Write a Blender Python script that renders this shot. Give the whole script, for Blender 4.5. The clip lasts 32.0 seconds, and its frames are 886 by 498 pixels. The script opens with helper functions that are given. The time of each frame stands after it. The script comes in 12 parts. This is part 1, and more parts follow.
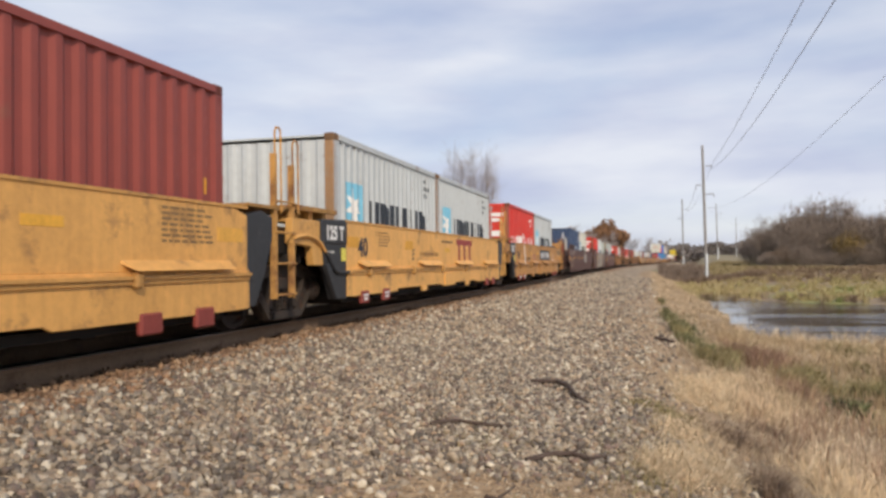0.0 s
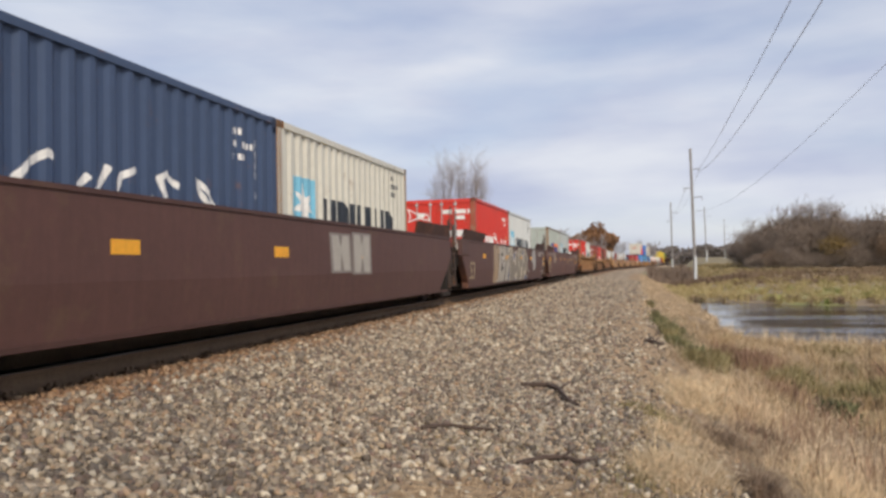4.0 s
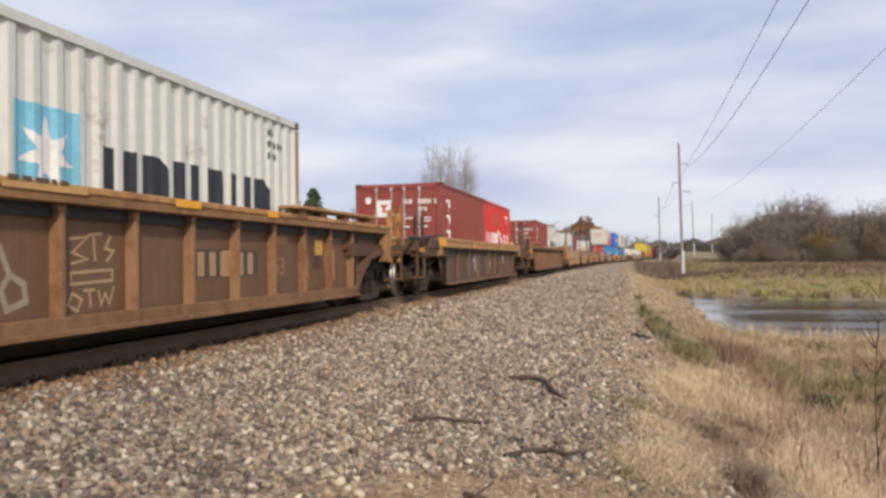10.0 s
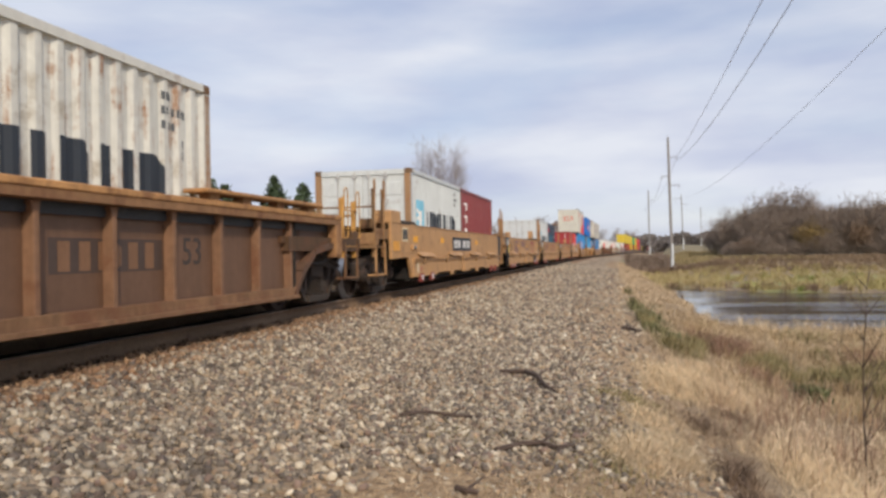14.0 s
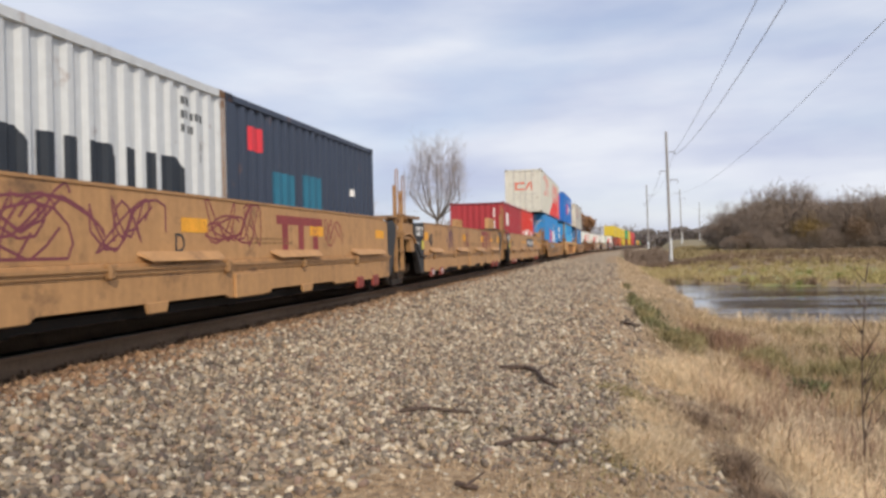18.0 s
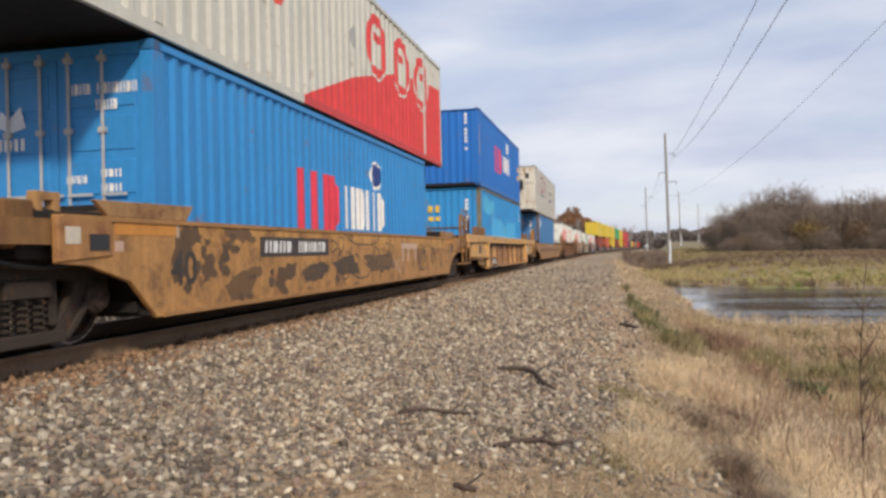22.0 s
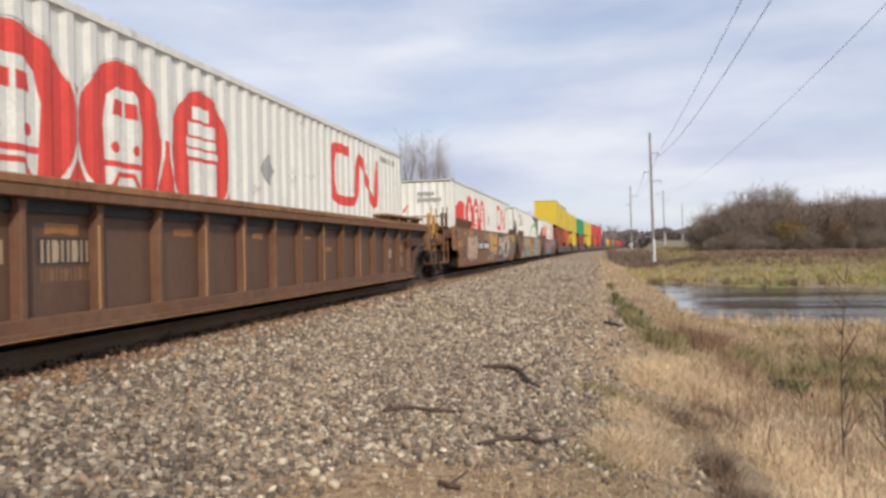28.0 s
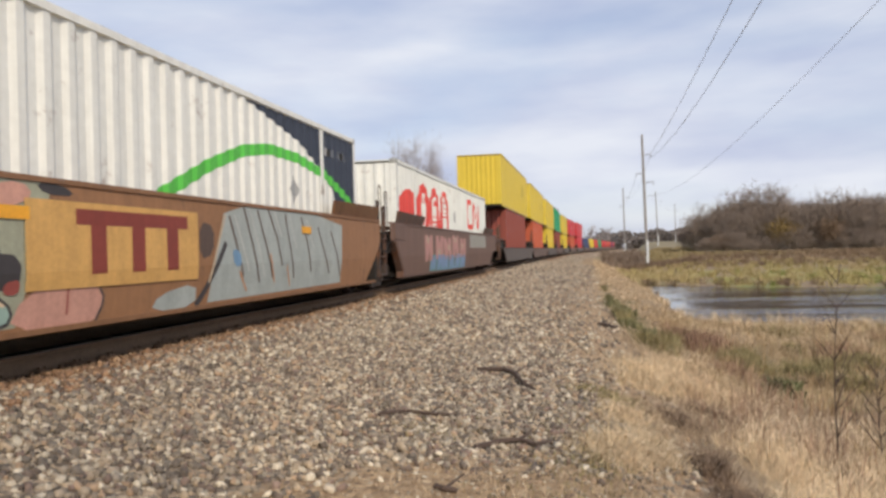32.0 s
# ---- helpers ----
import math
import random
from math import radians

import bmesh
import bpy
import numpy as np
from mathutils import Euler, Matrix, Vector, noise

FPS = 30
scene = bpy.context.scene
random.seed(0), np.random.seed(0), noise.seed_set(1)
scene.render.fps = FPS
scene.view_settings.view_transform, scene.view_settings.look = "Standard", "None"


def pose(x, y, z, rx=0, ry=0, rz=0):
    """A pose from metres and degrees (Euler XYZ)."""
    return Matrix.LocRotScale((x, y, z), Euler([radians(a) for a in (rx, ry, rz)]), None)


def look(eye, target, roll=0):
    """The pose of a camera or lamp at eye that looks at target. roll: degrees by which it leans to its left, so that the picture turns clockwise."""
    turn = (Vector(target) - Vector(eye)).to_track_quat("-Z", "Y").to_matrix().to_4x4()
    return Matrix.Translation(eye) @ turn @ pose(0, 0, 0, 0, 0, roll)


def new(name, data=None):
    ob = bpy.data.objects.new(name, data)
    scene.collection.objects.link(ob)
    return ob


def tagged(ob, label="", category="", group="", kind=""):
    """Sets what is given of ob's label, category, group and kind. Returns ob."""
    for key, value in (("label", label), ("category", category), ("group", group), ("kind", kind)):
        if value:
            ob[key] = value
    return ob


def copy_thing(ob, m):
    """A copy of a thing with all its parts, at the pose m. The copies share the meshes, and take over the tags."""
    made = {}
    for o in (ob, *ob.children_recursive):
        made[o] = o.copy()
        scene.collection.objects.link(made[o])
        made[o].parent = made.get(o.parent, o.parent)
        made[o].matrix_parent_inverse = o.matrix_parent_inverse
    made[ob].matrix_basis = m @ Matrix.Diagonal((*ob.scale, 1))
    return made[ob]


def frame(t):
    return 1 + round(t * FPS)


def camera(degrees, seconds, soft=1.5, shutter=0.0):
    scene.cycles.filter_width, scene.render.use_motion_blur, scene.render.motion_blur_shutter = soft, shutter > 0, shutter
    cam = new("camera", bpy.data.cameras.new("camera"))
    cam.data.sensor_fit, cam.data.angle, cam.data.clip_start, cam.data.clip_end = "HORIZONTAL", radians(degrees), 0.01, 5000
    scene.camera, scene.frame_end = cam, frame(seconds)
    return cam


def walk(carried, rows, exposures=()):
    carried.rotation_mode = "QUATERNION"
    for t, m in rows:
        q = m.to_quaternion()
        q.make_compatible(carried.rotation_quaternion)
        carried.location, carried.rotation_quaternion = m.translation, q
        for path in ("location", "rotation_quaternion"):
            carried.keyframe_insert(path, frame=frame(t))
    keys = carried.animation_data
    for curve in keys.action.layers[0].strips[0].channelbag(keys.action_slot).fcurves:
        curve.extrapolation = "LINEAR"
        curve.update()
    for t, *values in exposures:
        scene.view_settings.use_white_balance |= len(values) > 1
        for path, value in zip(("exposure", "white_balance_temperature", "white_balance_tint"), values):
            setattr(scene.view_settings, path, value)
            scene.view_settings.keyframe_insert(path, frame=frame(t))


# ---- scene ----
cam = camera(59.64, 32.0, soft=3.0, shutter=0.06)
EYE = Vector((0, 0, 0.85))          # rail top is z = 0


def aim(yaw, pitch, roll):
    """Camera pose at the fixed eye: degrees turned left from +y, tilted up, rolled."""
    m = Euler((0, 0, radians(yaw))).to_matrix() @ Euler((radians(90 + pitch), 0, 0)).to_matrix() @ Euler((0, 0, radians(-roll))).to_matrix()
    return Matrix.Translation(EYE) @ m.to_4x4()


walk(cam, [
    (0, aim(15.08, 1.05, 0.71)), (0.5, aim(14.93, 1.17, 0.79)), (1, aim(14.78, 1.25, 0.73)), (1.5, aim(14.66, 1.49, 0.78)),
    (2, aim(14.51, 1.44, 0.89)), (2.5, aim(14.47, 1.39, 0.93)), (3, aim(14.36, 1.29, 1.03)), (3.5, aim(14.37, 1.35, 1.09)),
    (5.5, aim(14.04, 1.23, 0.86)), (6, aim(14.04, 1.04, 0.85)), (6.5, aim(14.02, 0.86, 0.70)), (7, aim(13.93, 0.74, 0.54)),
    (7.5, aim(13.85, 0.78, 0.53)), (8, aim(13.66, 0.86, 0.56)), (8.5, aim(13.53, 0.87, 0.74)), (9, aim(13.53, 0.90, 0.81)),
    (9.5, aim(13.53, 0.88, 0.73)), (10, aim(13.49, 0.82, 0.76)), (10.5, aim(13.35, 0.67, 0.89)), (11, aim(13.27, 0.59, 0.74)),
    (11.5, aim(13.10, 0.68, 0.87)), (12, aim(12.84, 0.57, 1.09)), (12.5, aim(12.77, 0.42, 1.13)), (13, aim(12.77, 0.43, 1.14)),
    (13.5, aim(12.81, 0.43, 1.14)), (14, aim(12.78, 0.40, 1.07)), (14.5, aim(12.67, 0.34, 1.08)), (16.5, aim(12.62, 0.12, 1.00)),
    (17, aim(12.62, 0.16, 1.11)), (17.5, aim(12.65, 0.12, 1.33)), (18, aim(12.69, 0.11, 1.41)), (18.5, aim(12.73, 0.26, 1.40)),
    (19, aim(12.67, 0.36, 1.35)), (19.5, aim(12.46, 0.37, 1.23)), (20, aim(12.37, 0.34, 1.18)), (20.5, aim(12.52, 0.23, 1.09)),
    (21, aim(12.65, 0.19, 1.18)), (21.5, aim(12.67, 0.23, 1.25)), (22, aim(12.61, 0.20, 1.28)), (22.5, aim(12.58, 0.20, 1.40)),
    (23, aim(12.50, 0.16, 1.42)), (23.5, aim(12.37, 0.08, 1.40)), (24, aim(12.21, 0.04, 1.37)), (24.5, aim(12.08, 0.04, 1.19)),
    (25, aim(11.90, 0.12, 1.15)), (25.5, aim(11.79, 0.05, 1.16)), (27.5, aim(11.56, 0.10, 0.97)), (28, aim(11.53, 0.04, 1.10)),
    (28.5, aim(11.48, -0.07, 1.19)), (29, aim(11.44, 0.14, 1.43)), (29.5, aim(11.41, 0.40, 1.57)), (30, aim(11.38, 0.52, 1.76)),
    (30.5, aim(11.28, 0.48, 1.69)), (31, aim(11.15, 0.37, 1.64)), (31.5, aim(11.06, 0.23, 1.65)), (32, aim(11.06, 0.25, 1.61)),
], [(0, 0.0), (2, -0.03), (3, -0.08), (6, -0.08), (8, -0.02), (9, 0.0), (10, 0.04), (12, -0.04), (13, 0.04), (14.5, -0.06), (16.5, -0.10), (17.3, -0.08), (18, 0.04), (19, 0.04), (19.8, -0.16), (20.3, -0.16), (21, -0.08), (22, 0.0), (25, -0.03), (28, 0.04), (30, 0.03), (31, -0.02), (32, 0.02)])


# ---------------------------------------------------------------- light
SUN = Vector((0.56, -1.0, 0.70)).normalized()
world = bpy.data.worlds.new("sky")
scene.world = world
world.use_nodes = True
wt = world.node_tree
wt.nodes.clear()


def wnode(kind, **kw):
    n = wt.nodes.new(kind)
    for k, v in kw.items():
        n.inputs[k].default_value = v
    return n


w_out = wt.nodes.new("ShaderNodeOutputWorld")
w_bg = wt.nodes.new("ShaderNodeBackground")
w_sky = wt.nodes.new("ShaderNodeTexSky")
w_sky.sky_type = "NISHITA"
w_sky.sun_disc = False
w_sky.sun_elevation = math.asin(SUN.z)
w_sky.sun_rotation = math.atan2(SUN.x, SUN.y)
w_dim = wt.nodes.new("ShaderNodeVectorMath")
w_dim.operation = "SCALE"
w_dim.inputs["Scale"].default_value = 0.13
wt.links.new(w_sky.outputs[0], w_dim.inputs[0])
w_co = wt.nodes.new("ShaderNodeTexCoord")
w_map = wt.nodes.new("ShaderNodeMapping")
w_map.inputs["Scale"].default_value = (1.4, 1.7, 6.0)
w_map.inputs["Rotation"].default_value = (0.10, 0.06, 0.3)
wt.links.new(w_co.outputs["Generated"], w_map.inputs[0])
w_n1 = wnode("ShaderNodeTexNoise", Scale=1.15, Detail=7.0, Roughness=0.55, Distortion=0.35)
wt.links.new(w_map.outputs[0], w_n1.inputs["Vector"])
w_cov = wt.nodes.new("ShaderNodeValToRGB")
w_cov.color_ramp.elements[0].position = 0.33
w_cov.color_ramp.elements[0].color = (0.62, 0.62, 0.62, 1)
w_cov.color_ramp.elements[1].position = 0.62
w_cov.color_ramp.elements[1].color = (0.97, 0.97, 0.97, 1)
wt.links.new(w_n1.outputs[0], w_cov.inputs[0])
w_n2 = wnode("ShaderNodeTexNoise", Scale=2.3, Detail=5.0, Roughness=0.5)
wt.links.new(w_map.outputs[0], w_n2.inputs["Vector"])
w_tone = wt.nodes.new("ShaderNodeValToRGB")
w_tone.color_ramp.elements[0].position = 0.32
w_tone.color_ramp.elements[0].color = (0.52, 0.568, 0.748, 1)
w_tone.color_ramp.elements[1].position = 0.68
w_tone.color_ramp.elements[1].color = (0.795, 0.82, 0.90, 1)
wt.links.new(w_n2.outputs[0], w_tone.inputs[0])
w_mix = wt.nodes.new("ShaderNodeMix")
w_mix.data_type = "RGBA"
wt.links.new(w_cov.outputs[0], w_mix.inputs[0])
wt.links.new(w_dim.outputs[0], w_mix.inputs[6])
wt.links.new(w_tone.outputs[0], w_mix.inputs[7])
wt.links.new(w_mix.outputs[2], w_bg.inputs["Color"])
w_bg.inputs["Strength"].default_value = 1.0
wt.links.new(w_bg.outputs[0], w_out.inputs[0])

sun_data = bpy.data.lights.new("sun", "SUN")
sun_data.energy = 2.9
sun_data.angle = radians(4)
sun_data.color = (1.0, 0.86, 0.69)
sun = new("sun", sun_data)
sun.matrix_world = look(SUN * 100, (0, 0, 0))

# ---------------------------------------------------------------- materials


def rgba(c):
    return (c[0], c[1], c[2], 1.0)


def material(name, base, rough=0.8, metal=0.0, tint=0.25, grain=30.0, stain=1.5, stain_col=None, stain_amt=0.0,
             bump=0.0, bump_scale=60.0, from_object=False, island=0.0, spread=0.0, bump_dist=0.01, palette=None, streak=0.0, runs=0.0):
    """Principled material with two scales of variation; from_object takes the base from the object's colour."""
    m = bpy.data.materials.new(name)
    m.use_nodes = True
    nt = m.node_tree
    b = nt.nodes["Principled BSDF"]
    b.inputs["Roughness"].default_value = rough
    b.inputs["Metallic"].default_value = metal
    co = nt.nodes.new("ShaderNodeTexCoord")
    if from_object:
        src = nt.nodes.new("ShaderNodeObjectInfo")
        col = src.outputs["Color"]
    else:
        src = nt.nodes.new("ShaderNodeRGB")
        src.outputs[0].default_value = rgba(base)
        col = src.outputs[0]

    place = co.outputs["Object"]
    if from_object:
        far = nt.nodes.new("ShaderNodeVectorMath")
        far.operation = "MULTIPLY_ADD"
        nt.links.new(src.outputs["Random"], far.inputs[0])
        far.inputs[1].default_value = (37.0, 53.0, 29.0)
        nt.links.new(place, far.inputs[2])
        place = far.outputs[0]

    def noise_node(scale, detail=4.0, ro=0.6):
        n = nt.nodes.new("ShaderNodeTexNoise")
        n.inputs["Scale"].default_value = scale
        n.inputs["Detail"].default_value = detail
        n.inputs["Roughness"].default_value = ro
        nt.links.new(place, n.inputs["Vector"])
        return n

    fine = noise_node(grain)
    broad = noise_node(stain, 5.0)
    add = nt.nodes.new("ShaderNodeMath")
    add.operation = "ADD"
    nt.links.new(fine.outputs[0], add.inputs[0])
    nt.links.new(broad.outputs[0], add.inputs[1])
    rng = nt.nodes.new("ShaderNodeMapRange")
    rng.inputs["From Min"].default_value = 0.6
    rng.inputs["From Max"].default_value = 1.4
    rng.inputs["To Min"].default_value = 1.0 - tint
    rng.inputs["To Max"].default_value = 1.0 + tint
    nt.links.new(add.outputs[0], rng.inputs[0])
    val = rng.outputs[0]
    if spread or island:
        if island:
            rnd = nt.nodes.new("ShaderNodeNewGeometry").outputs["Random Per Island"]
        else:
            rnd = nt.nodes.new("ShaderNodeObjectInfo").outputs["Random"]
        r2 = nt.nodes.new("ShaderNodeMapRange")
        amt = island or spread
        r2.inputs["To Min"].default_value = 1.0 - amt
        r2.inputs["To Max"].default_value = 1.0 + amt
        nt.links.new(rnd, r2.inputs[0])
        mu = nt.nodes.new("ShaderNodeMath")
        mu.operation = "MULTIPLY"
        nt.links.new(val, mu.inputs[0])
        nt.links.new(r2.outputs[0], mu.inputs[1])
        val = mu.outputs[0]
    if streak:
        mp = nt.nodes.new("ShaderNodeMapping")
        mp.inputs["Scale"].default_value = (4.0, 4.0, 0.30)
        nt.links.new(place, mp.inputs[0])
        sn = nt.nodes.new("ShaderNodeTexNoise")
        sn.inputs["Scale"].default_value = 1.6
        sn.inputs["Detail"].default_value = 6.0
        sn.inputs["Roughness"].default_value = 0.7
        nt.links.new(mp.outputs[0], sn.inputs["Vector"])
        sr = nt.nodes.new("ShaderNodeMapRange")
        sr.inputs["From Min"].default_value = 0.3
        sr.inputs["From Max"].default_value = 0.7
        sr.inputs["To Min"].default_value = 1.0 - streak
        sr.inputs["To Max"].default_value = 1.0 + streak * 0.6
        nt.links.new(sn.outputs[0], sr.inputs[0])
        sm = nt.nodes.new("ShaderNodeMath")
        sm.operation = "MULTIPLY"
        nt.links.new(val, sm.inputs[0])
        nt.links.new(sr.outputs[0], sm.inputs[1])
        val = sm.outputs[0]
    if palette:
        pr = nt.nodes.new("ShaderNodeValToRGB")
        pr.color_ramp.interpolation = "CONSTANT"
        while len(pr.color_ramp.elements) < len(palette):
            pr.color_ramp.elements.new(0.5)
        for i, (e, c) in enumerate(zip(pr.color_ramp.elements, palette)):
            e.position, e.color = i / len(palette), rgba(c)
        mixed = nt.nodes.new("ShaderNodeMath")
        mixed.operation = "MULTIPLY"
        mixed.inputs[1].default_value = 7.31
        nt.links.new(rnd, mixed.inputs[0])
        fr = nt.nodes.new("ShaderNodeMath")
        fr.operation = "FRACT"
        nt.links.new(mixed.outputs[0], fr.inputs[0])
        nt.links.new(fr.outputs[0], pr.inputs[0])
        col = pr.outputs[0]
    sc = nt.nodes.new("ShaderNodeVectorMath")
    sc.operation = "SCALE"
    nt.links.new(col, sc.inputs[0])
    nt.links.new(val, sc.inputs["Scale"])
    out = sc.outputs[0]
    if stain_col:
        ra = nt.nodes.new("ShaderNodeValToRGB")
        ra.color_ramp.elements[0].position = 0.62 - 0.25 * stain_amt
        ra.color_ramp.elements[0].color = (0, 0, 0, 1)
        ra.color_ramp.elements[1].position = 0.76 - 0.2 * stain_amt
        ra.color_ramp.elements[1].color = (0.85, 0.85, 0.85, 1)
        n3 = noise_node(stain * 2.7, 8.0, 0.7)
        nt.links.new(n3.outputs[0], ra.inputs[0])
        mx = nt.nodes.new("ShaderNodeMix")
        mx.data_type = "RGBA"
        nt.links.new(ra.outputs[0], mx.inputs[0])
        nt.links.new(out, mx.inputs[6])
        mx.inputs[7].default_value = rgba(stain_col)
        out = mx.outputs[2]
    if runs:
        mp = nt.nodes.new("ShaderNodeMapping")
        mp.inputs["Scale"].default_value = (3.2, 3.2, 0.42)
        nt.links.new(place, mp.inputs[0])
        rn = nt.nodes.new("ShaderNodeTexNoise")
        rn.inputs["Scale"].default_value = 2.4
        rn.inputs["Detail"].default_value = 9.0
        rn.inputs["Roughness"].default_value = 0.72
        nt.links.new(mp.outputs[0], rn.inputs["Vector"])
        spots = noise_node(1.7, 8.0, 0.75)
        both = nt.nodes.new("ShaderNodeMath")
        both.operation = "ADD"
        nt.links.new(rn.outputs[0], both.inputs[0])
        nt.links.new(spots.outputs[0], both.inputs[1])
        ra = nt.nodes.new("ShaderNodeValToRGB")
        ra.color_ramp.elements[0].position = 0.585 - 0.06 * runs
        ra.color_ramp.elements[0].color = (0, 0, 0, 1)
        ra.color_ramp.elements[1].position = 0.66 - 0.06 * runs
        ra.color_ramp.elements[1].color = (0.9, 0.9, 0.9, 1)
        half = nt.nodes.new("ShaderNodeMath")
        half.operation = "MULTIPLY"
        half.inputs[1].default_value = 0.5
        nt.links.new(both.outputs[0], half.inputs[0])
        nt.links.new(half.outputs[0], ra.inputs[0])
        mx = nt.nodes.new("ShaderNodeMix")
        mx.data_type = "RGBA"
        nt.links.new(ra.outputs[0], mx.inputs[0])
        nt.links.new(out, mx.inputs[6])
        mx.inputs[7].default_value = (0.31, 0.145, 0.058, 1)
        out = mx.outputs[2]
    nt.links.new(out, b.inputs["Base Color"])
    if bump:
        bn = noise_node(bump_scale, 3.0)
        bu = nt.nodes.new("ShaderNodeBump")
        bu.inputs["Strength"].default_value = bump
        bu.inputs["Distance"].default_value = bump_dist
        nt.links.new(bn.outputs[0], bu.inputs["Height"])
        nt.links.new(bu.outputs[0], b.inputs["Normal"])
    return m


RUST = (0.16, 0.065, 0.03)
M_BOX = material("container_paint", (1, 1, 1), 0.5, 0, 0.10, 9, 0.8, (0.20, 0.10, 0.06), 0.08, 0.15, 14, from_object=True, streak=0.09)
M_RUSTY = material("rust_run_container_paint", (1, 1, 1), 0.55, 0, 0.14, 9, 0.8, (0.30, 0.24, 0.16), 0.30, 0.15, 14, from_object=True, streak=0.18, runs=1.0)
M_CAR = material("car_paint", (1, 1, 1), 0.62, 0, 0.16, 12, 0.7, (0.13, 0.075, 0.045), 0.26, 0.2, 20, from_object=True, streak=0.15)
M_WORN = material("worn_car_paint", (1, 1, 1), 0.7, 0, 0.26, 14, 1.3, (0.13, 0.07, 0.036), 0.45, 0.25, 20, from_object=True, streak=0.24, runs=0.6)
M_GRIME = material("rusted_car_paint", (1, 1, 1), 0.78, 0, 0.25, 10, 0.9, RUST, 0.5, 0.3, 22, from_object=True, streak=0.28)
M_MARK = material("marking_paint", (1, 1, 1), 0.6, 0, 0.18, 22, 3.0, from_object=True, streak=0.12)
# under-car steel, castings and wheels: grime, with shade under the cars worked into the colour
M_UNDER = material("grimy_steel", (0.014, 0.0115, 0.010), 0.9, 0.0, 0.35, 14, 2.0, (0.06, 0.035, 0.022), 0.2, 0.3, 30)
M_FRAME = material("truck_casting", (0.046, 0.035, 0.028), 0.85, 0.1, 0.3, 18, 3.0, RUST, 0.25, 0.4, 40)
M_TREAD = material("bright_wheel_tread", (0.42, 0.42, 0.42), 0.42, 1.0, 0.1, 30, 4)
M_WHEEL = material("rusty_wheel", (0.042, 0.030, 0.024), 0.8, 0.2, 0.25, 18, 3, RUST, 0.3)
M_RAIL = material("rail_rust", (0.21, 0.138, 0.085), 0.85, 0.0, 0.25, 20, 0.8, (0.09, 0.05, 0.035), 0.3, 0.2, 40)
M_SHINE = material("rail_head", (0.45, 0.42, 0.40), 0.35, 1.0, 0.15, 15, 0.6)
M_TIE = material("creosoted_wood", (0.040, 0.030, 0.024), 0.9, 0, 0.35, 22, 2.0, (0.12, 0.08, 0.055), 0.2, 0.5, 60, spread=0.25)
GRAVEL = [(0.135, 0.108, 0.085), (0.335, 0.272, 0.195), (0.19, 0.160, 0.125), (0.40, 0.31, 0.21), (0.27, 0.230, 0.175), (0.52, 0.45, 0.34), (0.160, 0.120, 0.094), (0.36, 0.255, 0.165), (0.30, 0.25, 0.188), (0.44, 0.375, 0.28), (0.150, 0.124, 0.098), (0.35, 0.28, 0.20), (0.22, 0.155, 0.120), (0.58, 0.51, 0.39)]
M_STONE = material("ballast_stone", (0.3, 0.25, 0.2), 0.9, 0, 0.25, 40, 6.0, None, 0, 0.3, 90, island=0.22, palette=GRAVEL)
M_STONE1 = material("loose_stone", (0.3, 0.25, 0.2), 0.9, 0, 0.25, 40, 6.0, None, 0, 0.3, 90, spread=0.22, palette=GRAVEL)
M_STONE2 = material("rust_stained_stone", (0.3, 0.25, 0.2), 0.9, 0, 0.3, 40, 6.0, None, 0, 0.3, 90, island=0.3, palette=[(0.23, 0.135, 0.078), (0.32, 0.20, 0.115), (0.17, 0.11, 0.07), (0.38, 0.26, 0.16), (0.27, 0.165, 0.095)])
M_BLACK = material("black_panel", (0.028, 0.030, 0.034), 0.6, 0, 0.3, 12, 2.0, (0.10, 0.09, 0.085), 0.15)
M_WOOD = material("weathered_pole_wood", (0.27, 0.255, 0.245), 0.9, 0, 0.3, 18, 1.2, (0.18, 0.15, 0.13), 0.25, 0.4, 40)
M_WIRE = material("wire", (0.40, 0.42, 0.47), 0.6, 0.3, 0.1)
M_DEAD = material("dead_branch", (0.085, 0.058, 0.045), 0.9, 0, 0.35, 30, 4, None, 0, 0.5, 60)
M_BARK = material("bark", (0.20, 0.175, 0.155), 0.95, 0, 0.25, 20, 2, None, 0, 0.4, 30)
M_TWIG = material("bare_twigs", (0.34, 0.305, 0.295), 0.95, 0, 0.2, 3, 0.4, island=0.35)
M_WOODS = material("bare_woods", (0.25, 0.20, 0.162), 0.95, 0, 0.15, 3, 0.15, None, 0, island=0.15)
M_SHRUB = material("autumn_shrub", (0.24, 0.165, 0.06), 0.95, 0, 0.25, 3, 0.4, island=0.4)
M_AUTUMN = material("autumn_leaves", (0.20, 0.135, 0.085), 0.95, 0, 0.25, 3, 0.3, island=0.4)
M_RUSSET = material("russet_leaves", (0.25, 0.135, 0.07), 0.95, 0, 0.25, 3, 0.3, island=0.4)
M_SPRUCE = material("conifer_needles", (0.068, 0.100, 0.050), 0.9, 0, 0.3, 4, 0.6, island=0.5)
M_DRY = material("dry_grass", (0.53, 0.405, 0.262), 0.9, 0, 0.25, 3, 0.8, island=0.45)
M_REED = material("dead_reeds", (0.40, 0.29, 0.165), 0.9, 0, 0.3, 2, 0.5, island=0.45)
M_GREEN = material("green_weeds", (0.125, 0.132, 0.060), 0.85, 0, 0.3, 3, 0.8, island=0.45)
M_FARW = material("distant_woods", (0.165, 0.145, 0.135), 0.95, 0, 0.25, 0.6, 0.05, island=0.3)

# ---------------------------------------------------------------- mesh helpers
CACHE = {}


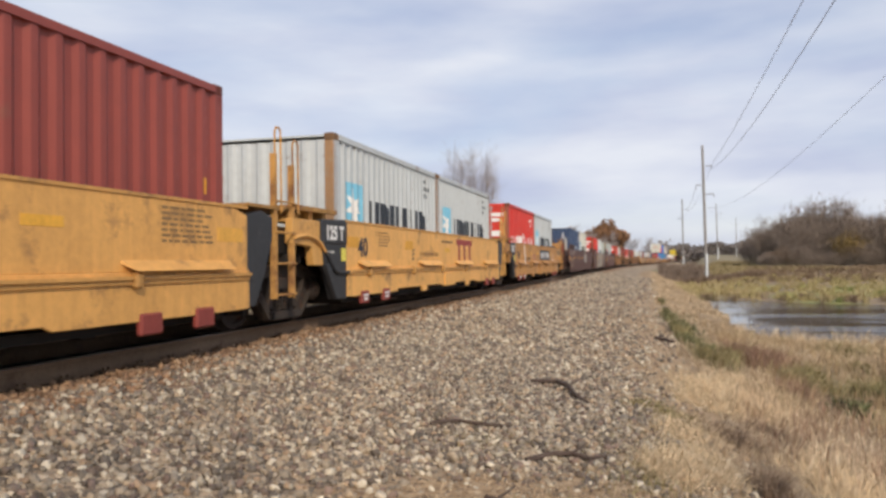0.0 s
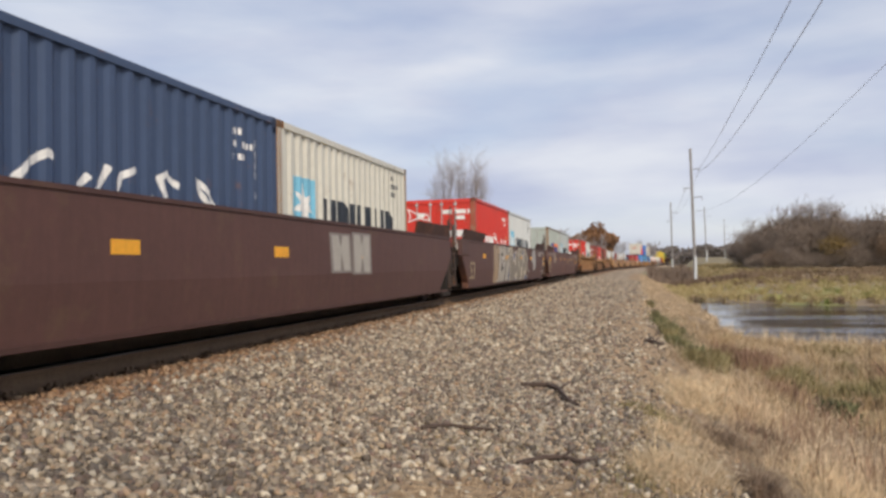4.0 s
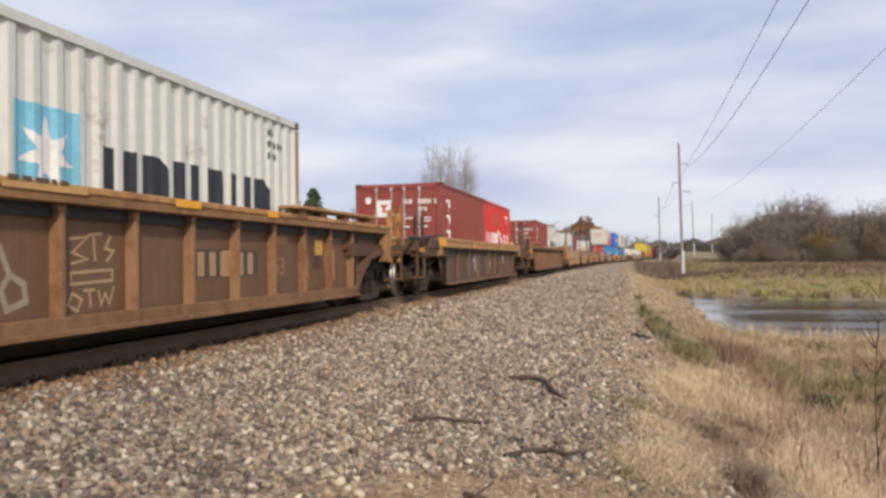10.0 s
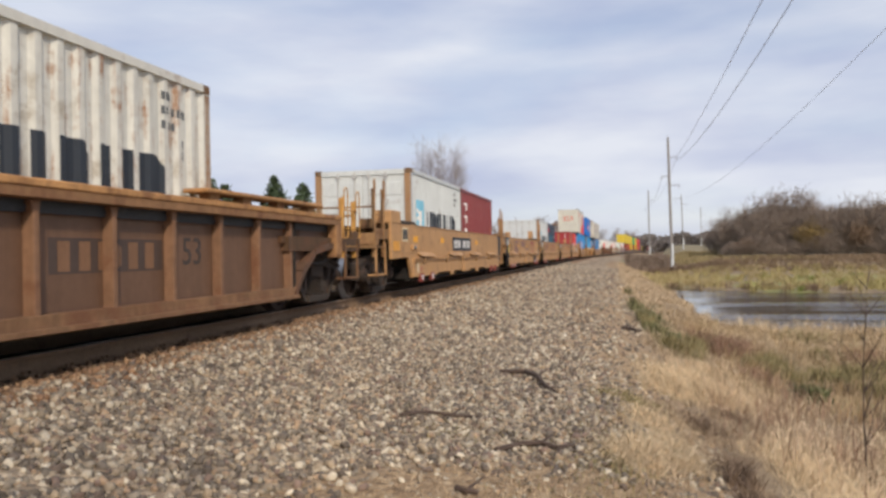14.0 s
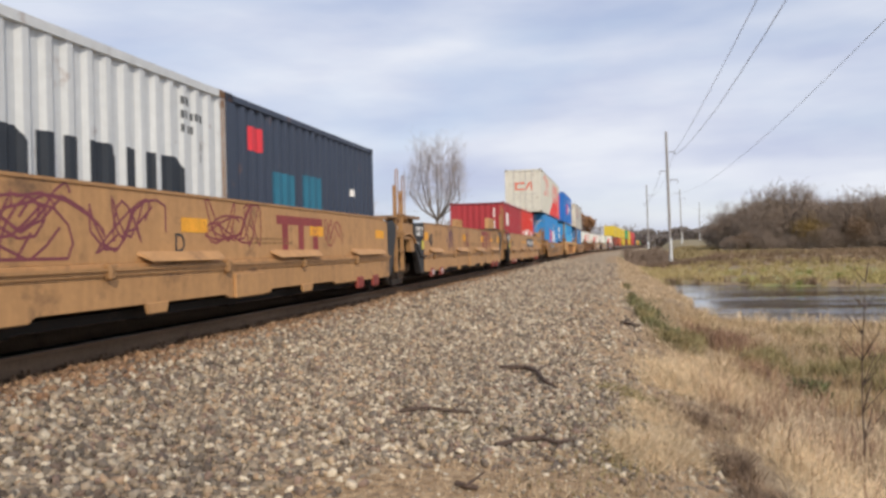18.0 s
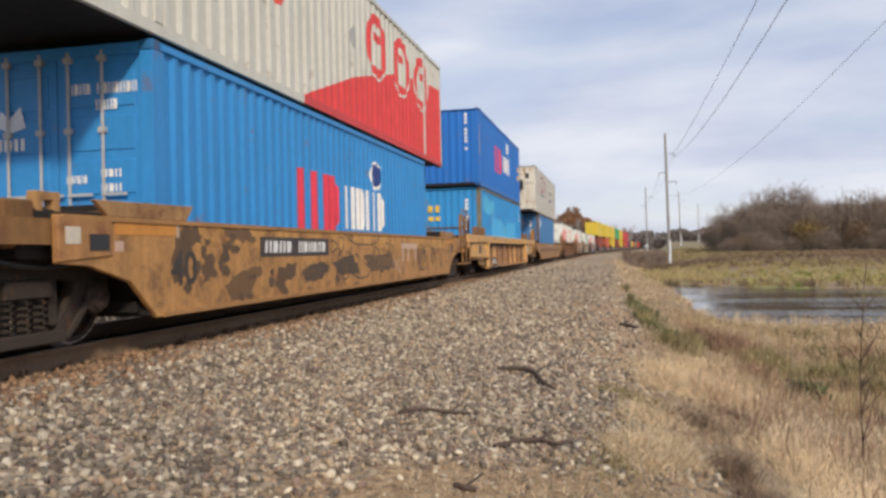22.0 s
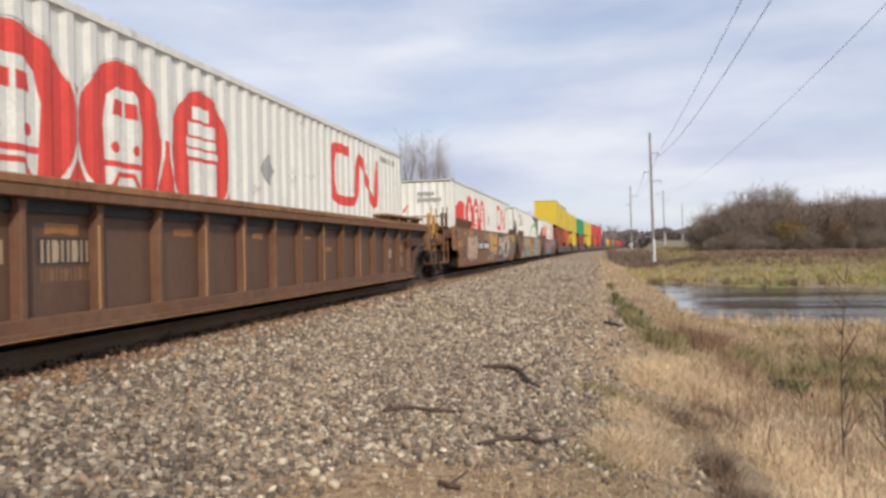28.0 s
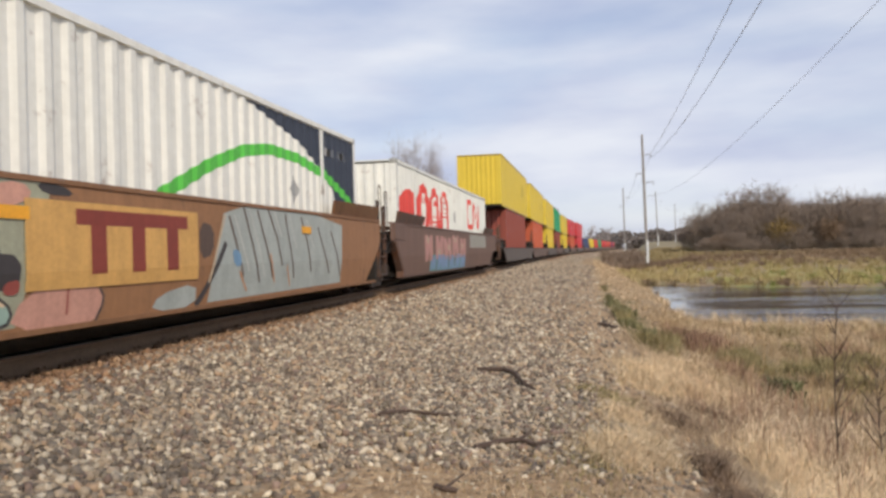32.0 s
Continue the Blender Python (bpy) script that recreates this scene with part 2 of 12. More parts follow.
def cached(key, fn):
    """The mesh that fn builds for this key, built once and shared."""
    if key not in CACHE:
        bm = fn()
        me = bpy.data.meshes.new(key if isinstance(key, str) else str(key[0]))
        bm.to_mesh(me)
        bm.free()
        CACHE[key] = me
    return CACHE[key]


def part(name, me, mat, parent, label="", col=None, at=None):
    """Links a bmesh or mesh as one object under a thing or a part."""
    if isinstance(me, bmesh.types.BMesh):
        bm, me = me, bpy.data.meshes.new(name)
        bm.to_mesh(me)
        bm.free()
    if not me.materials:
        me.materials.append(mat)
    ob = new(name, me)
    if me.materials[0] != mat:
        ob.material_slots[0].link = "OBJECT"
        ob.material_slots[0].material = mat
    if parent:
        ob.parent = parent
    if at is not None:
        ob.matrix_basis = at if isinstance(at, Matrix) else Matrix.Translation(at)
    if col:
        ob.color = rgba(col)
    if label:
        ob["label"] = label
    return ob


def box(bm, x0, x1, y0, y1, z0, z1, bevel=0.0):
    v = [bm.verts.new(p) for p in ((x0, y0, z0), (x1, y0, z0), (x1, y1, z0), (x0, y1, z0), (x0, y0, z1), (x1, y0, z1), (x1, y1, z1), (x0, y1, z1))]
    f = [bm.faces.new([v[i] for i in q]) for q in ((3, 2, 1, 0), (4, 5, 6, 7), (0, 1, 5, 4), (1, 2, 6, 5), (2, 3, 7, 6), (3, 0, 4, 7))]
    if bevel:
        es = {e for q in f for e in q.edges}
        bmesh.ops.bevel(bm, geom=list(es), offset=bevel, segments=1, affect="EDGES")
    return bm


def boxes(*rows, bevel=0.0):
    bm = bmesh.new()
    for r in rows:
        box(bm, *r, bevel=bevel)
    return bm


def slab(poly, x0, x1, bevel=0.0):
    """A plate from a polygon in (y, z), between x0 and x1."""
    bm = bmesh.new()
    a = [bm.verts.new((x0, y, z)) for y, z in poly]
    b = [bm.verts.new((x1, y, z)) for y, z in poly]
    n = len(poly)
    bm.faces.new(a)
    bm.faces.new(b[::-1])
    for i in range(n):
        bm.faces.new((a[i], b[i], b[(i + 1) % n], a[(i + 1) % n]))
    bmesh.ops.recalc_face_normals(bm, faces=bm.faces)
    if bevel:
        bmesh.ops.bevel(bm, geom=list(bm.edges), offset=bevel, segments=1, affect="EDGES")
    return bm


def rod(bm, p, q, r, n=8, r2=None):
    p, q = Vector(p), Vector(q)
    d = (q - p).normalized()
    u = d.orthogonal().normalized()
    w = d.cross(u)
    r2 = r if r2 is None else r2
    ra = [bm.verts.new(p + (u * math.cos(a) + w * math.sin(a)) * r) for a in (2 * math.pi * i / n for i in range(n))]
    rb = [bm.verts.new(q + (u * math.cos(a) + w * math.sin(a)) * r2) for a in (2 * math.pi * i / n for i in range(n))]
    for i in range(n):
        bm.faces.new((ra[i], ra[(i + 1) % n], rb[(i + 1) % n], rb[i]))
    bm.faces.new(ra[::-1])
    bm.faces.new(rb)
    return bm


def rods(pairs, r, n=8):
    bm = bmesh.new()
    for p, q in pairs:
        rod(bm, p, q, r, n)
    return bm


def lathe(profile, n=28, caps=True):
    """Turns (radius, along) pairs about the axis."""
    bm = bmesh.new()
    rings = []
    for r, a in profile:
        ring = []
        for i in range(n):
            t = 2 * math.pi * i / n
            ring.append(bm.verts.new((a, r * math.cos(t), r * math.sin(t))))
        rings.append(ring)
    for A, B in zip(rings, rings[1:]):
        for i in range(n):
            bm.faces.new((A[i], A[(i + 1) % n], B[(i + 1) % n], B[i]))
    if caps:
        bm.faces.new(rings[0][::-1])
        bm.faces.new(rings[-1])
    bmesh.ops.recalc_face_normals(bm, faces=bm.faces)
    return bm


def from_arrays(name, verts, faces, mat, smooth=False):
    """One mesh from numpy vertices and equal-sided faces."""
    me = bpy.data.meshes.new(name)
    k = faces.shape[1]
    me.vertices.add(len(verts))
    me.vertices.foreach_set("co", verts.astype(np.float32).ravel())
    me.loops.add(faces.size)
    me.loops.foreach_set("vertex_index", faces.astype(np.int32).ravel())
    me.polygons.add(len(faces))
    me.polygons.foreach_set("loop_start", np.arange(0, faces.size, k, dtype=np.int32))
    if smooth:
        me.polygons.foreach_set("use_smooth", np.ones(len(faces), dtype=bool))
    me.update(calc_edges=True)
    me.materials.append(mat)
    return me


# ---------------------------------------------------------------- the line of the track
TRACK_X = -6.05
BEND_AT, BEND_R, BEND_A = 105.0, 1000.0, 0.06


def along(s):
    """Place and heading (radians to the right) at the distance s along the track."""
    if s < BEND_AT:
        return TRACK_X, s, 0.0
    a = (s - BEND_AT) / BEND_R
    if a < BEND_A:
        return TRACK_X + BEND_R * (1 - math.cos(a)), BEND_AT + BEND_R * math.sin(a), a
    x = TRACK_X + BEND_R * (1 - math.cos(BEND_A))
    y = BEND_AT + BEND_R * math.sin(BEND_A)
    r = s - BEND_AT - BEND_R * BEND_A
    return x + r * math.sin(BEND_A), y + r * math.cos(BEND_A), BEND_A


def bend(y):
    """Sideways shift of the track at the world's y."""
    if y < BEND_AT:
        return 0.0
    a = min((y - BEND_AT) / BEND_R, BEND_A)
    return BEND_R * (1 - math.cos(a)) + max(0.0, y - BEND_AT - BEND_R * BEND_A) * math.tan(BEND_A)


def ramp(v, pts):
    xs, zs = zip(*pts)
    return float(np.interp(v, xs, zs))


WATER_Z = -1.95
PROFILE = [(-400, 3.0), (-60, 0.6), (-14, -0.75), (-6.5, -0.85), (-4.5, -0.8), (-1.75, -0.17), (-1.42, -0.19), (-1.30, -0.24), (0.84, -0.24), (0.92, -0.178), (1.72, -0.165), (2.9, -0.50), (4.2, -0.63), (5.9, -0.72), (6.5, -0.85), (7.6, -1.28), (9.3, -1.75), (11, -1.85), (400, -1.85)]


def pond_shape(x, y):
    """Positive inside the pond, about metres from its edge."""
    near = 27.5 + 1.0 * math.sin(x * 0.35) + 0.5 * math.sin(x * 1.3)
    far = 57.5 - 0.72 * (x - 4) + 0.9 * math.sin(x * 0.5)
    far = max(far, 45.0 + 0.6 * math.sin(x * 0.4))
    left = 3.3 + 0.25 * math.sin(y * 0.5)
    return min(y - near, far - y, x - left)


def ground_z(x, y):
    u = x - TRACK_X - bend(y)
    z = ramp(u, PROFILE)
    if u > 9:
        k = min(1.0, (u - 9) / 8)
        rise = ramp(y, [(60, 0.0), (75, 0.35), (90, 1.15), (130, 1.5), (200, 2.6), (400, 5.0), (900, 9.0), (3000, 14.0)])
        z += rise * k + max(0.0, (u - 60)) * 0.01 * k
        if y < 25:
            z += 0.25 * noise.noise((x * 0.2, y * 0.2, 0)) * k
        p = pond_shape(x, y)
        if p > -1.5:
            z = min(z, -1.93 - 0.25 * (p + 0.15)) if p > -0.15 else z + (min(z, -1.93) - z) * (p + 1.5) / 1.35
    elif u > 5.5:
        z += 0.10 * noise.noise((x * 0.9, y * 0.5, 3)) * min(1, u - 5.5)
    elif u > 1.8:
        z += 0.025 * noise.noise((x * 1.5, y * 1.5, 1))
    return z


# ---------------------------------------------------------------- ground
def lines(parts):
    out = []
    for a, b, step in parts:
        n = max(1, int(round((b - a) / step)))
        out += [a + (b - a) * i / n for i in range(n)]
    out.append(parts[-1][1])
    return out


def ground_sheet():
    xs = lines([(-3000, -400, 650), (-400, -60, 34), (-60, -14, 4), (-14, -8, 1), (-8, -4, 0.16), (-4, 4.0, 0.3), (4.0, 16, 0.6), (16, 80, 3.2), (80, 400, 32), (400, 3000, 650)])
    ys = lines([(-2000, -200, 450), (-200, -20, 20), (-20, 2, 1.5), (2, 30, 0.4), (30, 64, 0.7), (64, 180, 2.5), (180, 420, 10), (420, 1000, 50), (1000, 4000, 500)])
    verts = np.array([(x, y, ground_z(x, y)) for y in ys for x in xs])
    nx, ny = len(xs), len(ys)
    i = np.arange((nx - 1) * (ny - 1))
    a = i // (nx - 1) * nx + i % (nx - 1)
    faces = np.stack([a, a + 1, a + nx + 1, a + nx], 1)
    me = from_arrays("ground", verts, faces, None, True)
    me.materials.clear()
    zone = np.zeros((len(verts), 4), np.float32)      # r ballast, g bare dirt, b green, a field
    for k, (x, y, z) in enumerate(verts):
        u = x - TRACK_X - bend(y)
        edge = 6.0 + 0.35 * noise.noise((x * 0.7, y * 0.7, 5)) - 0.5 * max(0, 1 - abs(y - 5) / 5)
        r = max(0.0, min(1.0, (edge - u) / 0.5)) if u > 0 else (1.0 if u > -2.1 else 0.0)
        shift = max(0.0, min(1.0, (y - 8) / 12))
        strip = math.exp(-((x - bend(y) - 0.15 + 0.65 * shift) / (0.55 + 0.35 * shift)) ** 2) * (0.80 + 0.6 * noise.noise((x * 0.8, y * 0.6, 2))) if 2 < y < 120 else 0.0
        dirt = max(0.0, strip) + max(0.0, 1 - ((x + 0.6) / 1.9) ** 2 - ((y - 4.3) / 1.7) ** 2) + max(0.0, 0.8 - ((x - 0.9) / 0.30) ** 2 - ((y - 6.4) / 1.6) ** 2)
        green = max(0.0, min(1.0, 0.5 + noise.noise((x * 0.25, y * 0.12, 9)))) if u > 9 and 40 < y < 76 else (0.4 if u < -7 else 0.0)
        if 17 > u > 6.2 and y < 30:
            green = max(green, 0.35 + 0.5 * noise.noise((x * 0.6, y * 0.4, 4)))
        if u < 9 and u > 6.2:
            green *= 0.35
        zone[k] = (r, min(1, dirt * 1.4), green, max(0.0, min(1.0, (y - 85) / 25)))
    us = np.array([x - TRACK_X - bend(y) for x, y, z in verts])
    # bed: mask of the ground painted near-black for the train's shade, wider beyond the track
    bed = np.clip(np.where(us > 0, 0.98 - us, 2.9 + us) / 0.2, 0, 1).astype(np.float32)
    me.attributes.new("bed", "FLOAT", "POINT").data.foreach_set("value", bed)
    rust = np.clip(np.minimum((us - 0.6) / 0.2, (2.35 - us) / 0.9), 0, 1).astype(np.float32)
    me.attributes.new("rust", "FLOAT", "POINT").data.foreach_set("value", rust)
    at = me.color_attributes.new("zone", "FLOAT_COLOR", "POINT")
    at.data.foreach_set("color", zone.ravel())
    return me


def ground_material():
    m = bpy.data.materials.new("ground_surface")
    m.use_nodes = True
    nt = m.node_tree
    b = nt.nodes["Principled BSDF"]
    b.inputs["Roughness"].default_value = 0.95
    co = nt.nodes.new("ShaderNodeTexCoord")
    va = nt.nodes.new("ShaderNodeVertexColor")
    va.layer_name = "zone"
    sep = nt.nodes.new("ShaderNodeSeparateColor")
    nt.links.new(va.outputs[0], sep.inputs[0])

    def tex(scale, detail=5):
        n = nt.nodes.new("ShaderNodeTexNoise")
        n.inputs["Scale"].default_value = scale
        n.inputs["Detail"].default_value = detail
        n.inputs["Roughness"].default_value = 0.65
        nt.links.new(co.outputs["Object"], n.inputs[0])
        return n.outputs[0]

    def ramp_node(src, stops):
        r = nt.nodes.new("ShaderNodeValToRGB")
        while len(r.color_ramp.elements) < len(stops):
            r.color_ramp.elements.new(0.5)
        for e, (p, c) in zip(r.color_ramp.elements, stops):
            e.position, e.color = p, rgba(c)
        nt.links.new(src, r.inputs[0])
        return r.outputs[0]

    def mix(f, a, c):
        x = nt.nodes.new("ShaderNodeMix")
        x.data_type = "RGBA"
        nt.links.new(f, x.inputs[0])
        nt.links.new(a, x.inputs[6])
        nt.links.new(c, x.inputs[7])
        return x.outputs[2]

    def rough_edge(f, amount=0.5):
        a = nt.nodes.new("ShaderNodeMath")
        a.operation = "ADD"
        s = nt.nodes.new("ShaderNodeMath")
        s.operation = "MULTIPLY_ADD"
        nt.links.new(tex(2.5), s.inputs[0])
        s.inputs[1].default_value = amount * 2
        s.inputs[2].default_value = -amount
        nt.links.new(f, a.inputs[0])
        nt.links.new(s.outputs[0], a.inputs[1])
        r = nt.nodes.new("ShaderNodeMapRange")
        r.inputs["From Min"].default_value = 0.35
        r.inputs["From Max"].default_value = 0.65
        nt.links.new(a.outputs[0], r.inputs[0])
        return r.outputs[0]

    grass = ramp_node(tex(2.2, 8), [(0.32, (0.13, 0.095, 0.06)), (0.5, (0.25, 0.185, 0.115)), (0.68, (0.37, 0.28, 0.17))])
    green = ramp_node(tex(0.9, 8), [(0.3, (0.16, 0.15, 0.06)), (0.55, (0.27, 0.27, 0.10)), (0.75, (0.40, 0.34, 0.17))])
    field = ramp_node(tex(0.05, 8), [(0.3, (0.17, 0.135, 0.08)), (0.5, (0.25, 0.205, 0.115)), (0.7, (0.30, 0.255, 0.135))])
    dirt = ramp_node(tex(11.0, 8), [(0.30, (0.16, 0.105, 0.058)), (0.46, (0.31, 0.21, 0.118)), (0.60, (0.43, 0.31, 0.185)), (0.75, (0.58, 0.46, 0.31))])
    vor = nt.nodes.new("ShaderNodeTexVoronoi")
    vor.inputs["Scale"].default_value = 17.0
    nt.links.new(co.outputs["Object"], vor.inputs["Vector"])
    sepv = nt.nodes.new("ShaderNodeSeparateColor")
    nt.links.new(vor.outputs["Color"], sepv.inputs[0])
    stone = ramp_node(sepv.outputs[0], [(0.0, (0.12, 0.098, 0.076)), (0.45, (0.31, 0.255, 0.19)), (0.8, (0.47, 0.37, 0.265)), (1.0, (0.68, 0.58, 0.44))])
    patchy = ramp_node(tex(0.9, 8), [(0.32, (0.72, 0.70, 0.68)), (0.66, (1.18, 1.12, 1.02))])
    tinted = nt.nodes.new("ShaderNodeVectorMath")
    tinted.operation = "MULTIPLY"
    nt.links.new(stone, tinted.inputs[0])
    nt.links.new(patchy, tinted.inputs[1])
    stone = tinted.outputs[0]
    # fouled ballast, taken near-black with the shade under the cars painted in
    fouled_shade = ramp_node(tex(9.0, 6), [(0.3, (0.014, 0.012, 0.010)), (0.7, (0.042, 0.032, 0.024))])
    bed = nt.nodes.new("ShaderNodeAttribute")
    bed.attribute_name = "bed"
    c = mix(rough_edge(sep.outputs[2]), grass, green)
    c = mix(va.outputs["Alpha"], c, field)
    c = mix(rough_edge(sep.outputs[0]), c, stone)
    c = mix(rough_edge(sep.outputs[1]), c, dirt)
    rust = nt.nodes.new("ShaderNodeAttribute")
    rust.attribute_name = "rust"
    rusty = ramp_node(tex(13.0, 7), [(0.3, (0.13, 0.070, 0.040)), (0.5, (0.27, 0.150, 0.080)), (0.7, (0.40, 0.245, 0.14))])
    c = mix(rough_edge(rust.outputs["Fac"], 0.35), c, rusty)
    c = mix(rough_edge(bed.outputs["Fac"], 0.3), c, fouled_shade)
    nt.links.new(c, b.inputs["Base Color"])
    inv = nt.nodes.new("ShaderNodeMath")
    inv.operation = "SUBTRACT"
    inv.inputs[0].default_value = 1.0
    nt.links.new(vor.outputs["Distance"], inv.inputs[1])
    hm = nt.nodes.new("ShaderNodeMath")
    hm.operation = "MULTIPLY"
    nt.links.new(inv.outputs[0], hm.inputs[0])
    nt.links.new(sep.outputs[0], hm.inputs[1])
    bu = nt.nodes.new("ShaderNodeBump")
    bu.inputs["Strength"].default_value = 0.8
    bu.inputs["Distance"].default_value = 0.04
    nt.links.new(hm.outputs[0], bu.inputs["Height"])
    b2 = nt.nodes.new("ShaderNodeBump")
    b2.inputs["Strength"].default_value = 0.6
    b2.inputs["Distance"].default_value = 0.05
    nt.links.new(tex(14, 6), b2.inputs["Height"])
    nt.links.new(bu.outputs[0], b2.inputs["Normal"])
    nt.links.new(b2.outputs[0], b.inputs["Normal"])
    return m


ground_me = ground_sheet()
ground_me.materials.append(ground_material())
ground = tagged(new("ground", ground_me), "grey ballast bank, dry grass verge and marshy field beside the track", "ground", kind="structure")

# pond
water_m = bpy.data.materials.new("pond_water")
water_m.use_nodes = True
wb = water_m.node_tree.nodes["Principled BSDF"]
wb.inputs["Base Color"].default_value = (0.030, 0.028, 0.022, 1)
wb.inputs["Roughness"].default_value = 0.06
wb.inputs["IOR"].default_value = 1.33
wn = water_m.node_tree.nodes.new("ShaderNodeTexNoise")
wn.inputs["Scale"].default_value = 1.8
wn.inputs["Detail"].default_value = 4.0
wco = water_m.node_tree.nodes.new("ShaderNodeTexCoord")
wmp = water_m.node_tree.nodes.new("ShaderNodeMapping")
wmp.inputs["Scale"].default_value = (0.6, 2.0, 1)
water_m.node_tree.links.new(wco.outputs["Object"], wmp.inputs[0])
water_m.node_tree.links.new(wmp.outputs[0], wn.inputs[0])
wbu = water_m.node_tree.nodes.new("ShaderNodeBump")
wbu.inputs["Strength"].default_value = 0.16
wbu.inputs["Distance"].default_value = 0.04
wst = water_m.node_tree.nodes.new("ShaderNodeMapping")
wst.inputs["Scale"].default_value = (0.035, 0.30, 1)
wst.inputs["Rotation"].default_value = (0, 0, 0.12)
water_m.node_tree.links.new(wco.outputs["Object"], wst.inputs[0])
wsn = water_m.node_tree.nodes.new("ShaderNodeTexNoise")
wsn.inputs["Scale"].default_value = 1.3
wsn.inputs["Detail"].default_value = 3.0
water_m.node_tree.links.new(wst.outputs[0], wsn.inputs[0])
wra = water_m.node_tree.nodes.new("ShaderNodeMapRange")
wra.inputs["From Min"].default_value = 0.42
wra.inputs["From Max"].default_value = 0.62
wra.inputs["To Min"].default_value = 0.15
wra.inputs["To Max"].default_value = 6.0
water_m.node_tree.links.new(wsn.outputs[0], wra.inputs[0])
wmu = water_m.node_tree.nodes.new("ShaderNodeMath")
wmu.operation = "MULTIPLY"
water_m.node_tree.links.new(wn.outputs[0], wmu.inputs[0])
water_m.node_tree.links.new(wra.outputs[0], wmu.inputs[1])
water_m.node_tree.links.new(wmu.outputs[0], wbu.inputs["Height"])
water_m.node_tree.links.new(wbu.outputs[0], wb.inputs["Normal"])
bm = bmesh.new()
vs = [bm.verts.new(p) for p in ((2.6, 24, WATER_Z), (90, 24, WATER_Z), (90, 62, WATER_Z), (2.6, 62, WATER_Z))]
bm.faces.new(vs)
me = bpy.data.meshes.new("pond")
bm.to_mesh(me)
bm.free()
me.materials.append(water_m)
tagged(new("water", me), "dark still pond reflecting the pale sky", "pond", kind="structure")


# rails and ties
def rail_mesh(side, head):
    """A rail swept along the track: the head's running surface or the rest."""
    prof = [(-0.036, -0.002), (0.036, -0.002), (0.036, 0.0), (-0.036, 0.0)] if head else \
        [(-0.075, -0.185), (0.075, -0.185), (0.075, -0.17), (0.012, -0.15), (0.012, -0.045), (0.036, -0.03), (0.036, -0.002), (-0.036, -0.002), (-0.036, -0.03), (-0.012, -0.045), (-0.012, -0.15), (-0.075, -0.17)]
    ss = [-60, 0, 30, 60, 105] + [105 + 6 * i for i in range(1, 11)] + [300, 700]
    n = len(prof)
    verts, faces = [], []
    for s in ss:
        x, y, a = along(s)
        for px, pz in prof:
            o = px + side * 0.755
            verts.append((x + o * math.cos(a), y - o * math.sin(a), pz))
    for k in range(len(ss) - 1):
        for i in range(n):
            j = (i + 1) % n
            faces.append((k * n + i, k * n + j, (k + 1) * n + j, (k + 1) * n + i))
    return from_arrays("rail", np.array(verts), np.array(faces)[:, ::-1], M_SHINE if head else M_RAIL)


track = tagged(new("railway_track"), "rusty steel rails spiked to dark wooden ties", "track", kind="structure")
for side in (-1, 1):
    rail = part("rail", rail_mesh(side, False), M_RAIL, track)
    part("rail_head", rail_mesh(side, True), M_SHINE, rail, "worn shiny running surface")


def tie():
    return box(bmesh.new(), -1.3, 1.3, -0.115, 0.115, -0.36, -0.183, 0.012)


TIE = cached("tie", tie)
plate = cached("tie_plate", lambda: boxes((-0.17, 0.17, -0.09, 0.09, -0.186, -0.170), (0.09, 0.12, -0.05, -0.02, -0.17, -0.14), (0.09, 0.12, 0.03, 0.06, -0.17, -0.14)))
for k in range(130):
    s = -6 + k * 0.52
    rz = random.uniform(-0.6, 0.6)
    t_ob = part("tie", TIE, M_TIE, track, at=pose(TRACK_X + random.uniform(-0.03, 0.03), s, random.uniform(-0.004, 0.004), 0, 0, rz))
    if k < 60:
        part("tie_plate", plate, M_RAIL, t_ob, at=(0.755, 0, 0.012))


# ballast stones
def stone_shapes(n=14):
    out = []
    for k in range(n):
        bm = bmesh.new()
        rs = random.Random(k)
        if k % 3 == 0:
            bmesh.ops.create_icosphere(bm, subdivisions=1, radius=1.0)
        else:
            bmesh.ops.create_cube(bm, size=1.5)
            bmesh.ops.triangulate(bm, faces=bm.faces)
        sx, sy, sz = rs.uniform(0.8, 1.25), rs.uniform(0.65, 1.0), rs.uniform(0.5, 0.85)
        vs = []
        bm.verts.ensure_lookup_table()
        for v in bm.verts:
            j = rs.uniform(0.72, 1.22)
            vs.append((v.co.x * sx * j, v.co.y * sy * j, v.co.z * sz * j))
        fs = [[q.index for q in f.verts] for f in bm.faces]
        bm.free()
        out.append((np.array(vs), np.array(fs)))
    return out


STONES = stone_shapes()


def rotations(n, rng):
    q = rng.normal(size=(n, 4))
    q /= np.linalg.norm(q, axis=1)[:, None]
    w, x, y, z = q.T
    return np.stack([1 - 2 * (y * y + z * z), 2 * (x * y - z * w), 2 * (x * z + y * w), 2 * (x * y + z * w), 1 - 2 * (x * x + z * z), 2 * (y * z - x * w),
                     2 * (x * z - y * w), 2 * (y * z + x * w), 1 - 2 * (x * x + y * y)], 1).reshape(n, 3, 3)


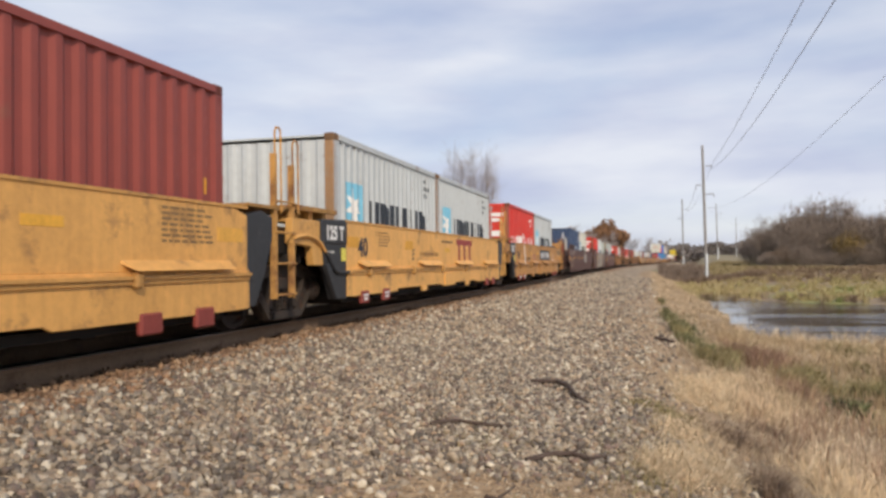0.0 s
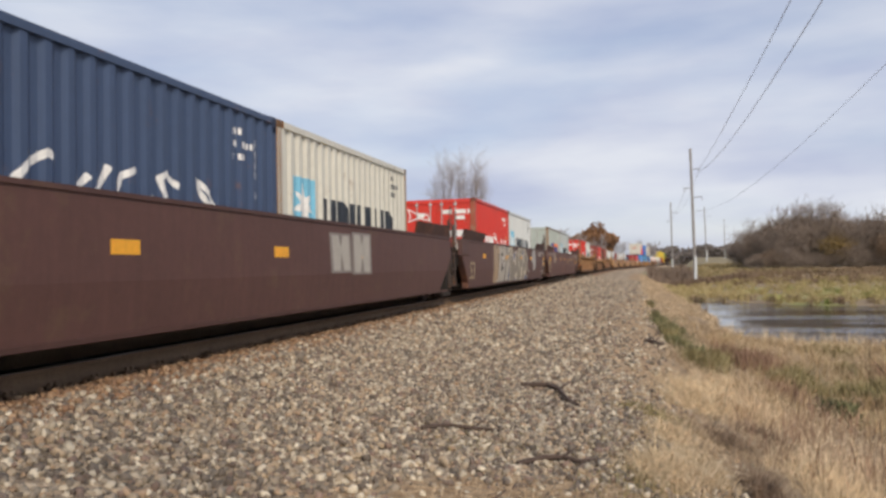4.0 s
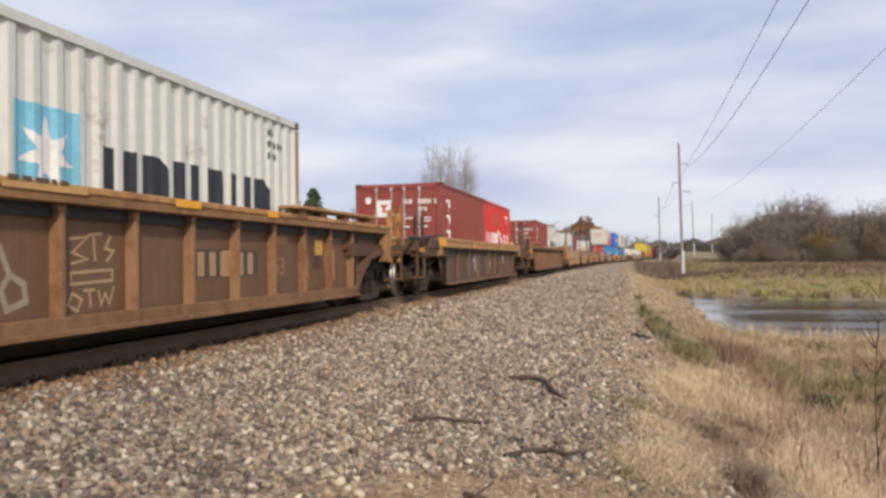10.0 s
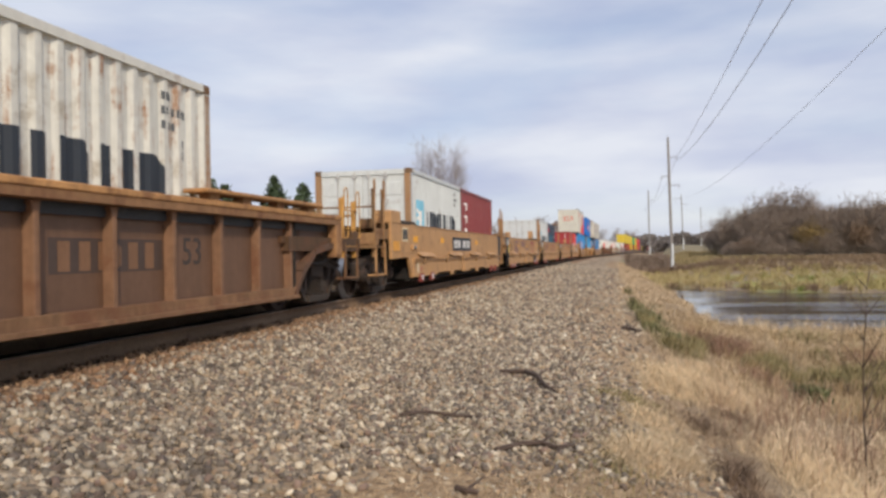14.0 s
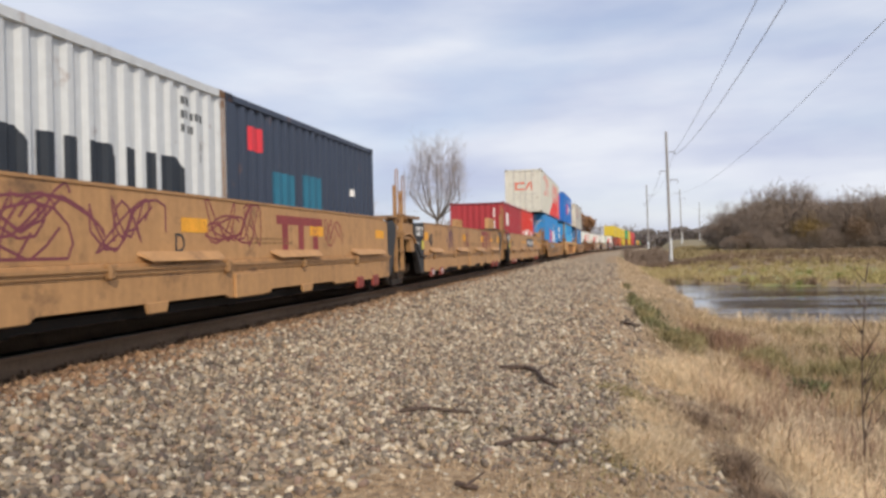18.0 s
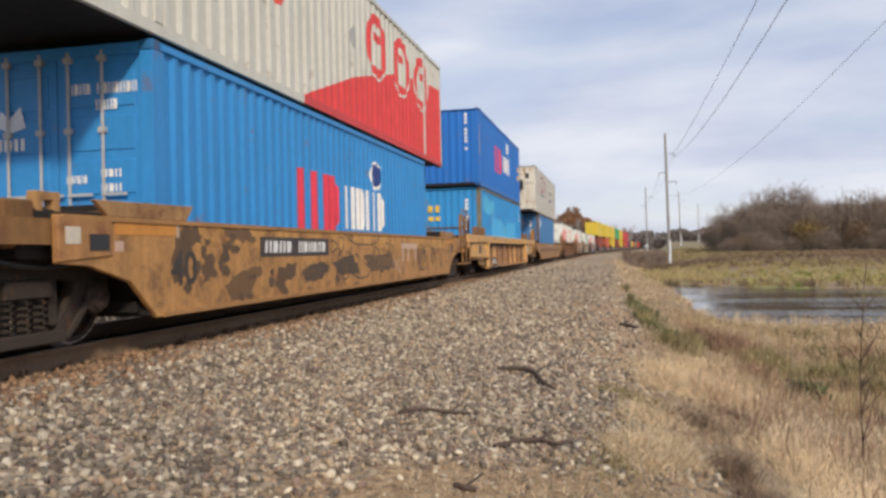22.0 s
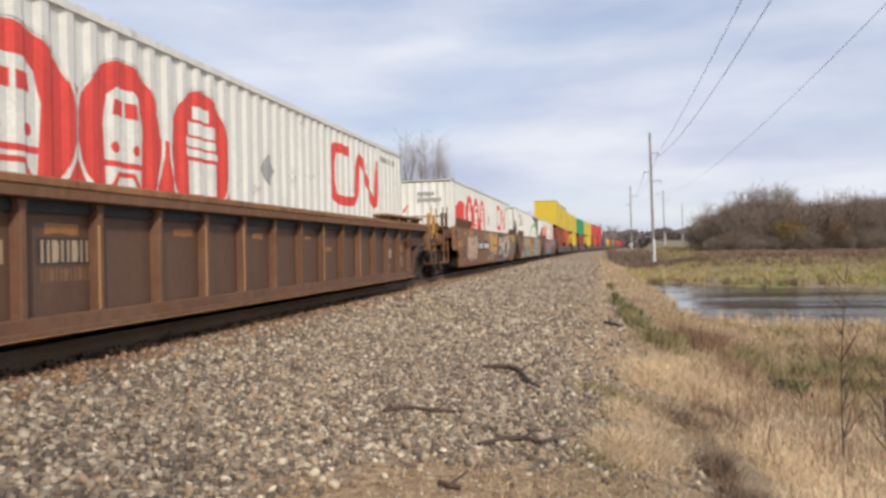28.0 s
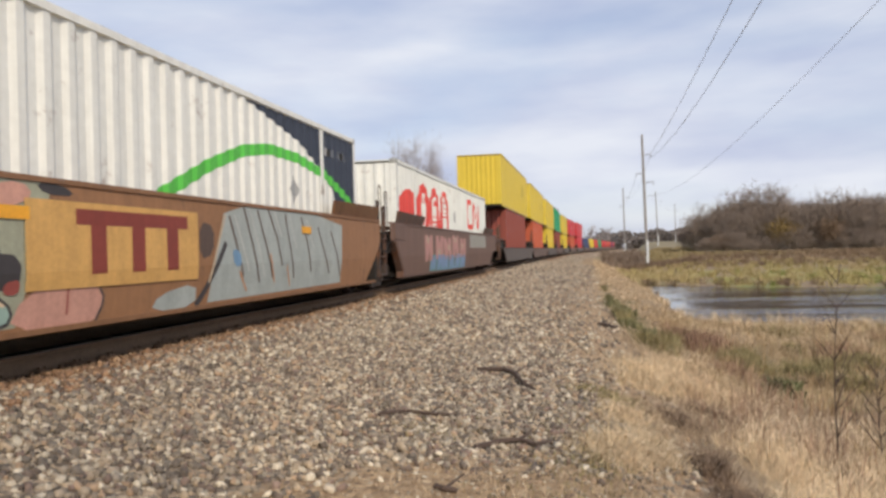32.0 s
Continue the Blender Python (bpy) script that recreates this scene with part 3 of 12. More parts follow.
def scatter_stones(name, n, pick, size, seed, mat=None):
    rng = np.random.default_rng(seed)
    pts = pick(n, rng)
    V, F, base = [], [], 0
    kinds = rng.integers(0, len(STONES), len(pts))
    for k, (sv, sf) in enumerate(STONES):
        p = pts[kinds == k]
        m = len(p)
        if not m:
            continue
        r = rng.uniform(size[0], size[1], m) * rng.choice([0.6, 0.8, 1.0, 1.0, 1.25], m)
        R = rotations(m, rng)
        vv = np.einsum("nij,vj->nvi", R, sv) * r[:, None, None] + p[:, None, :]
        ff = sf[None] + (np.arange(m) * len(sv))[:, None, None] + base
        V.append(vv.reshape(-1, 3))
        F.append(ff.reshape(-1, 3))
        base += m * len(sv)
    return from_arrays(name, np.concatenate(V), np.concatenate(F), mat or M_STONE)


def ballast_pick(y0, y1, x0, x1, thin, clear=0.0):
    def pick(n, rng):
        y = y0 + (y1 - y0) * rng.random(n) ** thin
        x = x0 + (x1 - x0) * rng.random(n)
        fade = np.clip((x + 0.95 + 0.75 * np.clip((y - 8) / 12, 0, 1) + 0.35 * np.sin(y * 0.7) + 0.25 * np.sin(y * 2.3 + x * 3)) / 1.5, 0, 1)
        dirt = 1.5 * np.exp(-((x + 0.4) / 1.5) ** 2 - ((y - 4.2) / 1.3) ** 2)
        keep = (rng.random(n) > fade * 0.86) & (rng.random(n) > dirt * 1.25)
        if clear:
            keep &= rng.random(n) < np.clip((x - x0 + 0.12 * np.sin(1.7 * y)) / clear, 0.06, 1)
        x, y = x[keep], y[keep]
        # leave the ties' strip between the rails lower
        z = np.array([ground_z(a, b) for a, b in zip(x, y)]) + rng.uniform(-0.012, 0.016, len(x))
        return np.stack([x, y, z], 1)
    return pick


ballast = tagged(part("ballast", scatter_stones("ballast", 33000, ballast_pick(2.4, 12.5, -4.75, 0.9, 0.9, 0.55), (0.022, 0.037), 1), M_STONE, None), "crushed grey and tan ballast stones on the track bank", "ballast", kind="stuff")
tagged(part("ballast", scatter_stones("ballast", 24000, ballast_pick(12.5, 34, -4.75, 0.5, 1.0, 0.55), (0.028, 0.048), 2), M_STONE, None), "crushed grey ballast stones further along the bank", "ballast", kind="stuff")
tagged(part("ballast", scatter_stones("ballast", 17000, ballast_pick(34, 72, -4.75, 0.3, 1.0, 0.55), (0.050, 0.075), 7), M_STONE, None), "crushed grey ballast stones towards the curve", "ballast", kind="stuff")
tagged(part("rusty_ballast", scatter_stones("rusty_ballast", 9000, ballast_pick(2.4, 40, -5.17, -4.2, 1.0), (0.022, 0.040), 3, M_STONE2), M_STONE2, None), "rust-stained stones along the tie ends", "ballast", kind="stuff")
def pebble_pick(n, rng):
    x, y = rng.uniform(-2.6, 1.0, n), rng.uniform(3.2, 11.0, n)
    keep = rng.random(n) < np.exp(-((x + 0.25) / 1.0) ** 2) * np.where(y < 6, 1.0, 0.6)
    x, y = x[keep], y[keep]
    return np.stack([x, y, np.array([ground_z(a, b) for a, b in zip(x, y)]) + 0.002], 1)


tagged(part("pebbles", scatter_stones("pebbles", 9000, pebble_pick, (0.007, 0.020), 9), M_STONE, None), "small pebbles trodden into the bare dirt", "gravel", kind="stuff")
rng = np.random.default_rng(5)
stone_me = []
for k, (sv, sf) in enumerate(STONES[:8]):
    stone_me.append(from_arrays("stone", sv * 0.036, sf, M_STONE1))
loose = tagged(new("loose_stones"), "loose tan and grey stones lying on the ballast", "stones", kind="structure")
for p in ballast_pick(3.2, 7.5, -4.2, 0.3, 0.9)(430, rng)[:290]:
    part("stone", random.choice(stone_me), M_STONE1, loose, at=Matrix.LocRotScale(Vector(p) + Vector((0, 0, 0.012)), Euler((random.uniform(0, 6), random.uniform(0, 6), 0)), Vector((1, 1, 1)) * random.uniform(0.7, 1.25)))

# ---------------------------------------------------------------- train: common parts
FOLDED = []                     # cars whose sides fold in below a crease
MOVERS = []                     # (thing, distance along the track when the clip is half over)


def mover(ob, y):
    MOVERS.append((ob, y))
    return ob


TO_SIDE = Matrix(((0, 0, 1, 0), (1, 0, 0, 0), (0, 1, 0, 0), (0, 0, 0, 1)))   # flat drawing to the side that faces the verge


def text_mesh(body, size, bold=0.0):
    def make():
        cu = bpy.data.curves.new("lettering", "FONT")
        cu.body, cu.size, cu.extrude = body, size, 0.0015
        cu.resolution_u, cu.offset = 3, bold
        ob = bpy.data.objects.new("lettering", cu)
        me = bpy.data.meshes.new_from_object(ob)
        bpy.data.objects.remove(ob)
        return me
    key = ("text", body, size, bold)
    if key not in CACHE:
        CACHE[key] = make()
    return CACHE[key]


def side_text(body, size, y, z, x, col, parent, bold=0.0):
    return part("lettering", text_mesh(body, size, bold), M_MARK, parent, "painted " + body, col, Matrix.Translation((x, y, z)) @ TO_SIDE)


def mark(name, poly, x, col, parent, prof=None, label="", thick=0.003, mat=None):
    """A painted mark on the side, a thin plate that follows the ribs of prof(y) if given."""
    bm = bmesh.new()
    vs = [bm.verts.new((0, y, z)) for y, z in poly]
    bm.faces.new(vs)
    if prof:
        knots, fn = prof
        lo, hi = min(p[0] for p in poly), max(p[0] for p in poly)
        for k in knots:
            if lo < k < hi:
                bmesh.ops.bisect_plane(bm, geom=bm.verts[:] + bm.edges[:] + bm.faces[:], plane_co=(0, k, 0), plane_no=(0, 1, 0))
        for v in bm.verts:
            v.co.x = x + thick + fn(v.co.y)
    else:
        r = bmesh.ops.extrude_face_region(bm, geom=bm.faces[:])
        for v in r["geom"]:
            if isinstance(v, bmesh.types.BMVert):
                v.co.x += thick
        for v in bm.verts:
            v.co.x += x
    bmesh.ops.recalc_face_normals(bm, faces=bm.faces)
    for f in bm.faces:
        if f.normal.x < -0.5 and prof:
            f.normal_flip()
    return part(name, bm, mat or M_MARK, parent, label, col)


def rect(y0, y1, z0, z1):
    return [(y0, z0), (y1, z0), (y1, z1), (y0, z1)]


def glyphs(n, y, z, w, h, slant=0.0, weight=0.36):
    """n plain blocks of lettering's size and weight, each split into upright or level bars."""
    out = []
    p = w / n
    for i in range(n):
        a, c = y + (i + 0.06) * p, 0.86 * p

        def bar(u0, u1, v0, v1):
            return [(a + u * c + slant * v * h, z + v * h) for u, v in ((u0, v0), (u1, v0), (u1, v1), (u0, v1))]
        split = [bar(0, weight, 0, 1), bar(1 - weight, 1, 0, 1)]
        stem = [[(a + u * c + slant * v * h, z + v * h) for u, v in ((0.10, 0), (0.72, 0), (0.90, 0.18), (0.90, 0.80), (0.70, 1), (0.10, 1))]]
        out.append((split, stem)[i % 2])
    return out


def comb(n, y, z, w, h):
    """A long bar carried on n posts."""
    p = w / n
    return [[rect(y, y + w, z + 0.76 * h, z + h)]] + [[rect(y + (i + 0.32) * p, y + (i + 0.68) * p, z, z + 0.76 * h)] for i in range(n)]


def flat(groups):
    """Polygons out of a list that may hold groups of them."""
    out = []
    for g in groups:
        out += list(g) if isinstance(g[0][0], tuple) else [g]
    return out


def blob(cy, cz, ry, rz, n=14, a0=0.0, a1=2 * math.pi):
    return [(cy + ry * math.cos(a0 + (a1 - a0) * i / n), cz + rz * math.sin(a0 + (a1 - a0) * i / n)) for i in range(n + (1 if a1 - a0 < 6.2 else 0))]


def stroke(points, w):
    """Polygons of a painted line through the points, mitred so that they only touch."""
    pts = [p for k, p in enumerate(points) if k == 0 or math.dist(p, points[k - 1]) > 1e-4]
    closed = len(pts) > 3 and math.dist(pts[0], pts[-1]) < 1e-4
    dirs = [((c - a) / math.hypot(c - a, d - b), (d - b) / math.hypot(c - a, d - b)) for (a, b), (c, d) in zip(pts, pts[1:])]
    edge = []
    for k, (a, b) in enumerate(pts):
        p = dirs[k - 1] if k else (dirs[-1] if closed else dirs[0])
        q = dirs[k] if k < len(dirs) else (dirs[0] if closed else dirs[-1])
        nx, nz = -(p[1] + q[1]), p[0] + q[0]
        L = math.hypot(nx, nz)
        if L < 0.35:
            nx, nz, L = -q[1], q[0], 1.0
        nx, nz = nx / L, nz / L
        m = w / 2 / max(0.5, nx * -q[1] + nz * q[0])
        edge.append(((a + nx * m, b + nz * m), (a - nx * m, b - nz * m)))
    out = []
    for (a, b), (c, d) in zip(edge, edge[1:]):
        out.append([a, c, d, b])
    return out


def marks(name, polys, x, col, parent, prof=None, label="", thick=0.003):
    """Several patches of one painted mark; blocks of big lettering become a part each."""
    if name.endswith("_blocks"):
        return [marks(name[:-1], flat([q]), x, col, parent, prof, label, thick) for q in polys][0]
    polys = flat(polys)
    bm = bmesh.new()
    for k, poly in enumerate(polys):
        vs = [bm.verts.new((0, y, z)) for y, z in poly]
        bm.faces.new(vs)
    bmesh.ops.recalc_face_normals(bm, faces=bm.faces)
    for f in bm.faces:
        if f.normal.x < 0:
            f.normal_flip()
    if prof:
        knots, fn = prof
        ys = [p[0] for poly in polys for p in poly]
        for k in knots:
            if min(ys) < k < max(ys):
                bmesh.ops.bisect_plane(bm, geom=bm.verts[:] + bm.edges[:] + bm.faces[:], plane_co=(0, k, 0), plane_no=(0, 1, 0))
        for v in bm.verts:
            v.co.x = x + thick + fn(v.co.y)
    else:
        for v in bm.verts:
            v.co.x = x + thick
    ob = part(name, bm, M_MARK, parent, label, col)
    if len(polys) > 1 and name in ("serial_code", "small_print", "number_bar", "graffiti_lines"):
        ob["kind"] = "stuff"
    return ob


# ---------------------------------------------------------------- containers
HALF = 1.219


def corrugation(length, pitch, depth):
    """Knots along the side and the depth at each: flat crest, slope, flat trough, slope."""
    n = max(1, int(round((length - 0.30) / pitch)))
    p = (length - 0.30) / n
    ks, ds = [0.0, 0.15], [0.0, 0.0]
    for i in range(n):
        s = 0.15 + i * p
        ks += [s + 0.26 * p, s + 0.46 * p, s + 0.78 * p, s + 0.98 * p]
        ds += [0.0, -depth, -depth, 0.0]
    ks.append(length)
    ds.append(0.0)
    return ks, ds


def ribbed_sheet(ks, ds, z0, z1, x, back=0.05):
    """A ribbed panel with thickness, along y."""
    bm = bmesh.new()
    lo = [bm.verts.new((x + d, k, z0)) for k, d in zip(ks, ds)]
    hi = [bm.verts.new((x + d, k, z1)) for k, d in zip(ks, ds)]
    for i in range(len(ks) - 1):
        bm.faces.new((lo[i], lo[i + 1], hi[i + 1], hi[i]))
    a = [bm.verts.new((x - back, ks[0], z0)), bm.verts.new((x - back, ks[-1], z0)), bm.verts.new((x - back, ks[-1], z1)), bm.verts.new((x - back, ks[0], z1))]
    bm.faces.new(a[::-1])
    return bm


def container(y, z, length, height, col, label, end="doors", pitch=0.278, depth=0.036, frame_col=None, posts=(), detail=True, group="containers on the train", paint=None):
    """A freight box with its end towards the camera at the distance y; returns the thing and what its marks need."""
    paint = paint or M_BOX
    post_paint = M_RUSTY if frame_col else paint
    top = tagged(new("shipping_container"), label, "container", group)
    mover(top, y)
    top["base_z"] = z
    fc = frame_col or col
    ks, ds = corrugation(length, pitch, depth)
    X = HALF
    key = (round(length, 2), height, pitch, depth)
    side = cached(("side_panel",) + key, lambda: ribbed_sheet(ks, ds, 0.15, height - 0.10, X))
    part("side_panel", side, paint, top, col=col)
    part("side_panel", side, paint, top, col=col, at=pose(0, length, 0, 0, 0, 180))
    roof = cached(("roof",) + key, lambda: boxes((-X + 0.03, X - 0.03, 0.05, length - 0.05, height - 0.05, height - 0.02)))
    part("roof", roof, paint, top, col=col)
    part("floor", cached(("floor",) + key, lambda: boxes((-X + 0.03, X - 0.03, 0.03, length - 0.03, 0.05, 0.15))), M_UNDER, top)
    for nm, z0, z1 in (("top_rail", height - 0.10, height - 0.02), ("bottom_rail", 0.02, 0.15)):
        me = cached((nm,) + key, lambda: boxes((X - 0.06, X + (0.016 if z0 > 1 else 0.0), 0.16, length - 0.16, z0, z1)))
        for s in (0, 1):
            part(nm, me, paint, top, col=fc, at=pose(0, length * s, 0, 0, 0, 180 * s))
    post = cached(("corner_post", height), lambda: boxes((X - 0.16, X, 0, 0.13, 0.12, height - 0.12), bevel=0.008))
    cast = cached("corner_casting", lambda: casting())
    for sy in (0, 1):
        for sx in (0, 1):
            m = Matrix.Translation((0, length * sy, 0)) @ Matrix.Diagonal((1 - 2 * sx, 1 - 2 * sy, 1, 1))
            part("corner_post", post, post_paint, top, col=fc, at=m)
            if detail:
                for zz in (0, height - 0.12):
                    part("corner_casting", cast, M_GRIME, top, col=tuple(0.5 * v for v in fc), at=Matrix.Translation((0, 0, zz)) @ m)
    # the end that faces the camera, and a ribbed far end
    ew = 2 * X - 0.28
    ek, ed = corrugation(ew, 0.25, 0.045)
    endp = cached(("end_wall", height), lambda: ribbed_sheet(ek, ed, 0.15, height - 0.10, 0))
    part("end_wall", endp, paint, top, col=col, at=Matrix.Translation((ew / 2, length - 0.03, 0)) @ pose(0, 0, 0, 0, 0, 90))
    if end == "ribs":
        part("end_wall", endp, paint, top, col=col, at=Matrix.Translation((-ew / 2, 0.03, 0)) @ pose(0, 0, 0, 0, 0, -90))
    elif end == "doors":
        dw = ew / 2 - 0.01

        def door():
            return boxes((0, dw, 0.035, 0.085, 0.17, height - 0.13), bevel=0.006)
        ph = (height - 0.5) / 5
        pm = cached(("door_panel", height), lambda: boxes((0.10, dw - 0.10, 0.022, 0.04, 0, ph - 0.10), bevel=0.008))
        dm = cached(("door", height), door)
        for s in (0, 1):
            d = part("door", dm, paint, top, col=col, at=(-dw - 0.005 + s * (dw + 0.01), 0, 0))
            for i in range(5):
                part("door_panel", pm, paint, d, col=col, at=(0, 0, 0.28 + i * ph))
            for f in ((0.15, 0.55) if s else (0.42, 0.82)):
                lock = cached(("lock_rod", height), lambda: lock_rod(height))
                part("lock_rod", lock, M_MARK, d, "galvanised locking rod", (0.46, 0.46, 0.45), (dw * f, 0.0, 0))
        beam = cached("door_header", lambda: boxes((-X + 0.15, X - 0.15, 0.0, 0.09, 0, 0.12)))
        part("door_header", beam, paint, top, col=col, at=(0, 0, height - 0.14))
        part("door_sill", beam, paint, top, col=fc, at=(0, 0, 0.04))
    elif end == "cooler":
        def unit():
            bm = boxes((-1.07, 1.07, 0.02, 0.10, 0.15, height - 0.10))
            box(bm, -1.0, 1.0, -0.03, 0.03, 0.18, 1.25, 0.02)
            box(bm, -0.90, 0.45, -0.16, 0.03, 2.0, height - 0.16, 0.05)
            box(bm, -1.07, 1.07, -0.02, 0.03, 0.15, 0.42, 0.02)
            box(bm, -1.09, -1.0, -0.02, 0.03, 0.42, height - 0.12, 0.015)
            box(bm, 1.0, 1.09, -0.02, 0.03, 0.42, height - 0.12, 0.015)
            box(bm, 0.55, 1.0, -0.03, 0.03, 1.8, height - 0.2, 0.015)
            return bm
        part("cooling_unit", unit(), paint, top, col=col)
        part("grille", boxes((-0.92, 0.46, -0.30, 0.03, 1.42, 1.95), *[(-0.90, 0.44, -0.335, -0.30, 1.46 + 0.08 * i, 1.49 + 0.08 * i) for i in range(6)], (-0.80, 0.36, -0.42, -0.30, 1.66, 1.74), bevel=0.012), M_BLACK, top, "black intake grille")
        part("control_box", boxes((0.60, 0.82, -0.06, -0.02, 2.1, 2.42), bevel=0.01), M_BLACK, top)
        part("warning_bar", boxes((-0.30, 0.0, -0.036, -0.028, 0.75, 0.80)), M_MARK, top, "", (0.05, 0.05, 0.05))
    for py in posts:
        part("side_post", cached(("side_post", height), lambda: boxes((X - 0.05, X + 0.012, 0, 0.16, 0.15, height - 0.1), bevel=0.006)), paint, top, col=fc, at=(0, py, 0))

    def fn(v):
        return float(np.interp(v, ks, ds))
    return top, (ks, fn), X


def casting():
    bm = boxes((HALF - 0.165, HALF + 0.006, -0.006, 0.178, 0, 0.12), bevel=0.012)
    box(bm, HALF + 0.001, HALF + 0.007, 0.05, 0.12, 0.03, 0.09)
    return bm


def lock_rod(height):
    bm = rods([((0, 0.0, 0.10), (0, 0.0, height - 0.08))], 0.017, 8)
    for z0 in (0.16, height * 0.33, height * 0.66, height - 0.2):
        box(bm, -0.045, 0.045, -0.025, 0.03, z0, z0 + 0.06)
    box(bm, -0.01, 0.30, -0.03, -0.015, height * 0.42, height * 0.42 + 0.03)
    return bm


WHITE = (0.80, 0.80, 0.78)
INK = (0.022, 0.030, 0.042)
SKYB = (0.20, 0.52, 0.70)
GREYW = (0.52, 0.56, 0.57)
CREAM = (0.66, 0.66, 0.60)
HRED = (0.62, 0.040, 0.024)
TRED = (0.27, 0.055, 0.040)
ORANGE = (0.85, 0.40, 0.03)


def star(cy, cz, r):
    return [(cy + (r if i % 2 == 0 else 0.42 * r) * math.sin(2 * math.pi * i / 14), cz + (r if i % 2 == 0 else 0.42 * r) * math.cos(2 * math.pi * i / 14)) for i in range(14)]


def id_bars(top, prof, X, y, z, rows, col, w=0.62, h=0.10, gap=0.16, n=7):
    """Rows of small unreadable characters as plain bars."""
    polys = []
    for i, f in enumerate(rows):
        k = max(1, int(n * f))
        for j in range(k):
            if (j + i) % 5 != 3:
                polys.append(rect(y + j * w / n, y + (j + 0.72) * w / n, z - i * gap, z - i * gap + h))
    return marks("serial_code", polys, X, col, top, prof)


def code_column(top, prof, X, y, z, n, col, h=0.10, w=0.085):
    return marks("serial_code", [rect(y, y + w, z - i * 1.35 * h, z - i * 1.35 * h + h) for i in range(n) if i % 6 != 4], X, col, top, prof)


def grey_box(y, length=6.058, col=GREYW, end="ribs", rust=True, worn=False):
    """Light grey box with the sky-blue square, its white star and the dark word."""
    fc = (0.34, 0.20, 0.10) if rust else col
    lab = "pale grey ribbed container with rusty posts and sky-blue star square" if not worn else "dirty white ribbed container with a faded star square"
    top, prof, X = container(y, 0.36, length, 2.591, col, lab, end, frame_col=fc, paint=M_RUSTY if worn else None)
    part("top_rail_cover", boxes((X - 0.05, X + 0.019, 0.17, length - 0.17, 2.485, 2.575)), M_BOX, top, col=col)
    c = SKYB if not worn else (0.45, 0.60, 0.62)
    marks("blue_square", [rect(0.47, 1.25, 1.02, 1.86)], X, c, top, prof, "sky-blue painted square", 0.003)
    marks("star", [star(0.86, 1.44, 0.35)], X, WHITE, top, prof, "white seven-pointed star", 0.006)
    marks("word_blocks", glyphs(6, 1.53, 1.02, 3.65, 0.60), X, INK, top, prof, "dark block of a big painted word", 0.004)
    id_bars(top, prof, X, 5.05, 2.25, (0.6, 1.0, 0.6), (0.10, 0.11, 0.12), 0.5, 0.09)
    code_column(top, prof, X, 5.42, 1.75, 2, (0.15, 0.15, 0.16))
    return top


def red_box(y, length=6.058, end="doors", faded=False):
    """Red box with a white word and a drawn flag."""
    top, prof, X = container(y, 0.36, length, 2.591, HRED, "bright red ribbed container with white lettering blocks", end, frame_col=(0.33, 0.085, 0.045))
    part("top_rail_cover", boxes((X - 0.05, X + 0.019, 0.17, length - 0.17, 2.485, 2.575)), M_BOX, top, col=HRED)
    marks("word_blocks", glyphs(7, 0.54, 1.03, 2.60, 0.45), X, WHITE, top, prof, "white block of a painted word")
    marks("word_blocks", glyphs(3, 4.47, 1.04, 0.95, 0.42), X, WHITE, top, prof)
    marks("flag_drawing", [[(3.10, 1.62), (3.35, 1.58), (3.62, 1.36), (3.95, 1.26), (4.0, 1.08), (3.75, 1.14), (3.50, 1.30), (3.32, 1.47)]], X, WHITE, top, prof, "white waving ribbon emblem")
    marks("flag_drawing", [blob(3.75, 0.80, 0.30, 0.24, 10, 0.0, math.pi)], X, WHITE, top, prof, "white half-round of the emblem")
    marks("flag_drawing", stroke([(3.12, 1.58), (3.22, 1.20), (3.40, 0.92)], 0.03), X, WHITE, top, prof, "thin white line of the emblem")
    marks("flag_drawing", stroke([(3.98, 1.22), (4.30, 1.0)], 0.03), X, WHITE, top, prof, "thin white line of the emblem")
    marks("serial_code", glyphs(9, 4.72, 2.13, 0.88, 0.10, weight=0.3), X, WHITE, top, prof)
    marks("serial_code", glyphs(3, 5.06, 1.95, 0.28, 0.10, weight=0.3), X, WHITE, top, prof)
    if faded:
        for a, b in ((2.04, 2.39), (2.59, 2.92)):
            marks("faded_patch", [rect(a, b, 1.72, 2.16)], X, (0.34, 0.11, 0.055), top, prof, "faded brown square patch", 0.004)
    marks("caution_tab", [rect(5.52, 5.60, 1.45, 1.62)], X, (0.75, 0.45, 0.03), top, prof)
    if end == "doors":
        flag = stroke([(-0.92, 2.30), (-0.84, 2.08), (-0.90, 1.90), (-0.62, 2.02), (-0.18, 1.92)], 0.035) + stroke([(-0.92, 2.30), (-0.66, 2.16), (-0.34, 2.14), (-0.18, 1.92)], 0.035) + [[(-0.62, 2.14), (-0.36, 2.14), (-0.40, 2.02), (-0.60, 2.02)]]
        end_marks(top, "emblem", flag, WHITE, "white bow emblem")
        end_marks(top, "serial_code", [rect(0.20, 0.50, 2.12, 2.25), rect(0.56, 0.93, 2.12, 2.25), rect(0.98, 1.04, 2.12, 2.25), rect(0.60, 0.88, 1.94, 2.06)], WHITE)
        end_marks(top, "data_plate", [rect(0.16, 0.50, 1.42, 1.62), rect(0.58, 0.95, 1.42, 1.62)], WHITE)
    return top


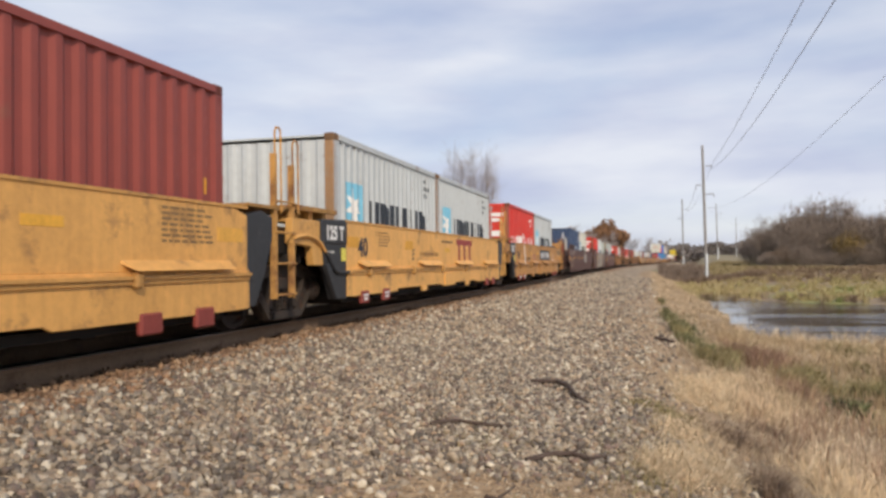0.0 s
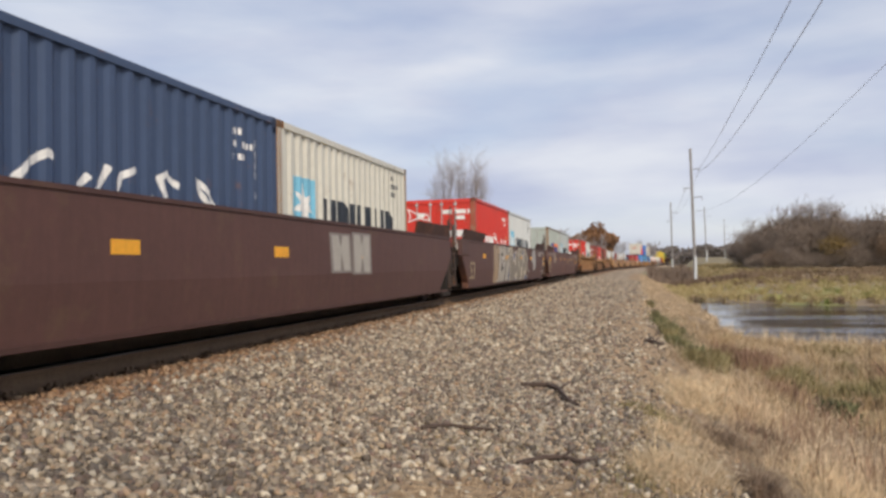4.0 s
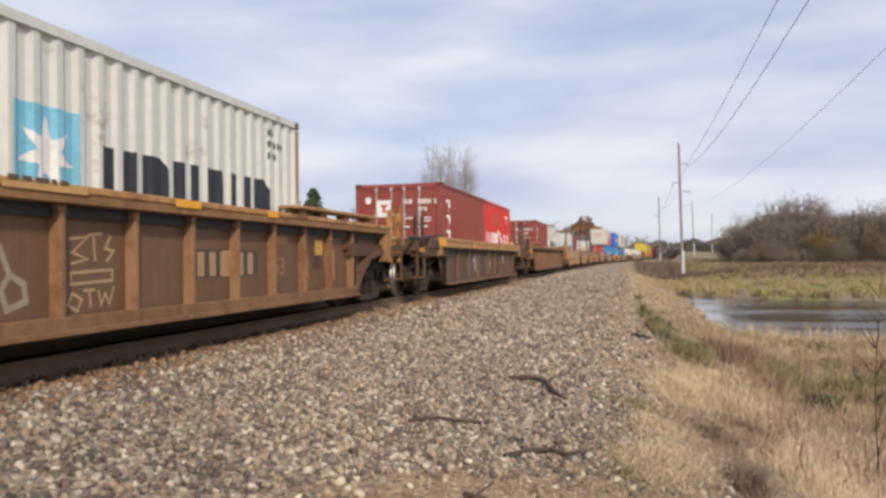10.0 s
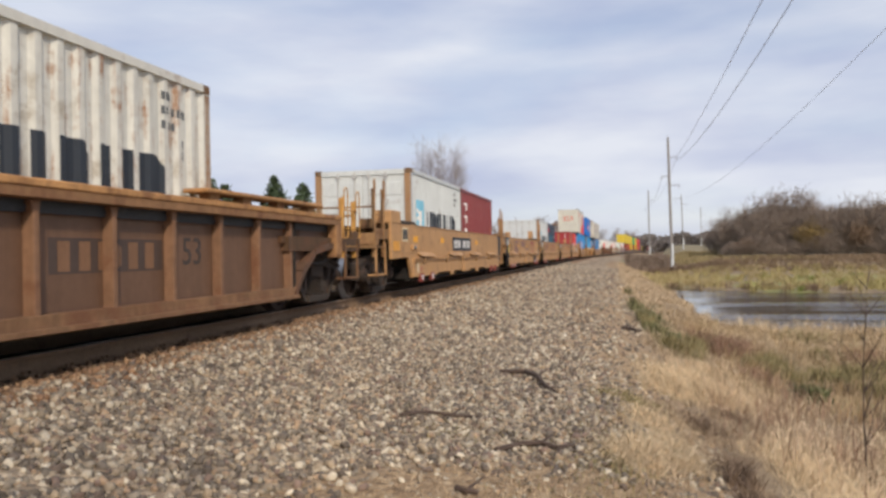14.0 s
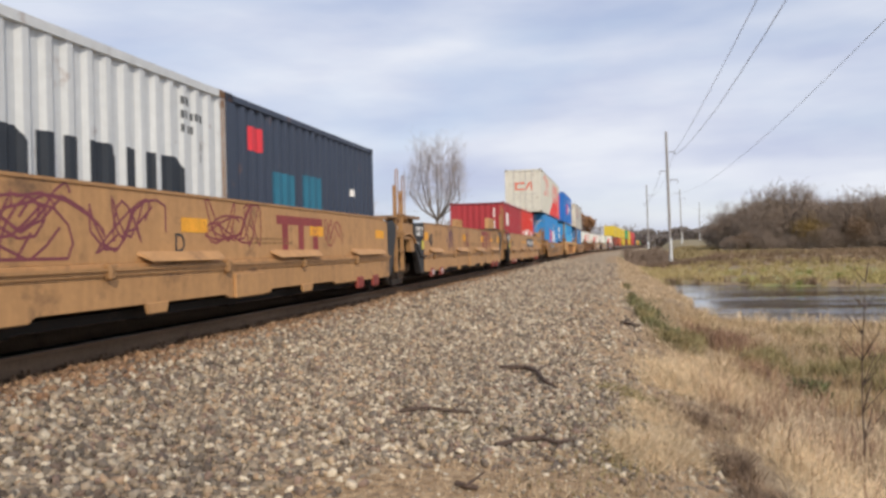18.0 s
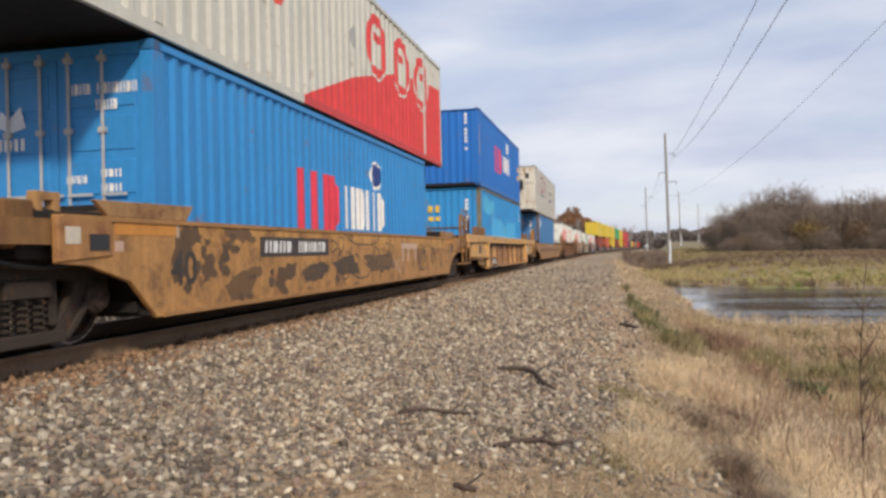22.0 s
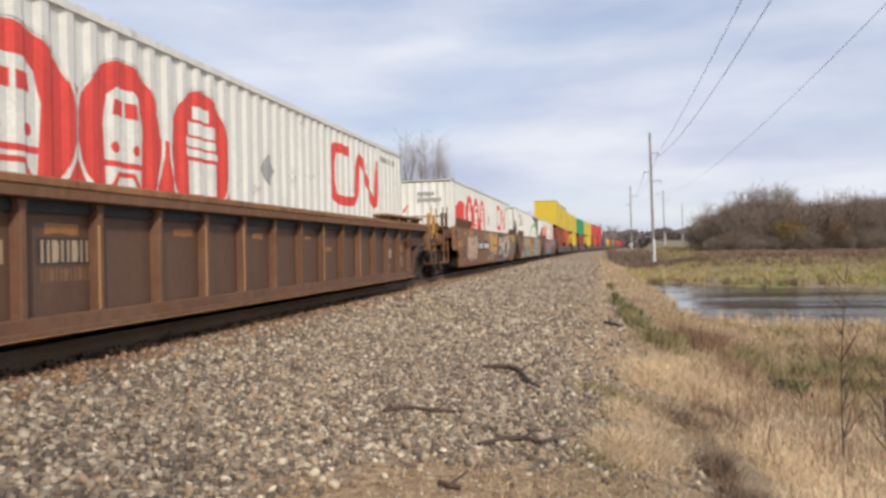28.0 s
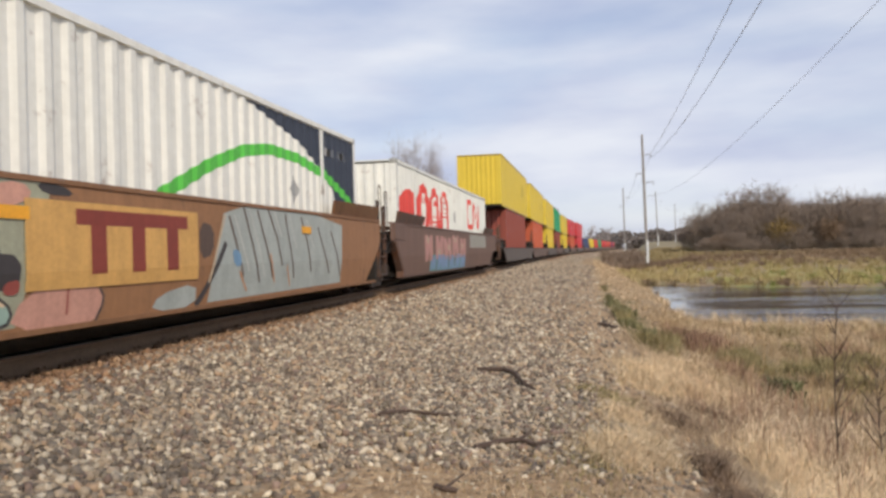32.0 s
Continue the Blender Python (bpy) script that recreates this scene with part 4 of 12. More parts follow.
def end_marks(top, name, polys, col, label="", y=0.012):
    """Marks on the end that faces the camera; the polygons are in (x, z)."""
    bm = bmesh.new()
    for p in flat(polys):
        bm.faces.new([bm.verts.new((a, y, b)) for a, b in p])
    for f in bm.faces:
        f.normal_update()
        if f.normal.y > 0:
            f.normal_flip()
    ob = part(name, bm, M_MARK, top, label, col)
    if name == "serial_code":
        ob["kind"] = "stuff"
    return ob


def brown_box(y, length=6.058, col=TRED, end="doors"):
    top, prof, X = container(y, 0.36, length, 2.591, col, "brown-red ribbed container with a column of white marks", end)
    for i in range(3):
        z = 2.02 - i * 0.42
        marks("white_mark", [rect(0.64, 0.96, z + 0.06, z + 0.14), rect(0.74, 0.86, z - 0.22, z + 0.06), rect(0.88, 0.96, z - 0.08, z + 0.06)], X, WHITE, top, prof)
    code_column(top, prof, X, 5.45, 2.2, 9, (0.62, 0.55, 0.52), 0.085, 0.035)
    code_column(top, prof, X, 5.72, 2.2, 6, (0.62, 0.55, 0.52), 0.085, 0.035)
    marks("caution_tab", [rect(5.66, 5.76, 1.30, 1.48)], X, ORANGE, top, prof)
    if end == "doors":
        end_marks(top, "serial_code", [rect(0.12 + 0.07 * k, 0.17 + 0.07 * k, 2.02, 2.15) for k in range(4)] + [rect(0.54 + 0.065 * k, 0.585 + 0.065 * k, 2.02, 2.15) for k in range(6)] + [rect(1.0, 1.05, 2.02, 2.15)] + [rect(0.55 + 0.065 * k, 0.595 + 0.065 * k, 1.82, 1.94) for k in range(4)] + [rect(0.10, 0.45, 1.62, 1.66), rect(0.55, 0.92, 1.62, 1.66), rect(0.55, 0.90, 1.54, 1.58), rect(0.10, 0.30, 1.38, 1.43), rect(0.55, 0.82, 1.38, 1.43)], (0.72, 0.66, 0.62))
        end_marks(top, "sign_plate", [rect(-0.62, -0.20, 1.68, 2.14)], WHITE, "white square plate")
        end_marks(top, "sign_shape", [[(-0.54, 2.02), (-0.28, 2.02), (-0.36, 1.94), (-0.46, 1.94)], [(-0.44, 1.94), (-0.38, 1.94), (-0.36, 1.80), (-0.46, 1.80)]], (0.55, 0.06, 0.05), "", 0.008)
        end_marks(top, "round_plate", [blob(-0.86, 2.14, 0.09, 0.10)], WHITE)
    return top


def plain_box(y, length, height, col, label, end="ribs", z=0.36, **kw):
    top, prof, X = container(y, z, length, height, col, label, end, **kw)
    code_column(top, prof, X, length - 0.6, height - 0.5, 6, WHITE, 0.10, 0.05)
    return top, prof, X


# ---------------------------------------------------------------- trucks
def wheel_mesh():
    return lathe([(0.07, -0.06), (0.14, -0.05), (0.17, -0.02), (0.36, 0.0), (0.37, -0.045), (0.43, -0.05), (0.455, -0.05), (0.46, -0.02), (0.445, -0.015), (0.42, 0.075), (0.36, 0.075), (0.35, 0.02), (0.16, 0.05), (0.15, 0.09), (0.07, 0.10)], 32)


def side_frame():
    """Cast side frame: deep top member, broad sloping members round two windows, spring seat, pedestal jaws."""
    bm = bmesh.new()

    def bar(poly, x0=-0.07, x1=0.07):
        a = [bm.verts.new((x0, y, z)) for y, z in poly]
        b = [bm.verts.new((x1, y, z)) for y, z in poly]
        bm.faces.new(a)
        bm.faces.new(b[::-1])
        for i in range(len(poly)):
            j = (i + 1) % len(poly)
            bm.faces.new((a[i], b[i], b[j], a[j]))
    bar([(-1.12, 0.60), (-0.74, 0.62), (-0.50, 0.68), (0.50, 0.68), (0.74, 0.62), (1.12, 0.60), (1.12, 0.70), (0.74, 0.80), (0.56, 0.86), (-0.56, 0.86), (-0.74, 0.80), (-1.12, 0.70)], -0.08, 0.075)
    bar([(-1.10, 0.655), (-0.72, 0.74), (-0.54, 0.80), (0.54, 0.80), (0.72, 0.74), (1.10, 0.655), (1.10, 0.70), (0.72, 0.80), (0.54, 0.86), (-0.54, 0.86), (-0.72, 0.80), (-1.10, 0.70)], 0.07, 0.12)
    for s in (-1, 1):
        bar([(s * 0.82, 0.40), (s * 0.76, 0.66), (s * 0.64, 0.66), (s * 0.60, 0.50), (s * 0.40, 0.30), (s * 0.40, 0.12), (s * 0.50, 0.12)])
        bar([(s * 0.80, 0.42), (s * 0.50, 0.12), (s * 0.44, 0.14), (s * 0.74, 0.46)], 0.07, 0.12)
        bar([(s * 0.30, 0.26), (s * 0.42, 0.26), (s * 0.40, 0.70), (s * 0.28, 0.70)])
        bar([(s * 1.10, 0.36), (s * 1.15, 0.62), (s * 1.03, 0.62), (s * 1.02, 0.36)])
        bar([(s * 0.82, 0.40), (s * 0.78, 0.34), (s * 0.70, 0.42), (s * 0.70, 0.62), (s * 0.82, 0.62)])
        bar([(s * 1.02, 0.58), (s * 0.80, 0.58), (s * 0.78, 0.66), (s * 1.06, 0.66)], -0.05, 0.10)
    bar([(-0.44, 0.11), (0.44, 0.11), (0.40, 0.22), (-0.40, 0.22)], -0.15, 0.15)
    bar([(-0.28, 0.52), (0.28, 0.52), (0.26, 0.68), (-0.26, 0.68)], -0.16, 0.13)
    bmesh.ops.recalc_face_normals(bm, faces=bm.faces)
    bmesh.ops.bevel(bm, geom=list(bm.edges), offset=0.010, segments=1, affect="EDGES")
    return bm


def bearing():
    bm = lathe([(0.13, -0.06), (0.155, -0.03), (0.155, 0.07), (0.12, 0.10), (0.115, 0.125), (0.02, 0.125)], 20)
    for k in range(3):
        a = 2 * math.pi * k / 3 + 0.5
        rod(bm, (0.12, 0.07 * math.cos(a), 0.07 * math.sin(a)), (0.145, 0.07 * math.cos(a), 0.07 * math.sin(a)), 0.022, 6)
    return bm


def springs():
    """Nest of coil springs, each coil a slanting ring."""
    bm = bmesh.new()
    for y in (-0.19, 0.0, 0.19):
        for i in range(5):
            z = 0.235 + 0.06 * i
            n = 8
            ring = [Vector((0.085 * math.cos(2 * math.pi * k / n), y + 0.085 * math.sin(2 * math.pi * k / n), z + 0.03 * k / n)) for k in range(n + 1)]
            for p, q in zip(ring, ring[1:]):
                rod(bm, p, q, 0.015, 4)
        rod(bm, (0, y, 0.22), (0, y, 0.54), 0.05, 6)
    return bm


def truck(parent, y, bright=False):
    """Two-axle truck under a car, at y along it."""
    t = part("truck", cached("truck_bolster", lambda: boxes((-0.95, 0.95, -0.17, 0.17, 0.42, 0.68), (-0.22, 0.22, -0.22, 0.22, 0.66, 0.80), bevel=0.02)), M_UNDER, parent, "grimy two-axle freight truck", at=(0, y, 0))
    frame_me, sp, wh, br = cached("side_frame", side_frame), cached("spring_nest", springs), cached("wheel", wheel_mesh), cached("bearing_cap", bearing)
    tread = cached("tread", lambda: lathe([(0.412, 0.0765), (0.4215, 0.0765), (0.4475, -0.014), (0.4585, -0.021)], 40, False))
    for s in (-1, 1):
        part("side_frame", frame_me, M_FRAME, t, at=(s * 1.0, 0, 0))
        part("spring_nest", sp, M_FRAME, t, at=(s * 1.02, 0, 0))
        for a in (-0.89, 0.89):
            part("wheel", wh, M_WHEEL, t, at=Matrix.Translation((s * 0.755, a, 0.455)) @ Matrix.Diagonal((s, 1, 1, 1)))
            part("wheel_tread", tread, M_TREAD if bright else M_WHEEL, t, "polished steel tread", at=Matrix.Translation((s * 0.755, a, 0.455)) @ Matrix.Diagonal((s, 1, 1, 1)))
            part("bearing_cap", br, M_WHEEL, t, at=Matrix.Translation((s * 1.05, a, 0.48)) @ Matrix.Diagonal((s, 1, 1, 1)))
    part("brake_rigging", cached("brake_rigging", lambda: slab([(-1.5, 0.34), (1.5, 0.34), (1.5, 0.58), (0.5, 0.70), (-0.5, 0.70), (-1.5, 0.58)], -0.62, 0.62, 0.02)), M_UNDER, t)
    for a in (-0.89, 0.89):
        part("axle", cached("axle", lambda: rods([((-0.95, 0, 0), (0.95, 0, 0))], 0.085, 12)), M_WHEEL, t, at=(0, a, 0.455))
    return t


def ladder(parent, y, x, z0, z1, col, tall=0.0, width=0.42):
    """Side ladder: two flat stiles, rungs, and a bent grab bar above."""
    def make():
        up = max(0.0, tall - 0.34)
        bm = boxes((-0.015, 0.015, 0, 0.06, z0, z1 + up), (-0.015, 0.015, width, width + 0.06, z0, z1 + up - 0.10), (-0.06, -0.015, 0, 0.012, z0, z1 + up), (-0.06, -0.015, width, width + 0.012, z0, z1 + up - 0.10))
        n = int((z1 - z0 - 0.15) / 0.40)
        for i in range(n + 1):
            z = z0 + 0.05 + i * 0.40
            rod(bm, (0.03, 0.0, z), (0.03, width + 0.06, z), 0.015, 6)
        if tall:
            for yy, zt in ((0.03, z1 + tall), (width + 0.03, z1 + tall - 0.10)):
                pts = [(0.0, yy, zt - 0.42), (0.0, yy, zt - 0.05), (0.01, yy + 0.03, zt), (0.02, yy + 0.08, zt), (0.025, yy + 0.11, zt - 0.05), (0.03, yy + 0.11, z1 - 0.25)]
                for p, q in zip(pts, pts[1:]):
                    rod(bm, p, q, 0.0135, 6)
        return bm
    return part("ladder", cached(("ladder", z0, z1, tall, width), make), M_GRIME, parent, "steel side ladder with grab bars", col, (x, y, 0))


def brake_wheel(parent, x, y, z, col, post=True, stand_col=(0.06, 0.048, 0.04), turn=0):
    def make():
        bm = bmesh.new()
        n = 26
        r = 0.27
        pts = [Vector((r * math.cos(2 * math.pi * i / n), 0, r * math.sin(2 * math.pi * i / n))) for i in range(n)]
        for i in range(n):
            rod(bm, pts[i], pts[(i + 1) % n], 0.017, 6)
        for i in range(6):
            a = 2 * math.pi * i / 6 + 0.3
            rod(bm, (0.05 * math.cos(a), 0.0, 0.05 * math.sin(a)), (r * math.cos(a), 0, r * math.sin(a)), 0.014, 6)
        rod(bm, (0, -0.07, 0), (0, 0.03, 0), 0.065, 10)
        return bm
    w = part("brake_wheel", cached("brake_wheel", make), M_GRIME, parent, "spoked hand brake wheel", col, pose(x, y, z, 0, 0, turn))
    if post:
        part("brake_stand", cached("brake_stand", lambda: boxes((-0.05, 0.05, -0.26, -0.17, -0.75, 0.12), (-0.13, 0.13, -0.17, -0.06, -0.20, 0.14), (-0.025, 0.025, -0.15, -0.10, -0.75, -0.2), bevel=0.012)), M_GRIME, w, "dark brake gear housing", stand_col)
    return w


def coupler(parent, y, d):
    me = cached("coupler", lambda: boxes((-0.13, 0.13, 0, 0.55, 0.62, 0.86), (-0.20, 0.20, 0.5, 0.75, 0.60, 0.92), (-0.17, 0.03, 0.75, 0.92, 0.62, 0.90), bevel=0.03))
    part("coupler", me, M_UNDER, parent, at=Matrix.Translation((0, y, 0)) @ Matrix.Diagonal((1, d, 1, 1)))
    part("brake_hose", cached("hose", lambda: rods([((0.35, 0, 0.72), (0.36, 0.30, 0.45)), ((0.36, 0.30, 0.45), (0.35, 0.62, 0.42)), ((0.35, 0.62, 0.42), (0.34, 0.85, 0.60))], 0.028, 8)), M_BLACK, parent, at=Matrix.Translation((0, y, 0)) @ Matrix.Diagonal((1, d, 1, 1)))

# ---------------------------------------------------------------- well cars
YEL = (0.53, 0.262, 0.075)
TAN = (0.40, 0.215, 0.090)
BRN = (0.105, 0.047, 0.038)
OXB = (0.132, 0.074, 0.050)
DIRTY = (0.115, 0.068, 0.050)
SIDE_X = 1.45


def unit(y, name, label):
    return mover(tagged(new(name), label, "railcar", "cars of the train"), y)


def well_floor(car, L, col):
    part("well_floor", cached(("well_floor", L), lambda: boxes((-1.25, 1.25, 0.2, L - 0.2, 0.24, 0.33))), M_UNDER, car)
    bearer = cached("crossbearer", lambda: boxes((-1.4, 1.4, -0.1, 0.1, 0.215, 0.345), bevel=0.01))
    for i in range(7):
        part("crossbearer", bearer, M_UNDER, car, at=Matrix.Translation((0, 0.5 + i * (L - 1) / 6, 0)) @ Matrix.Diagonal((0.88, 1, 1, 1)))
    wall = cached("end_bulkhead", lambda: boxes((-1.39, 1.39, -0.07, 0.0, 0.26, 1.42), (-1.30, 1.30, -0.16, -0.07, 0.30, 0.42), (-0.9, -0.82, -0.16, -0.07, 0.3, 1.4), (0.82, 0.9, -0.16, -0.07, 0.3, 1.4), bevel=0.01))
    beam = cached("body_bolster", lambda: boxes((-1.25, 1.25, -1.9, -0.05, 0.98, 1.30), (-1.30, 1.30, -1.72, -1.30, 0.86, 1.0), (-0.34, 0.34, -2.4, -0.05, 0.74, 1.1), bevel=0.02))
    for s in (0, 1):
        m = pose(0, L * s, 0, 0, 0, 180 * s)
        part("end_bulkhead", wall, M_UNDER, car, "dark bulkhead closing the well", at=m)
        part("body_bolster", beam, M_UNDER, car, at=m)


def yellow_unit(y, L=12.4, col=YEL, left="panel", right="panel", cone=(), grab=True, mirror=True):
    """Forty-foot well with slab sides, a mid ledge, sloping steps and black end panels."""
    car = unit(y, "well_car", "mustard-yellow slab-sided container well car with black end panels")
    well_floor(car, L, col)
    X = SIDE_X
    upper = cached(("upper_side", L), lambda: slab([(0, 0.80), (L, 0.80), (L, 1.44), (L - 0.35, 1.53), (0.35, 1.53), (0, 1.53)], X - 0.05, X, 0.006))

    def lower_poly():
        p = [(0, 0.80), (0, 0.35), (0.25, 0.34), (2.3, 0.34)]
        for a, b in ((2.42, 5.6), (6.8, L - 3.2)):
            p += [(a, 0.34), (a + 0.08, 0.39), (b, 0.385), (b + 0.10, 0.34)]
        return p + [(L - 0.25, 0.34), (L, 0.35), (L, 0.80)]
    lower = cached(("lower_side", L), lambda: slab(lower_poly(), X - 0.02, X + 0.025, 0.006))
    ledge = cached(("ledge", L), lambda: boxes((X - 0.02, X + 0.075, 0.02, L - 0.02, 0.735, 0.765), (X + 0.0, X + 0.05, 0.02, L - 0.02, 0.69, 0.735), (X - 0.06, X + 0.015, 0.0, L, 1.515, 1.545)))
    tab = cached("side_bracket", lambda: boxes((X + 0.02, X + 0.10, -0.05, 0.05, 0.65, 0.80), bevel=0.02))
    step = cached("sloping_step", lambda: wedge(X))
    pad = cached("jacking_pad", lambda: boxes((X - 0.02, X + 0.05, -0.17, 0.17, 0.205, 0.415), bevel=0.02))
    for s in (0, 1):
        m = pose(0, L * s, 0, 0, 0, 180 * s)
        part("side_sheet", upper, M_CAR, car, col=col, at=m)
        part("lower_sheet", lower, M_CAR, car, col=col, at=m)
        part("ledge", ledge, M_CAR, car, col=tuple(0.85 * c for c in col), at=m)
    for py in (0.9, 3.4, 5.6, 7.9, 10.3):
        part("side_bracket", tab, M_CAR, car, col=tuple(0.6 * c for c in col), at=(0, py, 0))
    for py, w in ((0.50, 1.40), (3.9, 1.6), (6.9, 1.7), (10.15, 1.85)):
        part("sloping_step", step, M_CAR, car, col=col, at=Matrix.Translation((0, py, 0)) @ Matrix.Diagonal((1, w, 1, 1)))
    for py in (0.72, 1.78):
        p = part("jacking_pad", pad, M_CAR, car, "dark red jacking pad", (0.24, 0.045, 0.035), (0, py, 0))
        part("pad_label", boxes((X + 0.05, X + 0.054, -0.11, 0.11, 0.325, 0.36), (X + 0.05, X + 0.054, -0.09, 0.09, 0.265, 0.30)), M_MARK, p, col=WHITE)
    for py in (L - 1.86, L - 0.95):
        part("jacking_pad", pad, M_CAR, car, "dark red jacking pad", (0.24, 0.045, 0.035), (0, py, 0))
    plate = cached("side_plate", lambda: boxes((X + 0.02, X + 0.06, 5.8, 6.6, 0.335, 0.63), bevel=0.008))
    part("side_plate", plate, M_CAR, car, "raised plate on the lower side", col)
    foot = cached("foot_tab", lambda: slab([(-0.20, 0.40), (-0.16, 0.285), (0.16, 0.285), (0.20, 0.40)], X + 0.0, X + 0.045, 0.01))
    for py in (4.17, 8.07):
        part("foot_tab", foot, M_CAR, car, "small foot on the lower edge", col, (0, py, 0))
    if left == "panel":
        hi = cached("end_panel_a", lambda: slab([(-0.98, 1.16), (-0.98, 1.46), (-0.92, 1.51), (-0.06, 1.54), (0, 1.50), (0, 1.16)], X - 0.10, X + 0.022, 0.012))
        lo = cached("end_panel_c", lambda: slab([(-0.93, 1.165), (-0.87, 0.85), (-0.72, 0.72), (-0.50, 0.33), (0.0, 0.31), (0, 1.165)], X - 0.10, X + 0.006, 0.01))
        rib = cached("slope_rib", lambda: slab([(-0.90, 0.86), (-0.86, 0.78), (-0.52, 0.33), (-0.38, 0.33), (-0.76, 0.86)], X - 0.02, X + 0.06, 0.01))
        side = cached("end_sheet_a", lambda: slab([(-1.85, 1.48), (-1.85, 1.14), (-1.25, 1.10), (-1.18, 0.84), (-0.86, 0.84), (-0.92, 1.18), (-0.98, 1.48)], X - 0.12, X - 0.004, 0.01))
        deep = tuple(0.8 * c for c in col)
        for s in (1, -1):
            m = Matrix.Diagonal((s, 1, 1, 1))
            part("end_panel", hi, M_BLACK, car, "black lettered end panel", at=m)
            part("end_panel", lo, M_BLACK, car, "scuffed black end panel", at=m)
            part("slope_rib", rib, M_BLACK, car, at=m)
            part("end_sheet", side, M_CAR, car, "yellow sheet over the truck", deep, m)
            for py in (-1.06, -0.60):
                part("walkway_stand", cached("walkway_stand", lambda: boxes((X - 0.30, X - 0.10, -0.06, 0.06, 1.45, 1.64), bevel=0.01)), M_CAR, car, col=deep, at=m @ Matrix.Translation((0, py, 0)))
        side_text("125 T", 0.285, -0.82, 1.225, X + 0.024, WHITE, car, 0.011)
        part("data_plate", boxes((X + 0.006, X + 0.010, -0.21, -0.03, 0.90, 1.10)), M_MARK, car, "small yellow data plate", (0.74, 0.66, 0.10))
        bars = part("serial_code", boxes(*[(X + 0.006, X + 0.010, -0.78 + 0.05 * i, -0.745 + 0.05 * i, 1.02, 1.055) for i in (0, 1, 3, 4, 5)]), M_MARK, car, col=(0.6, 0.6, 0.58))
        bars["kind"] = "stuff"
        side_text("40", 0.43, 0.51, 0.985, X + 0.004, INK, car, 0.012)
        part("air_pipe", cached("air_pipe", lambda: rods([((X + 0.03, a, b), (X + 0.03, c, d)) for (a, b), (c, d) in zip(((-1.85, 1.22), (-1.5, 1.26), (-1.24, 1.23), (-1.02, 1.16)), ((-1.5, 1.26), (-1.24, 1.23), (-1.02, 1.16), (-0.86, 1.04)))], 0.024, 8)), M_CAR, car, "curved yellow air pipe", col)
        part("hose", cached("end_hose", lambda: rods([((X + 0.035, a, b), (X + 0.05, c, d)) for (a, b), (c, d) in zip(((-0.86, 1.04), (-0.72, 0.92), (-0.56, 0.78), (-0.42, 0.735)), ((-0.72, 0.92), (-0.56, 0.78), (-0.42, 0.735), (0.0, 0.73)))], 0.024, 8)), M_BLACK, car, "black hose on the end panel")
        part("walkway", cached("walkway_a", lambda: boxes((-1.45, 1.45, -1.75, -0.34, 1.63, 1.665), (-1.45, -1.38, -1.75, -0.34, 1.60, 1.63), (1.38, 1.45, -1.75, -0.34, 1.60, 1.63), (-0.5, 0.5, -1.9, -0.1, 0.85, 1.45))), M_GRIME, car, "dusty walkway plate", tuple(0.5 * c for c in col))
        for k, b in enumerate(((X - 0.5, X - 0.2, -1.55, -1.2, 1.44, 1.58), (X - 0.2, X - 0.06, -1.40, -1.22, 1.24, 1.40))):
            part("valve_box", cached(("valve_box", k), lambda: boxes(b, bevel=0.02)), M_GRIME, car, col=deep)
    if right == "panel":
        black = cached("end_panel_b", lambda: slab([(0, 0.36), (0, 1.45), (0.35, 1.52), (0.62, 1.45), (0.62, 1.20), (0.42, 0.75), (0.18, 0.36)], X - 0.10, X + 0.008, 0.01))
        for s in (1, -1):
            part("end_panel", black, M_BLACK, car, "black end panel", at=Matrix.Translation((0, L, 0)) @ Matrix.Diagonal((s, 1, 1, 1)))
        part("walkway", cached("walkway_b", lambda: boxes((-1.45, 1.45, 0.05, 1.0, 1.56, 1.60), (-0.5, 0.5, 0.1, 1.3, 0.85, 1.50))), M_GRIME, car, col=tuple(0.55 * c for c in col), at=(0, L, 0))
        ladder(car, L + 0.72, X - 0.02, 0.42, 1.78, tuple(0.75 * c for c in col), 0.84, 0.50)
        truck(car, L + 1.66)
    for e, kind in ((0, left), (1, right)):
        if kind == "deck":
            sheet = cached("end_sheet", lambda: slab([(-0.02, 0.33), (0.07, 0.33), (0.31, 0.78), (0.50, 0.80), (1.66, 0.77), (1.68, 1.53), (0.92, 1.52), (0.0, 1.53)], X - 0.06, X + 0.004, 0.008))
            for k in (1, -1):
                part("end_sheet", sheet, M_CAR, car, "yellow end sheet cut out over the truck", col, Matrix.Translation((0, L * e, 0)) @ Matrix.Diagonal((k, 2 * e - 1, 1, 1)))
            m = Matrix.Translation((0, L * e, 0)) @ Matrix.Diagonal((1, 2 * e - 1, 1, 1))
            seam = cached("end_seam", lambda: boxes((X + 0.002, X + 0.012, 0.91, 0.935, 0.79, 1.52), (X + 0.002, X + 0.012, 0.91, 1.66, 0.915, 0.94), (X + 0.002, X + 0.010, -0.2, 0.91, 0.885, 0.90)))
            part("end_seam", seam, M_CAR, car, col=tuple(0.7 * c for c in col), at=m)
            part("window_sign", cached("window_sign", lambda: boxes((X + 0.004, X + 0.010, 0.40, 0.86, 1.15, 1.46), bevel=0.002)), M_MARK, car, "pale framed notice", (0.70, 0.60, 0.40), m)
            for q in (0.435, 0.64):
                part("notice", cached("notice", lambda: boxes((X + 0.010, X + 0.013, 0, 0.18, 1.20, 1.42))), M_BLACK, car, "dark notice pane", at=m @ Matrix.Translation((0, q, 0)))
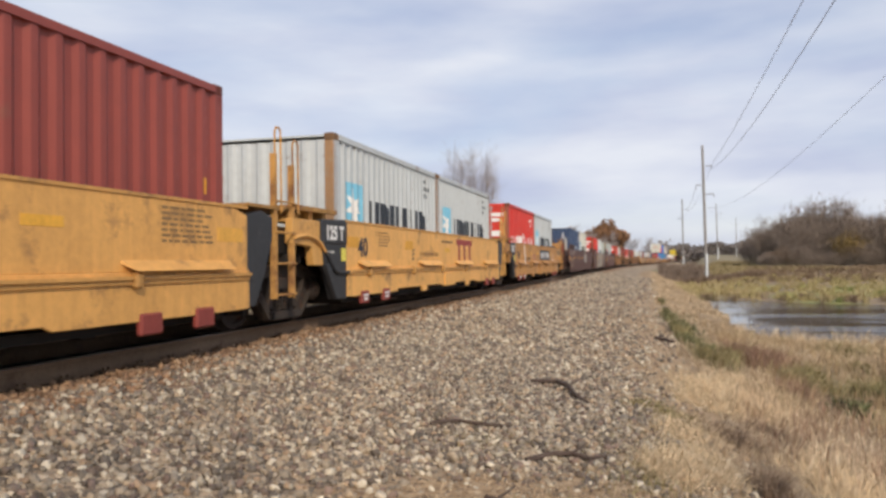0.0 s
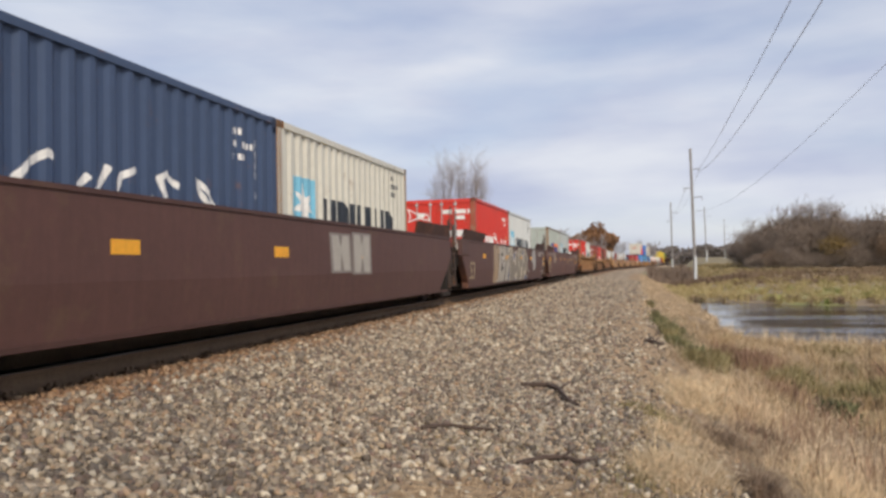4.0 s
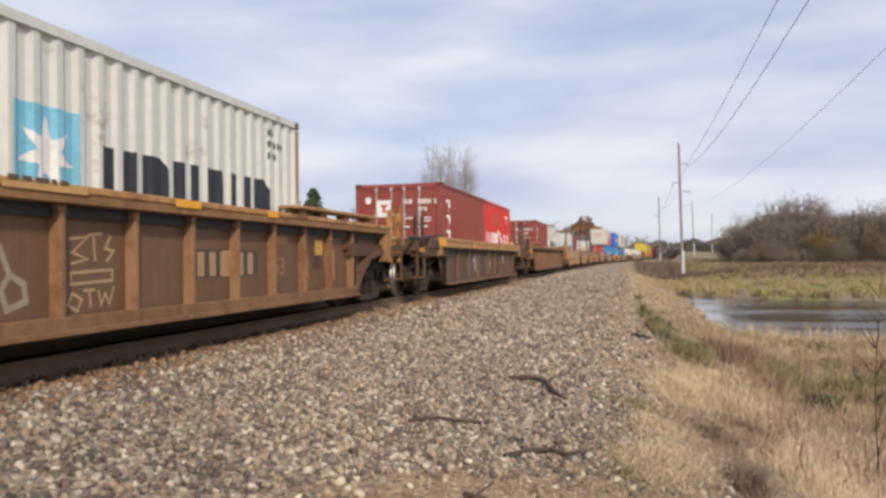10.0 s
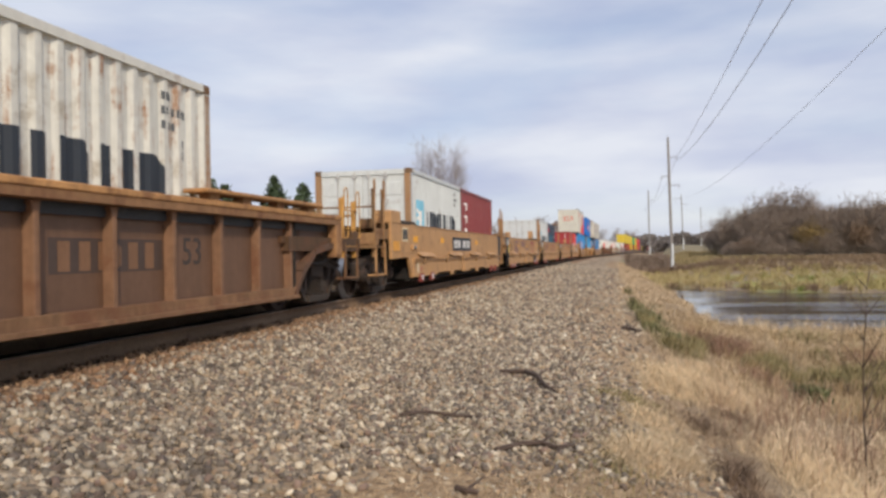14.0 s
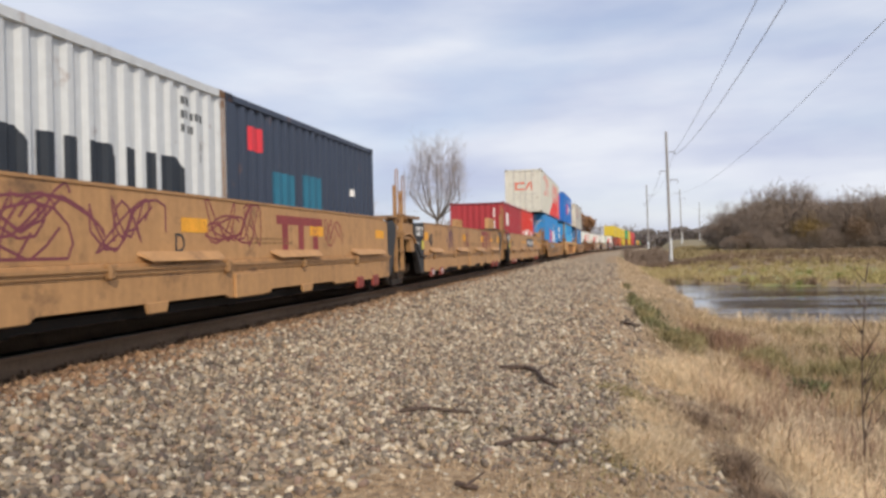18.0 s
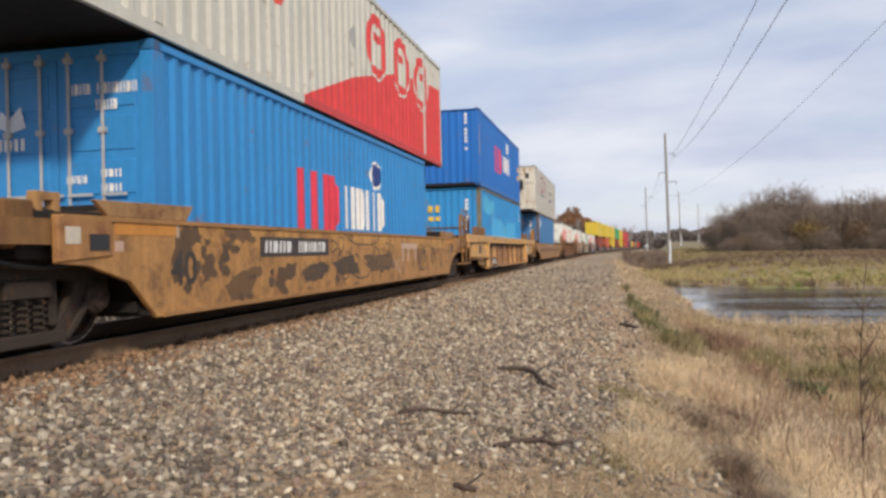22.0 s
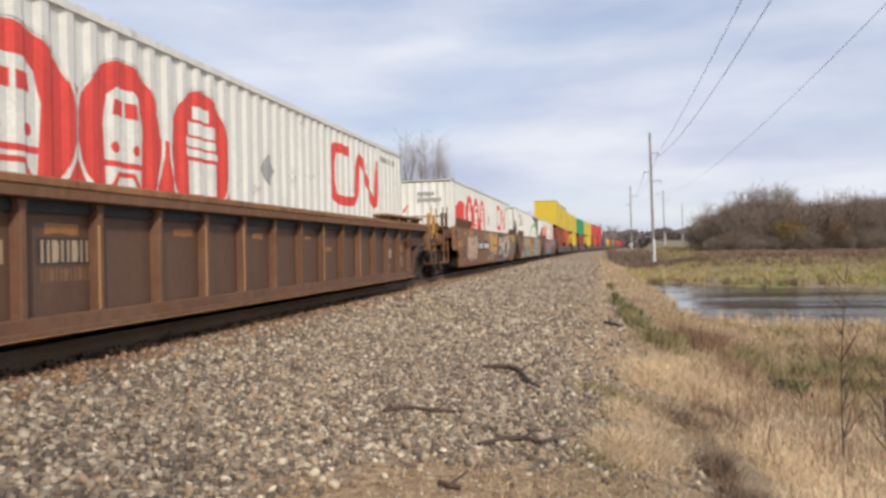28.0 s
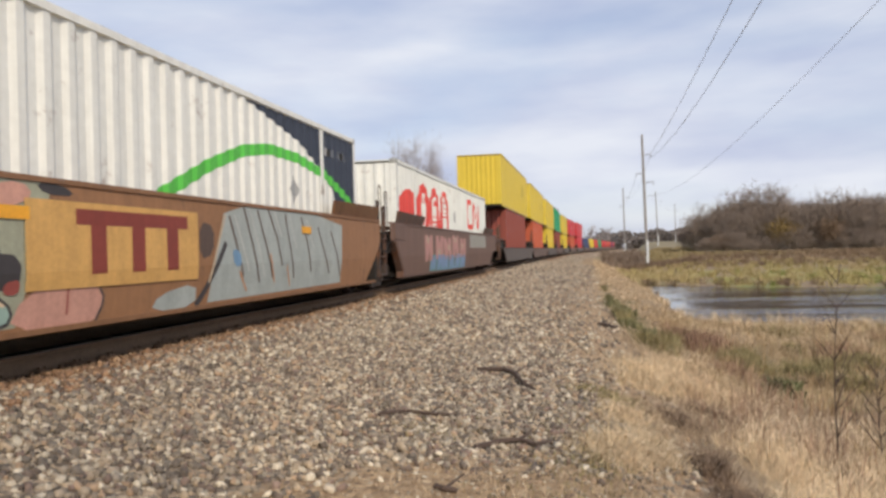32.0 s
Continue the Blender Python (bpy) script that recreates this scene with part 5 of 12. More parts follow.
            part("reflector", cached("end_reflector", lambda: boxes((X + 0.004, X + 0.008, 1.08, 1.54, 0.95, 1.15))), M_MARK, car, "yellow-orange reflector strip", (0.72, 0.34, 0.05), m)
            part("defect_lamp", cached("side_lamp", lambda: boxes((X + 0.004, X + 0.05, -0.25, 0.02, 0.99, 1.06), bevel=0.01)), M_GRIME, car, "grey side lamp housing", (0.25, 0.25, 0.24), m)
            for q in (-0.34, 0.06):
                part("lamp_bracket", cached("lamp_bracket", lambda: boxes((X + 0.004, X + 0.06, 0, 0.07, 0.97, 1.08), bevel=0.012)), M_CAR, car, col=tuple(1.15 * c for c in col), at=m @ Matrix.Translation((0, q, 0)))
            part("tag_card", cached("tag_card", lambda: boxes((X + 0.027, X + 0.030, -0.48, -0.31, 0.44, 0.66))), M_MARK, car, "pale tag card", (0.68, 0.58, 0.40), m)
            part("red_card", cached("red_card", lambda: boxes((X + 0.027, X + 0.030, -0.82, -0.55, 0.46, 0.57))), M_MARK, car, "faded red card", (0.46, 0.17, 0.09), m)
            if e:
                small_print(car, X + 0.004, L - 0.38, 1.41, 6, 0.70, (0.22, 0.12, 0.05), 0.026, 0.048)
                small_print(car, X + 0.004, L + 1.02, 1.41, 6, 0.52, (0.22, 0.12, 0.05), 0.022, 0.045)
                small_print(car, X + 0.004, L - 0.15, 0.82, 1, 0.4, (0.16, 0.09, 0.04), 0.05)
                small_print(car, X + 0.004, L + 0.36, 0.86, 2, 0.5, (0.20, 0.11, 0.05), 0.025, 0.045)
            part("end_locker", cached("end_locker", lambda: boxes((X - 0.42, X + 0.006, 0.94, 1.68, 1.53, 1.80), bevel=0.015)), M_CAR, car, "yellow raised locker", col, m)
            plank = cached("deck_plank", lambda: boxes((X - 0.32, X - 0.10, -0.75, 0.80, 0, 0.045), bevel=0.006))
            for q, (dx, dz, rz) in enumerate(((0, 1.545, 1.5), (-0.16, 1.55, -2.0), (-0.05, 1.592, 3.0))):
                part("deck_plank", plank, M_TIE, car, "weathered board lying on the edge", at=m @ pose(dx, 0, dz, 0, 0, rz))
    if cone:
        stand = cached("lock_stand", lambda: arch_stand())
        part("stand_plate", cached("stand_plate", lambda: boxes((-1.25, 1.25, 12.75, 14.35, 1.63, 1.69), (-0.6, 0.6, 12.9, 14.2, 1.35, 1.63), bevel=0.008)), M_TIE, car, "dusty plate carrying the lock stands")
        for cx, cy in cone:
            part("lock_stand", stand, M_CAR, car, "yellow container lock stand", col, (cx, cy, 1.69))
    return car, X


def wedge(X):
    bm = bmesh.new()
    v = [bm.verts.new(p) for p in ((X, 0, 0.915), (X + 0.13, 0.04, 0.812), (X + 0.13, 0.96, 0.812), (X, 1, 0.915), (X, 0, 0.88), (X, 1, 0.88))]
    for q in ((0, 1, 2, 3), (1, 4, 5, 2), (0, 4, 1), (3, 2, 5)):
        bm.faces.new([v[i] for i in q])
    return bm


def arch_stand():
    """Square portal: two upright plates, a cap and a sill round a window."""
    bm = boxes((-0.09, 0.09, -0.27, -0.12, 0.0, 0.44), (-0.09, 0.09, 0.12, 0.27, 0.0, 0.44), bevel=0.012)
    box(bm, -0.085, 0.085, -0.125, 0.125, 0.30, 0.435, 0.008)
    return box(bm, -0.085, 0.085, -0.125, 0.125, 0.0, 0.10, 0.008)


def end_platform(car, L, side, out, col, z=1.42, low=1.0, wheel=False, stands=True, tall=2.12, rail_col=None):
    """Deck over the truck at one end: sill, deck, end post, ladder. side: 0 the near end, 1 the far end."""
    d = -1 if side == 0 else 1
    y0 = 0 if side == 0 else L
    o = Matrix.Translation((0, y0, 0)) @ Matrix.Diagonal((1, d, 1, 1))
    deck = cached(("end_deck", out, z, low), lambda: boxes((-1.35, 1.35, -0.3, out, z - 0.10, z), (-0.30, 0.30, -0.2, out, 0.72, z - 0.1), (-1.40, -1.28, -0.2, out, z - 0.22, z), (1.28, 1.40, -0.2, out, z - 0.22, z), (-1.42, 1.42, out - 0.10, out, low, z)))
    part("end_deck", deck, M_GRIME, car, col=tuple(0.5 * c for c in col), at=o)
    for k in (1, -1):
        part("end_block", cached(("end_block", out), lambda: boxes((1.05, 1.40, out - 0.30, out + 0.02, 1.06, 1.30), bevel=0.02)), M_GRIME, car, col=tuple(0.7 * c for c in col), at=o @ Matrix.Diagonal((k, 1, 1, 1)))
    me = cached(("corner_step", out), lambda: boxes((1.38, 1.41, out - 0.74, out - 0.69, 0.46, 1.1), (1.38, 1.41, out - 0.12, out - 0.07, 0.46, 1.1), (1.22, 1.42, out - 0.74, out - 0.07, 0.45, 0.48)))
    part("corner_step", me, M_GRIME, car, col=col, at=o)
    rc = rail_col or tuple(0.75 * c for c in col)
    for g0, g1 in ((-0.14, tall), (-0.76, tall + 0.03)):
        rail = cached(("grab_post", out, g0, tall), lambda: boxes((1.36, 1.385, out + g0, out + g0 + 0.07, 0.82, g1 - 0.16), (1.30, 1.36, out + g0, out + g0 + 0.015, 0.82, g1 - 0.18), bevel=0.004))
        part("grab_post", rail, M_GRIME, car, col=rc, at=o)
        a = out + g0 + 0.13
        bar = cached(("grab_bar", out, g0, tall), lambda: rods([((1.39, a - 0.09, g1 - 0.40), (1.395, a - 0.09, g1 - 0.04)), ((1.395, a - 0.09, g1 - 0.04), (1.40, a - 0.05, g1)), ((1.40, a - 0.05, g1), (1.41, a, g1)), ((1.41, a, g1), (1.41, a + 0.04, g1 - 0.05)), ((1.41, a + 0.04, g1 - 0.05), (1.41, a + 0.04, 1.20)), ((1.41, a + 0.04, 1.20), (1.38, a - 0.06, 1.16))], 0.0125, 6))
        part("grab_bar", bar, M_GRIME, car, col=rc, at=o)
    for k, zz in enumerate((1.02, 1.34, 1.66)):
        part("rung", cached(("rung", out, k), lambda: rods([((1.40, out - 0.72, zz), (1.40, out - 0.10, zz))], 0.012, 6)), M_GRIME, car, col=rc, at=o)
    cross = cached(("cross_rail", out, z), lambda: rods([((-1.3, out - 0.12, z + 0.42), (1.36, out - 0.12, z + 0.42)), ((-1.3, out - 0.12, z), (-1.3, out - 0.12, z + 0.42)), ((0.2, out - 0.12, z), (0.2, out - 0.12, z + 0.42))], 0.018, 6))
    part("cross_rail", cross, M_GRIME, car, "thin handrail across the deck", tuple(0.6 * c for c in rc), o)
    if stands:
        for k, b in enumerate(((0.5, 0.75, 0.3, 0.7, z, z + 0.14), (0.85, 1.1, out - 0.9, out - 0.65, z, z + 0.22), (-0.6, 0.3, 0.5, 1.1, z, z + 0.08), (0.9, 1.3, 0.1, 0.45, z, z + 0.12), (0.1, 0.5, out - 0.75, out - 0.3, z - 0.02, z + 0.30), (1.0, 1.28, out - 1.5, out - 1.15, z - 0.25, z + 0.16), (-1.2, -0.9, 0.4, out - 0.5, z - 0.1, z + 0.12))):
            part("deck_box", cached(("deck_box", out, z, k), lambda: boxes(b, bevel=0.02)), M_GRIME, car, col=tuple(0.36 * c for c in col), at=o)
        pipe = cached(("brake_pipe", out), lambda: rods([((1.15, 0.2, z - 0.2), (1.2, 0.7, z - 0.34)), ((1.2, 0.7, z - 0.34), (1.2, 1.2, z - 0.36)), ((1.2, 1.2, z - 0.36), (1.15, 1.7, z - 0.2)), ((0.6, 0.0, z + 0.05), (0.6, out - 0.2, z + 0.05))], 0.03, 6))
        part("brake_pipe", pipe, M_UNDER, car, at=o)
        tank = cached(("air_tank", out), lambda: rods([((-0.9, out - 1.1, 0.98), (0.9, out - 1.1, 0.98))], 0.17, 12))
        part("air_tank", tank, M_UNDER, car, at=o)
        hose = cached(("loop_hose", out, z), lambda: rods([((1.22, a, z - 0.12 - 0.30 * math.sin(math.pi * (a - 0.3) / (out - 0.9)) ** 0.8), (1.22, b, z - 0.12 - 0.30 * abs(math.sin(math.pi * (b - 0.3) / (out - 0.9))) ** 0.8)) for a, b in ((0.3 + (out - 0.9) * k / 8, 0.3 + (out - 0.9) * (k + 1) / 8) for k in range(8))], 0.022, 6))
        part("loop_hose", hose, M_BLACK, car, at=o)
    coupler(car, y0 + d * (out - 0.15), d)
    if wheel:
        brake_wheel(car, 1.0, y0 + d * (out - 1.40), 1.90, (0.05, 0.045, 0.042))


def slab_unit(y, L=17.0, col=BRN, left="deck", right="joint", top=1.58, bottom=0.25, name_label="dark brown slab-sided container well car", out=3.3, flap=True, cut=1.9, low_end=1.0, mat=None, bogie=None, end_col=None):
    """Fifty-three-foot well with plain slab sides, raised flared guides over both ends."""
    car = unit(y, "well_car", name_label)
    if bogie is None:
        bogie = -2.05 if top > 1.4 else -1.75
    if top > 1.4:
        FOLDED.append(car)
    well_floor(car, L, col)
    X = SIDE_X
    k0, k1 = (1.20, 1.16) if top > 1.4 else (cut, low_end)
    shape = [(-k0, top), (-k0, k1), (-k0 + 0.24, k1 - 0.03), (-0.18, 0.42), (-0.26, bottom)] if top > 1.4 else [(-cut, top), (-cut, low_end), (-cut * 0.72, low_end - 0.03), (-cut * 0.30, 0.62), (0, bottom)]
    if top > 1.4:
        tail = [(0.25, top), (0.26, 1.12), (0.0, 0.90), (-0.58, 0.45), (-0.80, bottom)] if right == "joint" else [(1.15, top), (1.15, 0.84), (0.05, 0.84), (-0.58, 0.45), (-0.80, bottom)]
    else:
        tail = [(-a, b) for a, b in shape]
    if top > 1.4 and left == "deck":
        shape = [(-1.25, top), (-1.25, 0.84), (-0.45, 0.80), (-0.12, 0.60), (-0.04, bottom)]
    poly = shape + [(L + a, b) for a, b in tail[::-1]]
    side = cached(("slab_side", L, top, bottom, cut, left, right), lambda: slab(poly, X - 0.06, X, 0.008))
    trim = cached(("slab_trim", L, top, bottom, cut, right), lambda: boxes((X - 0.10, X + 0.02, -k0 + 0.05, L + tail[0][0] - 0.05, top - 0.035, top + 0.012), (X - 0.05, X + 0.022, 0.1, L - 0.1, bottom + 0.0, bottom + 0.05)))
    for s in (0, 1):
        m = Matrix.Diagonal((1 - 2 * s, 1, 1, 1))
        part("side_sheet", side, mat or M_CAR, car, col=col, at=m)
        part("edge_trim", trim, M_CAR, car, col=tuple(0.8 * c for c in col), at=m)
    if top > 1.4:
        hood = cached(("end_hood", top), lambda: slab([(-1.06, top - 0.02), (-1.06, 1.18), (-0.06, 1.17), (-0.06, top - 0.02)], X - 0.02, X + 0.028, 0.012))
        rib = cached("slab_rib", lambda: slab([(-0.98, 1.14), (-0.80, 1.14), (-0.16, 0.42), (-0.22, 0.26), (-0.34, 0.26), (-0.30, 0.42)], X - 0.16, X + 0.012, 0.008))
        hose = cached("slab_hose", lambda: rods([((X - 0.05, a, b), (X - 0.05, c, d)) for (a, b), (c, d) in zip(((-2.0, 1.30), (-1.5, 1.34), (-1.25, 1.16), (-1.05, 0.98), (-0.80, 0.92)), ((-1.5, 1.34), (-1.25, 1.16), (-1.05, 0.98), (-0.80, 0.92), (-0.55, 0.96)))], 0.014, 8))
        for s in (0, 1):
            m = pose(0, L * s, 0, 0, 0, 180 * s)
            for q in (1, -1):
                w = Matrix.Translation((0, L * s, 0)) @ Matrix.Diagonal((q, 1 - 2 * s, 1, 1))
                if s:
                    continue
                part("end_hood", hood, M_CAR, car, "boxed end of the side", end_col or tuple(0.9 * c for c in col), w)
                if left != "deck":
                    part("slope_rib", rib, M_GRIME, car, col=tuple(0.7 * c for c in end_col or col), at=w)
            part("hose", hose, M_UNDER, car, at=Matrix.Translation((0, L * s, 0)) @ Matrix.Diagonal((1, 1 - 2 * s, 1, 1)))
    if flap:
        fl = cached(("guide_flap", cut), lambda: flare(X, top, cut))
        for s in (0, 1):
            for k in (1, -1):
                part("guide_flap", fl, M_GRIME, car, "flared container guide", tuple(0.6 * c for c in col), Matrix.Translation((0, (L - 0.62) * s, 0)) @ Matrix.Diagonal((k, 1 - 2 * s, 1, 1)))
    if left == "deck":
        end_platform(car, L, 0, out, col, 1.45 if top > 1.4 else top - 0.03, tall=2.14, rail_col=tuple(0.6 * c for c in col))
        truck(car, bogie, True)
    else:
        part("walkway", cached("joint_walk", lambda: boxes((-1.3, 1.3, -1.5, 0.1, 1.45, 1.5), (-0.45, 0.45, -1.5, 0.3, 0.85, 1.4))), M_GRIME, car, col=tuple(0.6 * c for c in col))
    if right == "deck":
        end_platform(car, L, 1, out, col, 1.45 if top > 1.4 else top - 0.03, tall=2.14, rail_col=tuple(0.6 * c for c in col))
        truck(car, L + 0.66 if top > 1.4 else L + 1.75)
    else:
        part("walkway", cached("joint_walk", lambda: None), M_GRIME, car, col=tuple(0.6 * c for c in col), at=pose(0, L, 0, 0, 0, 180)) if "joint_walk" in CACHE else part("walkway", cached("joint_walk", lambda: boxes((-1.3, 1.3, -1.5, 0.1, 1.45, 1.5), (-0.45, 0.45, -1.5, 0.3, 0.85, 1.4))), M_GRIME, car, col=tuple(0.6 * c for c in col), at=pose(0, L, 0, 0, 0, 180))
        truck(car, L + 0.9)
        ladder(car, L + 0.36, X - 0.06, 0.34, 1.6, (0.06, 0.042, 0.036), 0.78, 0.50)
    return car, X


def flare(X, top, cut):
    """Guide plate leaning outwards above the side."""
    bm = bmesh.new()
    a = [(X - 0.02, -0.66, top + 0.01), (X - 0.02, 2.12, top + 0.01), (X + 0.06, 2.22, top + 0.26), (X + 0.05, -0.70, top + 0.29)]
    b = [(x - 0.05, y, z) for x, y, z in a]
    va, vb = [bm.verts.new(p) for p in a], [bm.verts.new(p) for p in b]
    bm.faces.new(va)
    bm.faces.new(vb[::-1])
    for i in range(4):
        bm.faces.new((va[i], vb[i], vb[(i + 1) % 4], va[(i + 1) % 4]))
    bmesh.ops.recalc_face_normals(bm, faces=bm.faces)
    return bm


def ribbed_unit(y, L=16.4, col=OXB, chord=TAN, posts=17, top=1.53, web=1.37, bottom=0.25, label="rusty brown well car with side posts and tan top chord", out=2.9, raised=True, wheel=False, arch=True, inner=None, cut=1.78, post_col=None, far_rail=(0.50, 0.27, 0.07)):
    """Well with a top chord, recessed panels and outside posts, arched over the trucks."""
    car = unit(y, "well_car", label)
    well_floor(car, L, col)
    X = SIDE_X
    key = (L, top, web, bottom, cut)
    chord_me = cached(("top_chord",) + key, lambda: boxes((X - 0.14, X + 0.05, -cut, L + cut, web + 0.55 * (top - web), top), bevel=0.012))
    under_me = cached(("chord_side",) + key, lambda: boxes((X - 0.14, X + 0.035, -cut, L + cut, web, web + 0.55 * (top - web)), bevel=0.006))
    # black strips below the chord stand in for the shadow of its overhang
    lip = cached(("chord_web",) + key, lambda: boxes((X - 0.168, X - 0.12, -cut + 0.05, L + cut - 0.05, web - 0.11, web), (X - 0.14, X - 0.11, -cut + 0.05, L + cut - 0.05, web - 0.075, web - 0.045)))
    sill = cached(("side_sill",) + key, lambda: boxes((X - 0.12, X + 0.035, 0, L, bottom, bottom + 0.05), (X - 0.13, X - 0.03, 0, L, bottom, bottom + (0.16 if L > 13 else 0.06)), bevel=0.006))
    panel = cached(("side_panel",) + key, lambda: slab([(-cut, web), (-cut, 0.98), (-cut * 0.78, 0.98), (-cut * 0.42, 0.88), (-cut * 0.16, 0.58), (0, bottom + 0.02), (L, bottom + 0.02), (L + cut * 0.16, 0.58), (L + cut * 0.42, 0.88), (L + cut * 0.78, 0.98), (L + cut, 0.98), (L + cut, web)], X - 0.20, X - 0.168))
    post = cached(("side_post", web, bottom, L > 13), lambda: post_mesh(X, web, bottom, -0.05 if L > 13 else -0.085))
    for s in (0, 1):
        m = pose(0, L * s, 0, 0, 0, 180 * s)
        part("top_chord", chord_me, M_GRIME if L > 13 else M_CAR, car, "scuffed top chord", chord, m)
        part("chord_side", under_me, M_GRIME if L > 13 else M_CAR, car, col=tuple(0.6 * a + 0.4 * b for a, b in zip(col, chord)) if top - web < 0.2 else chord, at=m)
        part("chord_web", lip, M_BLACK, car, "black strip painting the shade under the chord", at=m)
        part("side_sill", sill, M_GRIME, car, col=tuple(0.75 * a + 0.25 * b for a, b in zip(col, chord)), at=m)
        part("side_panel", panel, M_CAR, car, col=inner or col, at=m)
        if arch:
            ar = cached(("truck_arch",) + key, lambda: arch_rim(X, cut, bottom))
            for e in (0, 1):
                part("truck_arch", ar, M_GRIME, car, col=tuple(0.75 * c for c in col), at=m @ Matrix.Translation((0, L * e, 0)) @ Matrix.Diagonal((1, 1 - 2 * e, 1, 1)))
        if raised:
            rf = cached(("raised_guide", cut), lambda: slab([(-0.8, 0.085), (2.7, 0.075), (2.7, 0.125), (-0.8, 0.14)], X - 0.22, X + 0.10, 0.012))
            lug = cached("guide_lug", lambda: boxes((X - 0.12, X + 0.03, -0.12, 0.12, -0.01, 0.09), bevel=0.01))
            for e in (0, 1):
                g = part("raised_guide", rf, M_GRIME, car, "raised tan container guide", chord, m @ Matrix.Translation((0, L * e, top)) @ Matrix.Diagonal((1, 1 - 2 * e, 1, 1)))
                for ly in (-0.5, 0.6, 1.6, 2.4):
                    part("guide_lug", lug, M_GRIME, g, col=tuple(0.6 * c for c in chord), at=(0, ly, 0))
    spots = posts if isinstance(posts, tuple) else [0.10 + (L - 0.20) * i / (posts - 1) for i in range(posts)]
    foot = cached(("post_foot", bottom, L > 13), lambda: slab([(-0.10, bottom + 0.05), (0.10, bottom + 0.05), (0.06, bottom + 0.14), (-0.06, bottom + 0.14)], X - 0.16, X + (-0.04 if L > 13 else -0.075), 0.006))
    for py in spots:
        part("post_foot", foot, M_GRIME, car, col=tuple(0.5 * a + 0.1 * b for a, b in zip(col, chord)), at=(0, py, 0))
        part("side_post", post, M_GRIME, car, col=post_col or tuple(0.8 * a + 0.2 * b for a, b in zip(col, chord)), at=(0, py, 0))
    for e in (0, 1):
        end_platform(car, L, e, out, tuple((0.6 * a + 0.4 * b) * 0.62 for a, b in zip(col, chord)), 1.16, wheel=wheel and e == 1, tall=2.02, rail_col=far_rail if e else (0.12, 0.07, 0.05))
        blk = cached(("corner_block", cut), lambda: boxes((X - 0.12, X + 0.045, cut - 0.27, cut, 0.86 if L > 13 else 0.98, web), (X - 0.13, X + 0.03, cut - 0.29, cut + 0.02, 0.83 if L > 13 else 0.95, 0.87 if L > 13 else 0.99), bevel=0.015))
        part("corner_block", blk, M_GRIME, car, "heavy tan corner block", tuple(0.4 * a + 0.6 * b for a, b in zip(col, chord)), Matrix.Translation((0, L * e, 0)) @ Matrix.Diagonal((1, 2 * e - 1, 1, 1)))
        truck(car, -1.55 if e == 0 else L + 1.55, e == 0)
    return car, X


def post_mesh(X, web, bottom, face):
    bm = slab([(-0.036, bottom + 0.05), (0.036, bottom + 0.05), (0.034, web - 0.12), (0.06, web - 0.005), (-0.06, web - 0.005), (-0.034, web - 0.12)], X - 0.17, X + face, 0.008)
    return bm


def arch_rim(X, cut, bottom):
    """Thick rim round the opening over a truck."""
    pts = [(-cut, 0.98), (-cut * 0.78, 0.98), (-cut * 0.42, 0.88), (-cut * 0.16, 0.58), (0, bottom + 0.02)]
    bm = bmesh.new()
    for (a, b), (c, d) in zip(pts, pts[1:]):
        L = math.hypot(c - a, d - b)
        ny, nz = -(d - b) / L * 0.09, (c - a) / L * 0.09
        v = [bm.verts.new((x, yy, zz)) for x in (X - 0.30, X - 0.01) for yy, zz in ((a, b), (c, d), (c + ny, d + nz), (a + ny, b + nz))]
        for q in ((0, 1, 2, 3), (7, 6, 5, 4), (0, 4, 5, 1), (1, 5, 6, 2), (2, 6, 7, 3), (3, 7, 4, 0)):
            bm.faces.new([v[i] for i in q])
    bmesh.ops.recalc_face_normals(bm, faces=bm.faces)
    return bm


def label_panel(car, X, y0, y1, z0, z1, bg, n=9):
    """A dark panel with a road number, whose characters are plain bars."""
    p = part("number_panel", boxes((X, X + 0.003, y0, y1, z0, z1)), M_MARK, car, "dark panel with pale number bars", bg)
    w = y1 - y0
    h = z1 - z0
    marks("number_bar", glyphs(4, y0 + 0.05 * w, z0 + 0.2 * h, 0.36 * w, 0.6 * h, 0.12) + glyphs(6, y0 + 0.50 * w, z0 + 0.2 * h, 0.44 * w, 0.6 * h, 0.12), X + 0.003, WHITE, p)


def small_print(car, X, y, z, rows, w, col, h=0.028, gap=0.055):
    """Unreadable small lettering as bars."""
    polys = []
    rs = random.Random(int(abs(y * 100 + z * 10)))
    for i in range(rows):
        a = y
        while a < y + w * rs.uniform(0.75, 1.0):
            b = a + rs.uniform(0.06, 0.16)
            polys.append(rect(a, b, z - i * gap, z - i * gap + h))
            a = b + 0.03
    marks("small_print", polys, X, col, car)


def tabs(car, X, spots, z, w=0.30, h=0.11, col=ORANGE):
    for s in spots:
        part("reflector", boxes((X, X + 0.003, s, s + w, z, z + h)), M_MARK, car, "yellow-orange reflector strip", col)


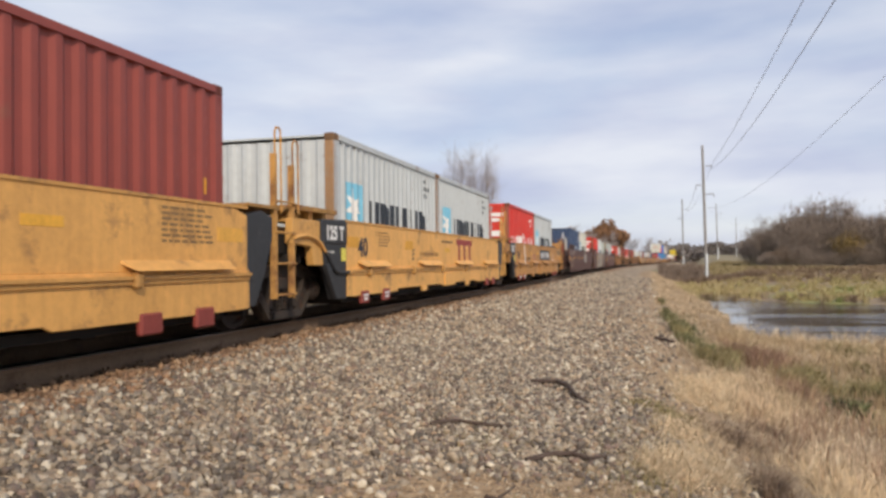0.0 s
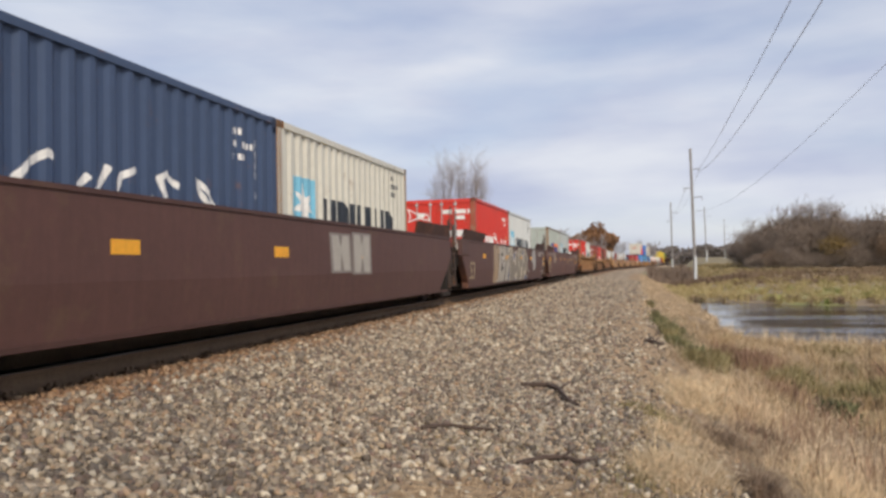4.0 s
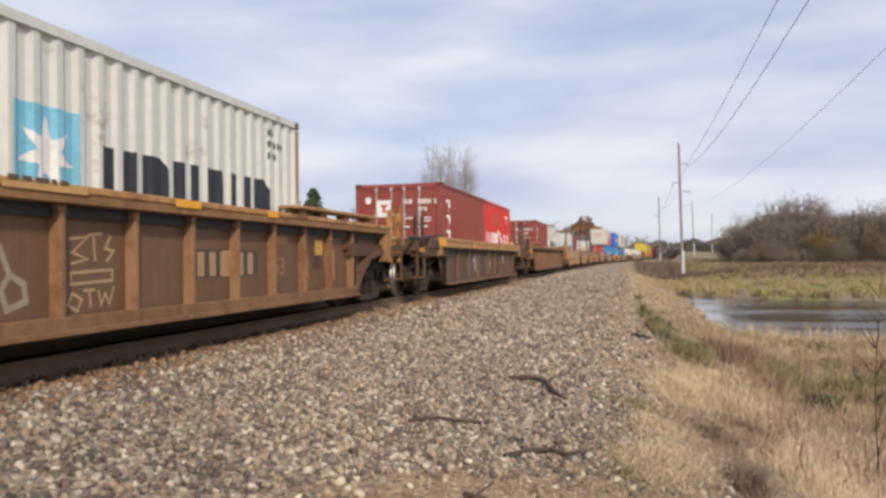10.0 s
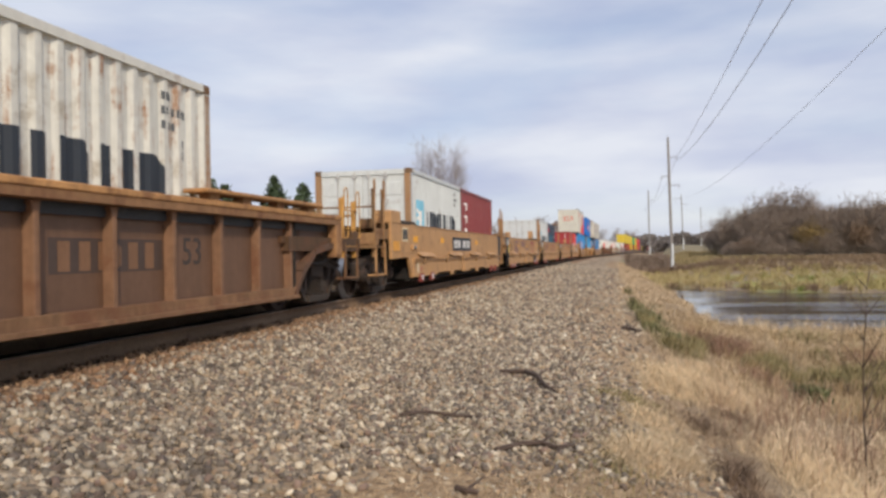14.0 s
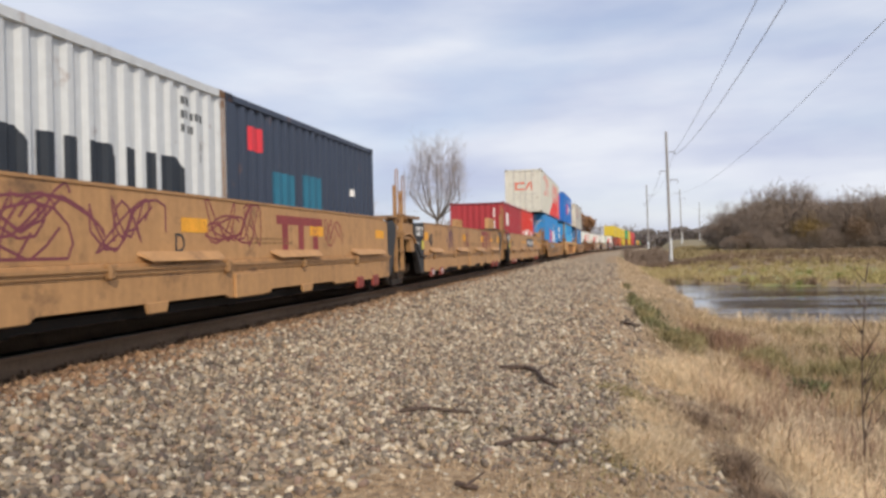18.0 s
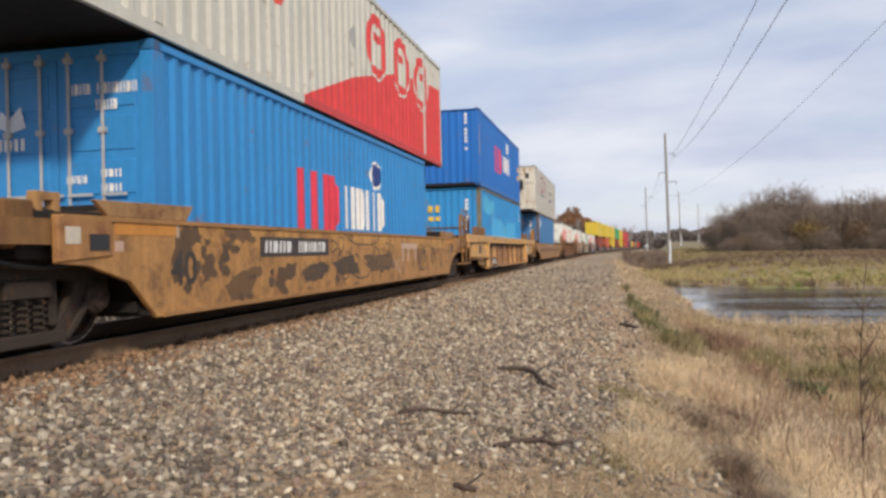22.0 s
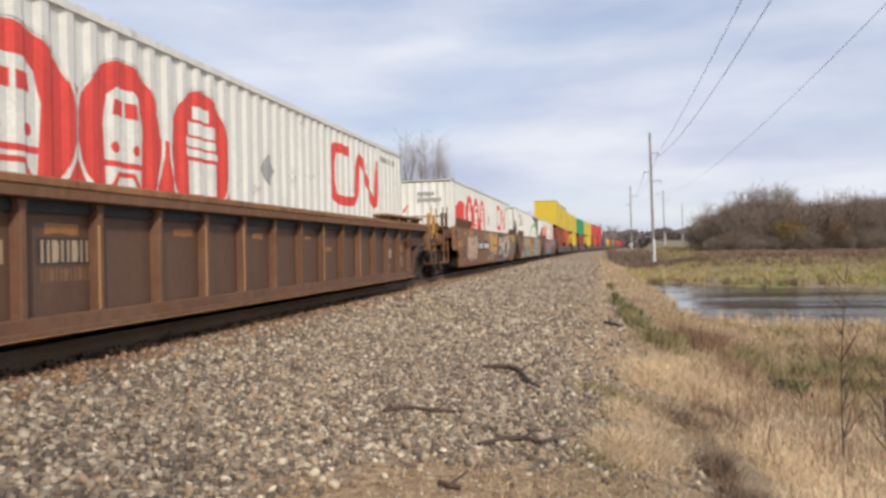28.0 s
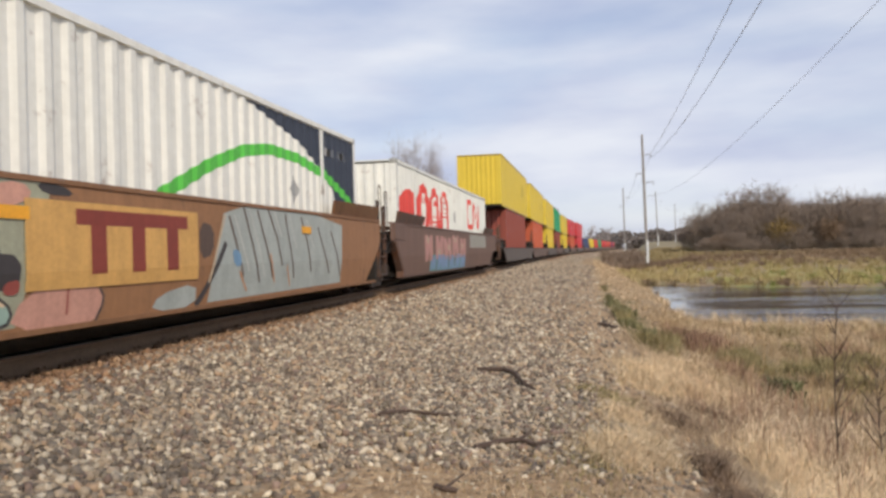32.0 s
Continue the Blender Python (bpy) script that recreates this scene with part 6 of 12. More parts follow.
def scribble(car, X, y, z, w, h, col, seed, n=3, t=0.03, name="graffiti_scrawl"):
    """Loose looping spray lines."""
    rs = random.Random(seed)
    polys = []
    for k in range(n):
        cy, cz = y + w * rs.uniform(0.15, 0.85), z + h * rs.uniform(0.3, 0.7)
        a0, ry, rz, tw = rs.uniform(0, 6), w * rs.uniform(0.12, 0.35), h * rs.uniform(0.2, 0.5), rs.uniform(1.0, 2.6)
        pts = [(min(y + w, max(y, cy + ry * math.cos(a0 + i * 0.42) * (1 + 0.04 * i))), min(z + h, max(z, cz + rz * math.sin(tw * (a0 + i * 0.42))))) for i in range(13)]
        polys += stroke(pts, t)
    marks(name, polys, X, col, car, None, "sprayed looping lines")


def piece(car, X, y, z, w, h, n, fill, edge, seed, name="graffiti", sub=None):
    """A row of fat sprayed shapes with outlines."""
    rs = random.Random(seed)
    A, B, C = [], [], []
    for i in range(n):
        a = y + w * i / n
        b = a + w / n * rs.uniform(0.9, 1.15)
        t = rs.uniform(-0.12, 0.12) * w / n
        z0, z1 = z + rs.uniform(0, 0.08) * h, z + h * rs.uniform(0.88, 1.0)
        m = (a + b) / 2
        B.append([(a, z0), (b, z0), (b + t, z1), (a + t, z1)])
        c = (b - a) * 0.10
        A.append([(a + c, z0 + 0.05 * h), (m - c, z0 + 0.05 * h), (m + t * 0.4, z0 + 0.42 * h), (m + c, z0 + 0.05 * h), (b - c, z0 + 0.05 * h), (b + t - c, z1 - 0.05 * h), (m + t + c, z1 - 0.05 * h), (m + t * 0.7, z1 - 0.30 * h), (m + t - c, z1 - 0.05 * h), (a + t + c, z1 - 0.05 * h)])
        if sub:
            C.append(blob(m + rs.uniform(-0.2, 0.2) * (b - a), z0 + h * rs.uniform(0.2, 0.8), (b - a) * 0.13, h * 0.12, 8))
    for i in range(n):
        g = marks(name, [B[i]], X, edge, car, None, "sprayed lettering shape", 0.002)
        marks("fill", [A[i]], X, fill, g, None, "", 0.005)
        if sub:
            marks("spot", [C[i]], X, sub, g, None, "", 0.008)


def ragged(poly, seed, jitter=0.035, n=5):
    """An outline broken up into uneven edges."""
    rg = random.Random(seed)
    out = []
    for (a, b), (c, d) in zip(poly, poly[1:] + poly[:1]):
        for k in range(n):
            f = k / n
            out.append((a + (c - a) * f + rg.uniform(-jitter, jitter) * (1.6 if k else 0.4), b + (d - b) * f + rg.uniform(-jitter, jitter) * (1 if k else 0.4)))
    return out


def soften(pts, closed=True, n=2):
    """Rounds the corners of an outline."""
    for _ in range(n):
        out = []
        m = len(pts)
        for i in range(m if closed else m - 1):
            (a, b), (c, d) = pts[i], pts[(i + 1) % m]
            out += [(0.75 * a + 0.25 * c, 0.75 * b + 0.25 * d), (0.25 * a + 0.75 * c, 0.25 * b + 0.75 * d)]
        pts = out if closed else [pts[0]] + out + [pts[-1]]
    return pts


def wild(car, X, y, z, w, h, n, fill, edge, seed, low=None, t=0.24):
    """Interlocking sprayed letters: bent fat strokes with a dark rim, tinted towards their feet."""
    rs = random.Random(seed)
    for i in range(n):
        a, c = y + w * i / n, w / n
        rim, body, feet = [], [], []
        for k in range(3):
            x0 = a + c * (0.15 + 0.35 * k) + rs.uniform(-0.08, 0.08) * c
            lean = rs.uniform(-0.25, 0.25) * c
            pts = [(x0, z + 0.16 * h), (x0 + 0.6 * lean + rs.uniform(-0.1, 0.1) * c, z + 0.42 * h), (x0 + lean, z + 0.66 * h), (x0 + 0.3 * lean, z + 0.86 * h)]
            if k == 1:
                pts = [(a + 0.1 * c, z + rs.uniform(0.3, 0.75) * h), (a + 0.5 * c, z + rs.uniform(0.45, 0.8) * h), (a + 0.95 * c, z + rs.uniform(0.3, 0.8) * h)]
            rim += stroke(pts, t * 1.45)
            body += stroke(pts, t)
            feet += stroke(pts[:2], t) if k != 1 else []
        g = marks("graffiti", rim, X, edge, car, None, "sprayed wild letter with a dark rim", 0.002 + 0.0012 * (i % 3))
        marks("fill", body, X, fill, g, None, "", 0.0068 + 0.0012 * (i % 3))
        if low:
            marks("fade", feet, X, low, g, None, "", 0.0115 + 0.0012 * (i % 3))


def tuck(car, z0=0.775, slope=0.10):
    """Folds the side and what is painted on it inwards below the crease at z0."""
    stack = [(c, Matrix.Identity(4)) for c in car.children]
    while stack:
        ob, up = stack.pop()
        m = up @ ob.matrix_basis
        stack += [(c, m) for c in ob.children]
        if ob.type != "MESH" or ob.name.split(".")[0] in ("ladder", "truck", "hose", "end_deck"):
            continue
        co = [m @ v.co for v in ob.data.vertices]
        if min(abs(v.x) for v in co) < SIDE_X - 0.105 or min(v.z for v in co) > z0:
            continue
        bm = bmesh.new()
        bm.from_mesh(ob.data)
        bm.transform(m)
        bmesh.ops.bisect_plane(bm, geom=bm.verts[:] + bm.edges[:] + bm.faces[:], plane_co=(0, 0, z0), plane_no=(0, 0, 1))
        for v in bm.verts:
            if v.co.z < z0:
                v.co.x -= math.copysign((z0 - v.co.z) * slope, v.co.x)
        bm.transform(m.inverted())
        me = bpy.data.meshes.new(ob.data.name)
        bm.to_mesh(me)
        bm.free()
        for mat in ob.data.materials:
            me.materials.append(mat)
        paint = ob.material_slots[0].material
        ob.data = me
        ob.material_slots[0].link = "OBJECT"
        ob.material_slots[0].material = paint


# ---------------------------------------------------------------- the train, car by car (distances along the track)
# three yellow wells
car, X = yellow_unit(-183.8, col=(0.70, 0.375, 0.108))
tabs(car, X, (9.0,), 1.18, 0.45, 0.09, (0.80, 0.42, 0.05))
tabs(car, X, (11.75,), 1.12, 0.55, 0.16, (0.75, 0.40, 0.07))
small_print(car, X, 10.75, 1.42, 7, 0.9, (0.25, 0.15, 0.06))
small_print(car, X, 10.2, 0.55, 2, 1.2, (0.25, 0.15, 0.06))
marks("red_blocks", [[(7.2, 0.92), (7.45, 0.92), (7.7, 1.15), (7.45, 1.42), (7.2, 1.42), (7.42, 1.17)]], X, (0.30, 0.05, 0.04), car)
brown_box(-177.6, end="ribs")
brown_box(-183.7, end="ribs")

car, X = yellow_unit(-168.34, col=(0.78, 0.425, 0.125))
tabs(car, X, (0.05, 3.0), 1.12, 0.5, 0.17, (0.72, 0.36, 0.04))
tabs(car, X, (5.96,), 1.10, 0.45, 0.10, (0.78, 0.42, 0.05))
side_text("LD LMT 123,200 PER UNIT", 0.125, 3.98, 1.0, X + 0.003, (0.14, 0.08, 0.04), car)
small_print(car, X, 5.72, 1.31, 1, 0.9, (0.20, 0.12, 0.05), 0.06)
side_text("E", 0.30, 3.45, 0.93, X + 0.003, INK, car)
small_print(car, X, 1.5, 1.38, 5, 0.55, (0.30, 0.17, 0.06))
small_print(car, X, 4.1, 0.89, 1, 1.45, (0.34, 0.20, 0.08), 0.035)
small_print(car, X, 1.6, 0.52, 2, 1.4, (0.30, 0.17, 0.06))
marks("red_blocks", comb(3, 7.05, 0.86, 1.7, 0.57), X, (0.33, 0.05, 0.04), car, None, "dark red lettering blocks")
grey_box(-168.25)
grey_box(-162.15, rust=True)

car, X = yellow_unit(-152.86, right="deck")
end_platform(car, 12.4, 1, 2.98, YEL, 1.11, tall=2.10)
brake_wheel(car, 1.05, 14.31, 1.80, (0.05, 0.045, 0.042), turn=-90)
reel = brake_wheel(car, 1.46, 15.02, 1.58, (0.34, 0.10, 0.06), turn=-90)
part("wheel_disc", cached("wheel_disc", lambda: rods([((0, -0.04, 0), (0, -0.005, 0))], 0.17, 20)), M_CAR, reel, "faded red disc", (0.60, 0.20, 0.115))
part("dark_post", boxes((1.28, 1.35, 14.22, 14.30, 1.0, 2.04)), M_GRIME, car, "dark rusty upright", (0.09, 0.055, 0.05))
part("deck_gear", cached("deck_gear", lambda: boxes((0.2, 0.9, 14.1, 15.0, 1.08, 1.46), (0.6, 1.2, 13.6, 13.9, 1.1, 1.72), (0.0, 0.6, 14.6, 15.1, 1.1, 1.62), bevel=0.03)), M_UNDER, car, "dark brake gear on the deck")
truck(car, 13.84)
label_panel(car, X, 6.25, 9.45, 0.93, 1.36, INK)
tabs(car, X, (3.6, 5.5, 9.7), 1.15, 0.35, 0.10, (0.78, 0.42, 0.05))
small_print(car, X, 5.2, 1.44, 1, 0.8, (0.25, 0.14, 0.05))
small_print(car, X, 8.1, 1.42, 2, 0.45, (0.25, 0.14, 0.05))
side_text("LD LMT 123,200 PER UNIT", 0.105, 2.32, 0.955, X + 0.003, (0.14, 0.08, 0.04), car)
small_print(car, X, 2.38, 0.885, 1, 1.3, (0.30, 0.18, 0.07), 0.04)
side_text("A", 0.27, 5.40, 0.95, X + 0.003, INK, car)
for q in ([(4.42, 1.16), (4.74, 0.94)], [(4.72, 1.15), (4.44, 0.93)]):
    marks("cross_mark", stroke(q, 0.075), X, (0.30, 0.07, 0.15), car, None, "red and purple painted cross", 0.003 if q[0][0] < 4.5 else 0.0042)
part("stencil_frame", boxes((X + 0.0005, X + 0.003, 1.12, 1.50, 1.14, 1.16), (X + 0.0005, X + 0.003, 1.12, 1.50, 1.42, 1.44), (X + 0.0005, X + 0.003, 1.12, 1.135, 1.16, 1.42), (X + 0.0005, X + 0.003, 1.485, 1.50, 1.16, 1.42)), M_MARK, car, "thin dark stencilled frame", (0.22, 0.12, 0.05))
small_print(car, X, 1.16, 1.37, 4, 0.3, (0.22, 0.12, 0.05), 0.025, 0.05)
rope = [(1.93, 1.46), (1.96, 1.32), (2.03, 1.24), (1.99, 1.17), (2.08, 1.13), (2.02, 1.07), (2.12, 1.02), (2.05, 0.97), (2.16, 0.93), (2.10, 0.87), (2.20, 0.84), (2.14, 0.78), (2.11, 0.86), (2.07, 0.95), (2.04, 1.05), (2.00, 1.14), (1.97, 1.24)]
part("rope", rods([((X + 0.02 + 0.012 * (k % 2), a, b), (X + 0.02 + 0.012 * ((k + 1) % 2), c, d)) for k, ((a, b), (c, d)) in enumerate(zip(rope, rope[1:]))], 0.017, 6), M_MARK, car, "knotted white rope hanging on the side", (0.74, 0.72, 0.70))
scribble(car, X, 10.2, 0.85, 1.0, 0.3, WHITE, 3, 2, 0.03)
red_box(-152.75)
grey_box(-146.65)

# three dark brown wells
PALE = (0.50, 0.46, 0.40)
car, X = slab_unit(-133.4, 17.0, right="joint", out=3.1, bogie=-1.42)
side_text("53", 0.76, 0.36, 0.52, X + 0.004, (0.46, 0.36, 0.22), car)
tabs(car, X + 0.004, (-0.74,), 0.93, 0.46, 0.22)
tabs(car, X, (1.9, 4.4, 7.6, 10.8), 1.02, 0.42, 0.14)
part("tag_card", boxes((X, X + 0.004, 0.08, 0.22, 0.94, 1.14)), M_MARK, car, "pale tag card", (0.50, 0.42, 0.22))
small_print(car, X + 0.029, -0.72, 1.46, 4, 0.45, PALE, 0.03, 0.06)
for yy in (-2.80, -2.16):
    part("grab_bar", cached("pale_bar", lambda: rods([((1.42, 0, 1.50), (1.42, 0, 2.20))], 0.022, 8)), M_MARK, car, "pale grab bar", (0.66, 0.63, 0.54), at=(0, yy, 0))
for yy in (0.4, 1.4, 2.0, 2.6):
    part("white_tick", boxes((X, X + 0.003, yy, yy + 0.16, 1.32, 1.48)), M_MARK, car, col=PALE)
piece(car, X, 9.5, 0.75, 1.8, 0.75, 2, (0.45, 0.42, 0.37), (0.25, 0.22, 0.2), 7)
top, prof, BX = plain_box(-131.3, 6.058, 2.591, (0.045, 0.075, 0.15), "navy blue ribbed container with white script strokes")
marks("script_strokes", [p for k in range(6) for p in stroke([(0.9 + 0.7 * k + 0.3 * math.cos(a * 0.8), 1.25 + 0.28 * math.sin(a * 0.8 + k)) for a in range(7)], 0.07)], BX, WHITE, top, prof, "white script lettering strokes")
id_bars(top, prof, BX, 4.9, 2.2, (0.6, 1.0, 0.6), WHITE, 0.5, 0.08)
end_marks(top, "serial_code", [rect(0.72, 0.80, 2.2 - i * 0.14, 2.3 - i * 0.14) for i in range(9) if i % 5 != 3], WHITE, y=0.018)
grey_box(-125.2, col=(0.64, 0.63, 0.55))

car, X = slab_unit(-114.0, 17.0, left="joint", right="joint", name_label="dark brown well car with a grey and cream graffiti mural")
side_text("53", 0.70, 0.05, 0.5, X + 0.004, (0.46, 0.36, 0.22), car)
FIELD, DARK = (0.47, 0.43, 0.365), (0.055, 0.05, 0.05)
marks("graffiti", [[(3.65, 0.31), (3.66, 1.54), (4.13, 1.54), (5.31, 1.54), (6.69, 1.54), (6.57, 1.36), (6.47, 0.34)]], X, FIELD, car, None, "pale grey sprayed letter field", 0.0015)
marks("graffiti", [[(3.65, 0.31), (3.66, 1.54), (4.13, 1.54), (4.71, 1.54), (4.73, 1.29), (4.58, 1.26), (4.43, 0.32)]], X, (0.40, 0.285, 0.175), car, None, "tan sprayed letter field", 0.003)
marks("graffiti_gap", [[(4.12, 1.54), (4.23, 1.54), (4.23, 1.07), (4.21, 0.74), (4.17, 0.82)]], X, DARK, car, None, "dark gap between sprayed letters", 0.0045)
marks("graffiti_gap", [[(4.56, 1.28), (4.72, 1.28), (4.6, 0.72), (4.57, 0.3), (4.45, 0.31), (4.53, 0.72)]], X, DARK, car, None, "dark gap between sprayed letters", 0.0045)
marks("graffiti_gap", [[(5.05, 1.31), (5.31, 1.31), (5.32, 1.54), (5.36, 1.54), (5.42, 1.22), (5.05, 1.18)]], X, DARK, car, None, "dark gap between sprayed letters", 0.0045)
marks("graffiti_gap", [[(5.02, 0.86), (5.44, 0.81), (5.43, 0.73), (5.0, 0.67)]], X, DARK, car, None, "dark gap between sprayed letters", 0.0045)
marks("graffiti_gap", [[(5.88, 1.14), (5.96, 1.15), (5.92, 0.61), (5.83, 0.28), (5.62, 0.29), (5.79, 0.65)]], X, DARK, car, None, "dark gap between sprayed letters", 0.0045)
marks("graffiti_gap", [[(6.05, 1.54), (6.19, 1.54), (6.26, 1.05), (6.22, 0.85), (6.11, 1.28)]], X, DARK, car, None, "dark gap between sprayed letters", 0.0045)
marks("graffiti_outline", stroke([(4.12, 1.54), (4.16, 0.79), (4.21, 0.74)], 0.045), X, (0.58, 0.52, 0.42), car, None, "cream sprayed outline", 0.006)
marks("graffiti_outline", stroke([(4.73, 1.29), (4.6, 0.72), (4.55, 0.38), (4.27, 0.32)], 0.045), X, (0.58, 0.52, 0.42), car, None, "cream sprayed outline", 0.006)
marks("graffiti_outline", stroke([(5.45, 0.66), (5.38, 0.29)], 0.045), X, (0.58, 0.52, 0.42), car, None, "cream sprayed outline", 0.006)
marks("graffiti_outline", stroke([(6.54, 1.01), (6.48, 0.47), (6.15, 0.3)], 0.045), X, (0.58, 0.52, 0.42), car, None, "cream sprayed outline", 0.006)
part("stencil_panel", boxes((X + 0.004, X + 0.008, 5.14, 5.44, 0.86, 1.17)), M_MARK, car, "brown stencil panel", (0.10, 0.05, 0.04))
side_text("C", 0.36, 5.150, 0.91, X + 0.009, WHITE, car, 0.012)
small_print(car, X + 0.004, 3.99, 1.54, 1, 0.79, (0.25, 0.10, 0.08), 0.05)
TAUPE, BONE, SLATE = (0.265, 0.232, 0.185), (0.70, 0.61, 0.46), (0.085, 0.125, 0.25)
marks("graffiti", [[(6.53, 0.3), (6.7, 0.81), (6.62, 1.31), (6.82, 1.52), (7.15, 1.54), (7.36, 1.54), (7.52, 1.46), (7.57, 1.28), (7.5, 1.05), (7.44, 0.96), (7.67, 0.96), (8, 0.83), (8.14, 1.11), (8.76, 1.52), (9.26, 1.54), (9.82, 1.54), (10.47, 1.54), (11.15, 1.37), (11.53, 1.17), (11.21, 0.85), (10.71, 0.38), (10.45, 0.3)]], X, TAUPE, car, None, "grey-brown sprayed letter mass", 0.003)
marks("graffiti_shadow", [[(7.56, 1.26), (7.84, 1.32), (8.08, 1.43), (8.11, 1.31), (7.9, 0.97), (7.68, 1), (7.51, 1.02)]], X, SLATE, car, None, "dark blue sprayed shadow", 0.0045)
marks("graffiti_shadow", [[(9.85, 1.31), (10.1, 1.45), (10.34, 1.4), (10.1, 1.09)]], X, SLATE, car, None, "dark blue sprayed shadow", 0.0045)
marks("graffiti_shadow", [[(8.1, 0.39), (8.26, 0.42), (8.22, 0.3), (7.96, 0.3)]], X, SLATE, car, None, "dark blue sprayed shadow", 0.0045)
marks("graffiti_shadow", [[(10.61, 0.42), (10.99, 0.5), (11.4, 0.34), (11.35, 0.3), (10.64, 0.3)]], X, SLATE, car, None, "dark blue sprayed shadow", 0.0045)
marks("graffiti_shadow", [[(6.55, 1.15), (6.66, 0.81), (6.74, 0.31), (6.46, 0.3), (6.54, 0.69)]], X, SLATE, car, None, "dark blue sprayed shadow", 0.0045)
marks("graffiti_outline", stroke(soften([(6.86, 0.3), (6.87, 0.68), (6.66, 1.06), (6.62, 1.31), (6.82, 1.49), (7.15, 1.54), (7.46, 1.54), (7.66, 1.35), (7.63, 1.15), (7.54, 1.03), (7.87, 1.01), (8.1, 0.9)], False, 1), 0.085), X, BONE, car, None, "cream sprayed outline", 0.006)
marks("graffiti", [[(8.09, 1.41), (8.37, 1.47), (8.18, 1.21), (8.03, 0.94), (8, 0.85), (7.85, 0.94)]], X, BONE, car, None, "cream sprayed edge of a letter", 0.006)
marks("graffiti", [[(8.76, 1.5), (8.91, 1.45), (9.08, 0.81), (9.04, 0.61), (8.85, 1.19), (8.68, 1.49)]], X, BONE, car, None, "cream sprayed edge of a letter", 0.006)
marks("graffiti", [[(9.88, 1.53), (9.82, 1.28), (10.12, 0.88), (10.5, 1.54), (10.3, 1.54), (10.1, 1.09), (9.92, 1.31)]], X, BONE, car, None, "cream sprayed edge of a letter", 0.006)
marks("graffiti", [[(8.21, 0.58), (8.52, 0.59), (8.45, 0.3), (8.2, 0.3), (8.26, 0.42), (8.06, 0.41)]], X, BONE, car, None, "cream sprayed edge of a letter", 0.006)
marks("graffiti", [[(9.67, 0.91), (9.82, 0.74), (9.83, 0.46), (9.64, 0.38), (9.81, 0.3), (9.34, 0.3), (9.56, 0.39), (9.52, 0.68)]], X, BONE, car, None, "cream sprayed edge of a letter", 0.006)
marks("graffiti", [[(10.56, 0.8), (10.82, 0.55), (10.52, 0.46), (10.6, 0.3), (10.49, 0.3), (10.33, 0.56)]], X, BONE, car, None, "cream sprayed edge of a letter", 0.006)
marks("graffiti_outline", stroke(soften([(8.82, 1.53), (9.07, 1.54), (9.28, 1.54), (9.4, 1.25), (9.54, 1.54), (9.88, 1.54)], False, 0), 0.06), X, BONE, car, None, "cream sprayed outline", 0.006)
marks("graffiti_outline", stroke(soften([(10.5, 1.54), (10.87, 1.46), (11.18, 1.26)], False, 0), 0.05), X, BONE, car, None, "cream sprayed outline", 0.006)
marks("graffiti_outline", stroke(soften([(11.37, 1.21), (11.14, 0.85), (10.88, 0.61)], False, 0), 0.05), X, BONE, car, None, "cream sprayed outline", 0.006)
marks("graffiti", [[(13.08, 1.54), (13.86, 1.54), (13.91, 0.92), (13.67, 0.65), (13.05, 0.63), (13.11, 1), (12.56, 0.96), (12.87, 1.41)]], X, (0.40, 0.385, 0.36), car, None, "faded grey sprayed letter", 0.003)
marks("graffiti_spot", [soften([(10.99, 0.78), (11.21, 0.85), (11.31, 0.63), (11.06, 0.57)], True, 1)], X, (0.36, 0.33, 0.28), car, None, "faded grey sprayed loop", 0.0075)
marks("graffiti_spot", [soften([(10.99, 0.44), (11.21, 0.55), (11.43, 0.41), (11.13, 0.32)], True, 1)], X, (0.36, 0.33, 0.28), car, None, "faded grey sprayed loop", 0.0075)
marks("graffiti_spot", [soften([(11.59, 0.7), (11.76, 0.77), (11.89, 0.54), (11.62, 0.51)], True, 1)], X, (0.36, 0.33, 0.28), car, None, "faded grey sprayed loop", 0.0075)
scribble(car, X + 0.003, 6.75, 1.1, 0.7, 0.35, BONE, 19, 2, 0.03)
tabs(car, X, (1.9, 6.0, 9.4, 12.2, 16.7), 1.10, 0.45, 0.13)
tabs(car, X, (16.75,), 0.86, 0.42, 0.12)
for yy in (-1.6, -0.9, 15.0, 15.7, 16.5):
    part("white_tick", boxes((X, X + 0.003, yy, yy + 0.18, 1.30, 1.48)), M_MARK, car, col=PALE)
small_print(car, X, 15.0, 1.40, 4, 0.5, PALE)
small_print(car, X, 16.3, 1.02, 5, 0.5, PALE)
small_print(car, X, 15.9, 0.58, 3, 0.9, PALE)
red_box(-112.0)
grey_box(-105.9, col=(0.63, 0.66, 0.65))

car, X = slab_unit(-94.6, 17.0, (0.125, 0.053, 0.041), left="joint", right="deck", out=2.6)
side_text("53", 0.70, 0.05, 0.50, X + 0.004, (0.46, 0.36, 0.22), car, 0.004)
side_text("125 T", 0.22, -0.98, 1.32, X + 0.030, PALE, car)
tabs(car, X, (0.09,), 1.06, 0.48, 0.23)
tabs(car, X, (2.9, 5.6, 8.0, 10.8, 12.9, 15.1), 1.12, 0.42, 0.12)
part("data_plate", boxes((X, X + 0.004, -0.24, -0.01, 0.91, 1.12)), M_MARK, car, "pale yellow data plate", (0.66, 0.55, 0.22))
part("end_extension", slab([(18.15, 0.84), (18.15, 1.60), (17.95, 1.72), (17.30, 1.74), (17.30, 0.84)], X - 0.05, X + 0.012, 0.008), M_CAR, car, "end sheet over the truck", BRN)
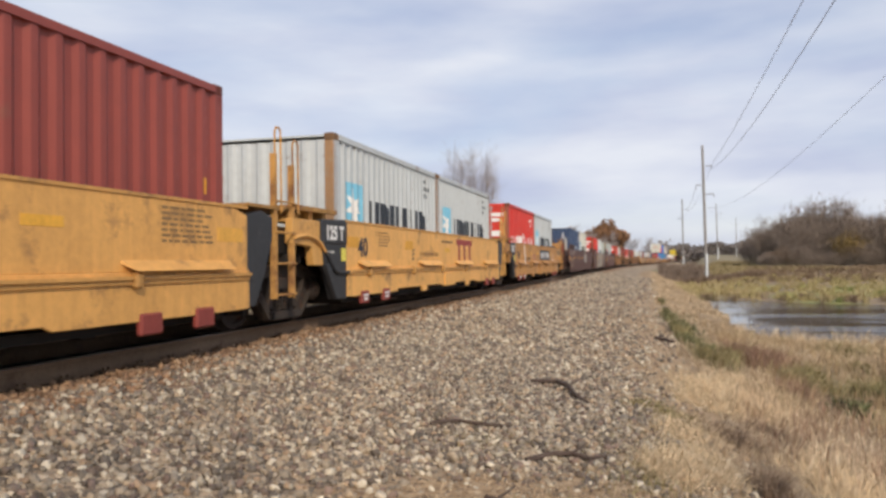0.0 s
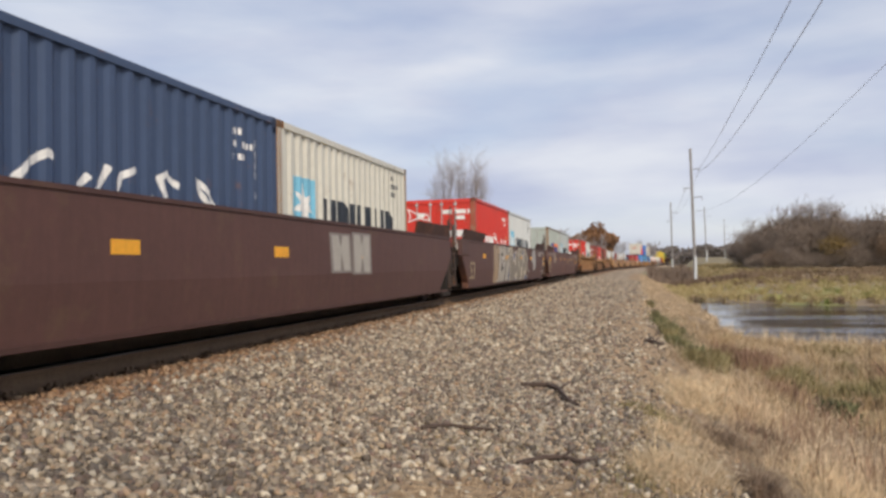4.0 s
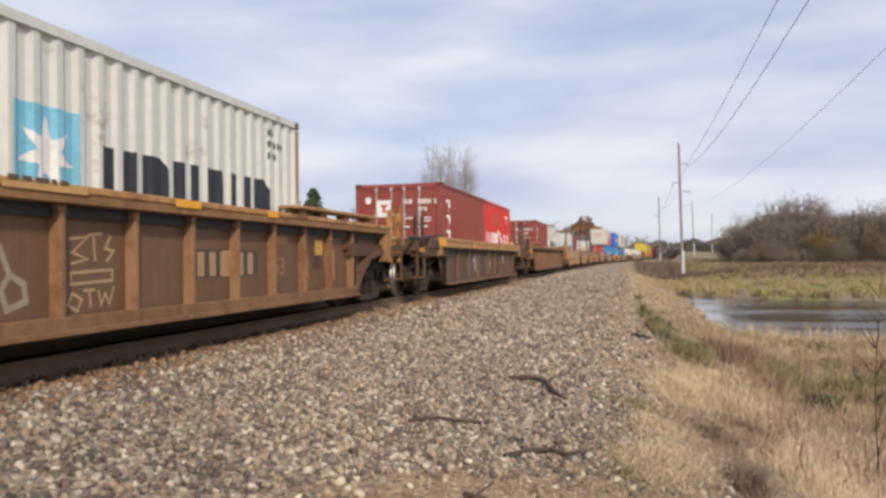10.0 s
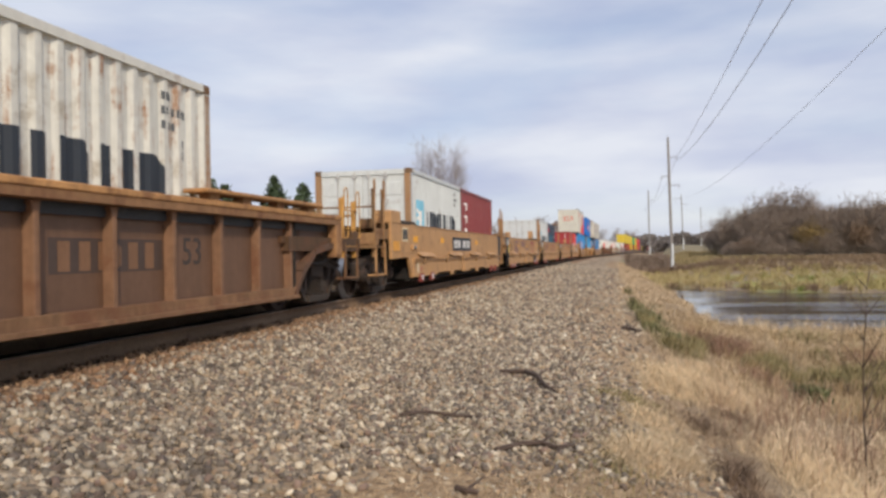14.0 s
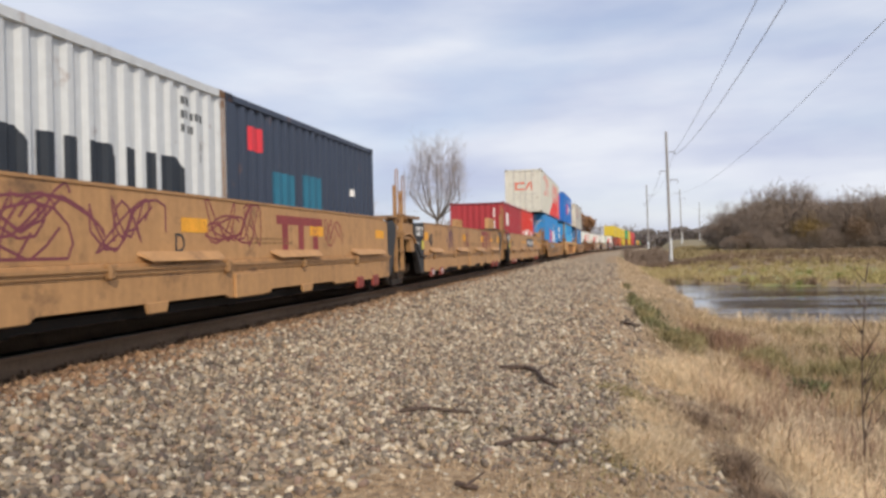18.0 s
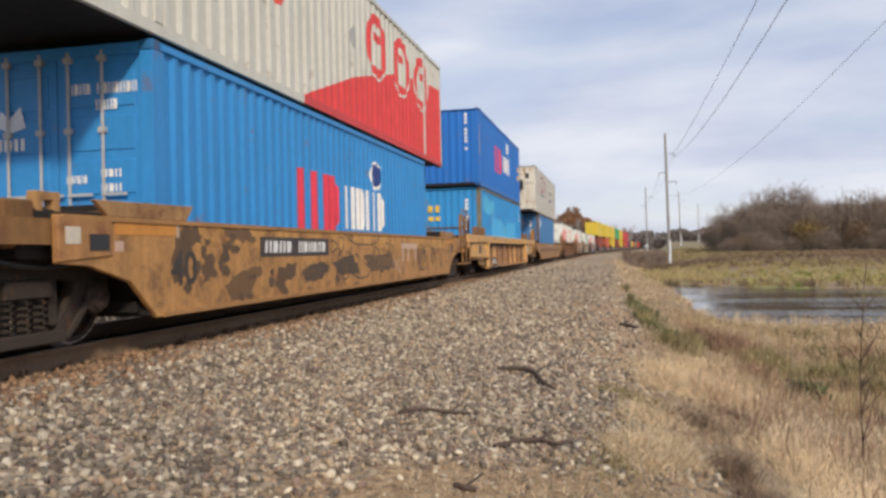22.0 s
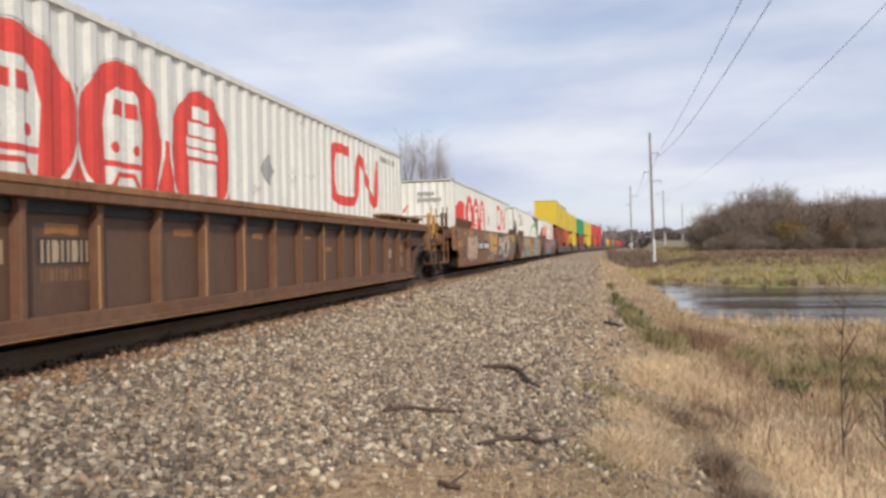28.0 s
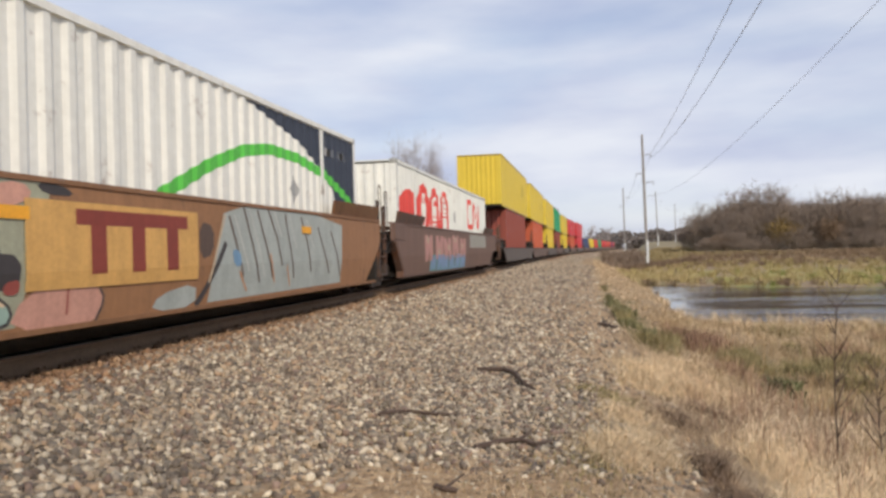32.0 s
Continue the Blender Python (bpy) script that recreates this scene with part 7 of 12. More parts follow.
part("top_box", boxes((X - 0.4, X + 0.01, 17.10, 17.75, 1.70, 1.88), bevel=0.02), M_CAR, car, "boxed opening above the end", tuple(0.8 * c for c in BRN))
part("top_opening", boxes((X + 0.008, X + 0.014, 17.22, 17.52, 1.73, 1.84)), M_BLACK, car)
small_print(car, X + 0.030, 16.95, 1.50, 6, 0.72, (0.42, 0.30, 0.2), 0.03, 0.055)
part("sign_frame", boxes((X + 0.029, X + 0.034, 17.66, 18.04, 1.19, 1.47)), M_MARK, car, "pale framed plate", (0.42, 0.33, 0.26))
for q in (17.73, 17.91):
    part("notice", boxes((X + 0.034, X + 0.037, q - 0.04, q + 0.10, 1.26, 1.44)), M_BLACK, car)
tabs(car, X + 0.028, (16.62,), 1.02, 0.46, 0.13)
tabs(car, X, (16.06,), 0.92, 0.52, 0.14)
part("data_plate", boxes((X + 0.028, X + 0.032, 17.10, 17.30, 0.98, 1.18)), M_MARK, car, "pale yellow data plate", (0.50, 0.36, 0.14))
small_print(car, X + 0.002, 16.7, 0.86, 2, 0.5, (0.50, 0.42, 0.36), 0.05, 0.09)
part("defect_lamp", boxes((X + 0.002, X + 0.05, 16.0, 16.4, 1.10, 1.18), bevel=0.01), M_GRIME, car, "grey side lamp housing", (0.09, 0.09, 0.09))
for yy, w in ((14.62, 0.14), (15.10, 0.20), (16.05, 0.18)):
    part("tick", boxes((X, X + 0.004, yy, yy + w, 1.40, 1.52)), M_MARK, car, col=(0.46, 0.38, 0.28))
    part("tick", boxes((X, X + 0.004, yy + w + 0.03, yy + w + 0.06, 1.36, 1.53)), M_MARK, car, col=(0.46, 0.38, 0.28))
for yy, z0, z1 in ((15.25, 1.0, 1.40), (15.30, 0.76, 0.94), (14.2, 0.80, 0.98), (16.25, 1.30, 1.50)):
    part("red_patch", boxes((X, X + 0.002, yy, yy + 0.36, z0, z1)), M_MARK, car, "faded red paint patch", (0.15, 0.05, 0.04))
scribble(car, X, 14.4, 0.85, 0.6, 0.5, (0.22, 0.15, 0.12), 117, 3, 0.025)
small_print(car, X, 6.2, 1.36, 1, 1.0, PALE)
small_print(car, X, 14.5, 0.66, 2, 1.2, (0.30, 0.20, 0.14), 0.05, 0.10)
marks("graffiti", [[(2.3, 1.40), (2.45, 1.54), (2.85, 1.55), (3.1, 1.40), (3.2, 1.15), (2.85, 0.94), (2.6, 0.98), (2.35, 1.12)]], X, (0.44, 0.36, 0.29), car, None, "pale sprayed letter mass")
scribble(car, X + 0.004, 2.4, 1.0, 0.7, 0.5, (0.10, 0.06, 0.05), 15, 2, 0.03)
marks("faded_oval", stroke(blob(1.4, 0.85, 0.24, 0.22, 14) + [(1.64, 0.85)], 0.03), X, (0.26, 0.16, 0.10), car)
for yy in (0.02, 0.79, 1.27, 1.64):
    part("white_tick", boxes((X, X + 0.003, yy, yy + 0.18, 1.37, 1.52)), M_MARK, car, col=PALE)
scribble(car, X, 4.6, 0.8, 1.2, 0.6, (0.35, 0.16, 0.15), 16, 3, 0.025)
scribble(car, X, 8.7, 1.1, 0.8, 0.35, (0.24, 0.10, 0.08), 17, 3, 0.03)
for q in glyphs(4, 9.76, 0.88, 1.45, 0.23):
    marks("faded_mark", [q], X, (0.25, 0.15, 0.085), car, None, "faded tan block of a worn sign")
scribble(car, X, 11.1, 0.95, 1.8, 0.58, (0.33, 0.29, 0.24), 171, 2, 0.022)
scribble(car, X, 12.6, 0.85, 1.7, 0.62, (0.33, 0.29, 0.24), 172, 2, 0.022)
for pts in ([(11.3, 1.50), (11.5, 0.95), (11.8, 1.40), (12.0, 0.80)], [(12.2, 1.30), (12.5, 0.62), (12.9, 1.25), (13.2, 0.70)], [(13.3, 1.45), (13.6, 0.75), (14.1, 1.30), (14.2, 0.78)]):
    marks("graffiti_stroke", stroke(soften(pts, False), 0.028), X + 0.003, (0.28, 0.24, 0.20), car, None, "pale sprayed zigzag")
part("red_patch", boxes((X, X + 0.002, 8.2, 9.5, 1.18, 1.32)), M_MARK, car, "faded red paint patch", (0.21, 0.075, 0.05))
marks("faded_oval", stroke(blob(7.5, 0.95, 0.45, 0.52, 18) + [(7.95, 0.95)], 0.06), X, (0.32, 0.17, 0.08), car, None, "faded tan oval emblem")
for yy in (12.6, 14.3, 15.6, 16.6):
    part("white_tick", boxes((X, X + 0.003, yy, yy + 0.14, 1.30, 1.46)), M_MARK, car, col=PALE)
top, prof, BX = plain_box(-92.7, 6.058, 2.591, (0.42, 0.47, 0.43), "weathered grey-green container with a blue and orange painted panel", "doors", frame_col=(0.30, 0.22, 0.15))
marks("blue_panel", [rect(1.25, 2.37, 1.22, 1.76)], BX, (0.035, 0.06, 0.24), top, prof, "dark blue painted panel")
marks("orange_panel", [rect(2.37, 4.70, 1.22, 1.75)], BX, (0.72, 0.20, 0.08), top, prof, "orange painted panel")
marks("word_blocks", glyphs(3, 1.36, 1.26, 0.9, 0.34), BX, WHITE, top, prof, "", 0.006)
marks("word_blocks", glyphs(5, 2.6, 1.24, 1.95, 0.32), BX, (0.035, 0.06, 0.24), top, prof, "", 0.006)
id_bars(top, prof, BX, 4.85, 2.15, (1.0, 0.5), WHITE, 0.7, 0.09)
grey_box(-86.6, col=(0.46, 0.50, 0.49))

# three ribbed wells
car, X = ribbed_unit(-71.6, col=(0.165, 0.092, 0.048), chord=(0.46, 0.245, 0.095), post_col=(0.29, 0.16, 0.078))
tabs(car, X, (0.3, 14.5), 0.95, 0.28, 0.22, (0.55, 0.30, 0.06))
label_panel(car, X - 0.168, 2.3, 4.1, 0.80, 1.05, INK)
small_print(car, X - 0.168, 3.3, 0.70, 1, 0.8, (0.03, 0.025, 0.02), 0.06)
SPRAY = (0.34, 0.28, 0.20)
for pts in ([(4.70, 0.80), (4.40, 0.85), (4.38, 1.05), (4.52, 1.18), (4.62, 1.02), (4.66, 0.80), (4.72, 0.58), (4.55, 0.47), (4.36, 0.56)], [(5.30, 1.10), (5.34, 0.50)], [(5.65, 1.10), (5.36, 0.78), (5.55, 0.70), (5.92, 0.52)], [(6.42, 1.18), (6.40, 0.60)], [(6.42, 1.18), (6.62, 1.20), (6.66, 1.0), (6.45, 0.86), (6.70, 0.72), (6.86, 0.55)], [(7.40, 0.92), (7.50, 0.88), (7.78, 1.10)], [(7.78, 1.10), (7.60, 0.80), (7.42, 0.58)], [(8.60, 1.10), (8.75, 0.78), (8.90, 0.70), (8.92, 0.56), (8.72, 0.50), (8.66, 0.66), (8.75, 0.78)]):
    marks("graffiti_stroke", stroke(pts, 0.055), X - 0.168, SPRAY, car, None, "faded pale spray stroke")
sign = part("sign_panel", boxes((X - 0.168, X - 0.1655, 11.40, 12.95, 0.68, 1.01)), M_MARK, car, "dark worn backing of a sign", (0.085, 0.058, 0.042))
for q in glyphs(3, 11.46, 0.70, 1.4, 0.28):
    marks("sign_block", [q], X - 0.1655, (0.42, 0.27, 0.15), sign, None, "pale tan block of a worn sign")
part("stencil_patch", boxes((X - 0.1655, X - 0.163, 12.05, 12.30, 0.69, 1.0)), M_MARK, sign, "bright tan patch on the sign", (0.52, 0.32, 0.16))
side_text("53", 0.36, 13.44, 0.67, X - 0.166, (0.30, 0.175, 0.09), car)
for pts in ([(9.42, 1.08), (9.66, 1.10), (9.46, 0.96), (9.66, 0.90), (9.44, 0.86)], [(9.74, 1.12), (9.76, 0.88)], [(9.66, 1.12), (9.86, 1.14)], [(9.98, 1.12), (9.90, 1.0), (10.02, 0.98), (9.92, 0.88)], [(9.44, 0.78), (10.0, 0.80), (10.0, 0.70), (9.44, 0.68), (9.44, 0.78)], [(9.46, 0.60), (9.40, 0.50), (9.52, 0.44), (9.58, 0.54), (9.46, 0.60)], [(9.60, 0.62), (9.76, 0.62)], [(9.68, 0.62), (9.70, 0.46)], [(9.80, 0.62), (9.84, 0.48), (9.90, 0.58), (9.96, 0.48), (10.02, 0.64)]):
    marks("graffiti_stroke", stroke(pts, 0.028), X - 0.168, (0.46, 0.30, 0.17), car, None, "faded tan spray stroke", 0.004)
lettered = part("lettered_strip", boxes((X + 0.05, X + 0.053, 8.45, 9.40, 1.45, 1.525)), M_MARK, car, "tan lettered strip on the chord", (0.55, 0.33, 0.13))
small_print(lettered, X + 0.053, 8.50, 1.505, 1, 0.85, (0.12, 0.07, 0.04), 0.045)
tabs(car, X + 0.05, (10.74,), 1.44, 0.48, 0.08)
tabs(car, X + 0.05, (12.85,), 1.44, 0.30, 0.08)
for y0, y1, z0, z1 in ((14.30, 14.62, 0.62, 0.98), (15.26, 15.72, 0.55, 1.05), (6.2, 6.6, 1.1, 1.2), (13.35, 13.9, 1.12, 1.2)):
    marks("rust_patch", [ragged(rect(y0, y1, z0, z1), int(100 * y0), 0.015, 4)], X - 0.168, (0.38, 0.20, 0.085), car, None, "orange-tan worn patch on the panel", 0.002)
red_box(-69.3)
grey_box(-63.2, col=(0.64, 0.66, 0.62))
part("marker_flag", boxes((1.30, 1.34, -0.95, -0.62, 0.70, 0.92), bevel=0.02), M_MARK, car, "red square flag", (0.60, 0.06, 0.04))

car, X = ribbed_unit(-48.2, 12.6, DIRTY, (0.46, 0.25, 0.10), (0.3, 1.68, 3.16, 4.64, 6.22, 6.5, 7.89, 9.3, 10.87, 12.38), 1.43, 1.18, 0.19, "dirty grey-brown well car with a tan top chord", 3.0, False, False, arch=False, cut=1.02, far_rail=(0.12, 0.07, 0.05))
part("valve_box", boxes((X - 0.35, X - 0.02, -1.75, -1.07, 1.14, 1.38), bevel=0.015), M_GRIME, car, "dark valve box on the deck", (0.11, 0.065, 0.05))
part("long_bar", rods([((X - 0.05, -3.6, 1.36), (X - 0.05, -2.64, 1.37)), ((X - 0.05, -2.64, 1.37), (X - 0.05, -0.46, 1.50))], 0.035, 8), M_GRIME, car, "long dark lever bar along the deck", (0.065, 0.052, 0.05))
part("yellow_rail", rods([((X - 0.7, -2.7, 1.27), (X - 0.7, -0.9, 1.30)), ((X - 0.7, -2.7, 1.12), (X - 0.7, -2.7, 1.27)), ((X - 0.7, -1.3, 1.12), (X - 0.7, -1.3, 1.40)), ((X - 0.7, -0.9, 1.12), (X - 0.7, -0.9, 1.30))], 0.028, 6), M_CAR, car, "yellow handrail on the deck", (0.62, 0.36, 0.07))
tabs(car, X + 0.0, (-2.91,), 1.04, 0.46, 0.10, (0.55, 0.24, 0.05))
scribble(car, X - 0.168, 4.0, 0.5, 0.8, 0.5, WHITE, 22, 3, 0.03)
scribble(car, X - 0.168, 6.4, 0.45, 0.9, 0.55, WHITE, 23, 3, 0.03)
tabs(car, X + 0.05, (-1.2,), 1.20, 0.75, 0.20)
tabs(car, X + 0.05, (3.1, 8.3), 1.21, 0.46, 0.11)
tabs(car, X + 0.05, (10.88,), 1.20, 0.40, 0.08)
pn = part("sign_panel", boxes((X - 0.168, X - 0.164, 7.96, 8.86, 0.44, 0.88)), M_MARK, car, "faded dark sign panel", (0.055, 0.045, 0.042))
for q in glyphs(3, 8.0, 0.50, 0.78, 0.32):
    marks("sign_block", [q], X - 0.164, (0.15, 0.075, 0.05), pn, None, "brown block of a faded sign")
for k in range(9):
    marks("graffiti_stroke", stroke([(9.62 + 0.07 * k, 0.98 - 0.02 * (k % 3)), (9.58 + 0.07 * k, 0.88), (9.66 + 0.07 * k, 0.76 + 0.03 * (k % 2))], 0.035), X - 0.168, (0.60, 0.58, 0.55), car, None, "white spray scribble")
part("stencil_patch", boxes((X - 0.168, X - 0.165, 10.35, 10.48, 0.62, 0.76)), M_MARK, car, "tan stencil patch", (0.26, 0.15, 0.08))
part("stencil_patch", boxes((X - 0.168, X - 0.165, 11.0, 11.45, 0.90, 0.97)), M_MARK, car, "tan stencil patch", (0.22, 0.13, 0.075))
part("brake_post", boxes((1.22, 1.34, 15.02, 15.14, 1.10, 2.18), bevel=0.01), M_GRIME, car, "rusty brake stand post", (0.20, 0.10, 0.05))
gear = part("brake_gear", boxes((1.16, 1.36, 15.14, 15.40, 1.78, 2.20), (1.20, 1.34, 15.16, 15.30, 1.50, 1.78), bevel=0.04), M_GRIME, car, "orange-rust brake gear housing", (0.44, 0.20, 0.06))
part("gear_arm", boxes((1.20, 1.30, 15.40, 15.86, 2.22, 2.32), bevel=0.02), M_GRIME, gear, "dark shaft to the brake wheel", (0.06, 0.045, 0.04))
brake_wheel(car, 1.25, 15.93, 2.28, (0.03, 0.03, 0.03), False, turn=-52)
part("brake_grip", rods([((1.36, 14.95, 1.20), (1.36, 14.95, 2.24)), ((1.36, 14.95, 2.24), (1.36, 15.10, 2.24)), ((1.36, 15.48, 1.30), (1.36, 15.48, 1.80)), ((1.36, 15.48, 1.80), (1.36, 15.66, 1.72)), ((1.36, 15.66, 1.72), (1.36, 15.66, 1.25))], 0.014, 6), M_GRIME, car, "bent grab irons round the brake", (0.16, 0.08, 0.05))
part("yellow_locker", boxes((0.75, 1.25, 13.1, 14.2, 1.16, 1.42), (0.85, 1.15, 13.5, 14.0, 1.42, 1.60), bevel=0.05), M_CAR, car, "yellow deck locker", (0.60, 0.36, 0.09))
pipe = rods([((X - 0.10, a, b), (X - 0.10, c, d)) for (a, b), (c, d) in zip(((10.9, 1.08), (11.35, 1.06), (11.6, 0.94), (11.85, 0.90), (12.1, 1.0)), ((11.35, 1.06), (11.6, 0.94), (11.85, 0.90), (12.1, 1.0), (12.4, 1.06)))], 0.02, 6)
part("air_pipe", pipe, M_GRIME, car, "bent air pipe under the chord", (0.10, 0.062, 0.046))
brown_box(-47.9)
red_box(-41.8, end="ribs", faded=True)

car, X = ribbed_unit(-28.6, col=(0.150, 0.082, 0.049), chord=(0.48, 0.255, 0.10), post_col=(0.23, 0.125, 0.07))
part("sign_panel", boxes((X - 0.1675, X - 0.166, 11.50, 13.20, 0.74, 1.06)), M_MARK, car, "faded dark backing of a worn sign", (0.075, 0.05, 0.04))
for q in glyphs(3, 11.58, 0.76, 1.5, 0.27):
    marks("sign_block", [q], X - 0.166, (0.22, 0.115, 0.06), car, None, "brown block of a worn sign")
side_text("53", 0.44, 13.58, 0.79, X - 0.166, (0.05, 0.04, 0.035), car)
small_print(car, X - 0.168, 3.2, 0.85, 3, 0.4, (0.05, 0.04, 0.03))
small_print(car, X - 0.168, 5.5, 1.05, 4, 1.6, (0.30, 0.20, 0.14))
marks("faded_blocks", comb(3, 0.9, 0.75, 2.2, 0.5), X - 0.168, (0.20, 0.12, 0.08), car)
brown_box(-26.4)
grey_box(-20.3, col=CREAM, worn=True)

# five tan wells
DUST = (0.49, 0.278, 0.120)
car, X = yellow_unit(-5.7, 12.9, DUST, left="deck")
end_platform(car, 12.9, 0, 2.65, DUST, 1.40, wheel=False, tall=2.36)
truck(car, -1.65, True)
label_panel(car, X, 4.4, 7.2, 0.95, 1.34, INK)
tabs(car, X, (0.1, 2.9, 8.0), 1.15, 0.40, 0.14)
grey_box(-4.9, col=(0.60, 0.64, 0.64), end="doors")
brown_box(1.2, col=(0.24, 0.045, 0.045), end="ribs")

CONES = ((0.9, 13.1), (0.9, 13.8), (-0.5, 13.2), (-0.5, 14.0))
car, X = yellow_unit(10.3, 12.4, DUST, cone=CONES)
scribble(car, X, 1.8, 0.82, 1.1, 0.63, (0.15, 0.07, 0.13), 41, 8, 0.026)
bight = [(9.02, 0.72), (9.14, 0.71), (9.30, 0.58), (9.45, 0.47), (9.62, 0.43), (9.79, 0.45), (9.92, 0.58), (10.02, 0.70), (10.14, 0.72)]
hose = part("hanging_hose", rods([((X + 0.09, a, b), (X + 0.09, c, d)) for (a, b), (c, d) in zip(bight, bight[1:])], 0.030, 8), M_BLACK, car, "black hose hanging in a bight")
part("hose_sleeve", rods([((X + 0.09, 9.49, 0.458), (X + 0.09, 9.62, 0.43)), ((X + 0.09, 9.62, 0.43), (X + 0.09, 9.77, 0.447))], 0.038, 8), M_MARK, hose, "bright blue hose sleeve", (0.07, 0.32, 0.70))
scribble(car, X, 2.9, 1.22, 0.6, 0.2, (0.15, 0.07, 0.13), 141, 4, 0.026)
scribble(car, X, 4.0, 1.13, 1.85, 0.36, (0.15, 0.07, 0.13), 42, 8, 0.028)
scribble(car, X, 6.05, 0.95, 1.8, 0.42, (0.15, 0.07, 0.13), 43, 5, 0.026)
tabs(car, X, (0.01, 3.0, 6.6), 1.12, 0.46, 0.13)
tabs(car, X, (11.94,), 1.13, 0.44, 0.21)
marks("red_blocks", comb(3, 8.36, 0.89, 1.8, 0.56), X, (0.30, 0.05, 0.04), car, None, "dark red lettering blocks")
side_text("E", 0.36, 3.67, 0.93, X + 0.003, INK, car)
small_print(car, X, 1.6, 1.40, 4, 0.5, (0.25, 0.14, 0.05))
small_print(car, X, 1.4, 0.52, 2, 1.6, (0.25, 0.14, 0.05))

car, X = yellow_unit(25.8, 12.4, DUST)
scribble(car, X, 1.3, 0.86, 2.1, 0.66, (0.21, 0.055, 0.075), 44, 8, 0.026)
scribble(car, X, 3.2, 0.88, 1.2, 0.6, (0.21, 0.055, 0.075), 144, 5, 0.026)
scribble(car, X, 5.2, 0.92, 1.6, 0.58, (0.24, 0.06, 0.06), 45, 7, 0.026)
scribble(car, X, 8.9, 0.92, 0.8, 0.5, (0.30, 0.08, 0.06), 145, 4, 0.03)
tabs(car, X, (0.1, 4.7, 8.3, 11.6), 1.12, 0.55, 0.16)
marks("red_blocks", comb(3, 7.1, 0.88, 1.7, 0.52), X, (0.28, 0.05, 0.05), car, None, "dark red lettering blocks")
side_text("D", 0.30, 4.55, 0.90, X + 0.003, INK, car)
small_print(car, X, 6.3, 1.05, 2, 1.5, (0.25, 0.14, 0.05))
grey_box(25.9, col=(0.60, 0.64, 0.66), end="doors")
top, prof, BX = plain_box(32.0, 6.058, 2.591, (0.035, 0.050, 0.085), "dark navy container with a small red square and repainted patches")
marks("red_square", [rect(0.62, 1.02, 1.92, 2.25)], BX, (0.65, 0.04, 0.06), top, prof)
marks("repaint_patch", [rect(1.3, 2.1, 1.1, 1.7), rect(2.4, 3.2, 1.0, 1.75)], BX, (0.02, 0.15, 0.24), top, prof)
marks("white_bars", [rect(4.6, 5.0, 1.55, 1.68)], BX, WHITE, top, prof)

car, X = yellow_unit(41.25, 12.4, DUST, cone=CONES)
small_print(car, X, 1.15, 1.34, 4, 0.4, (0.25, 0.15, 0.06), 0.022, 0.04)
scribble(car, X, 2.5, 0.85, 1.0, 0.65, (0.16, 0.08, 0.12), 46, 6, 0.028)
scribble(car, X, 5.0, 0.88, 1.2, 0.6, (0.24, 0.06, 0.06), 47, 5, 0.024)
scribble(car, X, 8.2, 0.85, 2.0, 0.65, (0.24, 0.06, 0.06), 48, 6, 0.024)
tabs(car, X, (0.01, 4.9, 8.2), 1.12, 0.46, 0.20)
tabs(car, X, (10.15,), 1.14, 0.47, 0.11)
tabs(car, X, (11.88,), 1.11, 0.49, 0.22)
small_print(car, X, 10.95, 1.40, 6, 0.72, (0.25, 0.14, 0.05), 0.022, 0.052)
marks("red_blocks", [[(9.78, 1.20), (9.98, 0.92), (10.18, 0.92), (9.98, 1.20), (10.18, 1.50), (9.98, 1.50)]] + comb(2, 8.25, 0.92, 1.4, 0.56), X, (0.30, 0.05, 0.04), car)
small_print(car, X, 10.7, 1.42, 7, 1.0, (0.25, 0.14, 0.05))
small_print(car, X, 6.0, 1.05, 2, 1.4, (0.25, 0.14, 0.05))

car, X = yellow_unit(56.75, 12.4, DUST, right="deck", cone=((0.7, 13.9),))
end_platform(car, 12.4, 1, 2.9, DUST, 1.40, wheel=False)
brake_wheel(car, 0.75, 15.05, 1.95, (0.5, 0.05, 0.04))
truck(car, 13.84)
label_panel(car, X, 6.6, 9.8, 0.92, 1.36, INK)
tabs(car, X, (0.1, 4.6, 5.7, 10.1, 11.4), 1.12, 0.40, 0.13)
small_print(car, X, 5.4, 1.46, 1, 0.9, (0.2, 0.12, 0.05))
top, prof, BX = plain_box(56.9, 6.058, 2.591, (0.36, 0.035, 0.045), "crimson ribbed container with white word blocks")
marks("word_blocks", glyphs(3, 0.48, 1.56, 1.0, 0.56), BX, WHITE, top, prof, "white lettering blocks")
end_marks(top, "serial_code", [rect(0.72, 0.80, 2.2 - i * 0.14, 2.3 - i * 0.14) for i in range(11) if i % 5 != 3], WHITE, y=0.018)
red_box(63.0, end="ribs")


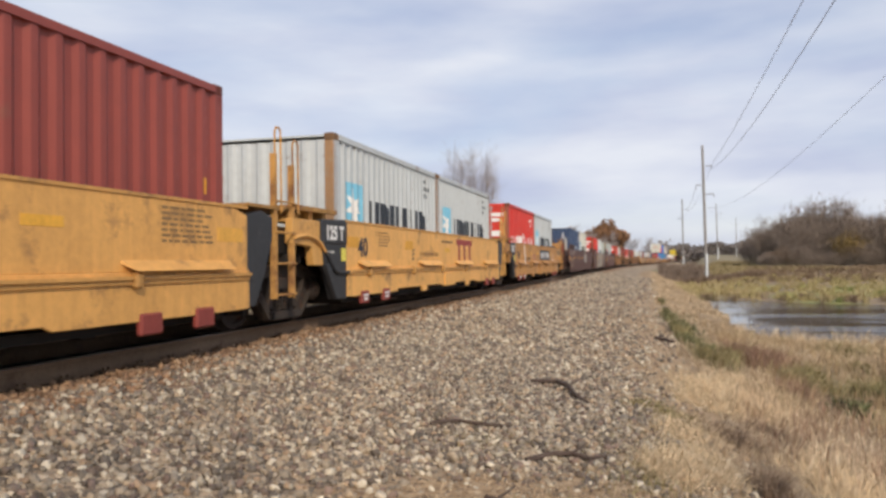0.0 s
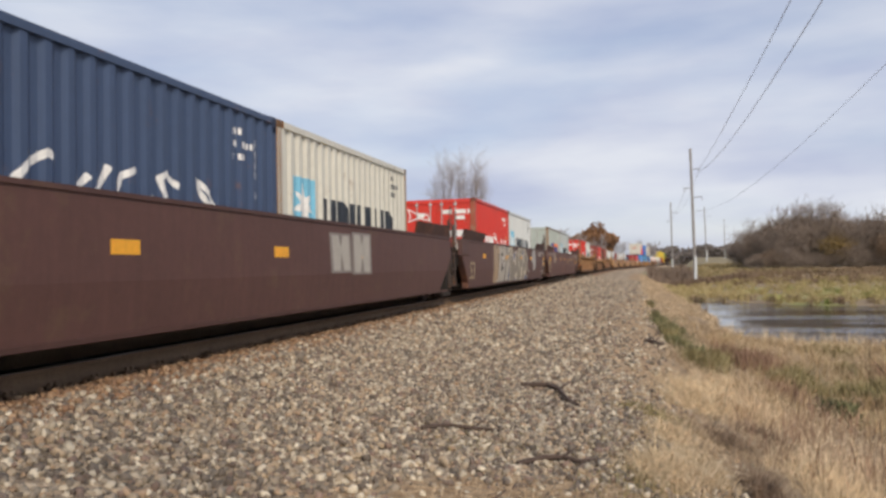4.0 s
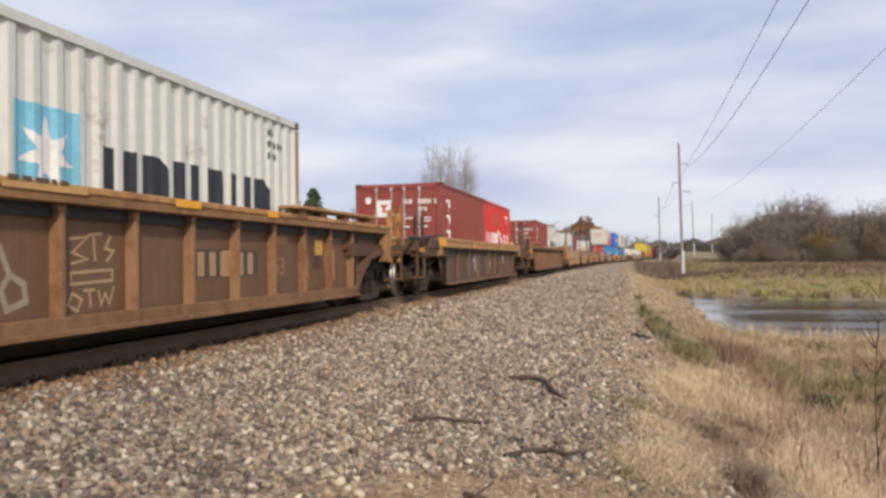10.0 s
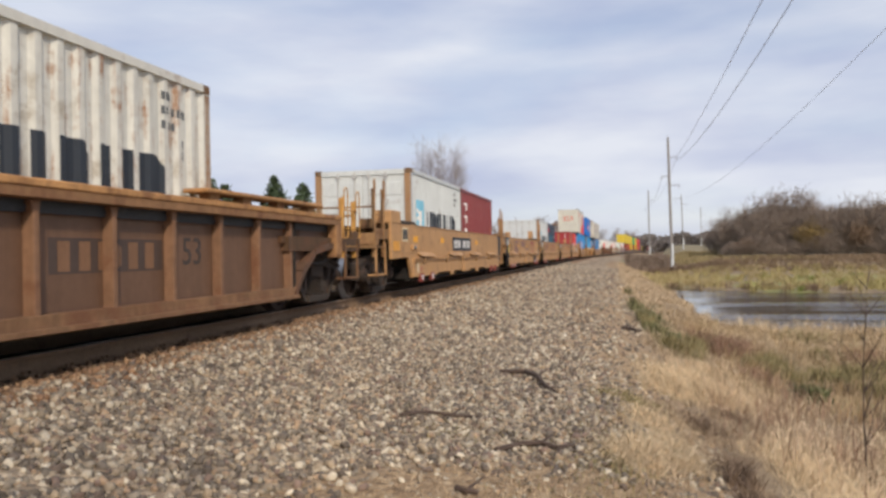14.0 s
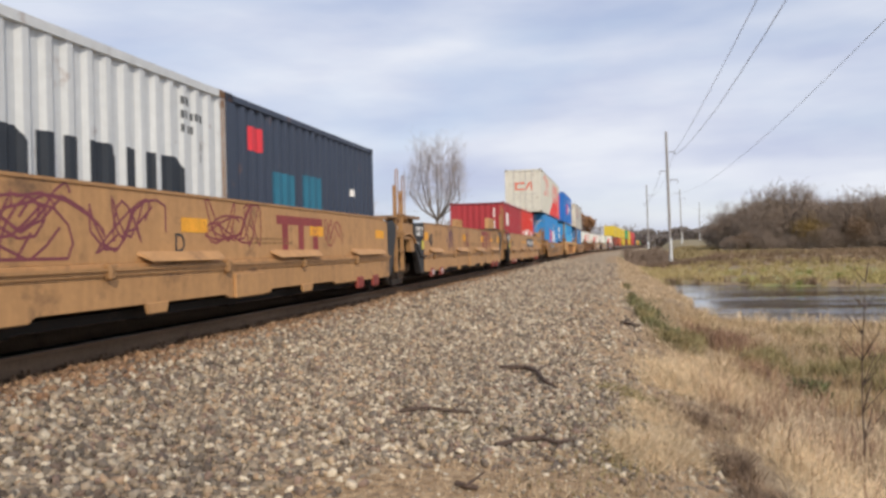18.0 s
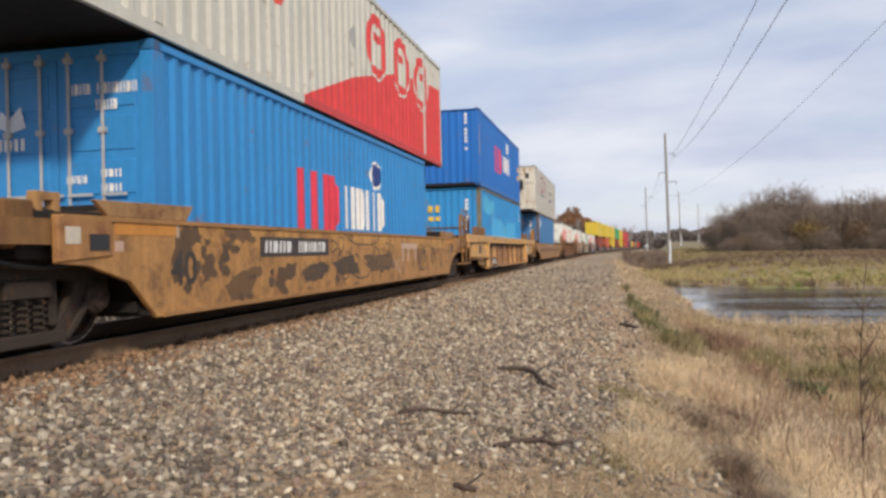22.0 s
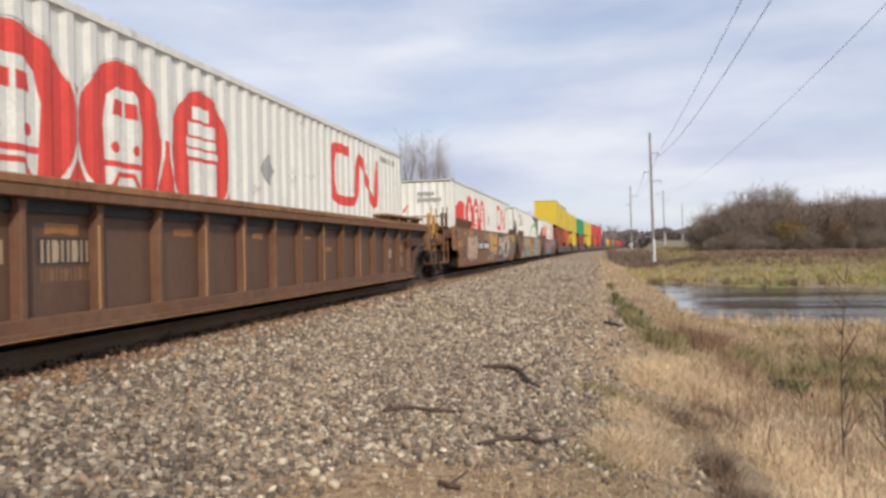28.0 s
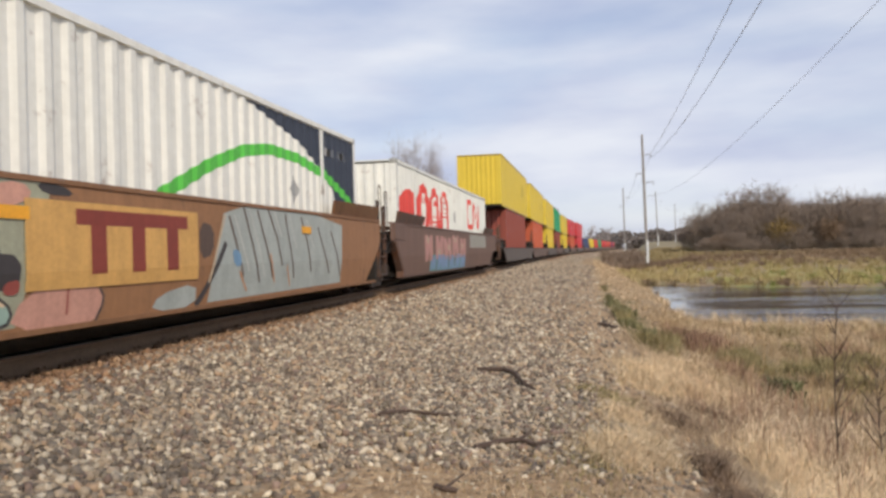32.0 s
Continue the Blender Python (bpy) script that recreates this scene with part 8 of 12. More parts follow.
# double-stacked cars
def long_white(y, z, scene_art=True, col=(0.765, 0.785, 0.735), end="ribs", label="off-white fifty-three-foot container with red picture shapes", art_first=True):
    """Long off-white box with a red dome, three oval pictures and a red monogram shape."""
    top, prof, BX = container(y, z, 16.15, 2.896, col, label, end, 0.34, 0.034, posts=(1.95, 14.05))
    RED = (0.72, 0.075, 0.06)

    def mono(a, zz, w, h, c):
        line = [(0.35, 0.98), (0.06, 1.0), (0.0, 0.90), (0.0, 0.12), (0.07, 0.0), (0.41, 0.0), (0.48, 0.12), (0.52, 0.88), (0.56, 0.98), (0.62, 0.86), (0.86, 0.08), (0.91, 0.0), (0.96, 0.10), (1.0, 1.0)]
        marks("monogram", stroke(soften([(a + u * w, zz + v * h) for u, v in line], False, 1), 0.19 if h > 0.8 else 0.12), BX, c, top, prof, "bent-line monogram shape")
    if scene_art:
        dome = [(0.2, 0.15), (0.2, 1.86), (0.55, 2.06), (1.0, 2.19), (1.45, 2.22), (1.9, 2.16), (2.35, 2.0), (2.72, 1.72), (2.85, 0.15)]
        marks("red_dome", [dome], BX, RED, top, prof, "red painted dome")
        marks("red_ground", [[(2.85, 0.16), (7.4, 0.16), (7.05, 1.36), (5.5, 1.80), (3.95, 2.12), (2.85, 2.2)]], BX, RED, top, prof, "", 0.0035)
        for k, (cy, ry) in enumerate(((3.15, 0.80), (4.73, 0.70), (6.33, 0.70))):
            g = marks("oval_picture", [blob(cy, 1.74, ry, 0.77, 24)], BX, RED, top, prof, "red oval with a pale vehicle front", 0.006)
            marks("pale_outline", stroke(blob(cy, 1.74, ry + 0.05, 0.82, 20, -0.9, 4.04), 0.05), BX, col, g, prof, "", 0.0085)
            if k < 2:
                marks("pale_shape", [[(cy + u, v) for u, v in ((-0.30, 1.15), (-0.34, 1.85), (-0.28, 2.12), (-0.16, 2.22), (0.16, 2.22), (0.28, 2.12), (0.34, 1.85), (0.30, 1.15))]], BX, col, g, prof, "pale vehicle front", 0.009)
                for u0, u1 in ((-0.22, -0.02), (0.03, 0.22)):
                    marks("red_shape", [[(cy + u0, 1.93), (cy + u1, 1.93), (cy + u1 * 0.9, 2.09), (cy + u0 * 0.9, 2.09)]], BX, RED, g, prof, "red windscreen", 0.012)
                marks("red_shape", stroke([(cy - 0.26, 1.14), (cy - 0.13, 1.33), (cy + 0.13, 1.33), (cy + 0.26, 1.14)], 0.05), BX, RED, g, prof, "red outline of the plough", 0.0125)
                marks("red_shape", [rect(cy - 0.32, cy + 0.32, 1.40, 1.46)], BX, RED, g, prof, "red bar", 0.012)
                for u in (-0.18, 0.18):
                    marks("red_shape", [blob(cy + u, 1.60, 0.06, 0.06, 10)], BX, RED, g, prof, "red lamp", 0.012)
            else:
                for u0, u1, v0, v1 in ((-0.20, 0.18, 2.14, 2.30), (-0.36, 0.30, 1.94, 2.10), (-0.40, 0.36, 1.80, 1.91), (-0.40, 0.42, 1.68, 1.77), (-0.36, 0.38, 1.22, 1.63)):
                    marks("pale_shape", [rect(cy + u0, cy + u1, v0, v1)], BX, col, g, prof, "pale stacked block", 0.009)
        marks("diamond", [[(8.05, 1.73), (8.28, 1.48), (8.53, 1.73), (8.28, 1.98)]], BX, (0.35, 0.36, 0.36), top, prof, "grey diamond mark")
        mono(11.15, 1.47, 2.9, 1.0, RED)
    return top, prof, BX, mono


car, X = slab_unit(76.3, 14.2, (0.47, 0.245, 0.085), "deck", "deck", 1.235, 0.24, "rust-scuffed tan well car with low plain sides", 3.0, False, 1.44, 0.82, M_WORN, -1.40)
side_text("40", 0.52, 0.25, 0.56, X + 0.004, (0.05, 0.042, 0.036), car, 0.01)
for pts in (
    [(4.91, 1.03), (5.06, 1.10), (5.31, 0.99), (5.03, 0.86), (4.90, 0.96)],
    [(5.03, 0.86), (5.01, 0.69)],
    [(5.33, 1.14), (5.57, 1.13), (5.56, 0.90), (5.33, 0.88), (5.33, 1.14)],
    [(5.57, 1.13), (5.69, 1.24), (5.99, 1.04), (6.68, 1.01), (7.41, 1.02), (7.72, 1.22)],
    [(5.99, 1.04), (5.96, 0.78), (5.93, 0.55), (6.00, 0.48), (6.45, 0.38), (7.04, 0.44), (7.26, 0.76), (7.41, 1.00)],
    [(6.06, 0.84), (6.38, 0.82), (6.35, 0.66), (6.01, 0.68), (6.06, 0.84)],
    [(6.68, 0.81), (7.16, 0.82), (7.19, 0.67), (6.64, 0.63), (6.68, 0.81)],
    [(5.77, 0.91), (5.91, 0.81), (5.88, 0.55), (5.71, 0.40), (5.46, 0.44), (5.62, 0.66), (5.67, 0.85), (5.77, 0.91)]):
    marks("graffiti_line", stroke(soften(pts, pts[0] == pts[-1], 1), 0.028), X, (0.075, 0.055, 0.045), car, None, "thin black sprayed line")
for pts in (
    [(5.31, 0.85), (5.20, 0.71), (5.21, 0.56), (5.15, 0.33)],
    [(5.33, 0.87), (5.56, 0.79), (5.49, 0.60), (5.31, 0.49), (5.41, 0.33)],
    [(6.07, 0.30), (6.26, 0.33), (6.42, 0.27)],
    [(7.48, 0.98), (7.63, 0.85), (7.40, 0.66), (7.46, 0.42)],
    [(7.95, 1.02), (8.29, 1.07), (8.37, 0.80), (7.94, 0.77), (7.95, 1.02)],
    [(8.42, 1.02), (8.65, 1.00), (8.60, 0.84)],
    [(7.85, 0.56), (8.26, 0.54), (8.64, 0.71), (8.72, 0.57)],
    [(7.25, 0.51), (7.32, 0.66), (7.70, 0.85), (7.81, 0.69), (7.60, 0.33)],
    [(10.63, 0.76), (10.93, 1.09), (11.44, 0.87), (11.58, 0.51), (11.11, 0.38), (10.69, 0.54), (10.63, 0.76)]):
    marks("graffiti_line", stroke(soften(pts, pts[0] == pts[-1], 1), 0.028), X, (0.075, 0.055, 0.045), car, None, "thin black sprayed line")
for pts in ([(9.25, 1.00), (10.64, 0.99)], [(9.36, 1.00), (9.40, 0.66)], [(9.87, 0.98), (9.80, 0.65)], [(10.44, 0.98), (10.45, 0.66)]):
    marks("graffiti_stroke", stroke(pts, 0.12), X, (0.60, 0.42, 0.32), car, None, "pale pink brush stroke")
for k, q in enumerate(([(0.24, 0.77), (0.36, 1.11), (0.54, 1.24), (0.83, 1.20), (0.87, 1.04), (0.67, 0.92), (0.51, 0.65), (0.30, 0.58)], [(1.35, 1.01), (1.58, 1.03), (1.48, 0.79), (1.30, 0.77)], [(1.56, 0.61), (2.24, 0.73), (2.44, 0.63), (2.02, 0.41), (2.01, 0.28), (1.54, 0.31), (1.37, 0.49)], [(2.89, 0.67), (3.51, 0.75), (3.50, 0.55), (3.12, 0.46), (3.23, 0.25), (2.76, 0.42)], [(3.77, 0.59), (4.20, 0.74), (4.96, 0.67), (4.48, 0.45), (3.89, 0.42)], [(1.41, 1.26), (2.06, 1.24), (2.25, 1.06), (1.85, 1.01), (1.49, 1.09)], [(0.90, 0.84), (1.14, 0.88), (1.21, 0.63), (0.88, 0.56)], [(4.97, 0.73), (6.04, 0.84), (6.42, 0.51), (5.46, 0.48)], [(6.64, 0.80), (8.53, 0.86), (8.77, 0.51), (7.05, 0.49)])):
    q = [(a, min(b, 1.19)) for a, b in q]
    marks("scuff", [ragged(q, k)], X, ((0.125, 0.072, 0.036), (0.095, 0.062, 0.038), (0.17, 0.095, 0.042))[k % 3], car, None, "dark brown scraped patch of old paint", 0.0022)
    rg = random.Random(40 + k)
    cy, cz = sum(p[0] for p in q) / len(q), sum(p[1] for p in q) / len(q)
    for n in range(3):
        a, b = cy + rg.uniform(-0.5, 0.5), min(1.08, max(0.34, cz + rg.uniform(-0.25, 0.25)))
        marks("scuff", [ragged(blob(a, b, rg.uniform(0.06, 0.16), rg.uniform(0.03, 0.09), 6), 90 + 3 * k + n, 0.02, 3)], X, (0.12, 0.07, 0.036), car, None, "dark brown scraped patch of old paint", 0.0026 + 0.0001 * n)
label_panel(car, X + 0.002, 2.36, 4.86, 0.835, 1.105, (0.06, 0.05, 0.045))
part("worn_band", boxes((X + 0.0005, X + 0.0015, 0.4, 13.8, 0.96, 1.20)), M_GRIME, car, "brighter orange-tan upper band", (0.58, 0.31, 0.10))
hood = part("end_hood", slab([(-1.46, 0.83), (-1.46, 1.235), (-0.74, 1.24), (-0.74, 0.88)], X - 0.03, X + 0.02, 0.01), M_GRIME, car, "boxed tan end of the side", (0.42, 0.215, 0.08))
part("white_card", boxes((X + 0.020, X + 0.024, -1.37, -1.18, 0.99, 1.14)), M_MARK, hood, "worn white card", (0.62, 0.56, 0.46))
part("sign_frame", boxes((X + 0.020, X + 0.026, -1.06, -0.79, 0.93, 1.08)), M_BLACK, hood, "dark framed notice")
part("white_card", boxes((X + 0.001, X + 0.004, -0.68, -0.55, 0.92, 1.02)), M_MARK, car, "worn pink card", (0.55, 0.38, 0.30))
part("orange_band", boxes((X + 0.001, X + 0.004, -0.68, 0.37, 1.08, 1.195)), M_MARK, car, "bright orange band", (0.60, 0.26, 0.05))
part("white_card", boxes((X + 0.001, X + 0.004, 0.37, 0.42, 1.06, 1.20)), M_MARK, car, "narrow worn pale strip", (0.55, 0.42, 0.33))
part("guide_plate", slab([(-0.70, 1.25), (0.65, 1.25), (0.80, 1.42), (-0.90, 1.40)], X - 0.10, X - 0.04, 0.008), M_GRIME, car, "tilted tan guide plate", (0.36, 0.21, 0.09))
part("lock_stand", arch_stand(), M_CAR, car, "tan container lock stand", (0.40, 0.22, 0.08), pose(X - 0.25, -1.30, 1.21) @ Matrix.Scale(0.55, 4))
part("end_hood", slab([(14.94, 0.88), (14.94, 1.24), (15.66, 1.235), (15.66, 0.83)], X - 0.03, X + 0.02, 0.01), M_GRIME, car, "boxed tan end of the side", (0.42, 0.215, 0.08))
part("guide_plate", slab([(13.40, 1.42), (13.55, 1.25), (14.90, 1.25), (15.10, 1.40)], X - 0.10, X - 0.04, 0.008), M_GRIME, car, "tilted tan guide plate", (0.36, 0.21, 0.09))
part("orange_band", boxes((X + 0.001, X + 0.004, 13.85, 14.90, 1.08, 1.195)), M_MARK, car, "bright orange band", (0.60, 0.26, 0.05))
small_print(car, X, 14.35, 1.02, 4, 0.45, (0.10, 0.065, 0.04), 0.05, 0.07)
scribble(car, X, 10.7, 0.42, 0.85, 0.62, (0.085, 0.06, 0.045), 376, 4, 0.026)
scribble(car, X, 11.9, 0.55, 1.0, 0.50, (0.085, 0.06, 0.045), 377, 4, 0.024)
scribble(car, X, 8.6, 0.34, 1.5, 0.34, (0.50, 0.34, 0.24), 378, 3, 0.022)
top, prof, BX = container(76.65, 0.33, 12.192, 2.896, (0.03, 0.255, 0.62), "azure blue forty-foot container with red and white lettering blocks", "doors")
code_column(top, prof, BX, 10.75, 2.45, 11, WHITE)
code_column(top, prof, BX, 11.30, 2.35, 5, WHITE)
marks("warning_triangle", [[(11.20, 0.42), (11.62, 0.42), (11.41, 0.70)]], BX, (0.78, 0.55, 0.04), top, prof, "yellow warning triangle")
marks("red_blocks", glyphs(2, 3.8, 0.92, 2.05, 0.98), BX, (0.75, 0.05, 0.09), top, prof, "red lettering blocks")
marks("white_blocks", glyphs(4, 5.95, 0.98, 2.6, 0.80), BX, WHITE, top, prof, "white lettering blocks")
marks("emblem", [blob(7.95, 2.12, 0.40, 0.30, 14)], BX, WHITE, top, prof, "white-rimmed navy emblem")
marks("emblem", [blob(7.95, 2.13, 0.32, 0.24, 14)], BX, (0.02, 0.05, 0.22), top, prof, "", 0.006)
for zz, n, a, w in ((2.34, 4, 0.15, 0.30), (2.34, 7, 0.52, 0.50), (2.16, 4, 0.50, 0.28), (1.42, 3, 0.55, 0.26), (1.26, 3, 0.55, 0.26), (1.36, 6, 0.12, 0.26), (0.86, 3, 0.55, 0.26), (0.72, 3, 0.55, 0.26), (0.80, 6, 0.12, 0.26)):
    end_marks(top, "serial_code", glyphs(n, a, zz, w, 0.12 if zz > 2 else 0.09, weight=0.32), WHITE)
end_marks(top, "emblem", [[(-0.80, 2.05), (-0.72, 2.22), (-0.62, 2.12), (-0.46, 2.26), (-0.40, 2.02), (-0.60, 1.96)]], (0.70, 0.75, 0.82), "pale winged emblem")
end_marks(top, "emblem", glyphs(3, -0.86, 1.76, 0.45, 0.14), WHITE)
end_marks(top, "warning_strip", [rect(-0.95, -0.65, 0.92, 1.02), rect(-0.5, -0.1, 0.98, 1.06)], (0.8, 0.6, 0.05))
top, prof, BX, mono = long_white(74.75, 3.27, False, (0.62, 0.62, 0.55), "doors", "off-white fifty-three-foot container with a red corner field and rust-stained doors")
mono(2.1, 1.4, 3.4, 1.15, (0.72, 0.09, 0.07))
marks("red_field", [[(6.1, 0.16), (16.0, 0.16), (16.0, 2.2), (14.2, 2.05), (11.6, 1.7), (8.6, 0.98)]], BX, (0.72, 0.06, 0.06), top, prof, "red painted field")
for c, r in ((10.1, 0.72), (12.0, 0.72), (13.9, 0.72)):
    g = marks("oval_picture", [blob(c, 1.95, r, 0.70, 18)], BX, (0.72, 0.06, 0.06), top, prof, "red oval with a pale vehicle front", 0.006)
    marks("pale_outline", stroke(blob(c, 1.95, r, 0.70, 18) + [(c + r, 1.95)], 0.06), BX, (0.62, 0.62, 0.55), g, prof, "", 0.0085)
    marks("pale_shape", [[(c + u, 1.95 + v) for u, v in ((-0.32, -0.45), (-0.38, 0.05), (-0.22, 0.42), (0.22, 0.42), (0.38, 0.05), (0.32, -0.45))]], BX, (0.62, 0.62, 0.55), g, prof, "", 0.009)
    marks("red_shape", [rect(c - 0.22, c + 0.22, 2.02, 2.20)], BX, (0.72, 0.06, 0.06), g, prof, "", 0.012)
end_marks(top, "monogram", [rect(-0.55, 0.1, 1.9, 2.02), rect(-0.55, -0.42, 1.55, 1.9), rect(-0.55, 0.1, 1.5, 1.6), [(0.1, 1.5), (0.22, 1.5), (0.5, 2.02), (0.38, 2.02)], rect(0.5, 0.62, 1.5, 2.02)], (0.72, 0.16, 0.10))
marks("diamond", [[(8.4, 1.75), (8.6, 1.5), (8.8, 1.75), (8.6, 2.0)]], BX, (0.35, 0.36, 0.36), top, prof)

part("red_bottom_rail", boxes((BX - 0.05, BX + 0.004, 6.1, 16.0, 0.02, 0.16)), M_MARK, top, "red painted bottom rail", (0.66, 0.06, 0.06))

car, X = ribbed_unit(97.3, 12.6, TAN, (0.68, 0.40, 0.155), (0.3, 1.68, 3.16, 4.64, 6.22, 6.5, 7.88, 9.43, 10.97, 12.36), 1.39, 1.14, 0.19, "tan well car with mismatched brown side panels", 4.0, False, False, arch=False, inner=(0.72, 0.41, 0.155), cut=3.9, post_col=(0.25, 0.13, 0.06))
label_panel(car, X - 0.160, 0.36, 3.10, 0.26, 0.58, (0.05, 0.045, 0.04))
marks("red_blocks", comb(3, 7.4, 0.55, 1.0, 0.42), X - 0.168, (0.30, 0.06, 0.04), car)
for y0, y1, c in ((0.36, 1.62, (0.40, 0.215, 0.10)), (3.22, 4.58, (0.40, 0.21, 0.095)), (4.70, 6.16, (0.42, 0.225, 0.10)), (9.50, 10.92, (0.46, 0.25, 0.11)), (11.02, 12.20, (0.38, 0.21, 0.10))):
    part("panel_patch", boxes((X - 0.167, X - 0.163, y0, y1, 0.26, 1.04)), M_GRIME, car, "weathered brown side panel", c)
part("dark_strip", boxes((X - 0.032, X - 0.026, 0.34, 3.12, 0.20, 0.252), (X + 0.034, X + 0.040, 0.34, 3.12, 0.195, 0.242)), M_MARK, car, "dark painted foot of the number panel", (0.06, 0.05, 0.045))
scribble(car, X - 0.163, 3.5, 0.55, 0.8, 0.38, (0.42, 0.30, 0.19), 152, 3, 0.018)
scribble(car, X - 0.163, 5.0, 0.60, 0.9, 0.30, (0.40, 0.29, 0.19), 153, 3, 0.018)
SAND = (0.60, 0.35, 0.14)
for e in (0, 1):
    w = Matrix.Translation((0, 12.6 * e, 0)) @ Matrix.Diagonal((1, 2 * e - 1, 1, 1))
    part("end_sheet", slab([(0.0, 0.60), (0.0, 1.13), (3.05, 1.13), (3.05, 0.66)], X - 0.08, X - 0.03, 0.008), M_CAR, car, "tan end sheet over the truck", SAND, w)
    part("end_ledge", boxes((X - 0.12, X + 0.03, -0.1, 3.1, 0.57, 0.62)), M_GRIME, car, col=tuple(0.5 * c for c in SAND), at=w)
    part("lower_sheet", slab([(0.0, 0.30), (0.0, 0.57), (1.45, 0.57), (1.25, 0.36)], X - 0.14, X - 0.10, 0.008), M_CAR, car, col=tuple(0.75 * c for c in SAND), at=w)
    part("broad_post", boxes((X - 0.14, X + 0.03, -0.30, 0.02, 0.22, 1.13), bevel=0.012), M_CAR, car, "broad end post", SAND, w)
    part("chord_face", boxes((X + 0.04, X + 0.055, 0.0, 2.4, 1.18, 1.37), bevel=0.004), M_CAR, car, col=tuple(1.05 * c for c in SAND), at=w)
    for q in (-0.15, 1.28):
        part("lock_stand", cached("lock_stand", arch_stand), M_GRIME, car, "rusty brown container lock stand", (0.22, 0.11, 0.06), w @ Matrix.Translation((X - 0.22, q, 1.39)) @ Matrix.Diagonal((1, 0.6, 0.72, 1)))
    part("dark_plate", boxes((X - 0.40, X + 0.0, 0.3, 2.6, 1.39, 1.43)), M_UNDER, car, "dark deck plate", at=w)
    part("reflector", boxes((X - 0.030, X - 0.026, 0.04, 0.46, 0.94, 1.05)), M_MARK, car, "yellow-orange reflector strip", ORANGE, w)
    part("reflector", boxes((X - 0.030, X - 0.026, 2.30, 2.62, 0.84, 1.02)), M_MARK, car, "yellow-orange reflector strip", ORANGE, w)
    part("dark_sign", boxes((X - 0.030, X - 0.024, 1.30, 1.66, 0.76, 1.04)), M_BLACK, car, "dark framed notice", at=w)
for pts in ([(9.55, 1.00), (9.72, 0.62), (9.86, 0.98)], [(9.92, 0.62), (10.02, 0.96), (10.14, 0.62)], [(10.20, 0.98), (10.30, 0.64), (10.42, 0.98)], [(10.66, 0.94), (10.48, 0.94), (10.50, 0.66), (10.68, 0.66)], [(10.74, 0.64), (10.74, 0.94), (10.86, 0.84), (10.76, 0.76), (10.92, 0.52)]):
    marks("graffiti_stroke", stroke(soften(pts, False, 1), 0.05), X - 0.162, (0.56, 0.42, 0.24), car, None, "cream sprayed zigzag stroke")
notice = part("framed_plate", boxes((X - 0.163, X - 0.158, 11.55, 12.0, 0.40, 0.74)), M_MARK, car, "pale frame of a dark notice", (0.42, 0.34, 0.25))
part("notice", boxes((X - 0.158, X - 0.155, 11.58, 11.97, 0.43, 0.71)), M_BLACK, notice)
part("card", boxes((X - 0.163, X - 0.159, 11.12, 11.38, 0.86, 0.96)), M_MARK, car, "small grey card", (0.20, 0.17, 0.15))
scribble(car, X - 0.03, 13.1, 0.66, 0.75, 0.42, (0.66, 0.60, 0.48), 151, 7, 0.028)
marks("round_stencil", stroke(blob(0.90, 0.86, 0.22, 0.24, 14) + [(1.12, 0.86)], 0.035), X - 0.168, (0.50, 0.52, 0.46), car, None, "pale sprayed ring")
small_print(car, X + 0.05, 1.2, 1.33, 2, 0.7, (0.2, 0.12, 0.05), 0.03, 0.06)
brake_wheel(car, 0.70, 15.64, 2.33, (0.10, 0.07, 0.05), True, (0.22, 0.11, 0.06))
tabs(car, X + 0.05, (7.2, 10.6), 1.2, 0.5, 0.10)
top, prof, BX = plain_box(97.38, 12.192, 2.896, (0.028, 0.27, 0.62), "sun-faded turquoise container with pale repainted patches", "ribs", 0.33, frame_col=(0.16, 0.17, 0.12))
for y0, y1, z0, z1, sd, c in ((0.5, 3.2, 1.95, 2.66, 71, (0.085, 0.42, 0.68)), (2.6, 4.2, 0.25, 2.0, 72, (0.07, 0.39, 0.74)), (4.2, 9.9, 0.25, 1.85, 73, (0.075, 0.40, 0.72)), (0.2, 1.0, 0.3, 1.4, 74, (0.05, 0.31, 0.52))):
    rs = random.Random(sd)
    upper, under, a, lo, hi = [], [], y0, z0, z1
    while a < y1:
        b = min(y1, a + rs.uniform(0.05, 0.16))
        hi = min(z1, max(z1 - 0.28, hi + rs.uniform(-0.10, 0.10)))
        lo = max(z0, min(z0 + 0.35, lo + rs.uniform(-0.12, 0.12)))
        upper += [(a, hi), (b - 0.012, hi)]
        under += [(a, lo), (b - 0.012, lo)]
        a = b
    marks("faded_patch", [under + upper[::-1]], BX, c, top, prof, "paler ragged patch of faded paint")
marks("rust_marks", [rect(2.62, 2.645, 1.5, 2.2), rect(3.55, 3.72, 1.72, 1.76), rect(6.2, 6.22, 1.3, 1.6), rect(8.0, 8.1, 1.2, 1.23)], BX, (0.19, 0.17, 0.13), top, prof, "rusty rub marks", 0.006)
id_bars(top, prof, BX, 11.2, 2.3, (0.7, 0.7, 1.0), WHITE, 0.5, 0.10)
for q in (rect(-0.80, -0.62, 2.0, 2.25), rect(-0.52, -0.36, 2.0, 2.25), rect(-0.80, -0.58, 1.68, 1.84), rect(-0.52, -0.34, 1.68, 1.84)):
    end_marks(top, "yellow_plate", [q], (0.75, 0.50, 0.05), "yellow warning plate", 0.018)
end_marks(top, "serial_code", [rect(0.62, 0.74, 2.35 - i * 0.15, 2.46 - i * 0.15) for i in range(13) if i % 5 != 3], WHITE, "", 0.018)
